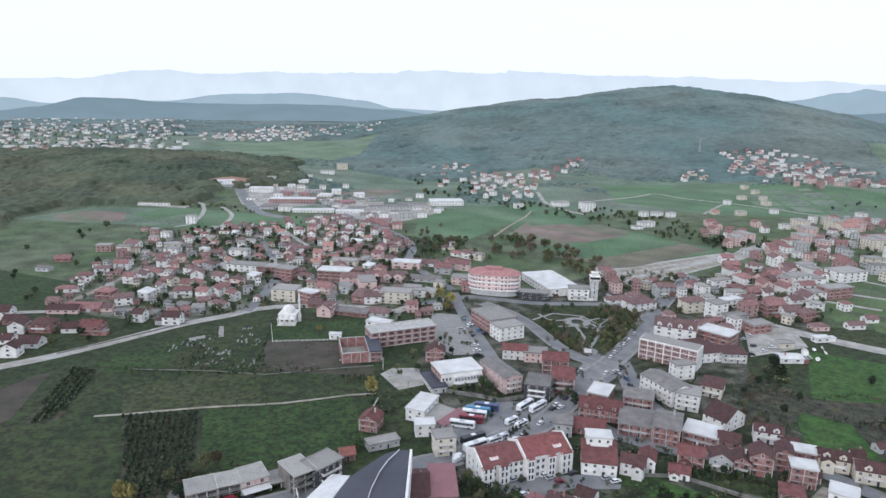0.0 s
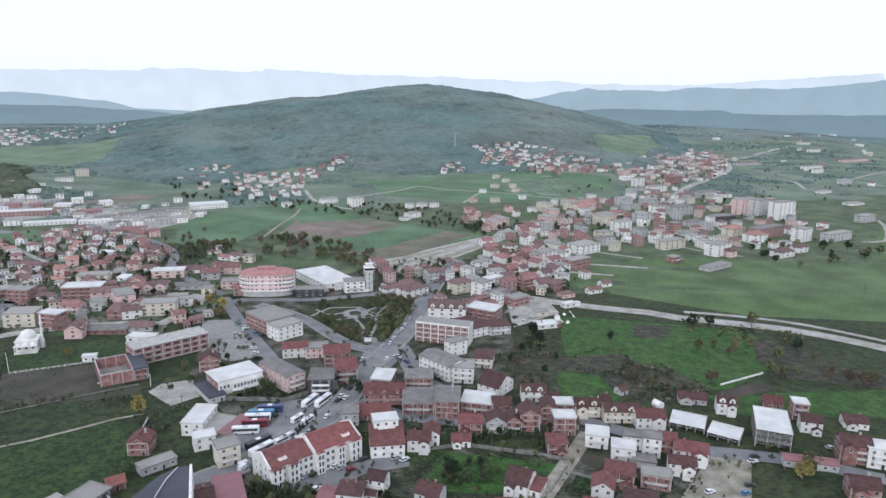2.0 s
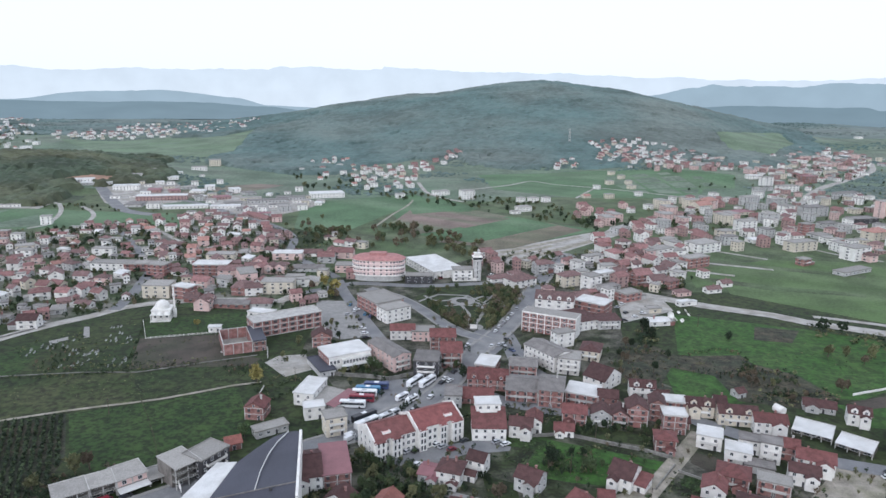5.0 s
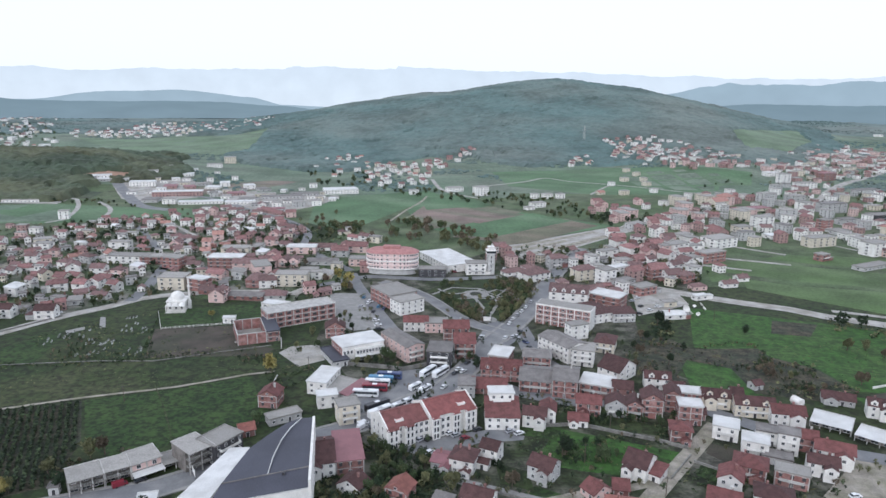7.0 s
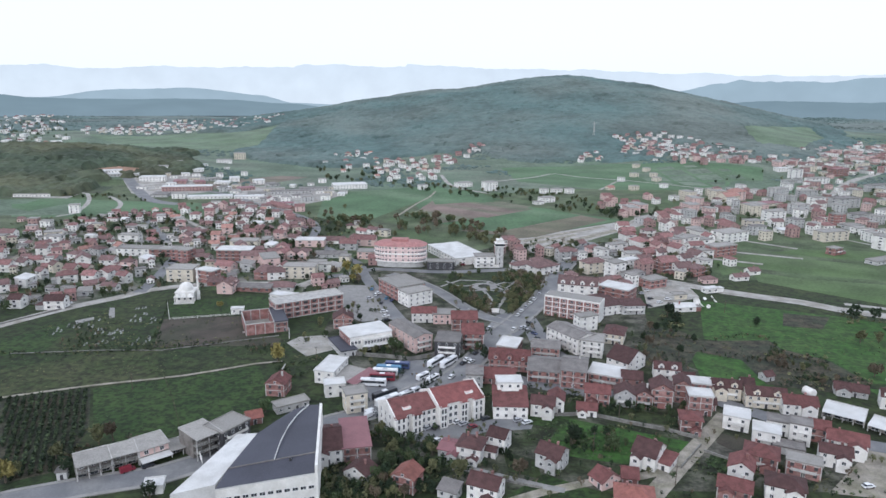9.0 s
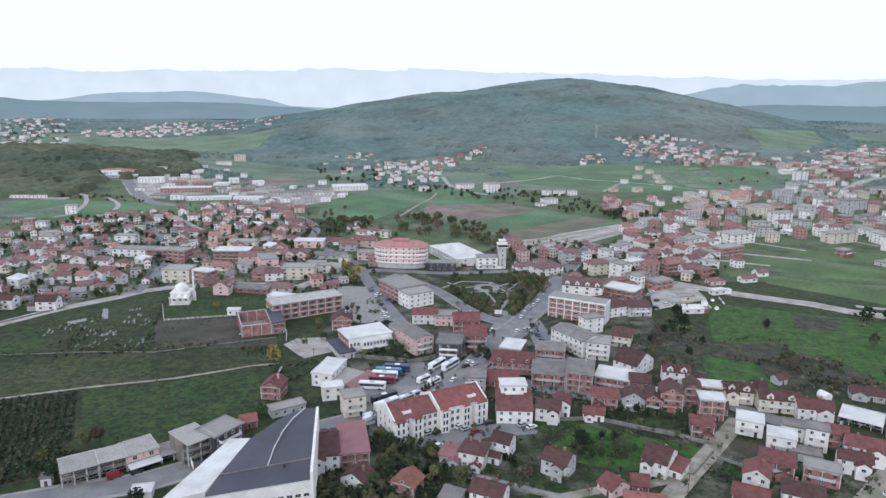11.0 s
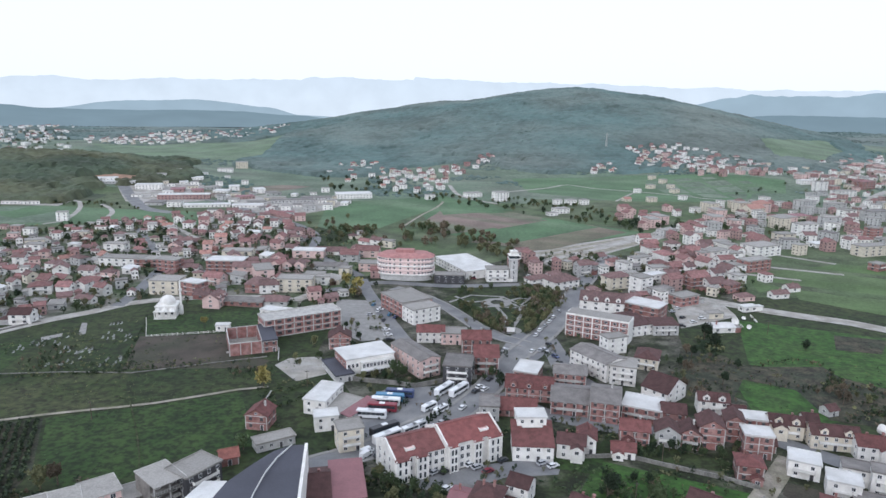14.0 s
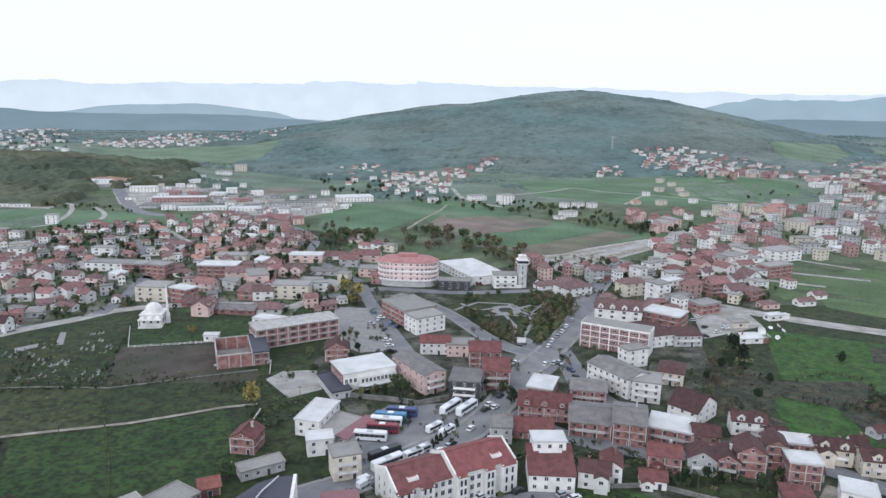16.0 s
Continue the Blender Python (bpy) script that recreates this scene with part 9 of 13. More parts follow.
massed(-1638.7, 2070.2, 9.8, 7.5, 2, 3.7, "wff")
massed(-1589.8, 2435.5, 9.4, 6.8, 2, 99.2, "wff")
massed(-1616.8, 2450.2, 7.4, 6.0, 2, 22.6, "wdg")
massed(-1601.3, 2061.8, 6.7, 6.5, 1, 105.0, "wog")
massed(-1529.4, 2345.2, 22.0, 12.0, 2, 97.0, "wWf")
massed(-1961.5, 2432.7, 10.3, 7.8, 2, 112.9, "wff")
massed(-1462.4, 2437.4, 22.0, 12.0, 2, 104.8, "wWf")
massed(-1187.4, 2000.3, 9.5, 7.7, 2, 14.9, "wrg")
massed(-1532.7, 2484.4, 9.3, 8.5, 2, 113.8, "wdg")
massed(-1654.5, 2188.7, 11.4, 8.1, 2, 97.3, "wrg")
massed(-1762.1, 2687.9, 10.2, 9.2, 2, 98.8, "wff")
massed(-1205.2, 2215.2, 9.7, 8.9, 2, 109.0, "wdg")
massed(-1690.3, 2012.3, 8.7, 8.1, 2, 94.5, "wdg")
massed(-1759.8, 2301.1, 10.0, 7.0, 2, 103.8, "wrh")
massed(-1925.3, 2361.7, 10.4, 8.0, 2, 24.2, "wff")
massed(-1685.9, 2173.5, 8.9, 6.5, 2, 93.0, "wff")
massed(-1425.9, 2224.6, 6.7, 5.9, 1, 9.7, "wog")
massed(-1595.6, 2273.0, 7.3, 7.4, 1, 4.9, "wog")
massed(-1700.8, 2037.0, 22.0, 12.0, 2, 106.5, "wWf")
massed(-1836.5, 2391.9, 9.6, 7.0, 2, 15.9, "wrg")
massed(-1522.2, 2640.3, 8.9, 9.1, 2, 9.3, "wff")
massed(-1226.0, 2268.9, 22.0, 12.0, 2, 15.4, "wWf")
massed(-1640.0, 2524.2, 9.1, 7.8, 1, 104.5, "wog")
massed(-1381.6, 2071.3, 9.6, 8.6, 2, 22.6, "wff")
massed(-1578.8, 2017.9, 9.5, 7.4, 2, 17.2, "crh")
massed(-1548.1, 2388.4, 9.1, 7.1, 1, 8.0, "wog")
massed(-1981.0, 2408.3, 7.9, 7.0, 2, 101.4, "wdg")
massed(-1289.9, 2047.0, 8.6, 7.2, 2, 3.4, "wrg")
massed(-1551.2, 2625.8, 22.0, 12.0, 2, 9.4, "wWf")
massed(-1727.4, 2372.1, 10.3, 7.1, 2, 102.6, "wrg")
massed(-1422.1, 1876.9, 8.3, 6.1, 2, 22.8, "wrg")
massed(-1420.7, 2565.4, 10.8, 8.5, 2, 96.1, "crh")
massed(-1448.8, 2068.2, 8.2, 6.5, 1, 12.2, "wog")
massed(-1474.1, 2684.9, 7.7, 7.1, 1, 19.4, "wog")
massed(-1454.3, 2618.9, 8.5, 5.9, 2, 19.8, "wff")
massed(-1497.3, 2364.7, 8.9, 8.2, 2, 113.9, "crh")
massed(-1796.2, 2414.7, 8.1, 7.8, 2, 112.2, "wff")
massed(-1751.3, 2149.1, 7.1, 5.6, 2, 114.5, "wrg")
massed(-1506.4, 1896.3, 7.9, 6.5, 1, 12.3, "wog")
massed(-1861.7, 2475.9, 22.0, 12.0, 2, 17.1, "wWf")
massed(-1756.0, 2099.7, 7.7, 7.9, 2, 115.0, "crh")
massed(-1373.5, 2604.6, 7.1, 6.4, 1, 100.2, "wog")
massed(-1702.5, 2315.5, 11.8, 10.1, 2, 112.2, "wff")
massed(-1688.5, 2717.4, 10.6, 8.2, 2, 4.2, "wff")
massed(-1454.2, 2546.9, 10.0, 8.4, 2, 6.2, "wrh")
massed(-1254.7, 2275.3, 11.4, 9.5, 2, 16.1, "wrh")
massed(-1863.8, 2495.9, 10.8, 7.2, 2, 25.7, "wff")
massed(-1346.2, 1975.3, 7.7, 6.4, 1, 94.4, "wog")
massed(-1366.8, 2391.0, 22.0, 12.0, 2, 104.2, "wWf")
massed(-1764.8, 2652.8, 12.0, 7.7, 2, 15.6, "wff")
massed(-1529.2, 2701.1, 6.1, 6.6, 2, 14.3, "wdg")
massed(-1747.7, 2553.2, 10.3, 7.1, 2, 18.6, "wff")
massed(-1855.9, 2555.6, 9.1, 6.1, 2, 24.3, "wff")
massed(-1291.9, 2010.4, 7.7, 6.7, 1, 105.8, "wog")
massed(-1476.4, 2627.4, 10.6, 7.8, 2, 22.6, "wrg")
massed(-1577.2, 2628.4, 9.3, 8.3, 2, 2.5, "crh")
massed(-1538.5, 2611.5, 8.8, 7.6, 2, 108.8, "crh")
massed(-1362.6, 2029.0, 7.2, 6.9, 2, 100.1, "wrg")
massed(-1846.8, 2204.0, 10.5, 6.9, 2, 19.5, "wrh")
massed(-1407.8, 1892.2, 10.3, 6.6, 2, 8.7, "wff")
massed(-1555.3, 2265.7, 9.6, 8.2, 2, 98.5, "wdg")
massed(-1892.4, 2379.0, 7.8, 7.2, 2, 11.7, "wrh")
massed(-1746.8, 2213.4, 9.5, 8.6, 2, 5.8, "wff")
massed(-1465.8, 2768.8, 9.2, 8.1, 2, 108.9, "wff")
massed(-1590.5, 2509.4, 22.0, 12.0, 2, 100.4, "wWf")
massed(-1491.5, 2478.8, 7.4, 7.7, 2, 14.8, "wdg")
massed(-1431.7, 2329.3, 10.4, 6.5, 2, 5.7, "wff")
massed(-1863.8, 2243.3, 7.4, 7.2, 2, 3.0, "wrg")
massed(-1599.0, 2529.5, 9.9, 7.8, 2, 107.4, "wff")
massed(-1484.0, 2191.9, 22.0, 12.0, 2, 21.1, "wWf")
massed(-1518.4, 1976.6, 7.9, 7.5, 2, 20.7, "crh")
massed(-1618.0, 1899.9, 9.6, 7.7, 2, 97.2, "wff")
massed(-1537.8, 2313.1, 8.6, 6.5, 1, 10.0, "wog")
massed(-1498.5, 2241.4, 9.5, 8.4, 2, 103.4, "crh")
massed(-1268.3, 1878.1, 10.4, 8.7, 2, 94.6, "wrh")
massed(-1913.0, 2617.3, 10.7, 8.0, 2, 12.9, "wrh")
massed(-1397.7, 1993.1, 9.5, 7.9, 2, 8.1, "wrg")
massed(-1829.4, 2561.7, 8.8, 7.1, 2, 14.3, "wff")
massed(-1417.4, 1994.7, 9.7, 9.3, 2, 95.2, "wrh")
massed(-1378.9, 2307.6, 8.0, 8.2, 1, 113.5, "wog")
massed(-1818.3, 2287.6, 7.7, 6.2, 2, 6.8, "wdg")
massed(-1735.3, 2188.9, 8.8, 6.0, 2, 94.1, "wrg")
massed(-1556.7, 2073.0, 8.7, 7.2, 2, 98.7, "wrg")
massed(-1205.3, 2126.8, 8.1, 6.9, 2, 4.2, "wdg")
massed(-1240.8, 2261.0, 11.3, 8.5, 2, 23.2, "wrg")
massed(-1506.9, 1925.1, 7.0, 7.1, 2, 111.0, "crh")
massed(-1762.9, 2338.3, 7.7, 6.0, 2, 22.4, "wrg")
massed(-1949.3, 2516.4, 8.1, 7.2, 2, 104.7, "wdg")
massed(-1683.1, 1994.7, 5.7, 5.9, 1, 109.2, "wog")
massed(-1932.8, 2481.2, 9.9, 7.5, 2, 3.2, "wff")
massed(-1614.1, 2612.4, 7.1, 8.0, 2, 14.3, "crh")
massed(-1556.5, 2753.5, 10.4, 7.3, 2, 7.0, "wff")
massed(-1758.2, 2532.6, 7.7, 5.4, 1, 19.2, "wog")
massed(-1317.4, 2182.7, 7.3, 8.0, 2, 100.1, "crh")
massed(-1478.1, 2448.1, 11.0, 7.9, 2, 9.0, "wrh")
massed(-1513.6, 2170.3, 9.3, 6.5, 1, 7.2, "wog")
massed(-1588.9, 2726.3, 8.6, 8.9, 2, 16.9, "wff")
massed(-1170.3, 2187.2, 8.9, 7.5, 2, 92.9, "wdg")
massed(-1157.9, 1440.6, 10.2, 8.6, 2, 106.5, "wff")
massed(-1173.6, 1574.2, 22.0, 12.0, 2, 19.6, "wWf")
massed(-822.4, 1459.7, 22.0, 12.0, 2, 102.8, "wWf")
massed(-818.4, 1479.8, 22.0, 12.0, 2, 105.1, "wWf")
massed(-832.1, 1511.3, 22.0, 12.0, 2, 23.9, "wWf")
massed(-806.1, 1391.6, 12.1, 8.2, 2, 3.4, "wff")
massed(-1191.4, 1507.0, 6.9, 5.7, 1, 17.5, "wog")
massed(-1127.7, 1440.3, 8.6, 6.5, 2, 105.5, "crh")
massed(-1125.0, 1572.4, 12.0, 9.1, 2, 93.8, "wrh")
massed(-934.9, 1499.7, 22.0, 12.0, 2, 95.6, "wWf")
massed(-1189.3, 1412.8, 22.0, 12.0, 2, 19.7, "wWf")
massed(-1349.0, 1608.6, 9.1, 7.8, 2, 101.8, "wff")
massed(-1093.8, 1389.3, 8.5, 7.9, 2, 97.7, "wff")
massed(-1225.1, 1553.4, 9.9, 7.7, 2, 23.8, "wrg")
massed(-1315.3, 1592.0, 8.4, 7.8, 2, 9.1, "wdg")
massed(-1140.6, 1576.7, 22.0, 12.0, 2, 114.5, "wWf")
massed(-1031.8, 1405.8, 22.0, 12.0, 2, 95.9, "wWf")
massed(-1129.0, 1529.3, 10.0, 8.1, 2, 23.2, "wff")
massed(-1264.3, 1544.1, 10.7, 8.9, 2, 96.1, "wff")
massed(-851.3, 1438.8, 8.3, 7.1, 2, 22.5, "wdg")
massed(-1156.1, 1457.1, 10.7, 9.0, 2, 105.6, "wff")
massed(-833.4, 1478.0, 5.8, 6.3, 1, 20.9, "wog")
massed(-997.3, 1551.6, 8.0, 6.9, 1, 105.2, "wog")
massed(-1175.4, 1435.6, 8.5, 7.0, 2, 105.8, "crh")
massed(-1242.0, 1531.0, 8.8, 6.4, 2, 91.9, "wff")
massed(-1325.9, 1622.3, 6.4, 8.2, 2, 112.3, "crh")
massed(-1223.0, 1581.4, 11.0, 8.1, 2, 22.0, "wff")
massed(-905.4, 1501.0, 13.1, 8.5, 2, 22.7, "wrh")
massed(-854.7, 1510.0, 6.4, 5.2, 1, 23.5, "wog")
massed(-939.0, 1515.4, 10.2, 9.0, 2, 100.8, "wrh")
massed(-863.6, 1448.6, 22.0, 12.0, 2, 98.8, "wWf")
massed(-925.8, 1454.6, 11.0, 8.1, 2, 11.7, "wdg")
massed(-1285.3, 1522.9, 9.0, 6.9, 1, 16.7, "wog")
massed(-858.0, 1414.3, 9.2, 7.6, 2, 105.5, "wff")
massed(-1056.6, 1524.9, 8.4, 8.6, 2, 14.0, "wff")
massed(-982.9, 1481.7, 11.3, 10.2, 2, 25.7, "wrh")
massed(921.6, 1424.1, 22.0, 12.0, 2, 100.4, "wWf")
massed(1054.2, 1565.8, 22.0, 12.0, 2, 24.7, "wWf")
massed(1005.0, 1486.7, 8.7, 7.1, 2, 110.5, "wdh")
massed(958.8, 1448.0, 7.0, 6.4, 2, 11.0, "gff")
massed(1061.4, 1503.0, 7.7, 7.0, 2, 15.5, "gff")
massed(1326.9, 1918.6, 22.0, 12.0, 2, 8.6, "wWf")
massed(927.9, 1543.0, 7.2, 6.1, 2, 111.5, "pff")
massed(1004.1, 1549.6, 10.9, 7.3, 2, 5.7, "wdh")
massed(1049.0, 1515.3, 7.2, 6.4, 2, 21.4, "brg")
massed(992.3, 1468.0, 22.0, 12.0, 2, 96.2, "wWf")
massed(800.6, 1365.8, 12.1, 8.8, 2, 10.3, "gff")
massed(1047.6, 1619.5, 8.3, 7.7, 2, 95.4, "wdg")
massed(1116.6, 1634.0, 10.6, 8.8, 2, 97.3, "bff")
massed(1081.8, 1606.1, 6.6, 7.7, 2, 99.8, "bff")
massed(744.1, 1246.3, 10.0, 10.2, 2, 10.7, "cff")
massed(705.8, 1219.6, 10.1, 9.1, 3, 7.9, "wdg")
massed(810.5, 1236.3, 9.5, 6.3, 2, 20.4, "wdh")
massed(724.3, 1179.1, 9.8, 7.5, 2, 108.1, "pff")
massed(962.1, 1365.4, 8.5, 7.3, 2, 15.4, "cff")
massed(605.4, 1145.2, 8.9, 6.6, 2, 104.7, "gff")
massed(759.4, 1099.9, 8.5, 6.3, 3, 113.8, "brg")
massed(629.1, 1154.0, 8.7, 7.8, 2, 4.4, "brg")
massed(560.3, 1011.2, 9.8, 6.3, 2, 17.6, "bff")
massed(660.8, 1089.0, 11.3, 9.3, 2, 110.0, "brg")
massed(795.1, 1255.3, 8.7, 6.7, 2, 25.3, "bff")
massed(661.3, 1107.9, 8.6, 7.6, 2, 18.9, "wdh")
massed(702.6, 1155.4, 11.6, 8.1, 3, 110.5, "wdh")
massed(611.4, 1013.8, 9.9, 8.5, 2, 110.5, "cff")
massed(567.3, 1065.8, 20.0, 12.0, 3, 95.8, "pff")
massed(778.2, 1170.7, 9.6, 8.4, 3, 25.4, "cff")
massed(723.3, 1073.2, 8.4, 8.4, 2, 94.5, "wdh")
massed(858.3, 1289.5, 20.0, 12.0, 3, 17.1, "pff")
massed(550.7, 1022.9, 22.0, 12.0, 2, 10.9, "wWf")
massed(955.5, 1336.9, 8.8, 6.6, 2, 110.3, "pff")
massed(622.6, 1136.2, 20.0, 12.0, 3, 97.3, "pff")
massed(656.1, 1059.7, 12.1, 7.2, 3, 10.0, "brg")
massed(940.7, 1344.5, 12.2, 10.2, 2, 114.7, "pff")
massed(721.4, 1152.9, 12.8, 8.2, 3, 105.4, "gff")
massed(857.1, 1306.0, 22.0, 12.0, 2, 25.1, "wWf")
massed(937.8, 1310.5, 10.1, 8.7, 2, 113.2, "wdg")
massed(712.7, 1118.4, 9.5, 6.7, 2, 9.9, "cff")
massed(384.3, 822.5, 10.3, 7.0, 2, 3.2, "brg")
massed(460.5, 841.2, 9.1, 6.9, 3, 10.6, "gff")
massed(370.9, 723.3, 20.0, 12.0, 3, 104.5, "pff")
massed(431.8, 793.5, 11.5, 8.9, 3, 94.7, "gff")
massed(515.5, 850.6, 9.6, 7.1, 2, 113.7, "wdg")
massed(357.7, 760.4, 10.3, 6.9, 3, 15.2, "wff")
massed(357.3, 800.1, 18.0, 12.0, 4, 24.2, "cff")
massed(618.4, 863.7, 10.9, 6.8, 3, 18.5, "wdg")
massed(527.2, 768.5, 11.9, 8.8, 2, 111.8, "brg")
massed(369.8, 688.6, 8.8, 7.9, 2, 21.4, "wdg")
house(162.2, 497.0, 12.7, 9.9, 2, 11.6, "wff", lite=True)
house(250.8, 586.2, 13.6, 11.3, 2, 110.8, "wff", lite=True)
house(213.4, 496.1, 13.0, 9.7, 2, 109.3, "wrg", lite=True)
house(230.7, 585.1, 11.4, 9.7, 2, 10.4, "prg", lite=True)
house(224.2, 527.5, 13.1, 8.2, 2, 13.9, "wrg", lite=True)
house(225.5, 509.7, 10.4, 10.6, 2, 11.2, "wff", lite=True)
house(192.6, 526.4, 11.2, 8.7, 2, 103.9, "prg", lite=True)
house(210.0, 557.2, 12.1, 9.2, 2, 5.3, "brg", lite=True)
house(205.9, 518.8, 12.8, 9.2, 2, 114.5, "wrg", lite=True)
house(240.5, 549.3, 11.7, 8.5, 2, 14.7, "wff", lite=True)
massed(420.5, 580.5, 9.0, 7.4, 3, 16.6, "wff")
massed(489.9, 561.9, 9.3, 8.8, 2, 94.4, "wff")
massed(574.0, 656.1, 10.0, 6.5, 3, 104.0, "pff")
massed(590.1, 657.7, 10.9, 7.7, 2, 22.1, "wdg")
massed(490.7, 671.4, 10.2, 8.8, 2, 18.5, "wdh")
massed(461.2, 653.1, 10.7, 9.6, 3, 112.6, "gff")
massed(372.0, 613.0, 11.2, 7.7, 3, 16.8, "wff")
massed(388.9, 633.5, 8.5, 7.4, 3, 13.9, "pdh")
massed(401.8, 570.6, 15.2, 8.8, 3, 94.3, "wff")
massed(2242.9, 2333.9, 8.8, 7.2, 2, 95.8, "pdh")
massed(2720.9, 2654.3, 22.0, 12.0, 2, 101.4, "wWf")
massed(1921.5, 1995.6, 12.1, 10.0, 2, 20.3, "gff")
massed(1399.6, 1785.6, 10.3, 10.1, 2, 105.6, "bff")
massed(1548.5, 1813.9, 7.9, 7.0, 2, 21.4, "pdh")
massed(2070.2, 2258.4, 22.0, 12.0, 2, 102.5, "wWf")
massed(1646.8, 1946.9, 8.2, 7.3, 2, 10.6, "bff")
massed(1651.4, 1996.0, 22.0, 12.0, 2, 24.7, "wWf")
massed(2655.1, 2635.8, 8.1, 8.9, 2, 112.4, "wdg")
massed(2476.7, 2514.1, 10.4, 7.1, 2, 100.3, "pdh")
massed(2615.0, 2611.1, 22.0, 12.0, 2, 107.5, "wWf")
massed(2239.6, 2353.2, 22.0, 12.0, 2, 16.3, "wWf")
massed(2472.6, 2451.6, 8.2, 7.0, 2, 7.6, "pdh")
massed(1822.1, 2047.6, 8.2, 6.5, 2, 96.8, "pff")
massed_tree(331.1, 658.2, "d", 0.62, 1)
massed_tree(397.9, 848.4, "g", 0.44, 0)
massed_tree(694.3, 927.3, "g", 0.55, 1)
massed_tree(340.6, 682.3, "g", 0.79, 1)
massed_tree(610.3, 815.2, "d", 0.42, 1)
massed_tree(841.4, 1175.1, "d", 0.57, 0)
massed_tree(598.3, 1051.3, "g", 0.4, 1)
massed_tree(615.2, 810.6, "g", 0.51, 0)
massed_tree(696.9, 1002.1, "d", 0.47, 1)
massed_tree(409.4, 751.6, "g", 0.38, 1)
massed_tree(769.2, 939.1, "g", 0.4, 2)
massed_tree(708.4, 865.9, "g", 0.5, 2)
massed_tree(778.9, 1082.8, "g", 0.38, 1)
massed_tree(344.4, 723.2, "d", 0.58, 0)
massed_tree(737.8, 1016.6, "d", 0.44, 1)
massed_tree(742.1, 923.7, "g", 0.41, 2)
massed_tree(365.5, 740.4, "g", 0.55, 1)
massed_tree(336.4, 665.6, "g", 0.76, 1)
massed_tree(539.7, 715.3, "g", 0.41, 0)
massed_tree(569.4, 741.4, "g", 0.41, 2)
massed_tree(651.0, 917.3, "d", 0.56, 2)
massed_tree(339.1, 758.7, "g", 0.53, 1)
massed_tree(480.6, 803.5, "g", 0.41, 2)
massed_tree(609.6, 996.5, "d", 0.41, 0)
massed_tree(630.0, 1049.0, "g", 0.46, 0)
massed_tree(688.2, 1090.3, "g", 0.37, 2)
massed_tree(810.5, 1052.6, "g", 0.44, 1)
massed_tree(756.0, 1011.8, "g", 0.55, 0)
massed_tree(347.4, 754.0, "d", 0.59, 1)
massed_tree(829.5, 1056.3, "g", 0.42, 1)
massed_tree(757.6, 1009.6, "d", 0.44, 2)
massed_tree(589.5, 814.8, "g", 0.41, 1)
massed_tree(512.9, 1007.3, "g", 0.59, 1)
massed_tree(444.1, 818.8, "g", 0.46, 0)
massed_tree(575.3, 806.7, "g", 0.58, 1)
massed_tree(573.8, 959.4, "g", 0.39, 1)
massed_tree(438.1, 960.6, "g", 0.4, 2)
massed_tree(458.5, 783.8, "g", 0.49, 1)
massed_tree(783.5, 1044.8, "d", 0.52, 2)
massed_tree(798.8, 962.6, "d", 0.57, 0)
massed_tree(471.9, 682.5, "g", 0.82, 1)
massed_tree(455.7, 967.4, "d", 0.55, 1)
massed_tree(677.0, 855.9, "g", 0.59, 0)
massed_tree(461.6, 973.9, "g", 0.58, 2)
massed_tree(497.9, 908.9, "g", 0.41, 1)
massed_tree(810.4, 1056.5, "d", 0.4, 1)
massed_tree(726.7, 1015.8, "d", 0.37, 0)
massed_tree(756.8, 972.1, "g", 0.37, 2)
massed_tree(437.9, 820.4, "d", 0.5, 1)
massed_tree(414.6, 943.6, "d", 0.59, 2)
massed_tree(428.5, 693.8, "d", 0.42, 2)
massed_tree(396.7, 677.5, "g", 0.66, 1)
massed_tree(453.6, 877.5, "g", 0.46, 2)
massed_tree(657.8, 905.8, "g", 0.53, 1)
massed_tree(837.7, 1122.7, "d", 0.41, 2)
massed_tree(696.8, 988.7, "d", 0.49, 1)
massed_tree(608.5, 892.6, "g", 0.4, 0)
massed_tree(536.1, 896.6, "g", 0.56, 2)
massed_tree(701.6, 950.7, "g", 0.4, 1)
massed_tree(537.6, 704.5, "d", 0.49, 0)
massed_tree(727.5, 1066.1, "d", 0.38, 2)
massed_tree(611.0, 853.9, "g", 0.36, 2)
massed_tree(637.4, 1028.9, "d", 0.43, 0)
massed_tree(785.6, 1145.6, "d", 0.56, 0)
massed_tree(475.2, 957.7, "d", 0.41, 2)
massed_tree(676.9, 865.0, "g", 0.42, 0)
massed_tree(838.8, 1145.8, "d", 0.37, 2)
massed_tree(586.7, 821.6, "g", 0.4, 2)
massed_tree(739.6, 1142.5, "g", 0.59, 1)
massed_tree(836.2, 1081.8, "g", 0.55, 2)
massed_tree(1024.6, 1217.9, "o", 0.47, 1)
massed_tree(948.0, 1187.8, "g", 0.71, 2)
massed_tree(1054.5, 1187.2, "g", 0.7, 2)
massed_tree(1263.3, 1277.5, "o", 0.49, 2)
massed_tree(1022.0, 1100.4, "g", 0.7, 1)
massed_tree(1312.6, 1329.9, "d", 0.64, 0)
massed_tree(1406.4, 1385.7, "o", 0.59, 2)
massed_tree(892.1, 961.6, "o", 0.44, 2)
massed_tree(1147.9, 1173.3, "g", 0.48, 2)
massed_tree(1138.3, 1239.0, "d", 0.56, 1)
massed_tree(949.0, 1050.6, "d", 0.52, 0)
massed_tree(1153.8, 1283.3, "d", 0.5, 1)
massed_tree(878.8, 1091.6, "o", 0.49, 0)
massed_tree(1025.7, 1218.0, "o", 0.58, 0)
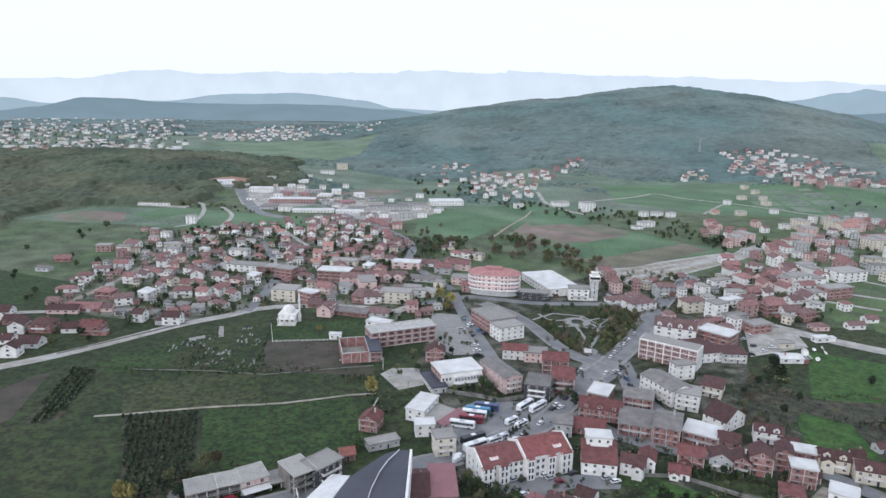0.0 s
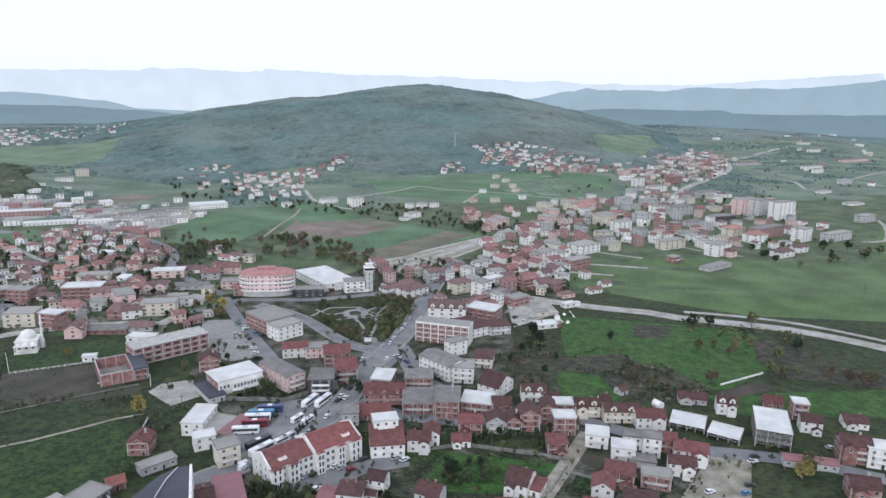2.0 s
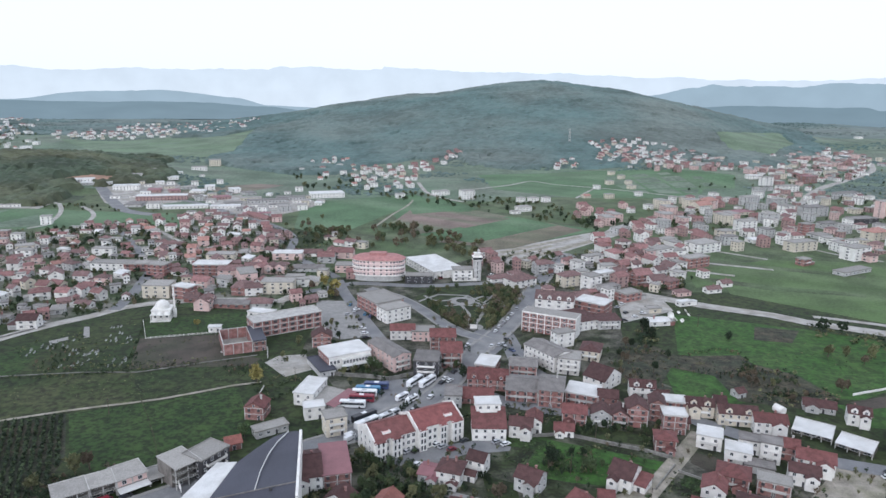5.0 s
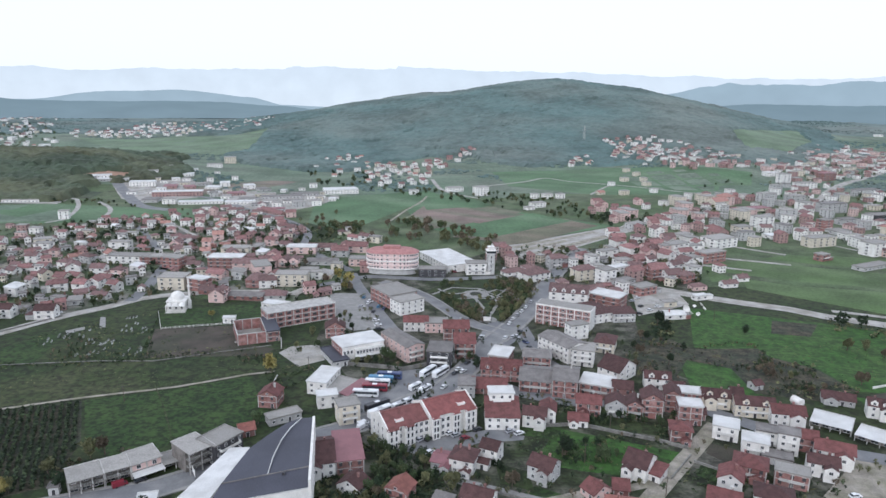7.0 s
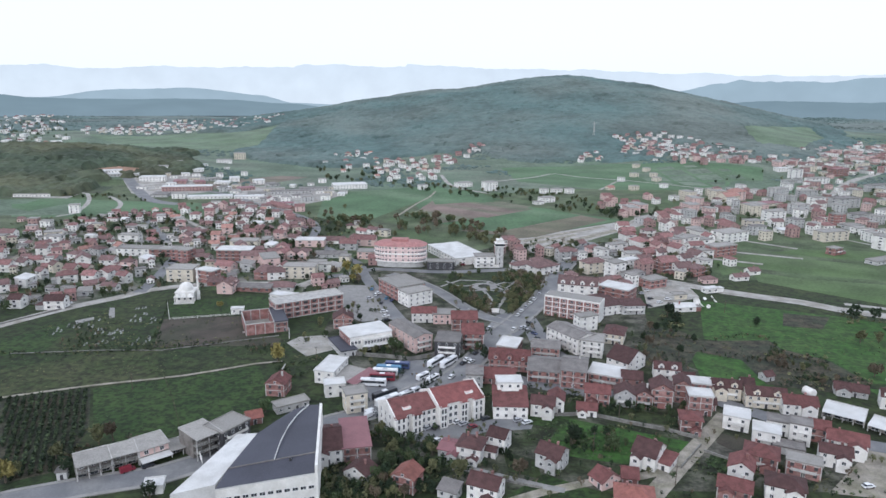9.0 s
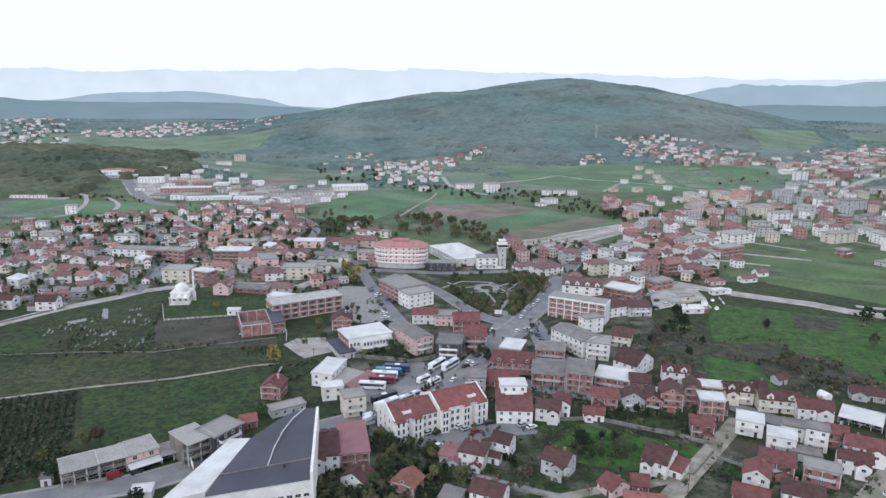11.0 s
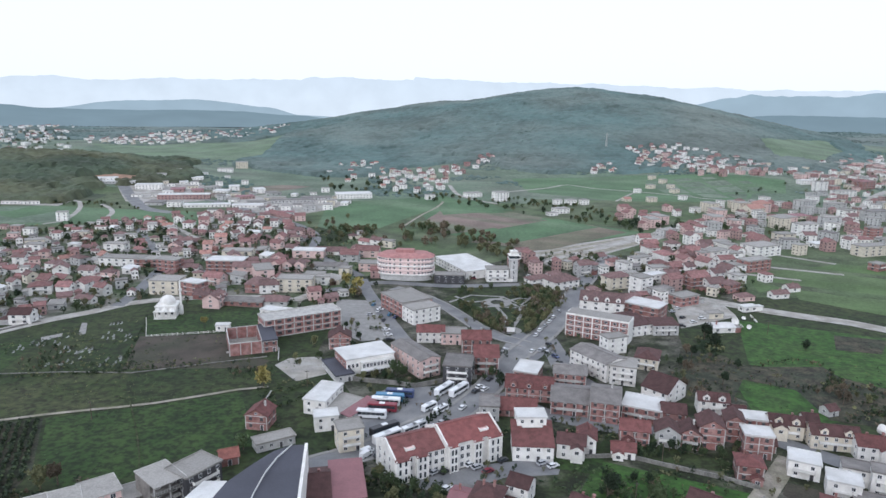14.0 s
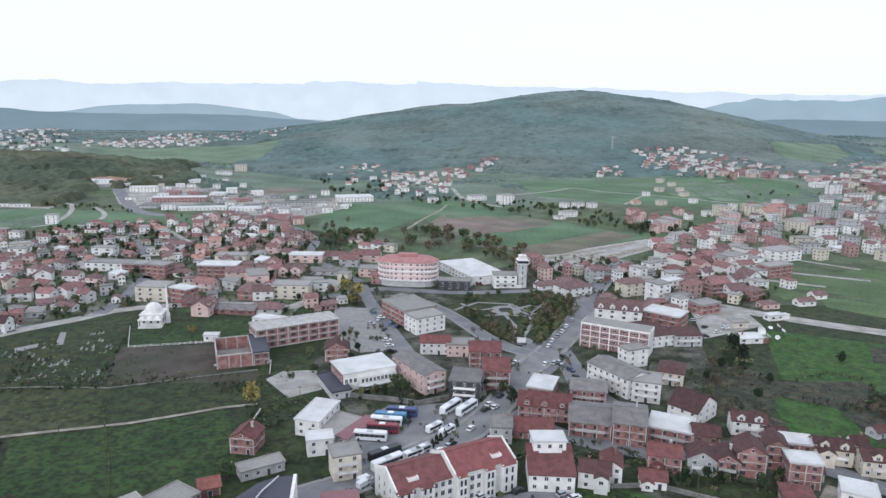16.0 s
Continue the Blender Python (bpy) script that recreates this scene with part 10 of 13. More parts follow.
massed_tree(911.9, 1230.1, "o", 0.52, 2)
massed_tree(1049.2, 1206.1, "o", 0.67, 2)
massed_tree(1242.6, 1245.5, "g", 0.55, 1)
massed_tree(1162.4, 1310.4, "o", 0.69, 2)
massed_tree(1105.0, 1211.5, "o", 0.53, 0)
massed_tree(894.3, 954.0, "g", 0.62, 0)
massed_tree(1401.6, 1374.7, "d", 0.53, 2)
massed_tree(829.1, 1038.2, "d", 0.49, 0)
massed_tree(1510.9, 1467.4, "o", 0.64, 1)
massed_tree(1356.9, 1335.7, "g", 0.57, 0)
massed_tree(960.5, 961.4, "g", 0.61, 1)
massed_tree(1156.1, 1200.7, "d", 0.43, 2)
massed_tree(1426.0, 1409.3, "o", 0.7, 1)
massed_tree(965.0, 1198.5, "d", 0.49, 2)
massed_tree(975.8, 1069.9, "d", 0.5, 2)
massed_tree(994.1, 1239.5, "d", 0.61, 1)
massed_tree(1264.9, 1238.6, "g", 0.68, 1)
massed_tree(1213.0, 1195.2, "d", 0.44, 2)
massed_tree(940.0, 980.0, "g", 0.53, 1)
massed_tree(792.0, 999.0, "g", 0.5, 1)
massed_tree(946.4, 968.2, "g", 0.68, 1)
massed_tree(830.2, 1007.8, "o", 0.52, 2)
massed_tree(803.9, 883.7, "o", 0.43, 0)
massed_tree(1171.4, 1217.0, "o", 0.69, 0)
massed_tree(924.6, 1127.3, "o", 0.62, 1)
massed_tree(778.5, 834.9, "o", 0.7, 2)
# the large blocks of the town beside the wide meadow
house(367.5, 574.8, 30.0, 12, 3, 18.3, "cff", lite=True, name="building")
house(398.0, 541.4, 22.4, 14, 4, 22.8, "wff", lite=True, name="building")
house(405.4, 533.7, 9.9, 10, 2, 17.3, "pdh", lite=True, name="building")
house(473.7, 624.3, 22.8, 14, 3, 21.6, "coh", lite=True, name="building")
house(475.9, 590.4, 21.8, 14, 3, 12.0, "woh", lite=True, name="building")
house(572.0, 745.9, 22.3, 14, 7, 19.3, "pff", lite=True, name="apartment_block")
house(591.8, 739.6, 20.9, 14, 7, 23.5, "gff", lite=True, name="apartment_block")
house(600.9, 707.4, 30.6, 15, 8, 13.4, "wff", lite=True, name="apartment_block")
house(504.8, 610.6, 49.8, 13, 4, 23.0, "bsf", lite=True, name="building")
house(530.2, 587.6, 19.9, 12, 5, 21.9, "wff", lite=True, name="apartment_block")
house(458.4, 526.7, 20.9, 12, 2, 16.6, "wdh", lite=True, name="building")
house(489.8, 542.1, 15.4, 10, 2, 16.0, "wdh", lite=True, name="building")
house(571.8, 584.9, 43.0, 10, 3, 18.0, "gff", lite=True, name="building")
house(697.1, 676.6, 27.2, 11, 3, 16.2, "gff", lite=True, name="building")
house(519.2, 710.5, 32.0, 16, 2, 13.4, "dsf", lite=True, name="building")
house(487.0, 753.3, 32.0, 16, 4, 17.8, "gsf", lite=True, name="building")
house(548.8, 979.7, 18.6, 12, 5, 23.0, "wff", lite=True, name="apartment_block")
house(565.1, 949.0, 32.9, 14, 3, 16.0, "wff", lite=True, name="building")
house(641.8, 1025.7, 29.4, 14, 4, 22.8, "bmf", lite=True, name="building")
house(631.2, 909.5, 41.9, 14, 2, 19.7, "gsf", lite=True, name="building")
house(378.6, 798.8, 20.5, 14, 4, 24.0, "poh", lite=True, name="building")
house(392.8, 760.1, 49.2, 16, 1, 17.6, "cmf", lite=True, name="building")
house(1094.0, 1230.7, 64.8, 14, 3, 22.2, "wff", lite=True, name="building")
house(1062.9, 1177.1, 26.9, 12, 3, 23.2, "wff", lite=True, name="building")
house(1412.7, 1595.6, 38.8, 14, 3, 12.8, "wff", lite=True, name="building")
house(1519.3, 1763.1, 41.0, 16, 2, 12.3, "wff", lite=True, name="building")
house(1372.8, 1411.4, 107.6, 16, 2, 18.2, "pmf", lite=True, name="building")
house(973.3, 1008.8, 26.2, 12, 3, 14.9, "gff", lite=True, name="building")
house(844.5, 912.1, 28.7, 12, 1, 21.4, "wff", lite=True, name="building")
house(795.2, 798.4, 33.0, 14, 1, 15.7, "wff", lite=True, name="building")
house(1009.8, 1331.8, 70.6, 16, 2, 12.2, "gmf", lite=True, name="building")
house(358.0, 662.0, 20.9, 12, 4, 17.2, "wff", lite=True, name="building")
house(406.5, 704.8, 18.6, 12, 4, 12.4, "gff", lite=True, name="building")
house(415.1, 646.5, 12.7, 10, 4, 20.5, "bff", lite=True, name="building")
house(342.9, 607.6, 18.3, 12, 1, 15.4, "wWf", lite=True, name="building")
house(421.1, 631.6, 20.4, 14, 1, 18.6, "gff", lite=True, name="building")
house(318.2, 623.6, 16.3, 12, 3, 13.5, "cff", lite=True, name="building")
house(460.8, 680.9, 24.4, 12, 2, 23.1, "gsf", lite=True, name="building")
house(465.9, 774.4, 17.7, 12, 3, 22.9, "wff", lite=True, name="building")
house(483.6, 827.6, 24.5, 12, 3, 16.5, "gff", lite=True, name="building")
TOWN_EDGE = [(161.9, 458.7), (193.4, 424.9), (242.1, 477.9), (280.7, 561.1), (350.1, 587.2), (383.6, 571.1), (381.9, 535.5), (428.5, 563.8), (444.4, 526.8), (488.6, 532.0), (589.8, 574.5), (634.2, 629.3), (606.0, 657.4), (622.3, 709.6), (714.4, 875.3), (660.8, 880.8), (651.7, 909.2), (606.9, 899.5), (628.4, 980.9), (801.5, 1128.7), (920.0, 1263.3), (1070.8, 1500.6), (1079.5, 1610.5), (945.9, 1488.2), (807.5, 1353.0), (640.1, 1174.8), (530.5, 1004.6), (507.7, 922.0), (446.2, 862.2), (412.0, 890.5), (344.1, 847.5), (241.4, 703.2)]
VILLAGE_EDGE = [(380.4, 1416.9), (504.3, 1467.2), (583.5, 1378.9), (653.8, 1239.3), (555.2, 1057.8), (435.3, 1055.9), (406.9, 1108.6), (352.1, 1178.5)]
# ---- vehicles ----
bus(-23.0, 263.1, 173.9, 'w')
bus(-19.3, 269.0, 174.2, 'r')
bus(-18.3, 274.3, 173.8, 'w')
bus(-16.9, 278.0, 173.7, 'b')
bus(-13.0, 282.3, 172.8, 'n')
bus(5.6, 287.3, 56.0, 'w')
bus(11.8, 286.8, 54.6, 'w')
bus(-16.8, 251.2, 37.7, 'k')
bus(-15.3, 245.5, 39.7, 'w')
bus(-0.5, 270.9, 47.8, 'w', 7.5)
bus(4.1, 268.5, 50.3, 'w', 7.5)
bus(-7.3, 252.0, 40.0, 'w', 7.5)
bus(-4.5, 254.7, 43.0, 's', 7.5)
car(-21.8, 236.1, 41.1, 'w', True)
car(-17.3, 233.7, 45.4, 'k')
car(-15.6, 239.2, 39.3, 'w')
car(1.5, 255.1, 47.8, 'w')
car(4.7, 258.9, 50.7, 's')
car(5.5, 259.9, 51.8, 'k')
car(12.8, 271.7, 60.2, 'w')
car(20.9, 292.3, 51.5, 'w')
car(19.0, 287.5, 50.7, 'k')
car(22.9, 289.8, 51.0, 'w')
car(25.8, 300.3, 56.0, 'k')
car(15.6, 261.0, 42.2, 's')
car(-13.8, 245.0, 39.8, 'r')
car(49.4, 335.6, 62.5, 'w')
car(53.8, 337.2, 62.0, 's')
car(54.7, 359.5, 63.5, 'w')
car(57.9, 367.3, 60.6, 'w')
car(61.7, 374.7, 63.5, 's')
car(65.3, 381.9, 63.5, 'w')
car(69.1, 390.4, 66.0, 'w')
car(74.1, 401.3, 68.5, 's')
car(-24.9, 390.6, 76.5, 'b')
car(-27.7, 380.7, 80.0, 'k')
car(-24.9, 364.4, 19.1, 'w')
car(-23.2, 356.5, 18.6, 'w')
car(-22.2, 349.6, 18.2, 'k')
car(-32.1, 397.6, 81.1, 'w')
car(-35.8, 409.7, 81.9, 'b')
car(-21.4, 386.5, 75.8, 'n')
car(59.4, 345.2, -52.6, 'k')
car(56.1, 337.3, -65.1, 's')
car(59.8, 329.0, -59.1, 'n')
car(60.7, 320.7, -58.5, 'k')
car(63.0, 314.4, -64.5, 'w')
car(1.9, 223.4, 45.6, 's')
car(5.3, 223.9, 45.3, 'k')
car(14.0, 228.3, 36.2, 'w')
car(16.2, 226.9, 35.9, 's')
car(38.5, 230.0, 30.1, 's')
car(41.9, 228.2, 29.7, 'w')
car(5.8, 213.8, 44.1, 'w')
car(-21.9, 233.6, 54.1, 'w', True)
car(25.2, 231.4, 39.9, 'k')
car(19.6, 224.4, 36.2, 'r')
car(-102.2, 193.0, 39.4, 'r', True)
car(-96.3, 195.8, 39.2, 'k')
car(186.5, 203.3, -1.0, 'k')
car(183.4, 200.2, -1.1, 'w')
car(187.9, 227.7, -27.4, 'k')
car(173.9, 231.7, 15.6, 's')
car(224.1, 203.3, -22.7, 's')
car(165.6, 180.3, 16.3, 'b')
car(170.7, 184.7, -10.8, 'k')
car(152.5, 183.7, 9.0, 'w')
car(36.1, 337.1, 57.7, 'w')
car(138.7, 378.1, -9.5, 'k')
car(147.7, 411.0, 43.0, 'w')
car(147.6, 384.9, 27.4, 'w')
car(144.2, 392.9, 35.2, 'k')
car(155.1, 391.8, 0.6, 'w')
car(142.1, 404.1, 22.4, 's')
car(36.2, 479.7, 1.1, 'w')
car(27.0, 474.6, 1.1, 'r')
car(18.5, 471.3, 1.0, 'r')
car(67.1, 483.6, 1.1, 'w')
car(73.3, 480.4, 1.1, 's')
car(-14.9, 423.7, 82.1, 'w')
car(-12.5, 417.3, 78.4, 'w')
car(-31.1, 401.0, -17.0, 'w')
car(-35.7, 389.9, 0.6, 's')
car(-217.9, 376.2, 39.2, 'w', True)
car(-236.7, 460.5, 59.5, 'w')
# ---- plants ----
massed_tree(-7.5, 665.0, "o", 1.1, 1)
massed_tree(27.2, 601.3, "o", 0.9, 0)
massed_tree(-22.8, 621.5, "r", 0.71, 0)
massed_tree(26.2, 582.4, "o", 0.79, 2)
massed_tree(2.2, 637.6, "o", 1.02, 0)
massed_tree(-4.0, 625.3, "r", 0.88, 2)
massed_tree(-26.6, 602.0, "r", 0.73, 1)
massed_tree(67.9, 556.3, "o", 0.71, 2)
massed_tree(46.8, 611.6, "r", 0.93, 2)
massed_tree(25.0, 645.0, "o", 0.95, 1)
massed_tree(-26.4, 608.8, "o", 0.99, 0)
massed_tree(51.4, 556.3, "o", 0.71, 1)
massed_tree(6.4, 651.1, "r", 0.93, 2)
massed_tree(-2.8, 655.1, "o", 0.94, 2)
massed_tree(44.4, 599.1, "o", 0.69, 0)
massed_tree(10.7, 661.4, "o", 1.07, 1)
massed_tree(20.8, 645.8, "o", 0.92, 2)
massed_tree(56.7, 536.8, "o", 1.07, 1)
massed_tree(7.9, 614.4, "r", 0.88, 1)
massed_tree(-8.5, 581.5, "r", 1.0, 2)
massed_tree(66.2, 582.8, "o", 0.93, 2)
massed_tree(34.0, 600.7, "o", 0.83, 1)
massed_tree(11.5, 625.2, "g", 0.72, 2)
massed_tree(-0.4, 657.1, "r", 0.71, 2)
massed_tree(1.4, 645.1, "g", 0.75, 1)
massed_tree(-12.0, 649.0, "g", 0.97, 2)
massed_tree(50.1, 551.6, "o", 0.92, 0)
massed_tree(10.7, 661.3, "r", 0.82, 1)
massed_tree(43.7, 563.8, "r", 1.0, 0)
massed_tree(43.2, 569.9, "o", 1.05, 1)
massed_tree(34.4, 625.3, "r", 0.96, 2)
massed_tree(21.0, 634.4, "g", 1.04, 2)
massed_tree(52.5, 613.4, "r", 0.77, 1)
massed_tree(-11.8, 663.2, "r", 0.71, 0)
massed_tree(57.4, 537.2, "o", 1.09, 2)
massed_tree(-5.0, 643.1, "g", 0.81, 1)
massed_tree(43.5, 564.2, "g", 0.8, 2)
massed_tree(-25.6, 618.8, "o", 1.05, 0)
massed_tree(33.0, 623.0, "o", 1.0, 2)
massed_tree(50.1, 544.8, "o", 0.85, 1)
massed_tree(70.2, 588.9, "r", 0.76, 2)
massed_tree(20.7, 579.6, "o", 0.75, 2)
massed_tree(-15.0, 661.0, "o", 0.9, 1)
massed_tree(-21.1, 598.0, "o", 0.77, 1)
massed_tree(39.6, 602.2, "o", 0.8, 1)
massed_tree(38.4, 596.9, "g", 0.89, 0)
massed_tree(49.5, 571.6, "o", 0.76, 1)
massed_tree(-1.3, 626.5, "o", 0.99, 1)
massed_tree(-3.1, 592.4, "r", 0.7, 2)
massed_tree(60.0, 552.9, "o", 0.94, 1)
massed_tree(-31.2, 646.8, "r", 0.94, 2)
massed_tree(40.0, 586.1, "r", 0.98, 2)
massed_tree(0.7, 591.3, "o", 0.84, 2)
massed_tree(46.2, 554.0, "o", 1.05, 1)
massed_tree(-9.9, 662.8, "o", 0.94, 1)
massed_tree(48.6, 598.6, "o", 1.05, 1)
massed_tree(42.6, 625.0, "r", 0.86, 2)
massed_tree(-21.5, 609.2, "g", 0.96, 1)
massed_tree(61.6, 574.5, "r", 0.81, 1)
massed_tree(61.6, 555.3, "g", 1.03, 0)
massed_tree(22.5, 645.7, "r", 0.8, 2)
massed_tree(7.9, 654.9, "r", 1.1, 2)
massed_tree(53.2, 574.7, "o", 0.83, 1)
massed_tree(-21.8, 662.3, "o", 0.99, 0)
massed_tree(21.5, 599.7, "o", 0.88, 1)
massed_tree(63.1, 552.8, "o", 0.74, 0)
massed_tree(36.9, 561.8, "o", 0.82, 2)
massed_tree(-6.0, 626.4, "r", 0.72, 0)
massed_tree(-4.7, 647.1, "g", 0.98, 1)
massed_tree(40.0, 607.3, "o", 0.75, 0)
massed_tree(8.0, 629.1, "r", 0.82, 1)
massed_tree(24.8, 597.1, "g", 0.72, 2)
massed_tree(24.2, 588.4, "o", 1.36, 1)
massed_tree(-48.8, 440.2, "y", 1.25, 1)
massed_tree(-57.6, 454.5, "y", 1.1, 1)
massed_tree(-50.9, 430.5, "o", 1.0, 0)
massed_tree(-104.4, 695.4, "o", 0.78, 0)
massed_tree(-91.4, 712.6, "o", 0.72, 1)
massed_tree(-57.1, 637.2, "o", 1.1, 1)
tree(-71.4, 290.3, "y", 1.15, 2)
tree(-117.0, 214.4, "r", 1.2, 0)
tree(-121.3, 212.3, "o", 1.1, 1)
tree(-140.1, 186.4, "y", 1.2, 2)
tree(-138.3, 189.8, "o", 1, 0)
tree(-130.7, 200.5, "o", .9, 2)
tree(-122.0, 191.5, "d", .9, 1)
tree(-88.7, 178.4, "d", 1, 0)
tree(34.3, 191.8, "r", .9, 2)
tree(119.2, 239.6, "d", .8, 2)
tree(56.0, 210.9, "d", 1, 2)
tree(-13.1, 225.8, "d", .8, 2)
tree(-11.6, 225.8, "d", .8, 2)
tree(-65.1, 237.5, "g", .8, 2)
tree(-124.2, 371.7, "y", .7, 1)
massed_tree(-50.4, 427.9, "y", 0.9, 0)
tree(20.5, 307.6, "d", .8, 1)
tree(24.3, 311.2, "d", .8, 1)
tree(29.7, 294.4, "d", 1, 1)
tree(27.3, 305.1, "g", .8, 0)
tree(-16.9, 306.3, "g", .9, 2)
tree(-12.1, 303.7, "g", .8, 2)
tree(-30.2, 300.3, "o", .6, 0)
tree(-25.5, 299.4, "o", .6, 0)
tree(213.7, 274.8, "r", 1, 2)
tree(234.1, 318.5, "o", 1, 2)
tree(244.4, 318.6, "o", .9, 1)
tree(256.3, 314.7, "o", 1.1, 1)
tree(267.9, 317.4, "o", 1, 0)
tree(252.6, 277.6, "o", 1.1, 2)
tree(257.2, 274.4, "o", 1.2, 0)
tree(266.6, 275.1, "o", 1, 0)
tree(281.3, 267.2, "r", 1.1, 1)
tree(285.9, 260.5, "r", 1.2, 1)
tree(292.1, 255.8, "r", 1.3, 2)
tree(301.1, 257.7, "o", 1.2, 0)
massed_tree(253.8, 355.6, "d", 1.1, 2)
massed_tree(265.0, 353.7, "d", 1.1, 1)
massed_tree(297.0, 354.0, "o", 1.2, 1)
massed_tree(293.9, 317.7, "o", 1.2, 1)
massed_tree(294.1, 308.2, "d", 1.2, 0)
tree(291.1, 291.0, "o", 1.1, 0)
tree(269.7, 294.7, "o", 1.2, 2)
tree(190.4, 345.2, "d", .9, 0)
tree(141.5, 353.5, "d", 1.2, 2)
tree(145.0, 348.0, "d", 1.2, 0)
tree(199.8, 188.1, "o", 1.3, 1)
tree(194.5, 184.9, "y", 1.1, 2)
tree(247.2, 307.3, "r", .8, 1)
tree(49.5, 363.4, "o", 0.49, 0)
tree(41.2, 406.1, "o", 0.68, 0)
massed_tree(72.9, 427.3, "o", 0.51, 0)
tree(52.0, 381.5, "o", 0.66, 0)
massed_tree(67.8, 419.8, "o", 0.56, 0)
massed_tree(61.3, 442.1, "g", 0.72, 2)
massed_tree(71.4, 421.3, "g", 0.62, 2)
tree(68.0, 400.1, "o", 0.68, 1)
tree(47.7, 393.9, "o", 0.47, 1)
massed_tree(80.1, 436.4, "o", 0.52, 2)
tree(60.0, 407.9, "g", 0.47, 1)
massed_tree(69.7, 420.3, "g", 0.49, 1)
massed_tree(52.6, 431.6, "o", 0.55, 0)
massed_tree(52.0, 443.0, "o", 0.54, 2)
massed_tree(56.2, 425.9, "g", 0.7, 1)
massed_tree(47.2, 430.9, "o", 0.57, 2)
tree(59.3, 388.6, "g", 0.48, 2)
tree(62.4, 386.3, "o", 0.69, 1)
massed_tree(57.7, 433.2, "o", 0.64, 1)
massed_tree(51.6, 432.1, "o", 0.62, 0)
massed_tree(70.6, 427.5, "o", 0.67, 0)
tree(53.8, 370.1, "o", 0.68, 1)
tree(57.3, 388.0, "o", 0.6, 2)
tree(45.8, 404.2, "o", 0.59, 0)
tree(57.0, 373.9, "g", 0.52, 0)
tree(37.0, 379.7, "g", 0.7, 1)
massed_tree(80.0, 441.4, "o", 0.67, 1)
tree(65.9, 392.7, "o", 0.71, 0)
massed_tree(73.8, 420.0, "o", 0.59, 2)
massed_tree(80.4, 444.2, "o", 0.51, 2)
tree(19.4, 411.4, "o", 0.64, 0)
tree(24.3, 386.5, "o", 0.73, 1)
tree(23.1, 412.0, "o", 0.54, 2)
tree(21.2, 407.4, "o", 0.53, 2)
tree(23.2, 395.0, "o", 0.53, 0)
tree(15.6, 411.3, "g", 0.65, 1)
tree(25.5, 391.2, "g", 0.79, 1)
tree(19.7, 397.3, "g", 0.69, 2)
tree(23.5, 399.7, "g", 0.6, 1)
tree(24.4, 401.0, "g", 0.51, 0)
tree(16.6, 409.2, "g", 0.67, 1)
tree(23.1, 389.6, "g", 0.54, 1)
tree(26.4, 395.3, "o", 0.58, 1)
tree(25.6, 390.2, "g", 0.56, 1)
tree(16.6, 405.5, "o", 0.63, 1)
tree(17.2, 408.3, "g", 0.68, 0)
tree(21.4, 406.3, "o", 0.55, 0)
tree(33.4, 375.7, "o", 0.72, 1)
massed_tree(17.1, 434.1, "g", 0.51, 2)
massed_tree(30.6, 445.9, "o", 0.59, 0)
massed_tree(23.8, 439.0, "o", 0.57, 2)
massed_tree(16.6, 436.8, "g", 0.51, 2)
massed_tree(37.7, 449.7, "g", 0.51, 2)
massed_tree(19.3, 442.1, "g", 0.55, 2)
massed_tree(21.9, 436.0, "g", 0.4, 0)
massed_tree(22.7, 440.7, "o", 0.41, 2)
tree(13.7, 190.6, "o", 0.8, 2)
tree(3.7, 204.4, "o", 0.68, 2)
tree(2.7, 208.8, "g", 0.79, 0)
tree(-4.3, 212.4, "g", 0.46, 1)
tree(-15.1, 199.8, "g", 0.61, 2)
tree(-11.7, 198.4, "g", 0.48, 0)
tree(-10.4, 210.7, "g", 0.44, 0)
tree(-12.7, 208.5, "o", 0.44, 0)
tree(4.7, 206.1, "g", 0.41, 0)
tree(-4.6, 213.0, "g", 0.76, 0)
tree(3.3, 192.0, "o", 0.71, 2)
tree(-13.1, 204.3, "o", 0.44, 1)
tree(-13.1, 215.5, "g", 0.8, 2)
tree(-11.0, 198.6, "o", 0.4, 2)
tree(-5.1, 198.4, "g", 0.76, 2)
tree(-1.2, 194.4, "g", 0.58, 0)
tree(-10.7, 213.6, "g", 0.73, 0)
tree(-11.1, 195.7, "g", 0.76, 2)
tree(-10.7, 207.1, "o", 0.68, 1)
tree(12.7, 192.7, "d", 0.44, 0)
tree(-9.6, 207.3, "d", 0.55, 1)
tree(11.3, 194.2, "o", 0.68, 0)
tree(5.2, 194.1, "g", 0.74, 1)
tree(-0.4, 195.8, "g", 0.57, 1)
tree(-8.0, 202.5, "g", 0.59, 0)
tree(2.2, 198.8, "d", 0.4, 1)
tree(-16.9, 219.1, "g", 0.48, 2)
tree(-2.1, 192.7, "g", 0.56, 0)
tree(-3.9, 198.8, "o", 0.75, 0)
tree(1.4, 196.2, "d", 0.43, 1)
tree(-16.6, 220.6, "o", 0.66, 2)
tree(-1.3, 191.0, "g", 0.5, 1)
tree(2.0, 211.6, "o", 0.41, 1)
tree(1.5, 205.7, "d", 0.59, 0)
tree(70.7, 213.9, "g", 0.47, 0)
tree(67.2, 220.2, "d", 0.52, 1)
tree(76.8, 211.0, "g", 0.47, 1)
tree(72.9, 210.6, "g", 0.68, 2)
tree(69.9, 208.0, "g", 0.69, 1)
tree(84.5, 206.8, "g", 0.48, 1)
tree(71.7, 207.6, "g", 0.67, 2)
tree(71.3, 218.2, "d", 0.6, 1)
tree(68.6, 207.5, "d", 0.4, 2)
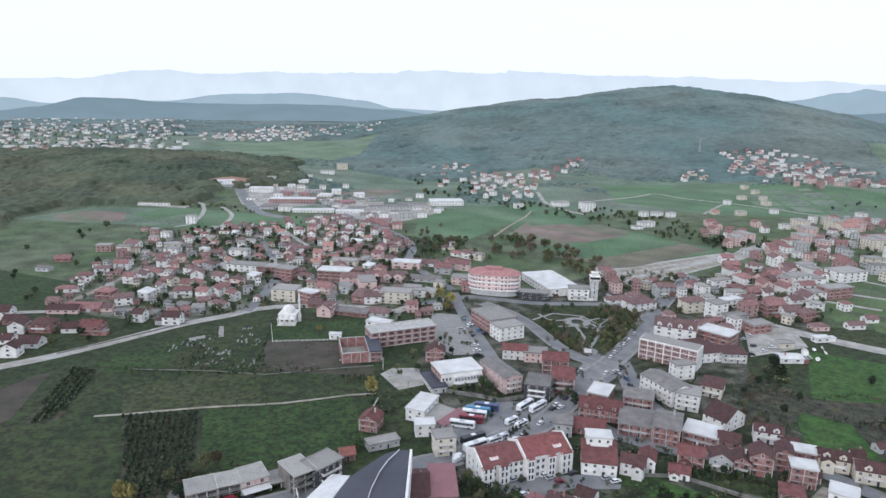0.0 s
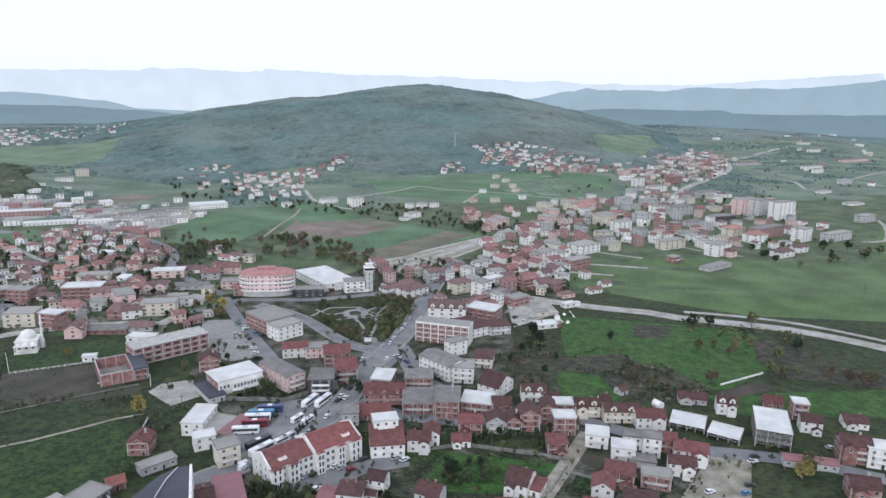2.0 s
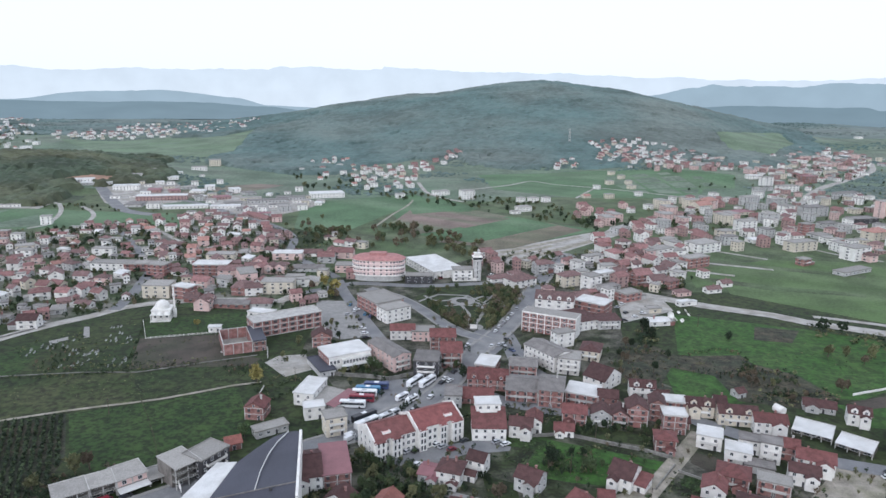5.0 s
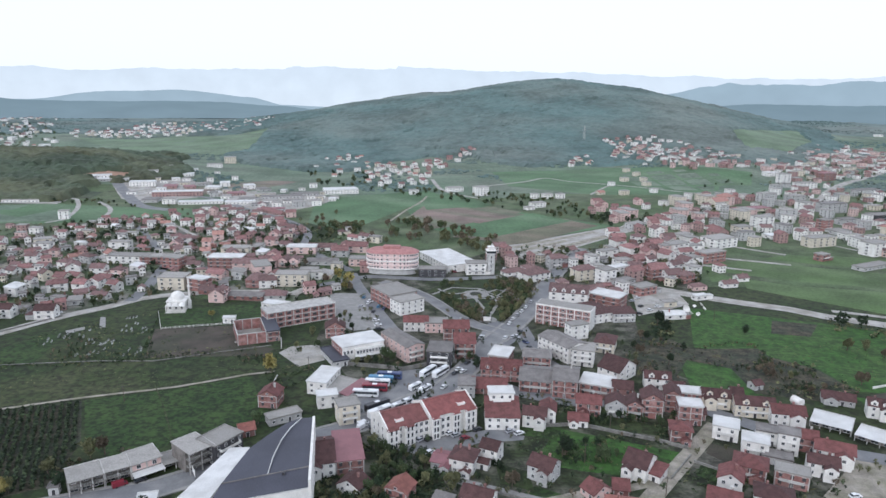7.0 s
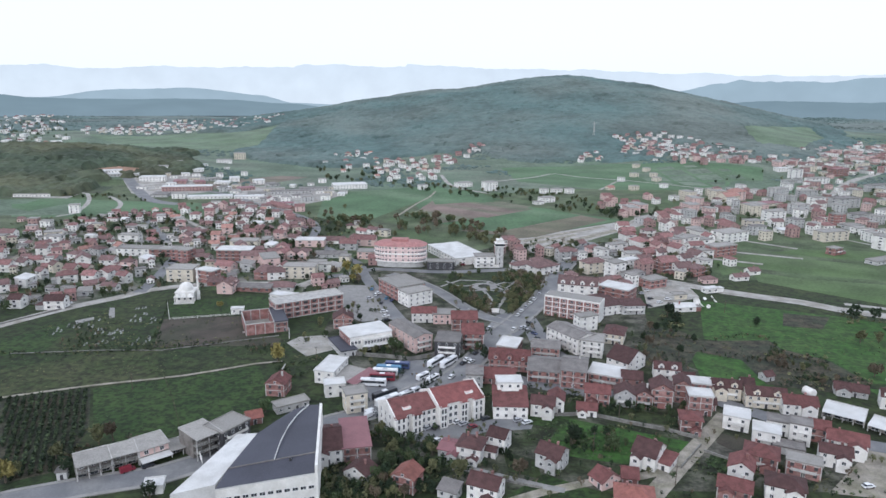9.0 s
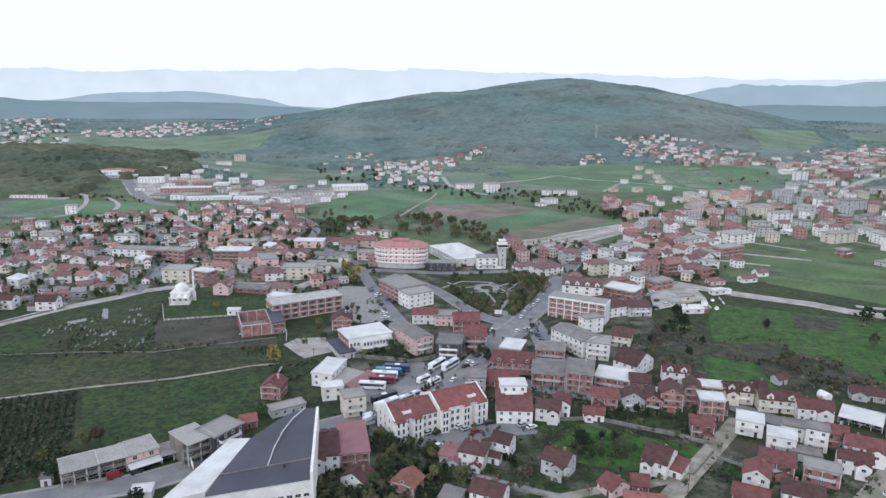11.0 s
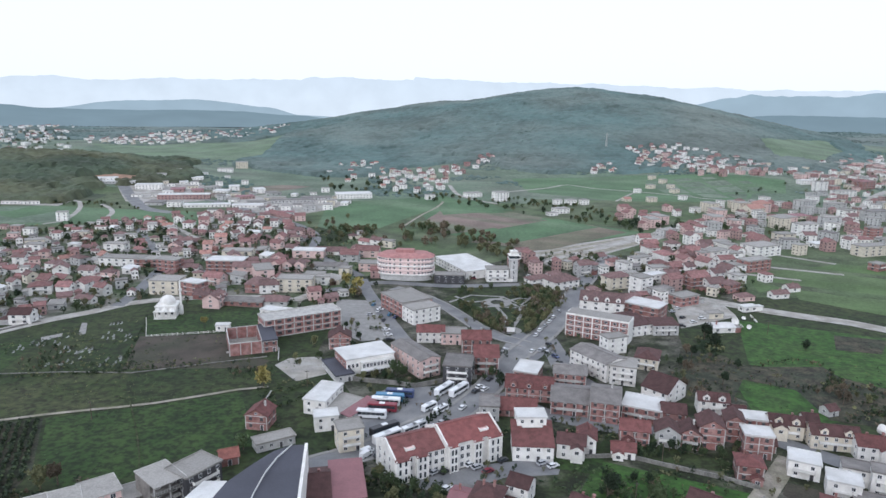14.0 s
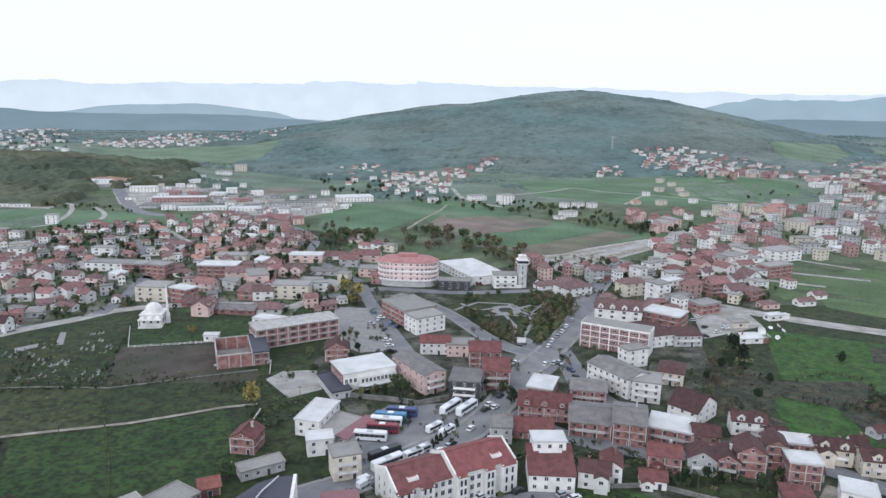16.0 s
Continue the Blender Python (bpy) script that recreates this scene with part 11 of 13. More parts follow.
tree(72.9, 219.7, "g", 0.62, 2)
tree(106.4, 232.7, "g", 0.44, 2)
tree(90.7, 239.3, "d", 0.6, 0)
tree(102.9, 235.7, "g", 0.52, 0)
tree(85.4, 240.2, "d", 0.57, 2)
tree(91.3, 241.0, "d", 0.57, 0)
tree(102.5, 237.8, "g", 0.56, 1)
tree(96.2, 237.4, "g", 0.48, 2)
tree(94.5, 241.1, "d", 0.61, 1)
tree(82.0, 239.2, "g", 0.42, 2)
tree(91.7, 238.1, "g", 0.51, 1)
tree(89.3, 242.5, "g", 0.65, 1)
tree(79.5, 246.5, "g", 0.43, 2)
tree(109.9, 240.7, "g", 0.67, 0)
tree(88.2, 241.6, "g", 0.63, 0)
tree(109.5, 234.6, "g", 0.41, 2)
tree(81.1, 243.9, "g", 0.55, 2)
tree(96.2, 241.5, "g", 0.55, 0)
tree(99.4, 229.4, "g", 0.57, 0)
tree(-5.6, 177.7, "r", 0.74, 1)
tree(-13.2, 191.9, "g", 0.61, 2)
tree(-15.7, 189.4, "g", 0.69, 2)
tree(-0.6, 180.1, "d", 0.67, 1)
tree(-15.0, 178.1, "r", 0.6, 2)
tree(-1.5, 181.3, "d", 0.55, 2)
tree(-11.1, 178.0, "o", 0.43, 0)
tree(-17.2, 181.5, "r", 0.42, 1)
tree(-17.0, 185.5, "o", 0.4, 2)
tree(-8.8, 191.0, "g", 0.5, 2)
tree(-12.5, 187.6, "d", 0.75, 2)
tree(-8.0, 190.4, "d", 0.52, 2)
tree(-13.2, 190.8, "g", 0.46, 0)
tree(3.2, 180.3, "d", 0.6, 1)
tree(1.5, 182.0, "o", 0.47, 0)
tree(-9.5, 181.0, "g", 0.64, 0)
tree(-10.3, 180.2, "d", 0.77, 1)
tree(0.0, 180.7, "o", 0.53, 2)
tree(-9.8, 187.8, "o", 0.61, 2)
tree(3.1, 181.6, "d", 0.71, 0)
tree(-13.3, 186.4, "o", 0.48, 2)
tree(2.6, 182.1, "o", 0.41, 2)
tree(-13.1, 186.5, "r", 0.58, 2)
tree(-9.6, 181.3, "g", 0.42, 0)
tree(-10.6, 179.7, "g", 0.44, 1)
tree(-8.4, 177.8, "o", 0.59, 2)
massed_tree(-261.2, 583.4, "o", 0.68, 2)
massed_tree(-216.2, 404.5, "o", 0.42, 2)
massed_tree(-312.7, 569.5, "o", 0.42, 0)
massed_tree(-260.7, 570.1, "d", 0.7, 0)
massed_tree(-245.8, 530.7, "g", 0.69, 2)
massed_tree(-213.1, 446.7, "d", 0.78, 0)
massed_tree(-267.0, 489.8, "g", 0.67, 0)
massed_tree(-236.4, 556.2, "o", 0.42, 2)
massed_tree(-271.0, 579.8, "d", 0.53, 2)
massed_tree(-168.0, 423.1, "o", 0.4, 1)
massed_tree(-208.3, 429.7, "d", 0.62, 2)
massed_tree(-243.1, 438.4, "g", 0.76, 0)
massed_tree(-286.1, 590.8, "d", 0.76, 2)
massed_tree(-196.0, 437.7, "o", 0.56, 0)
massed_tree(-198.4, 394.3, "g", 0.53, 0)
massed_tree(-236.4, 489.5, "o", 0.61, 0)
massed_tree(-204.8, 491.3, "d", 0.79, 0)
massed_tree(-323.7, 638.1, "g", 0.76, 1)
massed_tree(-301.7, 660.7, "g", 0.52, 0)
massed_tree(-274.0, 661.8, "d", 0.79, 0)
massed_tree(-261.3, 671.4, "o", 0.58, 1)
massed_tree(-236.5, 457.4, "o", 0.58, 1)
massed_tree(-290.5, 642.2, "d", 0.64, 1)
massed_tree(-297.0, 632.6, "g", 0.62, 1)
massed_tree(-265.5, 561.6, "o", 0.7, 0)
massed_tree(-275.0, 573.0, "g", 0.44, 0)
massed_tree(-342.5, 622.3, "g", 0.53, 1)
massed_tree(-318.1, 632.3, "d", 0.71, 1)
massed_tree(-343.6, 634.1, "g", 0.79, 1)
massed_tree(-252.3, 615.3, "d", 0.48, 2)
massed_tree(-257.9, 654.4, "g", 0.72, 0)
massed_tree(-330.4, 613.8, "g", 0.56, 1)
massed_tree(-194.3, 402.3, "g", 0.74, 1)
massed_tree(-282.5, 529.7, "g", 0.57, 0)
massed_tree(-288.0, 608.5, "d", 0.72, 0)
massed_tree(-290.1, 618.7, "g", 0.75, 0)
massed_tree(-275.9, 576.7, "g", 0.48, 2)
massed_tree(-295.4, 547.7, "g", 0.47, 0)
massed_tree(-279.3, 423.9, "g", 0.63, 2)
massed_tree(-286.3, 574.3, "g", 0.45, 0)
massed_tree(-264.5, 503.1, "o", 0.52, 1)
massed_tree(-249.4, 617.6, "o", 0.74, 0)
massed_tree(-343.3, 552.7, "d", 0.59, 1)
massed_tree(-252.4, 629.7, "g", 0.71, 1)
massed_tree(-282.2, 613.1, "d", 0.62, 0)
massed_tree(-213.3, 522.1, "g", 0.78, 0)
massed_tree(-215.9, 411.5, "o", 0.49, 0)
massed_tree(-249.8, 397.8, "o", 0.47, 2)
massed_tree(-206.4, 416.3, "o", 0.78, 2)
massed_tree(-266.2, 566.9, "d", 0.64, 0)
massed_tree(-240.1, 414.7, "o", 0.72, 0)
massed_tree(-207.1, 399.0, "g", 0.72, 0)
massed_tree(-343.4, 647.8, "d", 0.79, 0)
massed_tree(-225.2, 390.0, "g", 0.41, 1)
massed_tree(-233.4, 552.0, "g", 0.68, 2)
massed_tree(-300.7, 544.9, "o", 0.48, 2)
massed_tree(-231.0, 487.9, "g", 0.59, 1)
massed_tree(-318.3, 626.8, "g", 0.76, 0)
massed_tree(-286.1, 596.2, "d", 0.59, 2)
massed_tree(-303.3, 654.7, "g", 0.45, 0)
massed_tree(-236.5, 592.3, "d", 0.59, 2)
massed_tree(-216.0, 558.8, "g", 0.7, 0)
massed_tree(-194.7, 412.0, "o", 0.43, 1)
massed_tree(-229.3, 445.7, "g", 0.77, 2)
massed_tree(-229.0, 519.6, "g", 0.8, 2)
massed_tree(-239.9, 555.8, "d", 0.66, 0)
massed_tree(-256.8, 597.7, "g", 0.42, 0)
massed_tree(-312.9, 646.0, "g", 0.56, 1)
massed_tree(-254.5, 419.0, "d", 0.43, 0)
massed_tree(-289.1, 530.4, "d", 0.5, 1)
massed_tree(-245.0, 403.4, "g", 0.5, 0)
massed_tree(-319.1, 646.8, "g", 0.57, 0)
massed_tree(-204.2, 401.2, "o", 0.78, 0)
massed_tree(-237.6, 601.7, "g", 0.49, 1)
massed_tree(-224.6, 573.4, "o", 0.43, 1)
massed_tree(-293.3, 608.3, "o", 0.44, 0)
massed_tree(-240.4, 613.0, "d", 0.76, 2)
massed_tree(-310.4, 572.3, "o", 0.57, 1)
massed_tree(-251.3, 571.6, "d", 0.59, 2)
massed_tree(-237.6, 555.8, "d", 0.4, 1)
massed_tree(-251.0, 414.5, "d", 0.63, 2)
massed_tree(-209.6, 443.6, "o", 0.43, 1)
massed_tree(-365.9, 625.5, "g", 0.41, 2)
massed_tree(-279.9, 525.3, "o", 0.51, 1)
massed_tree(-310.1, 580.9, "d", 0.69, 2)
massed_tree(-246.6, 402.1, "g", 0.65, 0)
massed_tree(-236.3, 523.3, "g", 0.74, 0)
massed_tree(-254.2, 560.4, "g", 0.66, 2)
massed_tree(-237.3, 499.3, "o", 0.53, 2)
massed_tree(-276.7, 540.3, "g", 0.59, 0)
massed_tree(-249.8, 496.9, "g", 0.5, 1)
massed_tree(-310.0, 651.2, "g", 0.55, 2)
massed_tree(-254.9, 529.6, "o", 0.63, 2)
massed_tree(-311.4, 488.2, "d", 0.42, 2)
massed_tree(-247.7, 508.9, "g", 0.49, 1)
massed_tree(-341.0, 572.6, "o", 0.71, 2)
massed_tree(-203.6, 391.0, "g", 0.75, 1)
massed_tree(-306.9, 608.8, "g", 0.74, 2)
massed_tree(-310.9, 585.9, "g", 0.52, 0)
massed_tree(-223.8, 402.1, "g", 0.69, 0)
massed_tree(-204.4, 447.8, "g", 0.71, 1)
massed_tree(-220.6, 532.6, "d", 0.54, 2)
massed_tree(-275.4, 525.9, "d", 0.52, 1)
massed_tree(-336.9, 650.9, "g", 0.63, 0)
massed_tree(-278.6, 553.0, "g", 0.73, 1)
massed_tree(-334.7, 514.4, "d", 0.79, 1)
massed_tree(-241.0, 440.3, "g", 0.71, 2)
massed_tree(-202.5, 468.3, "g", 0.7, 1)
massed_tree(-231.8, 613.4, "d", 0.46, 0)
massed_tree(-190.9, 668.0, "r", 0.66, 0)
massed_tree(-162.3, 608.8, "d", 0.58, 1)
massed_tree(-114.3, 458.1, "g", 0.8, 1)
massed_tree(-114.2, 610.3, "r", 0.6, 0)
massed_tree(-128.8, 613.1, "o", 0.63, 0)
massed_tree(-147.0, 588.9, "d", 0.79, 1)
massed_tree(-198.4, 562.2, "r", 0.64, 0)
massed_tree(-166.5, 636.4, "g", 0.54, 2)
massed_tree(-193.8, 569.6, "o", 0.72, 2)
massed_tree(-107.7, 456.7, "d", 0.61, 1)
massed_tree(-65.6, 421.0, "g", 0.7, 0)
massed_tree(-186.3, 594.7, "g", 0.59, 2)
massed_tree(-160.8, 560.2, "g", 0.64, 1)
massed_tree(-145.7, 614.6, "g", 0.71, 0)
massed_tree(-135.5, 536.4, "g", 0.7, 0)
massed_tree(-124.0, 446.8, "g", 0.77, 0)
massed_tree(-69.5, 541.5, "g", 0.48, 2)
massed_tree(-199.3, 600.8, "d", 0.6, 2)
massed_tree(-170.9, 480.6, "g", 0.56, 1)
massed_tree(-146.7, 617.4, "g", 0.58, 1)
massed_tree(-118.0, 572.1, "g", 0.66, 1)
massed_tree(-163.0, 671.4, "o", 0.78, 2)
massed_tree(-108.2, 580.9, "d", 0.68, 0)
massed_tree(-163.3, 670.0, "r", 0.58, 1)
massed_tree(-113.5, 535.3, "g", 0.78, 1)
massed_tree(-163.1, 560.2, "o", 0.53, 2)
massed_tree(-144.6, 472.3, "r", 0.51, 1)
massed_tree(-164.8, 606.1, "r", 0.59, 2)
massed_tree(-222.5, 637.8, "o", 0.64, 1)
massed_tree(-127.0, 502.1, "g", 0.58, 2)
massed_tree(-181.4, 590.3, "o", 0.52, 0)
massed_tree(-78.2, 564.4, "g", 0.61, 0)
massed_tree(-110.6, 601.5, "r", 0.64, 0)
massed_tree(-46.9, 428.2, "r", 0.76, 1)
massed_tree(-108.8, 571.4, "o", 0.52, 1)
massed_tree(-169.3, 596.2, "g", 0.59, 2)
massed_tree(-85.3, 591.8, "g", 0.59, 1)
massed_tree(-166.0, 557.4, "o", 0.46, 0)
massed_tree(-70.4, 596.4, "g", 0.53, 1)
massed_tree(-144.6, 551.2, "r", 0.56, 1)
massed_tree(-133.6, 647.9, "g", 0.55, 2)
massed_tree(-69.7, 429.9, "g", 0.55, 2)
massed_tree(-191.0, 540.5, "g", 0.46, 2)
massed_tree(-67.4, 453.6, "r", 0.7, 0)
massed_tree(-143.6, 642.1, "g", 0.71, 2)
massed_tree(-100.1, 672.6, "r", 0.77, 1)
massed_tree(-89.4, 588.6, "d", 0.67, 1)
massed_tree(-122.8, 545.4, "g", 0.67, 0)
massed_tree(-234.0, 657.7, "o", 0.77, 1)
massed_tree(-93.2, 592.4, "g", 0.57, 1)
massed_tree(-153.3, 558.7, "o", 0.66, 1)
massed_tree(-102.8, 524.8, "r", 0.61, 0)
massed_tree(-165.6, 538.1, "o", 0.78, 0)
massed_tree(-62.0, 472.4, "o", 0.74, 0)
massed_tree(-123.5, 500.5, "o", 0.58, 1)
massed_tree(-176.4, 646.6, "d", 0.46, 2)
massed_tree(-210.5, 644.9, "o", 0.52, 0)
massed_tree(-60.4, 547.4, "d", 0.74, 0)
massed_tree(-156.2, 575.0, "d", 0.52, 2)
massed_tree(-56.9, 438.8, "g", 0.76, 1)
massed_tree(-100.4, 486.3, "d", 0.62, 1)
massed_tree(-92.4, 559.3, "g", 0.54, 2)
massed_tree(-82.0, 642.8, "o", 0.75, 2)
massed_tree(-68.7, 423.7, "d", 0.66, 1)
massed_tree(-111.7, 537.4, "d", 0.59, 0)
massed_tree(-140.0, 513.4, "d", 0.71, 2)
massed_tree(-110.8, 475.5, "d", 0.72, 1)
massed_tree(-163.5, 669.1, "r", 0.64, 0)
massed_tree(-163.6, 471.4, "g", 0.57, 0)
massed_tree(-123.1, 670.6, "o", 0.72, 0)
massed_tree(-164.0, 609.9, "g", 0.73, 2)
massed_tree(-120.5, 586.1, "r", 0.73, 2)
massed_tree(-87.6, 476.0, "g", 0.56, 1)
massed_tree(-178.1, 594.2, "g", 0.7, 2)
massed_tree(-117.2, 480.9, "g", 0.76, 0)
massed_tree(-82.9, 433.4, "d", 0.57, 1)
massed_tree(-89.2, 654.9, "o", 0.64, 2)
massed_tree(-144.1, 548.8, "r", 0.57, 2)
massed_tree(-115.4, 527.4, "d", 0.75, 1)
massed_tree(-185.6, 634.7, "r", 0.73, 2)
massed_tree(-163.0, 586.8, "r", 0.65, 2)
massed_tree(-146.4, 461.3, "o", 0.61, 0)
massed_tree(-137.2, 606.3, "d", 0.75, 0)
massed_tree(-114.4, 475.2, "d", 0.77, 1)
massed_tree(-103.7, 627.4, "g", 0.57, 0)
massed_tree(-199.6, 670.8, "g", 0.54, 2)
massed_tree(-88.1, 494.1, "r", 0.75, 0)
massed_tree(-52.2, 443.6, "g", 0.63, 0)
massed_tree(-89.3, 525.1, "o", 0.56, 2)
massed_tree(-98.0, 638.3, "g", 0.7, 2)
massed_tree(-83.6, 638.7, "g", 0.51, 2)
massed_tree(-83.6, 593.4, "o", 0.75, 0)
massed_tree(-107.0, 677.9, "r", 0.78, 0)
massed_tree(-176.6, 586.4, "g", 0.65, 2)
massed_tree(-113.9, 529.2, "g", 0.72, 2)
massed_tree(-136.6, 572.0, "g", 0.66, 0)
massed_tree(-111.1, 482.3, "d", 0.75, 2)
massed_tree(-90.7, 501.8, "g", 0.65, 0)
massed_tree(-93.8, 558.9, "r", 0.67, 0)
massed_tree(-145.0, 526.1, "r", 0.49, 2)
massed_tree(-86.2, 454.5, "g", 0.54, 1)
massed_tree(-105.9, 661.9, "o", 0.56, 2)
massed_tree(-62.6, 470.5, "d", 0.49, 0)
massed_tree(-113.2, 452.9, "g", 0.7, 1)
massed_tree(-150.4, 547.4, "r", 0.71, 0)
massed_tree(-141.9, 465.9, "d", 0.59, 1)
massed_tree(-120.0, 545.1, "d", 0.66, 0)
massed_tree(-192.6, 551.5, "o", 0.48, 2)
massed_tree(-169.0, 544.6, "g", 0.65, 1)
massed_tree(96.8, 511.0, "o", 0.5, 0)
massed_tree(147.1, 518.0, "g", 0.59, 1)
massed_tree(155.1, 507.4, "o", 0.68, 1)
massed_tree(166.4, 454.8, "g", 0.46, 1)
massed_tree(145.0, 458.0, "d", 0.74, 0)
massed_tree(204.4, 459.5, "o", 0.76, 1)
massed_tree(82.7, 525.1, "d", 0.8, 0)
massed_tree(149.7, 463.9, "d", 0.6, 0)
massed_tree(117.3, 471.6, "d", 0.61, 2)
massed_tree(156.9, 507.8, "o", 0.6, 1)
massed_tree(83.0, 534.6, "o", 0.54, 0)
massed_tree(141.7, 523.5, "d", 0.55, 1)
massed_tree(114.3, 520.8, "o", 0.62, 2)
massed_tree(111.9, 449.5, "o", 0.6, 2)
massed_tree(182.3, 480.3, "o", 0.49, 0)
massed_tree(163.5, 473.4, "g", 0.56, 2)
massed_tree(102.8, 503.4, "o", 0.52, 1)
massed_tree(167.7, 533.4, "o", 0.66, 0)
massed_tree(127.4, 485.1, "o", 0.71, 0)
massed_tree(216.8, 486.1, "g", 0.45, 2)
massed_tree(180.3, 494.2, "g", 0.6, 0)
massed_tree(208.5, 455.2, "d", 0.45, 1)
massed_tree(202.9, 449.4, "g", 0.49, 0)
massed_tree(186.7, 535.2, "g", 0.74, 2)
massed_tree(170.2, 466.4, "o", 0.59, 1)
massed_tree(103.1, 517.2, "d", 0.46, 1)
massed_tree(138.1, 486.0, "g", 0.59, 0)
massed_tree(170.2, 527.0, "d", 0.48, 2)
massed_tree(126.2, 535.3, "g", 0.78, 2)
massed_tree(94.5, 523.5, "g", 0.51, 1)
massed_tree(134.6, 487.5, "o", 0.55, 0)
massed_tree(124.3, 543.2, "o", 0.72, 2)
massed_tree(161.3, 508.5, "g", 0.5, 2)
massed_tree(182.4, 467.2, "d", 0.6, 2)
massed_tree(122.4, 495.2, "g", 0.72, 2)
massed_tree(132.6, 479.0, "d", 0.48, 0)
massed_tree(197.2, 498.0, "o", 0.69, 2)
massed_tree(103.8, 520.6, "g", 0.74, 0)
massed_tree(129.5, 497.4, "d", 0.65, 1)
massed_tree(87.0, 514.4, "d", 0.72, 0)
massed_tree(206.7, 458.1, "o", 0.45, 1)
massed_tree(140.8, 452.9, "d", 0.61, 1)
massed_tree(147.6, 518.1, "o", 0.59, 2)
massed_tree(232.7, 522.7, "o", 0.46, 0)
massed_tree(-369.7, 486.2, "g", 0.7, 1)
massed_tree(-327.3, 468.6, "d", 0.58, 2)
massed_tree(-264.3, 339.9, "d", 0.87, 0)
massed_tree(-331.3, 460.0, "g", 0.63, 2)
massed_tree(-344.5, 399.9, "o", 0.49, 2)
massed_tree(-264.4, 421.8, "o", 0.87, 2)
massed_tree(-344.3, 395.3, "d", 0.57, 1)
massed_tree(-273.3, 419.3, "o", 0.69, 0)
massed_tree(-298.6, 419.7, "d", 0.57, 0)
massed_tree(-293.9, 366.9, "g", 0.45, 1)
massed_tree(-279.9, 342.0, "g", 0.75, 0)
tree(-268.4, 320.1, "o", 0.76, 2)
massed_tree(-354.9, 492.8, "d", 0.8, 2)
massed_tree(-401.9, 456.2, "d", 0.6, 1)
tree(-254.2, 333.1, "d", 0.61, 0)
massed_tree(-349.6, 410.7, "g", 0.64, 2)
massed_tree(-392.5, 442.7, "d", 0.7, 0)
massed_tree(-318.6, 387.4, "o", 0.48, 0)
massed_tree(-393.7, 514.7, "d", 0.49, 2)
massed_tree(-246.5, 362.7, "g", 0.8, 2)
massed_tree(-283.5, 354.1, "d", 0.54, 1)
massed_tree(-328.2, 408.9, "o", 0.61, 2)
tree(-39.5, 337.1, "d", 0.64, 1)
tree(-53.5, 322.3, "g", 0.62, 2)
tree(-36.0, 328.2, "g", 0.49, 0)
tree(-64.6, 322.2, "o", 0.51, 1)
tree(-36.7, 338.0, "o", 0.5, 0)
tree(-62.6, 315.4, "g", 0.44, 0)
tree(-61.3, 315.5, "o", 0.49, 0)
tree(-59.2, 341.5, "o", 0.69, 1)
tree(-47.0, 365.6, "d", 0.51, 2)
tree(-34.3, 334.7, "d", 0.54, 1)
tree(-40.6, 367.9, "g", 0.53, 1)
tree(-51.0, 348.5, "o", 0.5, 0)
tree(-44.3, 371.8, "o", 0.62, 0)
tree(-36.9, 347.5, "d", 0.62, 2)
tree(-21.1, 301.6, "d", 0.52, 1)
tree(-20.6, 301.1, "d", 0.44, 2)
tree(-30.0, 297.6, "o", 0.49, 1)
tree(-24.6, 303.9, "o", 0.48, 1)
tree(-30.4, 301.3, "g", 0.52, 0)
tree(-17.3, 299.4, "g", 0.46, 1)
tree(-21.1, 304.9, "g", 0.43, 1)
tree(-21.4, 305.6, "d", 0.41, 0)
tree(-19.4, 303.0, "o", 0.53, 1)
tree(-32.3, 300.2, "o", 0.46, 0)
tree(-18.4, 299.6, "g", 0.35, 2)
tree(-29.9, 301.1, "o", 0.42, 2)
tree(181.0, 287.1, "o", 0.43, 0)
tree(165.8, 289.8, "r", 0.46, 0)
tree(174.8, 283.1, "r", 0.65, 2)
tree(171.4, 290.7, "r", 0.54, 2)
tree(183.1, 264.9, "r", 0.55, 1)
tree(186.7, 268.9, "o", 0.43, 1)
tree(182.2, 281.0, "o", 0.68, 0)
tree(191.6, 267.9, "r", 0.66, 0)
tree(186.4, 283.7, "g", 0.48, 2)
tree(177.8, 292.0, "r", 0.67, 2)
tree(172.4, 286.0, "r", 0.62, 1)
tree(118.8, 314.3, "r", 0.77, 2)
tree(144.0, 319.0, "d", 0.75, 0)
tree(126.9, 331.5, "d", 0.77, 2)
tree(128.5, 298.4, "d", 0.74, 2)
tree(114.1, 290.7, "r", 0.46, 0)
tree(118.2, 324.3, "o", 0.57, 0)
tree(117.8, 321.9, "d", 0.72, 0)
tree(126.0, 336.2, "r", 0.79, 2)
tree(136.0, 331.7, "r", 0.4, 2)
tree(110.6, 296.1, "r", 0.65, 1)
massed_tree(160.1, 745.7, "g", 0.62, 2)
massed_tree(154.0, 776.1, "o", 0.68, 1)
massed_tree(8.4, 869.4, "g", 0.56, 1)
massed_tree(56.6, 816.4, "d", 0.55, 2)
massed_tree(120.8, 768.9, "d", 0.74, 1)
massed_tree(156.0, 718.8, "g", 0.55, 2)
massed_tree(164.3, 720.6, "g", 0.65, 0)
massed_tree(-65.5, 903.6, "g", 0.56, 2)
massed_tree(97.3, 759.2, "d", 0.56, 0)
massed_tree(165.5, 732.6, "o", 0.69, 0)
massed_tree(147.7, 704.5, "g", 0.78, 0)
massed_tree(-3.5, 841.7, "d", 0.75, 0)
massed_tree(180.9, 722.1, "d", 0.71, 0)
massed_tree(29.5, 869.9, "o", 0.62, 1)
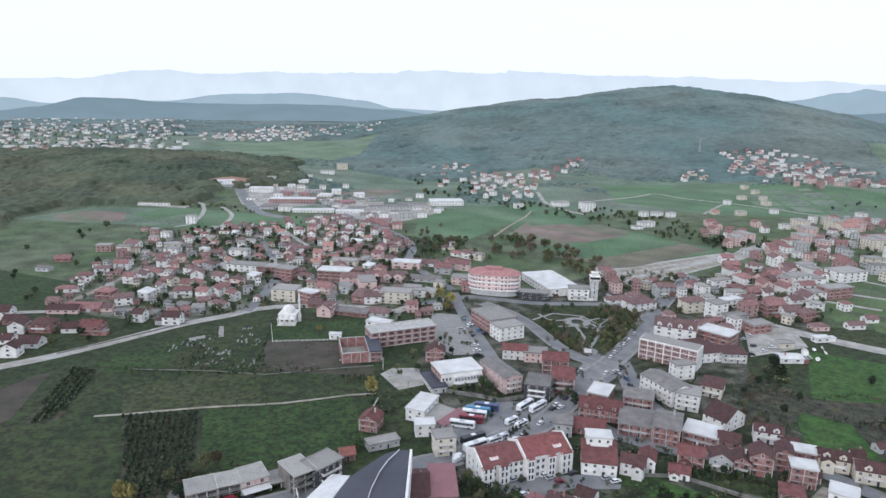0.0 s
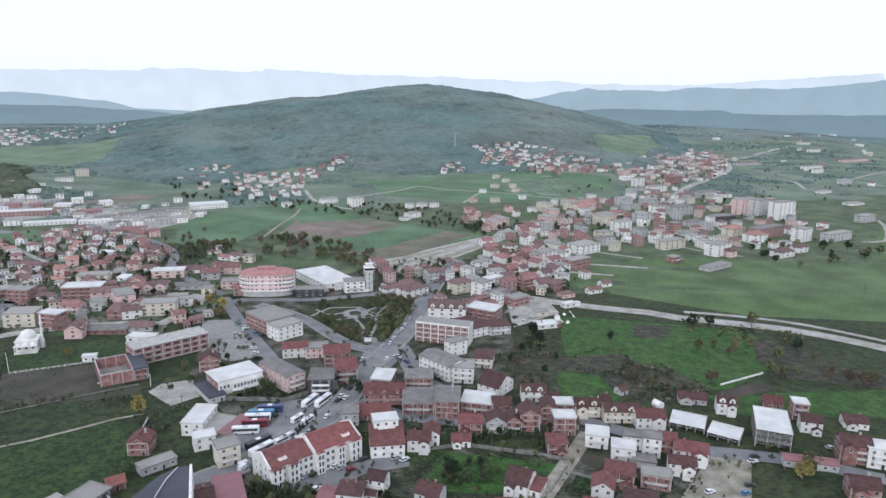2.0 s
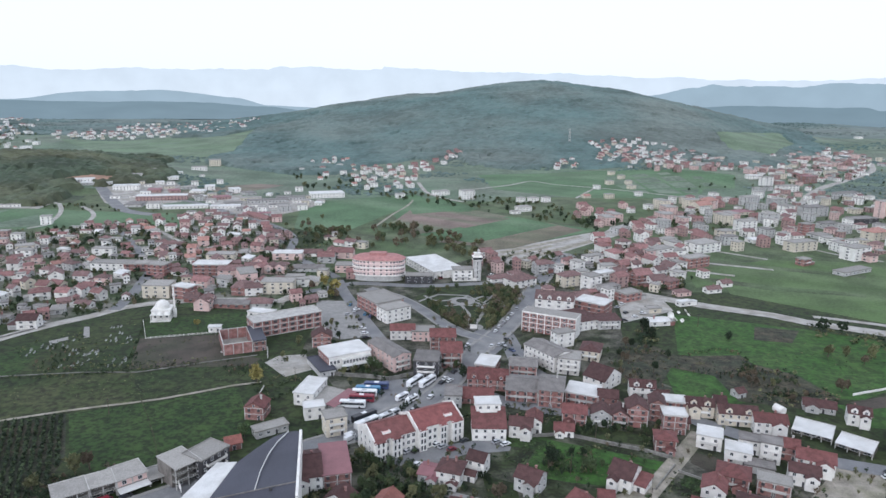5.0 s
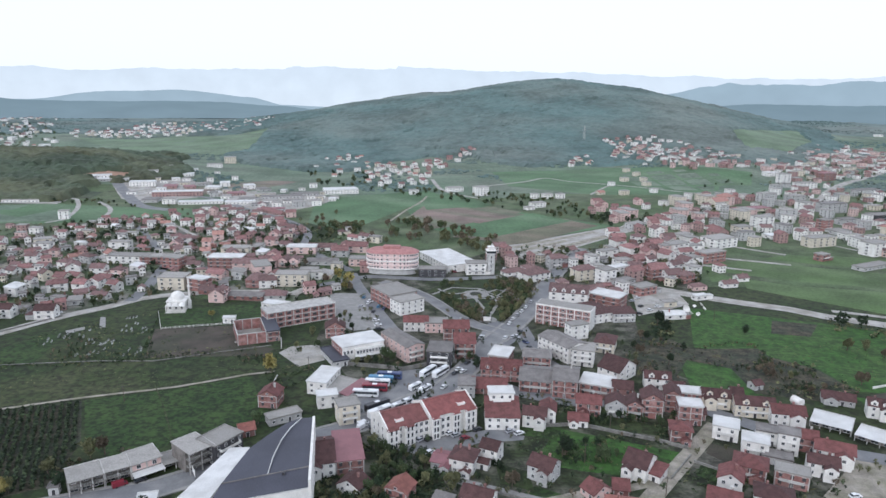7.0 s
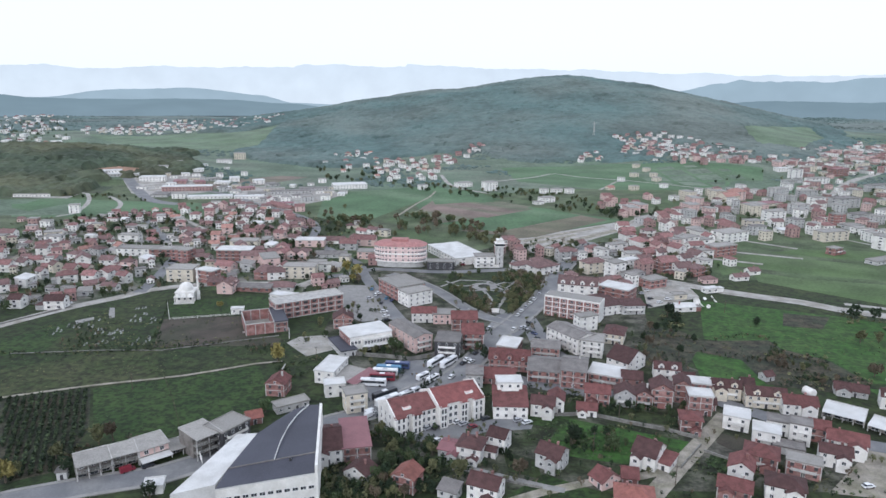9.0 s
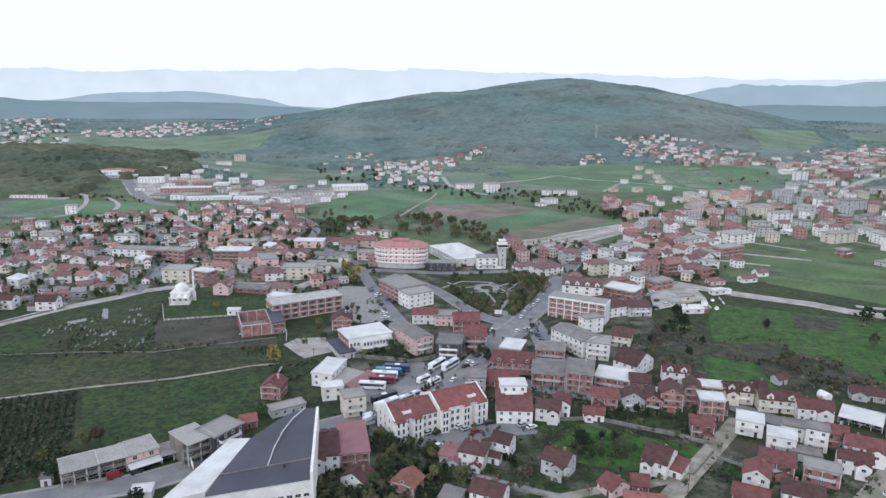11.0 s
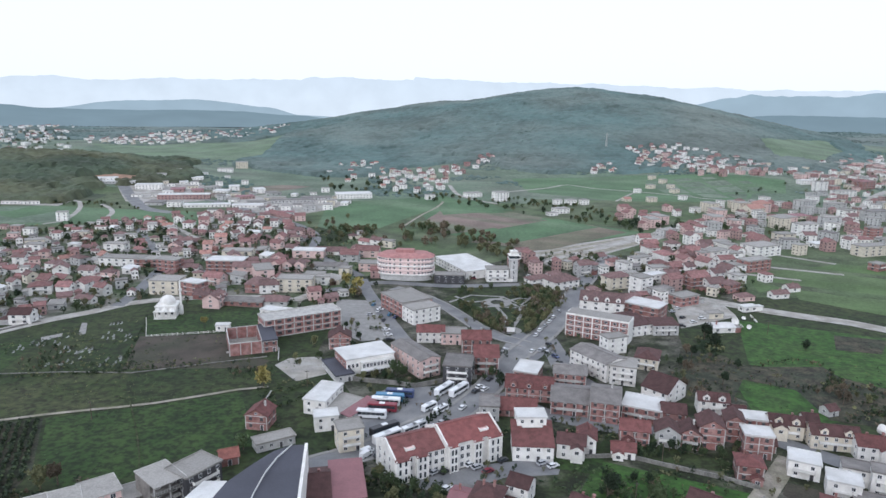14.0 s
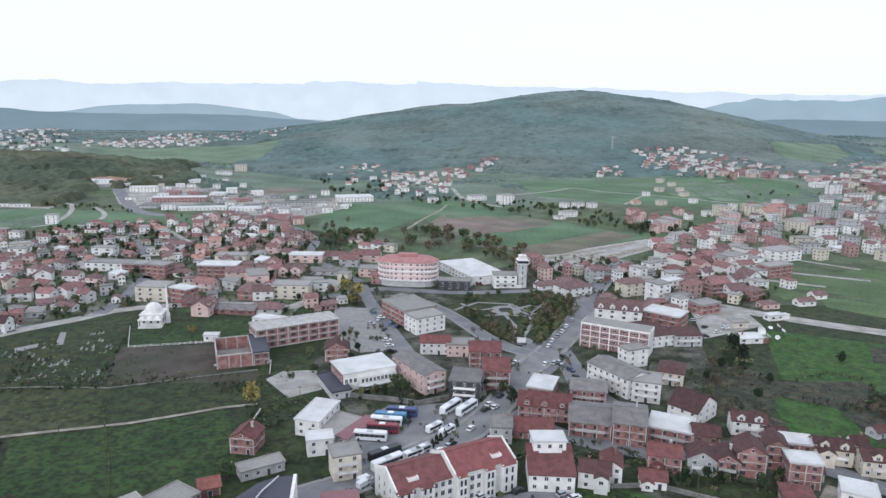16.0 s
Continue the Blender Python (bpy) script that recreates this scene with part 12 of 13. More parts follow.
massed_tree(139.1, 798.6, "o", 0.74, 1)
massed_tree(186.6, 693.3, "d", 0.76, 2)
massed_tree(57.6, 795.4, "g", 0.73, 1)
massed_tree(-48.3, 892.9, "o", 0.82, 0)
massed_tree(173.9, 700.6, "g", 0.7, 0)
massed_tree(186.5, 710.1, "o", 0.86, 2)
massed_tree(-46.9, 925.5, "g", 0.56, 2)
massed_tree(-21.4, 857.3, "g", 0.55, 2)
massed_tree(-26.2, 879.7, "d", 0.62, 2)
massed_tree(-66.7, 892.9, "d", 0.6, 0)
massed_tree(0.1, 845.9, "g", 0.75, 1)
massed_tree(101.4, 806.2, "g", 0.56, 2)
massed_tree(91.8, 811.1, "d", 0.67, 1)
massed_tree(97.4, 823.8, "d", 0.66, 0)
massed_tree(-1.4, 846.9, "g", 0.64, 1)
massed_tree(22.9, 883.4, "o", 0.58, 1)
massed_tree(-22.0, 903.4, "d", 0.73, 1)
massed_tree(47.9, 850.0, "d", 0.68, 1)
massed_tree(168.3, 748.8, "g", 0.55, 0)
massed_tree(154.6, 704.7, "o", 0.83, 1)
massed_tree(164.4, 752.4, "d", 0.73, 0)
massed_tree(60.0, 797.2, "d", 0.78, 0)
massed_tree(-24.6, 870.2, "o", 0.77, 0)
massed_tree(151.5, 720.1, "g", 0.73, 0)
massed_tree(39.0, 810.1, "d", 0.87, 1)
massed_tree(27.5, 818.6, "o", 0.83, 2)
massed_tree(74.6, 824.6, "g", 0.71, 0)
massed_tree(88.6, 783.1, "o", 0.74, 0)
massed_tree(143.5, 726.5, "d", 0.56, 2)
massed_tree(20.3, 874.8, "d", 0.73, 1)
massed_tree(-8.0, 857.1, "g", 0.56, 1)
massed_tree(-3.7, 892.7, "o", 0.86, 0)
massed_tree(70.1, 847.5, "o", 0.63, 2)
massed_tree(177.5, 733.3, "d", 0.83, 1)
massed_tree(136.4, 795.5, "d", 0.7, 0)
massed_tree(-33.4, 880.1, "g", 0.76, 0)
massed_tree(-49.4, 922.4, "g", 0.59, 0)
massed_tree(82.7, 798.5, "d", 0.67, 1)
massed_tree(78.7, 785.2, "g", 0.83, 1)
massed_tree(121.9, 778.0, "d", 0.84, 1)
massed_tree(49.7, 840.3, "o", 0.56, 1)
massed_tree(120.5, 808.7, "o", 0.87, 1)
massed_tree(147.7, 719.7, "o", 0.79, 2)
massed_tree(88.2, 793.4, "g", 0.7, 2)
massed_tree(39.8, 831.4, "o", 0.71, 2)
massed_tree(52.3, 816.4, "g", 0.82, 2)
massed_tree(-95.5, 929.3, "o", 0.73, 2)
massed_tree(-99.6, 1000.5, "g", 0.64, 0)
massed_tree(-165.3, 1044.0, "o", 0.67, 2)
massed_tree(-171.0, 1037.4, "o", 0.83, 0)
massed_tree(-139.7, 941.0, "d", 0.88, 1)
massed_tree(-149.4, 982.0, "o", 0.73, 0)
massed_tree(-143.5, 1087.3, "d", 0.65, 1)
massed_tree(-117.3, 954.3, "d", 0.81, 1)
massed_tree(-79.8, 952.5, "o", 0.61, 2)
massed_tree(-125.4, 1036.7, "d", 0.74, 2)
massed_tree(-170.1, 1037.1, "d", 0.85, 2)
massed_tree(-146.7, 969.2, "o", 0.64, 2)
massed_tree(-83.7, 998.0, "d", 0.85, 2)
massed_tree(-147.1, 955.2, "o", 0.89, 2)
massed_tree(-131.6, 938.9, "d", 0.89, 2)
massed_tree(-133.1, 977.0, "g", 0.62, 1)
massed_tree(-108.0, 929.4, "g", 0.61, 2)
massed_tree(-180.8, 1074.9, "d", 0.6, 2)
massed_tree(-168.7, 1073.0, "g", 0.79, 0)
massed_tree(-87.3, 959.4, "g", 0.65, 0)
massed_tree(-79.8, 1002.4, "d", 0.71, 2)
massed_tree(-82.4, 1037.6, "g", 0.82, 0)
massed_tree(-101.3, 1068.5, "d", 0.62, 1)
massed_tree(-97.5, 979.5, "g", 0.77, 2)
massed_tree(-138.5, 1064.1, "d", 0.79, 1)
massed_tree(-91.1, 1062.2, "g", 0.81, 2)
massed_tree(-103.0, 1019.6, "o", 0.83, 0)
massed_tree(-108.6, 931.4, "o", 0.74, 1)
massed_tree(-98.2, 993.0, "d", 0.67, 2)
massed_tree(-100.6, 992.4, "g", 0.85, 1)
massed_tree(189.2, 664.7, "g", 0.9, 0)
massed_tree(195.5, 686.7, "d", 1.03, 1)
massed_tree(262.4, 699.9, "g", 0.62, 2)
massed_tree(273.5, 716.5, "g", 0.55, 1)
massed_tree(205.5, 695.3, "g", 0.7, 0)
massed_tree(281.0, 716.4, "g", 0.52, 0)
massed_tree(295.8, 698.3, "g", 0.68, 1)
massed_tree(309.7, 719.5, "d", 0.64, 2)
massed_tree(292.8, 692.0, "g", 0.58, 1)
massed_tree(194.7, 649.2, "d", 0.93, 1)
massed_tree(209.2, 702.0, "d", 0.55, 2)
massed_tree(220.0, 703.9, "g", 0.6, 0)
massed_tree(285.5, 668.5, "g", 0.82, 2)
massed_tree(305.2, 700.7, "d", 0.71, 0)
massed_tree(210.0, 704.3, "d", 0.66, 0)
massed_tree(228.4, 689.0, "g", 1.04, 2)
massed_tree(246.5, 683.6, "g", 1.03, 1)
massed_tree(188.1, 677.4, "g", 1.14, 2)
massed_tree(231.3, 666.1, "d", 1.08, 0)
massed_tree(221.0, 679.0, "d", 0.84, 2)
massed_tree(279.5, 712.9, "d", 0.61, 1)
massed_tree(285.5, 682.4, "g", 0.8, 1)
massed_tree(254.7, 717.1, "g", 0.62, 2)
massed_tree(209.0, 696.7, "d", 0.68, 2)
massed_tree(233.8, 700.4, "g", 0.63, 2)
massed_tree(276.7, 687.0, "g", 1.13, 2)
massed_tree(202.0, 688.7, "d", 1.15, 2)
massed_tree(275.8, 690.7, "d", 0.59, 0)
massed_tree(248.7, 706.2, "g", 0.59, 1)
massed_tree(196.6, 680.8, "d", 0.85, 0)
massed_tree(543.8, 538.6, "d", 1.26, 1)
massed_tree(482.3, 555.7, "o", 1.07, 0)
massed_tree(483.3, 494.0, "o", 0.81, 0)
massed_tree(511.9, 524.0, "d", 0.81, 0)
massed_tree(497.3, 500.4, "o", 0.86, 0)
massed_tree(560.9, 516.9, "o", 1.18, 2)
massed_tree(546.9, 516.5, "o", 1.13, 1)
massed_tree(533.7, 510.1, "o", 1.26, 0)
massed_tree(431.8, 502.4, "d", 1.22, 0)
massed_tree(433.5, 523.1, "d", 1.16, 0)
massed_tree(514.5, 539.3, "o", 0.82, 1)
massed_tree(441.9, 549.2, "d", 1.19, 0)
massed_tree(459.9, 533.6, "d", 1.03, 0)
massed_tree(436.9, 522.1, "d", 1.14, 0)
massed_tree(534.7, 506.2, "d", 0.96, 0)
massed_tree(442.9, 484.3, "o", 0.85, 1)
massed_tree(524.2, 549.2, "o", 1.0, 2)
massed_tree(520.6, 545.7, "d", 1.06, 2)
massed_tree(492.3, 501.8, "d", 1.15, 0)
massed_tree(484.5, 494.9, "o", 0.82, 0)
cypress(25.2, 208.0, 2.6)
cypress(26.2, 207.3, 2.8)
cypress(27.3, 206.7, 3.0)
cypress(28.4, 206.1, 3.2)
cypress(29.5, 205.4, 2.6)
cypress(30.1, 206.8, 2.8)
cypress(30.9, 204.8, 3.0)
cypress(31.6, 202.9, 3.2)
cypress(32.3, 200.9, 2.6)
cypress(-2.5, 256.3, 2.8)
cypress(-1.1, 258.7, 3.1)
cypress(0.3, 261.1, 3.4)
cypress(1.7, 263.6, 2.8)
cypress(3.1, 266.1, 3.1)
cypress(4.6, 268.7, 3.4)
cypress(6.1, 271.3, 2.8)
cypress(7.6, 274.0, 3.1)
shrubs("shrubs", [(177.1, 310.8), (206.1, 305.8), (209.2, 267.1), (192.1, 255.6), (160.7, 265.8)], 170, "ddor", "dark tangled scrub beside the meadow", 0.5, 1.5, 11)
shrubs("shrubs", [(123.5, 337.6), (148.3, 315.9), (183.5, 316.6), (178.3, 306.5), (140.5, 305.1), (119.8, 276.4), (107.9, 285.2)], 110, "dogr", "low scrub and bramble strip", 0.3, 1.1, 12)
shrubs("shrubs", [(-214.9, 340.4), (-165.5, 381.9), (-150.2, 350.9), (-140.9, 307.8), (-185.8, 303.5)], 220, "dgo", "low scrub among the gravestones", 0.3, 0.9, 13)
shrubs("shrubs", [(-74.9, 290.3), (-54.7, 301.3), (-26.1, 242.8), (-43.0, 230.3), (-62.7, 258.8)], 160, "dgo", "weeds and bushes on the plot", 0.4, 1.3, 14)
shrubs("shrubs", [(-24.1, 223.5), (7.0, 219.2), (21.6, 181.6), (-34.2, 176.8), (-36.0, 188.2)], 520, "ddgo", "overgrown garden bushes", 0.4, 1.4, 15)
shrubs("shrubs", [(48.5, 230.8), (103.6, 217.4), (87.3, 195.5), (44.6, 206.8)], 110, "gdg", "garden bushes and vegetables", 0.3, 1.0, 16)
shrubs("shrubs", [(253.9, 372.7), (319.4, 333.7), (297.5, 307.6), (245.8, 346.1)], 160, "doo", "scrub along the ditch", 0.6, 1.8, 17)
shrubs("shrubs", [(109.9, 211.1), (120.2, 191.9), (104.2, 178.5), (99.5, 195.5)], 140, "gd", "garden bushes", 0.3, 1.0, 18)
shrubs("shrubs", [(-208.8, 303.2), (-139.2, 318.4), (-78.6, 325.0), (-76.9, 317.0), (-133.4, 303.3), (-202.6, 292.8)], 240, "dgo", "overgrown field edge", 0.3, 1.0, 19)
shrubs("shrubs", [(-129.7, 195.0), (-129.7, 210.3), (-116.8, 218.7), (-91.6, 214.5), (-92.8, 206.4), (-120.0, 195.1)], 160, "dor", "bushes behind the shops", 0.5, 1.5, 20)
vineyard([(-179.7, 248.5), (-146.8, 258.2), (-131.0, 223.9), (-127.6, 194.0), (-141.6, 186.4)], 114.1)
vineyard([(-238.7, 297.4), (-223.2, 293.1), (-208.5, 242.0), (-217.5, 234.0)], 107.0)
graveyard([(-210.9, 335.9), (-165.1, 376.3), (-155.3, 355.7), (-142.7, 310.1), (-186.2, 309.6)])
shrubs("shrubs", [(12.4, 253.7), (63.4, 259.8), (114.4, 233.6), (105.9, 217.4), (48.5, 230.8), (25.5, 230.7)], 420, "ddgo", "garden bushes between the houses", 0.4, 1.3, 31)
shrubs("shrubs", [(-408.8, 638.5), (-258.1, 673.4), (-158.9, 418.5), (-207.7, 388.2), (-262.5, 393.2)], 700, "ddgo", "hedges and bushes between the houses", 0.8, 2.0, 32)
shrubs("shrubs", [(-247.6, 644.4), (-71.1, 665.5), (-47.3, 433.3), (-155.2, 418.6)], 600, "ddgo", "hedges and bushes between the houses", 0.8, 2.0, 33)
shrubs("shrubs", [(76.2, 535.1), (261.5, 583.5), (201.7, 436.9), (90.2, 449.6)], 400, "ddgo", "hedges and bushes between the houses", 0.8, 2.0, 34)
shrubs("shrubs", [(-106.5, 356.5), (-57.9, 320.9), (-69.4, 290.4), (-131.8, 310.3), (-148.4, 346.1)], 200, "dgo", "weeds on the rough ground", 0.2, 0.7, 35)
shrubs("shrubs", [(-30.8, 305.8), (-7.6, 306.6), (18.2, 307.6), (15.3, 297.5), (-29.8, 297.1)], 120, "dgd", "clipped bushes above the bus lot", 0.4, 1.0, 36)
shrubs("shrubs", [(172.6, 374.6), (284.7, 337.4), (271.3, 294.4), (218.0, 265.5), (185.8, 271.3), (180.3, 310.3), (153.3, 327.9)], 110, "dgo", "scattered tussocks on the meadow", 0.2, 0.7, 37)
shrubs("shrubs", [(-205.0, 288.9), (-135.1, 304.1), (-83.3, 314.1), (-74.1, 286.9), (-182.5, 252.3)], 300, "gdo", "tufts of rough grass", 0.15, 0.5, 38)
# ---- walls, fences and small things ----
wall_run([(52.5, 234.2), (68.1, 235.8), (80.5, 229.5), (96.5, 222.2), (106.5, 216.1)], 1.5, old_wall, "weathered concrete garden wall")
wall_run([(-36.4, 299.0), (-29.8, 297.1), (-16.1, 294.4), (-7.1, 291.6), (6.3, 298.3), (20.2, 302.0)], 2.0, old_wall, "grey retaining wall above the bus lot")
wall_run([(105.6, 211.1), (92.4, 195.5)], 1.1, old_wall, "weathered wall along the lane")
wall_run([(10.6, 194.6), (24.1, 189.0), (40.8, 182.9)], 0.9, old_wall, "low garden wall")
wall_run([(-66.9, 284.9), (-67.7, 258.8)], 1.0, concrete, "low plot wall")
wall_run([(216.6, 270.7), (249.5, 280.4)], 1.0, white_paint, "thin white garden wall")
wall_run([(-258.7, 310.2), (-212.7, 371.2)], 0.9, old_wall, "low wall beside the road")
wall_run([(-99.1, 328.8), (-75.3, 335.3), (-72.3, 320.7)], 0.8, concrete, "low plot wall")
wall_run([(105.1, 207.0), (117.8, 195.5)], 1.1, old_wall, "weathered garden wall")
wall_run([(-205.8, 298.2), (-161.5, 303.3), (-133.4, 303.3), (-78.6, 325.0)], 0.35, old_wall, "low stony field bank")
picket_fence([(-159.6, 380.9), (-146.6, 349.9), (-107.3, 359.5), (-93.0, 365.9)])
dish(169.5, 382.9, 2.6, 60, 20)
dish(170.1, 375.3, 1.5, 40, 80)
dish(173.9, 373.2, 1.3, 50, -30)
dish(182.0, 384.1, 1.4, 40, 60)
dish(183.4, 392.1, 1.3, 55, 100)
dish(177.5, 388.6, 1.2, 30, 0)
house(157.4, 373.3, 14, 9, 1, 8, "wWg", lite=True)
lattice_mast(345.4, 1411.8, 34)
tank(163.9, 243.1, 5.0, 1.8, 4.5, 20)
billboard(41.5, 361.9, -5)
billboard(-78.3, 198.1, -60)
pole(251.9, 259.4)
pole(181.5, 367.6)
pole(435.3, 404.4)
pole(302.7, 316.2)
pole(170.6, 279.3)
pole(-128.4, 258.3)
pole(-52.9, 290.5)
pole(21.3, 178.4)
pole(86.6, 185.0)
pole(79.7, 231.0)
pole(63.6, 206.9)
house(-88.5, 182.1, 6, 5, 1, 12, "wWf")
house(-122.5, 189.5, 3.2, 3, 1, 12, "gsf")
house(190.0, 410.4, 10.0, 5.0, 1, 16.7, "wWf", lite=True)
house(223.3, 440.6, 12.0, 6.0, 1, 13.7, "wdg", lite=True)
house(240.2, 457.0, 9.0, 7.0, 1, 14.1, "wdg", lite=True)
house(163.5, 396.5, 9.0, 6.0, 1, 10.0, "cff", lite=True)
house(160.1, 271.4, 5.0, 5.0, 1, 17.2, "gdg")
shrubs("shrubs", [(141.4, 363.7), (153.9, 366.8), (145.0, 333.9), (131.9, 331.6)], 60, "ddo", "dark bushes", 1, 2.5, 41)
tree(57.0, 395.6, "g", 0.53, 0)
massed_tree(79.8, 439.1, "r", 0.47, 0)
tree(54.3, 367.7, "o", 0.72, 2)
tree(59.6, 386.4, "g", 0.58, 0)
tree(53.4, 368.1, "r", 0.6, 1)
tree(62.6, 393.8, "g", 0.65, 0)
tree(55.5, 369.9, "g", 0.62, 2)
massed_tree(72.0, 428.8, "o", 0.48, 1)
tree(51.5, 373.3, "g", 0.74, 0)
massed_tree(62.7, 428.7, "g", 0.72, 1)
tree(63.4, 401.8, "g", 0.45, 1)
tree(69.9, 416.0, "o", 0.7, 0)
tree(53.0, 369.7, "r", 0.5, 2)
tree(59.9, 403.5, "g", 0.74, 0)
tree(55.0, 393.5, "o", 0.69, 1)
tree(51.7, 379.5, "o", 0.56, 0)
massed_tree(78.4, 433.9, "o", 0.6, 0)
tree(51.1, 364.5, "o", 0.71, 2)
tree(61.3, 416.7, "o", 0.52, 0)
tree(55.6, 377.0, "o", 0.64, 2)
tree(56.3, 393.5, "o", 0.57, 2)
massed_tree(68.1, 446.5, "o", 0.74, 0)
tree(60.4, 392.9, "r", 0.58, 1)
massed_tree(70.6, 443.6, "o", 0.53, 0)
massed_tree(72.4, 428.1, "o", 0.66, 1)
massed_tree(69.6, 424.6, "g", 0.6, 0)
massed_tree(66.4, 423.5, "g", 0.49, 1)
massed_tree(67.2, 444.0, "r", 0.72, 2)
tree(57.6, 407.0, "o", 0.46, 0)
massed_tree(72.3, 433.7, "o", 0.67, 1)
tree(71.4, 412.5, "g", 0.48, 0)
massed_tree(66.8, 439.2, "r", 0.48, 2)
massed_tree(76.3, 433.6, "g", 0.51, 1)
tree(60.0, 416.6, "o", 0.51, 0)
tree(33.0, 375.4, "g", 0.58, 2)
tree(28.9, 378.8, "o", 0.41, 2)
tree(42.5, 365.7, "g", 0.49, 1)
tree(34.8, 367.4, "o", 0.56, 0)
tree(33.7, 372.7, "o", 0.57, 1)
tree(25.5, 384.9, "r", 0.5, 1)
tree(28.4, 379.9, "r", 0.4, 2)
tree(33.5, 376.7, "g", 0.56, 2)
tree(30.1, 375.0, "o", 0.56, 0)
tree(36.8, 370.2, "g", 0.47, 2)
tree(38.7, 362.7, "r", 0.48, 2)
tree(32.3, 376.3, "g", 0.44, 2)
tree(43.1, 363.8, "o", 0.43, 0)
tree(41.6, 366.0, "g", 0.4, 2)
shrubs("shrubs", [(52.3, 441.7), (83.5, 446.5), (78.4, 415.2), (56.2, 362.0), (40.9, 361.9)], 160, "oodg", "park shrubs and undergrowth", 0.5, 1.4, 51)
shrubs("shrubs", [(55.9, 351.7), (59.4, 340.9), (75.9, 304.0), (71.9, 297.4), (55.6, 333.8)], 40, "dg", "street bushes", 0.5, 1.2, 52)
shrubs("shrubs", [(57.7, 230.9), (94.8, 217.4), (85.7, 203.0), (53.1, 206.8)], 90, "gdgo", "long grass and garden plants", 0.3, 0.9, 53)
shrubs("shrubs", [(22.7, 223.7), (53.1, 230.8), (53.1, 206.8), (26.7, 195.4)], 120, "dgd", "garden bushes", 0.3, 0.9, 54)
shrubs("shrubs", [(104.5, 210.3), (152.0, 189.0), (145.5, 178.9), (91.4, 189.3)], 180, "dgo", "garden bushes", 0.3, 1.0, 55)
house(-111.1, 362.4, 7, 4, 1, 6, "wWf")
house(-46.1, 341.1, 11, 9, 2, 8, "bdG", extra="c")
massed_tree(188.4, 777.0, "o", 0.66, 1)
massed_tree(164.5, 819.3, "g", 0.54, 2)
massed_tree(174.6, 788.7, "g", 0.67, 0)
massed_tree(91.6, 859.0, "o", 0.63, 0)
massed_tree(154.4, 813.7, "o", 0.66, 0)
massed_tree(92.3, 866.6, "g", 0.68, 0)
massed_tree(180.9, 765.6, "g", 0.67, 0)
massed_tree(118.2, 848.3, "o", 0.63, 1)
massed_tree(22.0, 891.6, "g", 0.66, 0)
massed_tree(-0.1, 888.1, "g", 0.72, 0)
massed_tree(110.8, 819.7, "g", 0.64, 1)
massed_tree(87.5, 878.8, "o", 0.52, 1)
massed_tree(90.3, 855.9, "g", 0.67, 1)
massed_tree(159.5, 824.9, "o", 0.5, 1)
massed_tree(19.6, 882.2, "o", 0.52, 0)
massed_tree(207.6, 723.7, "o", 0.52, 0)
massed_tree(12.6, 885.8, "o", 0.67, 2)
massed_tree(146.7, 813.0, "g", 0.49, 0)
massed_tree(97.9, 830.3, "g", 0.53, 0)
massed_tree(89.8, 861.2, "g", 0.52, 2)
massed_tree(110.6, 853.7, "g", 0.57, 2)
massed_tree(113.3, 829.0, "o", 0.53, 1)
massed_tree(185.5, 770.2, "g", 0.6, 0)
massed_tree(130.2, 838.8, "o", 0.51, 2)
massed_tree(179.3, 792.8, "g", 0.55, 2)
massed_tree(137.6, 825.8, "g", 0.49, 2)
massed_tree(41.0, 857.8, "o", 0.67, 1)
massed_tree(7.7, 885.6, "g", 0.61, 1)
massed_tree(187.7, 741.1, "o", 0.68, 0)
massed_tree(82.3, 871.4, "o", 0.58, 2)
massed_tree(74.8, 867.1, "o", 0.53, 2)
massed_tree(135.1, 844.4, "o", 0.58, 2)
massed_tree(98.3, 870.6, "g", 0.49, 1)
massed_tree(86.9, 866.4, "o", 0.56, 2)
massed_tree(5.6, 897.2, "o", 0.59, 2)
massed_tree(167.7, 821.2, "o", 0.59, 2)
massed_tree(116.6, 818.9, "o", 0.55, 0)
massed_tree(72.1, 881.0, "o", 0.5, 1)
massed_tree(172.9, 781.5, "g", 0.56, 1)
massed_tree(210.0, 699.5, "g", 0.71, 0)
massed_tree(177.9, 770.5, "o", 0.56, 0)
massed_tree(115.6, 836.9, "g", 0.65, 0)
massed_tree(183.7, 784.7, "o", 0.55, 1)
massed_tree(120.3, 855.2, "o", 0.61, 0)
massed_tree(164.8, 821.8, "g", 0.65, 0)
massed_tree(138.9, 811.0, "g", 0.62, 0)
massed_tree(147.2, 805.9, "g", 0.61, 2)
massed_tree(132.8, 820.4, "g", 0.61, 1)
massed_tree(183.7, 803.3, "o", 0.55, 1)
massed_tree(198.9, 693.0, "o", 0.55, 0)
massed_tree(103.5, 869.3, "g", 0.65, 2)
massed_tree(200.1, 705.6, "g", 0.61, 1)
massed_tree(84.6, 848.6, "o", 0.49, 0)
massed_tree(120.2, 839.1, "g", 0.67, 1)
massed_tree(121.1, 847.7, "g", 0.67, 1)
massed_tree(123.0, 842.6, "g", 0.49, 0)
massed_tree(138.6, 809.1, "g", 0.53, 0)
massed_tree(130.3, 823.0, "g", 0.68, 1)
massed_tree(154.9, 813.9, "g", 0.62, 2)
massed_tree(187.4, 770.6, "o", 0.52, 1)
massed_tree(-93.9, 638.2, "o", 0.95, 0)
massed_tree(-84.3, 644.9, "o", 1.1, 0)
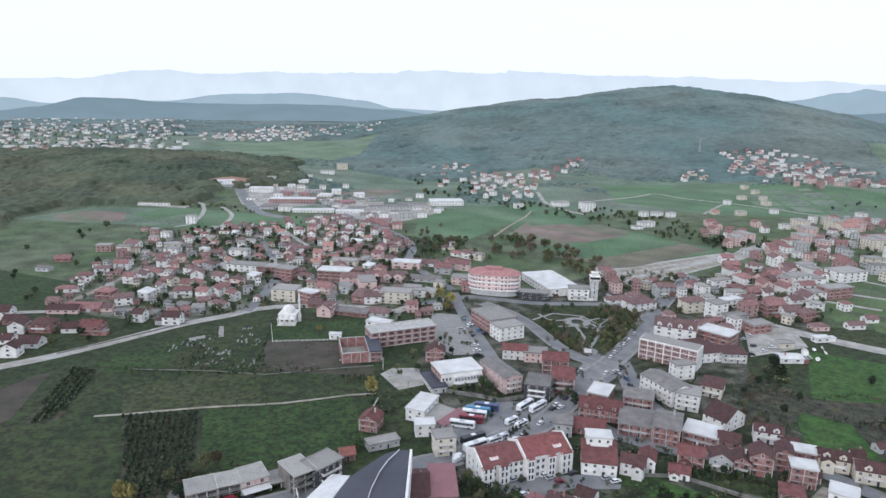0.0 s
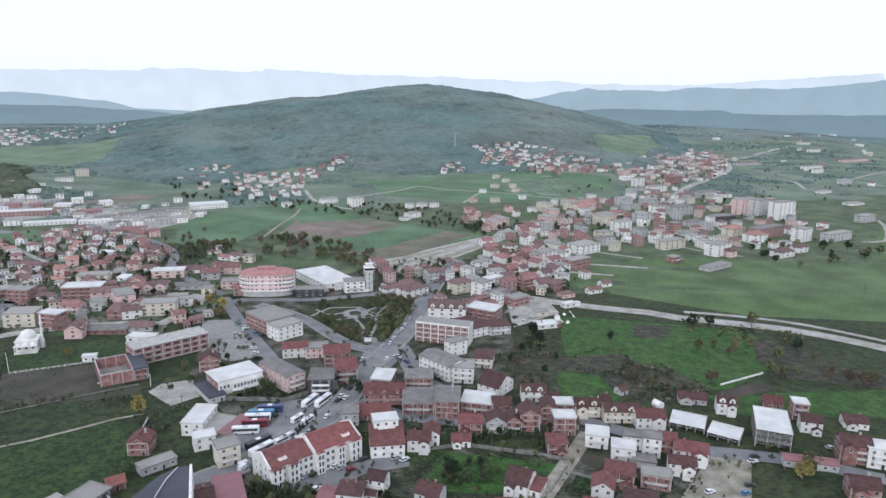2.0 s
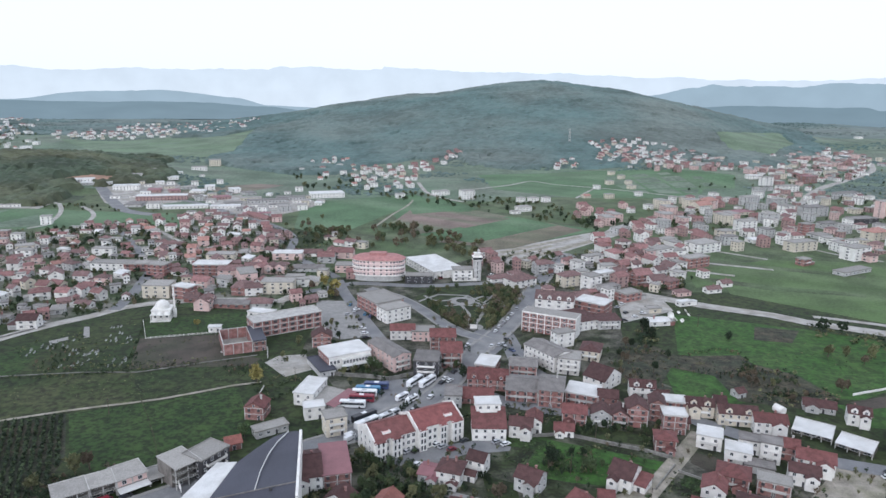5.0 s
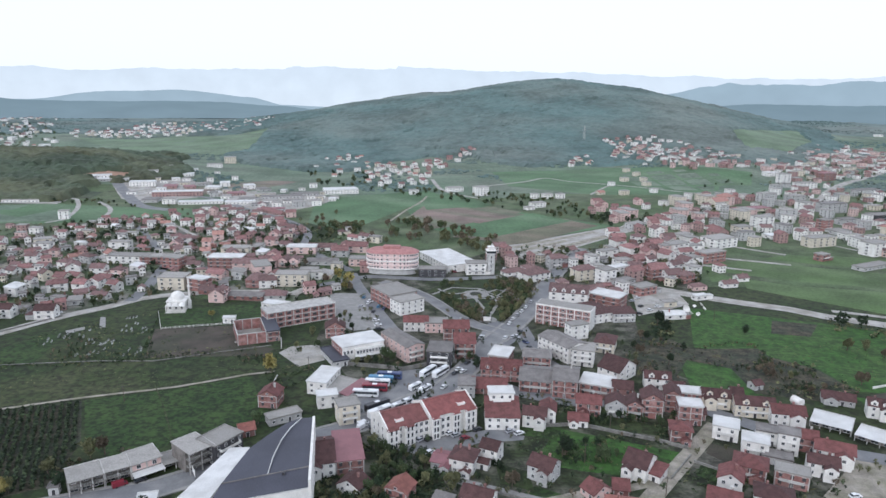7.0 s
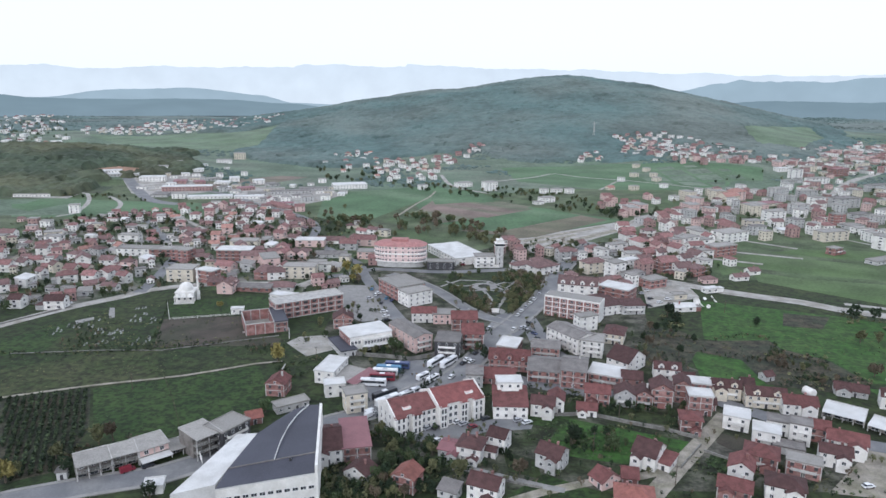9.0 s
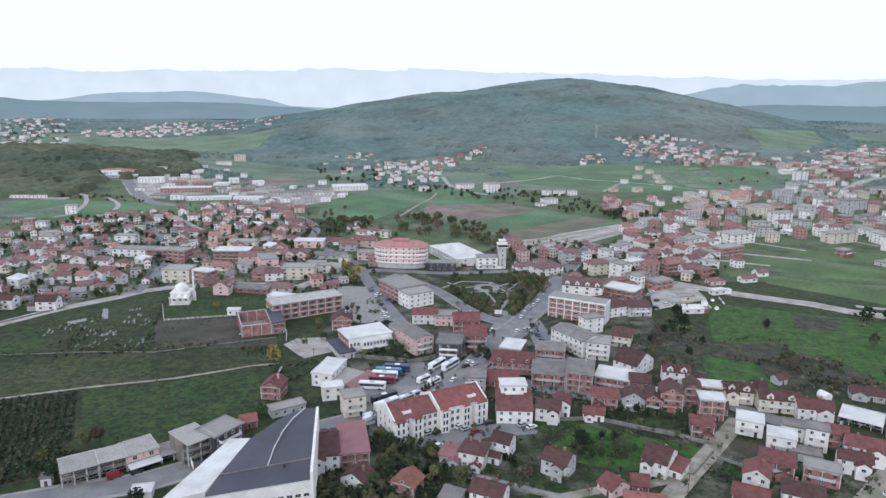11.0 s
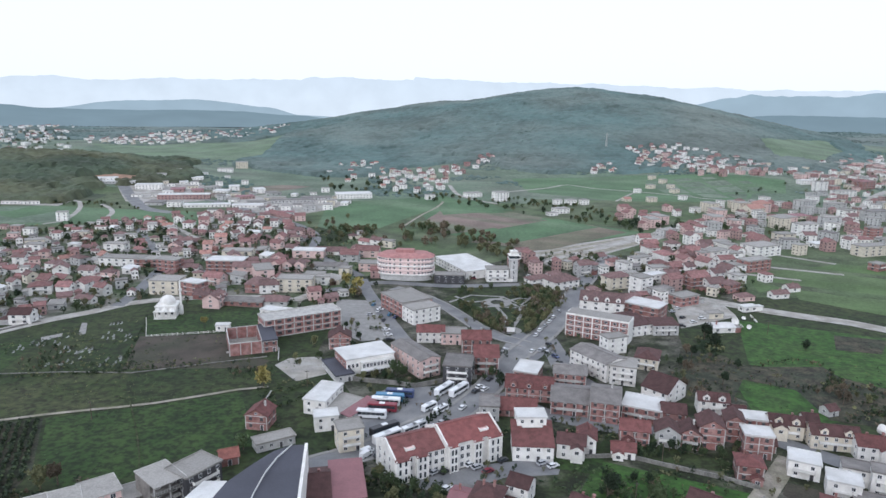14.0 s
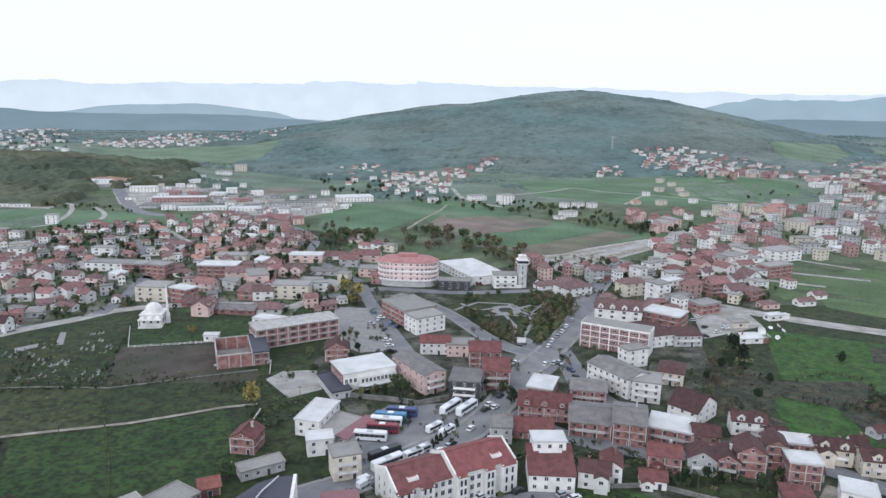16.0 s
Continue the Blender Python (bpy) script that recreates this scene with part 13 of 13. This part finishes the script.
massed_tree(-71.8, 636.3, "r", 0.7, 2)
massed_tree(-64.6, 639.3, "o", 1.02, 0)
massed_tree(-85.9, 617.4, "o", 0.91, 0)
massed_tree(-62.4, 620.9, "g", 0.95, 2)
massed_tree(-73.0, 632.5, "r", 1.05, 1)
massed_tree(-66.2, 616.3, "r", 0.77, 1)
massed_tree(-79.8, 633.0, "g", 0.79, 0)
massed_tree(-69.7, 640.1, "o", 0.72, 2)
massed_tree(-88.2, 618.4, "g", 0.99, 0)
massed_tree(-82.9, 607.9, "o", 0.99, 0)
massed_tree(-71.9, 642.5, "o", 0.82, 2)
massed_tree(-45.6, 572.5, "o", 0.6, 2)
massed_tree(-63.3, 629.0, "g", 0.93, 0)
massed_tree(-78.4, 630.6, "o", 0.91, 2)
massed_tree(-52.3, 598.9, "o", 0.8, 0)
massed_tree(-61.8, 616.1, "o", 0.89, 0)
massed_tree(-87.7, 637.6, "g", 0.84, 2)
massed_tree(-62.8, 638.5, "o", 1.02, 1)
massed_tree(-58.2, 627.4, "g", 0.67, 1)
massed_tree(-65.6, 633.8, "o", 0.91, 0)
massed_tree(-70.3, 639.9, "o", 0.71, 2)
massed_tree(-63.9, 610.2, "o", 0.74, 0)
massed_tree(-97.0, 626.0, "r", 0.71, 0)
massed_tree(-85.8, 643.4, "o", 1.01, 0)
massed_tree(-29.4, 575.3, "o", 0.82, 0)
massed_tree(-63.9, 628.7, "r", 0.85, 1)
massed_tree(-44.0, 598.7, "r", 0.73, 2)
massed_tree(-74.7, 625.7, "o", 0.81, 0)
massed_tree(-42.4, 583.8, "r", 0.89, 1)
massed_tree(-68.6, 635.8, "o", 0.91, 0)
massed_tree(-54.3, 606.4, "r", 0.71, 0)
massed_tree(-68.3, 643.0, "r", 0.93, 0)
massed_tree(-40.8, 583.3, "r", 0.76, 0)
massed_tree(-81.4, 634.5, "g", 0.95, 0)
massed_tree(-428.7, 776.8, "d", 0.58, 2)
massed_tree(-470.5, 783.9, "o", 0.43, 0)
massed_tree(-385.4, 778.1, "o", 0.55, 0)
massed_tree(-263.4, 727.8, "o", 0.42, 1)
massed_tree(-324.1, 749.4, "o", 0.41, 2)
massed_tree(-342.6, 768.9, "d", 0.4, 1)
massed_tree(-360.4, 765.5, "o", 0.59, 1)
massed_tree(-460.9, 789.5, "o", 0.53, 2)
massed_tree(-428.6, 773.5, "o", 0.38, 2)
massed_tree(-395.5, 773.2, "o", 0.45, 0)
massed_tree(-418.3, 773.9, "d", 0.42, 0)
massed_tree(-444.4, 779.5, "o", 0.53, 1)
massed_tree(-331.3, 757.0, "g", 0.36, 2)
massed_tree(-470.6, 789.9, "o", 0.57, 2)
massed_tree(-346.6, 755.1, "d", 0.37, 1)
massed_tree(-286.4, 751.2, "o", 0.49, 0)
massed_tree(-382.9, 788.2, "g", 0.53, 1)
massed_tree(-327.1, 747.7, "g", 0.41, 0)
massed_tree(-403.4, 767.6, "d", 0.52, 2)
massed_tree(-393.4, 777.8, "g", 0.48, 0)
massed_tree(-424.1, 778.6, "o", 0.43, 2)
massed_tree(-359.2, 775.6, "d", 0.52, 1)
massed_tree(-428.4, 781.8, "d", 0.48, 0)
massed_tree(-471.8, 791.1, "d", 0.4, 1)
massed_tree(-440.1, 776.2, "d", 0.37, 1)
massed_tree(-382.8, 778.9, "o", 0.51, 2)
massed_tree(-366.4, 754.8, "g", 0.44, 2)
massed_tree(-377.5, 784.8, "g", 0.52, 0)
massed_tree(-394.1, 783.6, "g", 0.51, 2)
massed_tree(-416.4, 771.5, "g", 0.45, 0)
massed_tree(-437.4, 631.3, "o", 0.97, 2)
massed_tree(-449.3, 529.3, "g", 0.87, 0)
massed_tree(-429.5, 580.3, "g", 0.87, 1)
massed_tree(-445.5, 598.0, "d", 0.72, 2)
massed_tree(-442.2, 609.8, "o", 0.74, 0)
house(-28.1, 266.5, 17.7, 4.0, 1, 61.3, "gms", rise=0.5)



def near_any(x, y, gap):
    cell = GRID.get((int(x // 40), int(y // 40)), ())
    return any(abs(x - a) < r + gap and abs(y - b) < r + gap for a, b, r in cell)


def enter(x, y, r):
    for i in (-1, 0, 1):
        for j in (-1, 0, 1):
            GRID.setdefault((int(x // 40) + i, int(y // 40) + j), []).append((x, y, r))


GRID = {}
for fx, fy, fr in FOOT:
    enter(fx, fy, fr)
LINES = {}
for a in ROADS:
    for q in a[0]:
        for i in (-1, 0, 1):
            for j in (-1, 0, 1):
                LINES.setdefault((int(q.x // 20) + i, int(q.y // 20) + j), []).append((q.x, q.y, a[1]))


def on_road(x, y, gap=1.0):
    return any(math.hypot(x - a, y - b) < w / 2 + gap for a, b, w in LINES.get((int(x // 20), int(y // 20)), ()))


OPEN_LAND = [[(60, 570), (199.3, 660), (225, 638.4), (89.3, 505)], [(0, 420), (70, 470), (90, 440), (50, 350)], [(229, 440), (300, 560), (480, 520), (600, 480), (394, 343)]]


def infill(poly, n, seed, styles, lo, hi, gap=2.0, floors=(1, 2, 2, 3), rot=20):
    """Small houses and sheds between the listed ones."""
    rnd = random.Random(seed)
    x0, x1 = min(p[0] for p in poly), max(p[0] for p in poly)
    y0, y1 = min(p[1] for p in poly), max(p[1] for p in poly)
    k = 0
    for _ in range(n * 30):
        x, y, w = rnd.uniform(x0, x1), rnd.uniform(y0, y1), rnd.uniform(lo, hi)
        if inside(x, y, poly) and not any(inside(x, y, q) for q in OPEN_LAND) and not near_any(x, y, w * 0.55 + gap) and not on_road(x, y, w * 0.5):
            massed(x, y, w, w * rnd.uniform(0.65, 0.95), rnd.choice(floors), rot + rnd.gauss(0, 12) + rnd.choice((0, 90)), rnd.choice(styles))
            enter(x, y, w * 0.6)
            k += 1
            if k >= n:
                return


def bushes(poly, n, seed, kinds, lo=0.25, hi=0.6, gap=-1.0):
    """Garden bushes and small fruit trees in the gaps between houses."""
    rnd = random.Random(seed)
    x0, x1 = min(p[0] for p in poly), max(p[0] for p in poly)
    y0, y1 = min(p[1] for p in poly), max(p[1] for p in poly)
    k = 0
    for _ in range(n * 12):
        x, y = rnd.uniform(x0, x1), rnd.uniform(y0, y1)
        if inside(x, y, poly) and noise.noise((x / 30, y / 30, seed)) > -0.15 and not near_any(x, y, gap) and not on_road(x, y):
            massed_tree(x, y, rnd.choice(kinds), rnd.uniform(lo, hi), rnd.randrange(3), 22)
            k += 1
            if k >= n:
                return




def hedge(line, wide, n, seed, kinds, lo=0.12, hi=0.34):
    """Bushes strung unevenly along a line."""
    rnd = random.Random(seed)
    pts = smooth_line(line, 3)
    for _ in range(n):
        p = rnd.choice(pts)
        massed_tree(p.x + rnd.gauss(0, wide), p.y + rnd.gauss(0, wide), rnd.choice(kinds), rnd.uniform(lo, hi), rnd.randrange(3), 18)


GARDENS = [(-277.5, 374.1), (-211.7, 369.2), (-171.4, 411.7), (-80.6, 398.4), (-30, 440), (-60, 500), (-77.1, 529.2), (-120, 640), (-196.3, 740), (-288.3, 690), (-350.7, 635.6), (-354.7, 474.4), (-321.9, 390.1)]
CENTRE = [(-51.9, 478.0), (17.5, 496.3), (73.9, 555.8), (180.1, 558.7), (240.7, 520.7), (196.1, 423.2), (148.5, 436.1), (110, 360), (90, 440), (100, 480), (0, 465)]
infill(TOWN_EDGE, 150, 11, ("wff", "gff", "cff", "pdh", "wdg", "brg", "wrh", "bff", "gsf", "wff"), 7, 15, 1.0)
infill(VILLAGE_EDGE, 40, 12, ("wrg", "brg", "wff", "pdh"), 6, 10, 1.0)
infill(GARDENS, 120, 13, ("wdg", "brg", "gsf", "cdh", "wff", "prg", "bdg"), 4.5, 9, 0.5, (1, 1, 2))
infill(CENTRE, 60, 14, ("wdg", "brg", "gsf", "cff", "wff", "pdh"), 6, 12, 1.0)
bushes(GARDENS, 620, 21, "ggdodor")
bushes(CENTRE, 160, 22, "ggdoor")
bushes(TOWN_EDGE, 260, 23, "gdoo", 0.4, 0.9)
bushes(VILLAGE_EDGE, 90, 24, "gdo", 0.4, 0.8)
bushes([(-32.9, 183.0), (-24.8, 264.4), (-55.9, 335.2), (-40, 420), (110, 340), (121.1, 296.4), (154.5, 252.6), (215, 200), (161.6, 170.9)], 420, 25, "gddoor", 0.15, 0.42, -0.5)
infill([(-420, 905), (-325, 962), (-230, 900), (-120, 850), (-101, 821), (-121, 766), (-161, 705), (-240, 735), (-318, 784)], 42, 15, ("wWf", "gsf", "wff", "cff", "bmf", "gff"), 9, 24, 1.0, (1, 1, 2), 14)
infill([(-1682, 1975), (-1490, 2214), (-1208, 2278), (-821, 1536), (-1021, 1344), (-1092, 1267)], 95, 16, ("wff", "wrg", "wdh", "cff", "wWf"), 9, 18, 2.0, (2, 2, 3))
infill([(-1021, 1973), (-876, 2339), (-443, 2053), (-397, 1852), (-582, 1809), (-892, 1735)], 70, 17, ("wff", "wrg", "wdh", "cff"), 9, 15, 2.0, (2, 2, 3))
bushes([(-1682, 1975), (-1490, 2214), (-1208, 2278), (-821, 1536), (-1021, 1344), (-1092, 1267)], 420, 26, "gdo", 0.5, 1.1)
shrubs("grass_tufts", [(-146, 259), (-80, 284), (-64, 253), (-64, 240), (-97, 219), (-116, 213), (-128, 223)], 420, "gdg", "tufts of rank grass in the meadow", 0.12, 0.34, 61)
shrubs("grass_tufts", [(-199, 279), (-166, 300), (-84, 316), (-75, 290), (-147, 262), (-182, 251)], 620, "gog", "tufts of dry grass in the pasture", 0.12, 0.36, 62)
shrubs("grass_tufts", [(138, 317), (247, 362), (286, 339), (274, 294), (218, 265), (130, 271)], 520, "gdo", "tufts of rank grass in the meadow", 0.15, 0.45, 63)
hedge([(124.3, 333.0), (135.4, 326.8), (144.2, 324.6), (152.8, 322.5), (167.2, 327.4), (179.8, 328.3), (185.6, 321.1), (184.0, 307.8), (182.4, 293.5), (188.0, 288.3), (196.0, 284.1)], 1.4, 110, 31, "ddgro", 0.08, 0.24)
hedge([(154.4, 300.9), (163.4, 296.8), (173.2, 294.6), (175.1, 286.3), (181.3, 279.1), (189.4, 274.0)], 2.2, 90, 32, "ddgr", 0.08, 0.24)
hedge([(-211.3, 299.1), (-194.5, 297.7), (-167.4, 299.2), (-136.5, 305.7), (-113.7, 311.5), (-84.9, 319.2)], 0.9, 120, 33, "ddgo", 0.08, 0.2)
hedge([(-160.7, 384.5), (-151.8, 356.5), (-149.7, 343.1)], 0.8, 24, 34, "dg", 0.1, 0.25)
bushes([(118.6, 326.9), (138.2, 333.9), (140.1, 320.6), (129.5, 300.2), (120.9, 295.1), (113.6, 302.4)], 34, 35, "gorrd", 0.08, 0.24)
bushes([(181.7, 309.9), (187.1, 299.5), (199.5, 289.2), (185.6, 267.8), (175.7, 269.9), (167.0, 283.4), (171.6, 295.7)], 150, 36, "gdrod", 0.1, 0.3)
bushes([(-204.1, 329.8), (-193.7, 337.8), (-171.3, 334.3), (-144.3, 318.3), (-149.7, 343.1), (-151.8, 356.5), (-135.5, 306.8), (-159.9, 303.2), (-192.2, 308.0)], 110, 37, "ddgr", 0.08, 0.26)
bushes([(-94.1, 311.1), (-71.9, 311.7), (-74.0, 290.2), (-79.1, 284.0)], 40, 38, "dgr", 0.1, 0.3)
bushes([(-17.4, 214.9), (2.2, 217.6), (9.7, 202.0), (27.9, 196.5), (25.6, 191.5), (7.7, 193.8), (-2.4, 203.3), (-1.2, 186.8), (-9.6, 196.3), (-16.5, 203.6)], 130, 39, "gdogd", 0.15, 0.42)
bushes([(-38.5, 187.5), (-29.8, 191.5), (-13.2, 182.9), (-11.2, 178.7), (-37.6, 175.2)], 80, 40, "gdoo", 0.2, 0.5)
bushes([(57.4, 224.7), (62.3, 228.8), (74.4, 219.2), (72.1, 207.0), (61.1, 205.2), (53.8, 211.4)], 60, 41, "gdd", 0.15, 0.35)
bushes([(71.8, 262.5), (86.5, 252.0), (82.0, 235.6), (71.3, 235.7)], 60, 42, "gdd", 0.15, 0.4)
bushes([(48, 395), (60, 365), (84, 420), (88, 445), (70, 458), (55, 445), (62, 420)], 90, 43, "orrogo", 0.4, 0.75)
bushes([(24, 385), (36, 362), (46, 362), (42, 385), (30, 405)], 34, 44, "oorg", 0.35, 0.65)

for key, mb in MASS.items():
    tagged(new("outer_houses", mb.mesh("outer_houses", [MATS[key]])), "many small houses of the outer quarters, " + key.replace("_", " "), "houses", kind="stuff")
for key, mb in GROVE.items():
    tagged(new("outer_trees", mb.mesh("outer_trees", [LEAF[key][0]])), f"many {LEAF[key][1]} trees among the outer houses and fields", "trees", kind="stuff")

# ---- woods ----


def cleared(x, y):
    return any(inside(x, y, p) for p in CLEAR)


FOOT_WOOD = [(-425, 1424), (-313, 1196), (-185, 1093), (-112, 1101), (-62, 1226), (11, 1291), (104, 1366), (144, 1207), (200, 1169), (247, 1205), (345, 1189), (458, 1515), (-548, 1935)]


def on_hill(x, y):
    d = bump_at(x, y, 500, 2300, 1400, 820, 1250, 1200, 163)
    return not cleared(x, y) and (d > 7 + 9 * noise.noise((x / 130, y / 130, 7.7)) or inside(x, y, FOOT_WOOD)) and not near_any(x, y, 5) and not on_road(x, y, 3) and noise.noise((x / 60, y / 60, 1.1)) > -0.5


def on_rise(x, y):
    d = bump_at(x, y, -620, 1010, 520, 380, 300, 330, 34) + bump_at(x, y, -1000, 820, 500, 350, 300, 300, 20)
    return not cleared(x, y) and (inside(x, y, WOOD) or d > 7 + 4 * noise.noise((x / 90, y / 90, 3.7))) and noise.noise((x / 45, y / 45, 2.1)) > -0.45


def canopy(name, test, box, step, tall, m, label, seed=2):
    """The closed leaf cover of a wood: an uneven sheet of crowns that comes down to the ground at its edges and gaps."""
    rnd = random.Random(seed)
    nx, ny = int((box[2] - box[0]) / step), int((box[3] - box[1]) / step)
    mb, up = MB(), {}
    for j in range(ny):
        for i in range(nx):
            x, y = box[0] + (i + rnd.uniform(-0.35, 0.35)) * step, box[1] + (j + rnd.uniform(-0.35, 0.35)) * step
            hit = test(x, y)
            z = land(x, y)
            if hit:
                z += tall * (0.75 + 0.5 * noise.noise((x / 22, y / 22, seed)) + 0.35 * noise.noise((x / 75, y / 75, seed + 3)) + rnd.uniform(-0.22, 0.22))
            up[i, j] = hit
            mb.v.append((x, y, z if hit else z - 1.5))
    for j in range(ny - 1):
        for i in range(nx - 1):
            if up[i, j] or up[i + 1, j] or up[i, j + 1] or up[i + 1, j + 1]:
                k = j * nx + i
                mb.f += [(k, k + 1, k + nx + 1), (k, k + nx + 1, k + nx)]
                mb.s += [0, 0]
    return tagged(new(name, mb.mesh(name, [m])), label, "woodland", kind="stuff")


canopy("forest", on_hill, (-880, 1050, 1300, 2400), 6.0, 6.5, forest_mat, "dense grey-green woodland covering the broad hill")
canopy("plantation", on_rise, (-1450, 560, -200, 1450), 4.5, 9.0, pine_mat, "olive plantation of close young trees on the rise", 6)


def in_far_belts(x, y):
    return noise.noise((x / 300, y / 120, 9.1)) > 0.12 and not cleared(x, y) and not on_hill(x, y)


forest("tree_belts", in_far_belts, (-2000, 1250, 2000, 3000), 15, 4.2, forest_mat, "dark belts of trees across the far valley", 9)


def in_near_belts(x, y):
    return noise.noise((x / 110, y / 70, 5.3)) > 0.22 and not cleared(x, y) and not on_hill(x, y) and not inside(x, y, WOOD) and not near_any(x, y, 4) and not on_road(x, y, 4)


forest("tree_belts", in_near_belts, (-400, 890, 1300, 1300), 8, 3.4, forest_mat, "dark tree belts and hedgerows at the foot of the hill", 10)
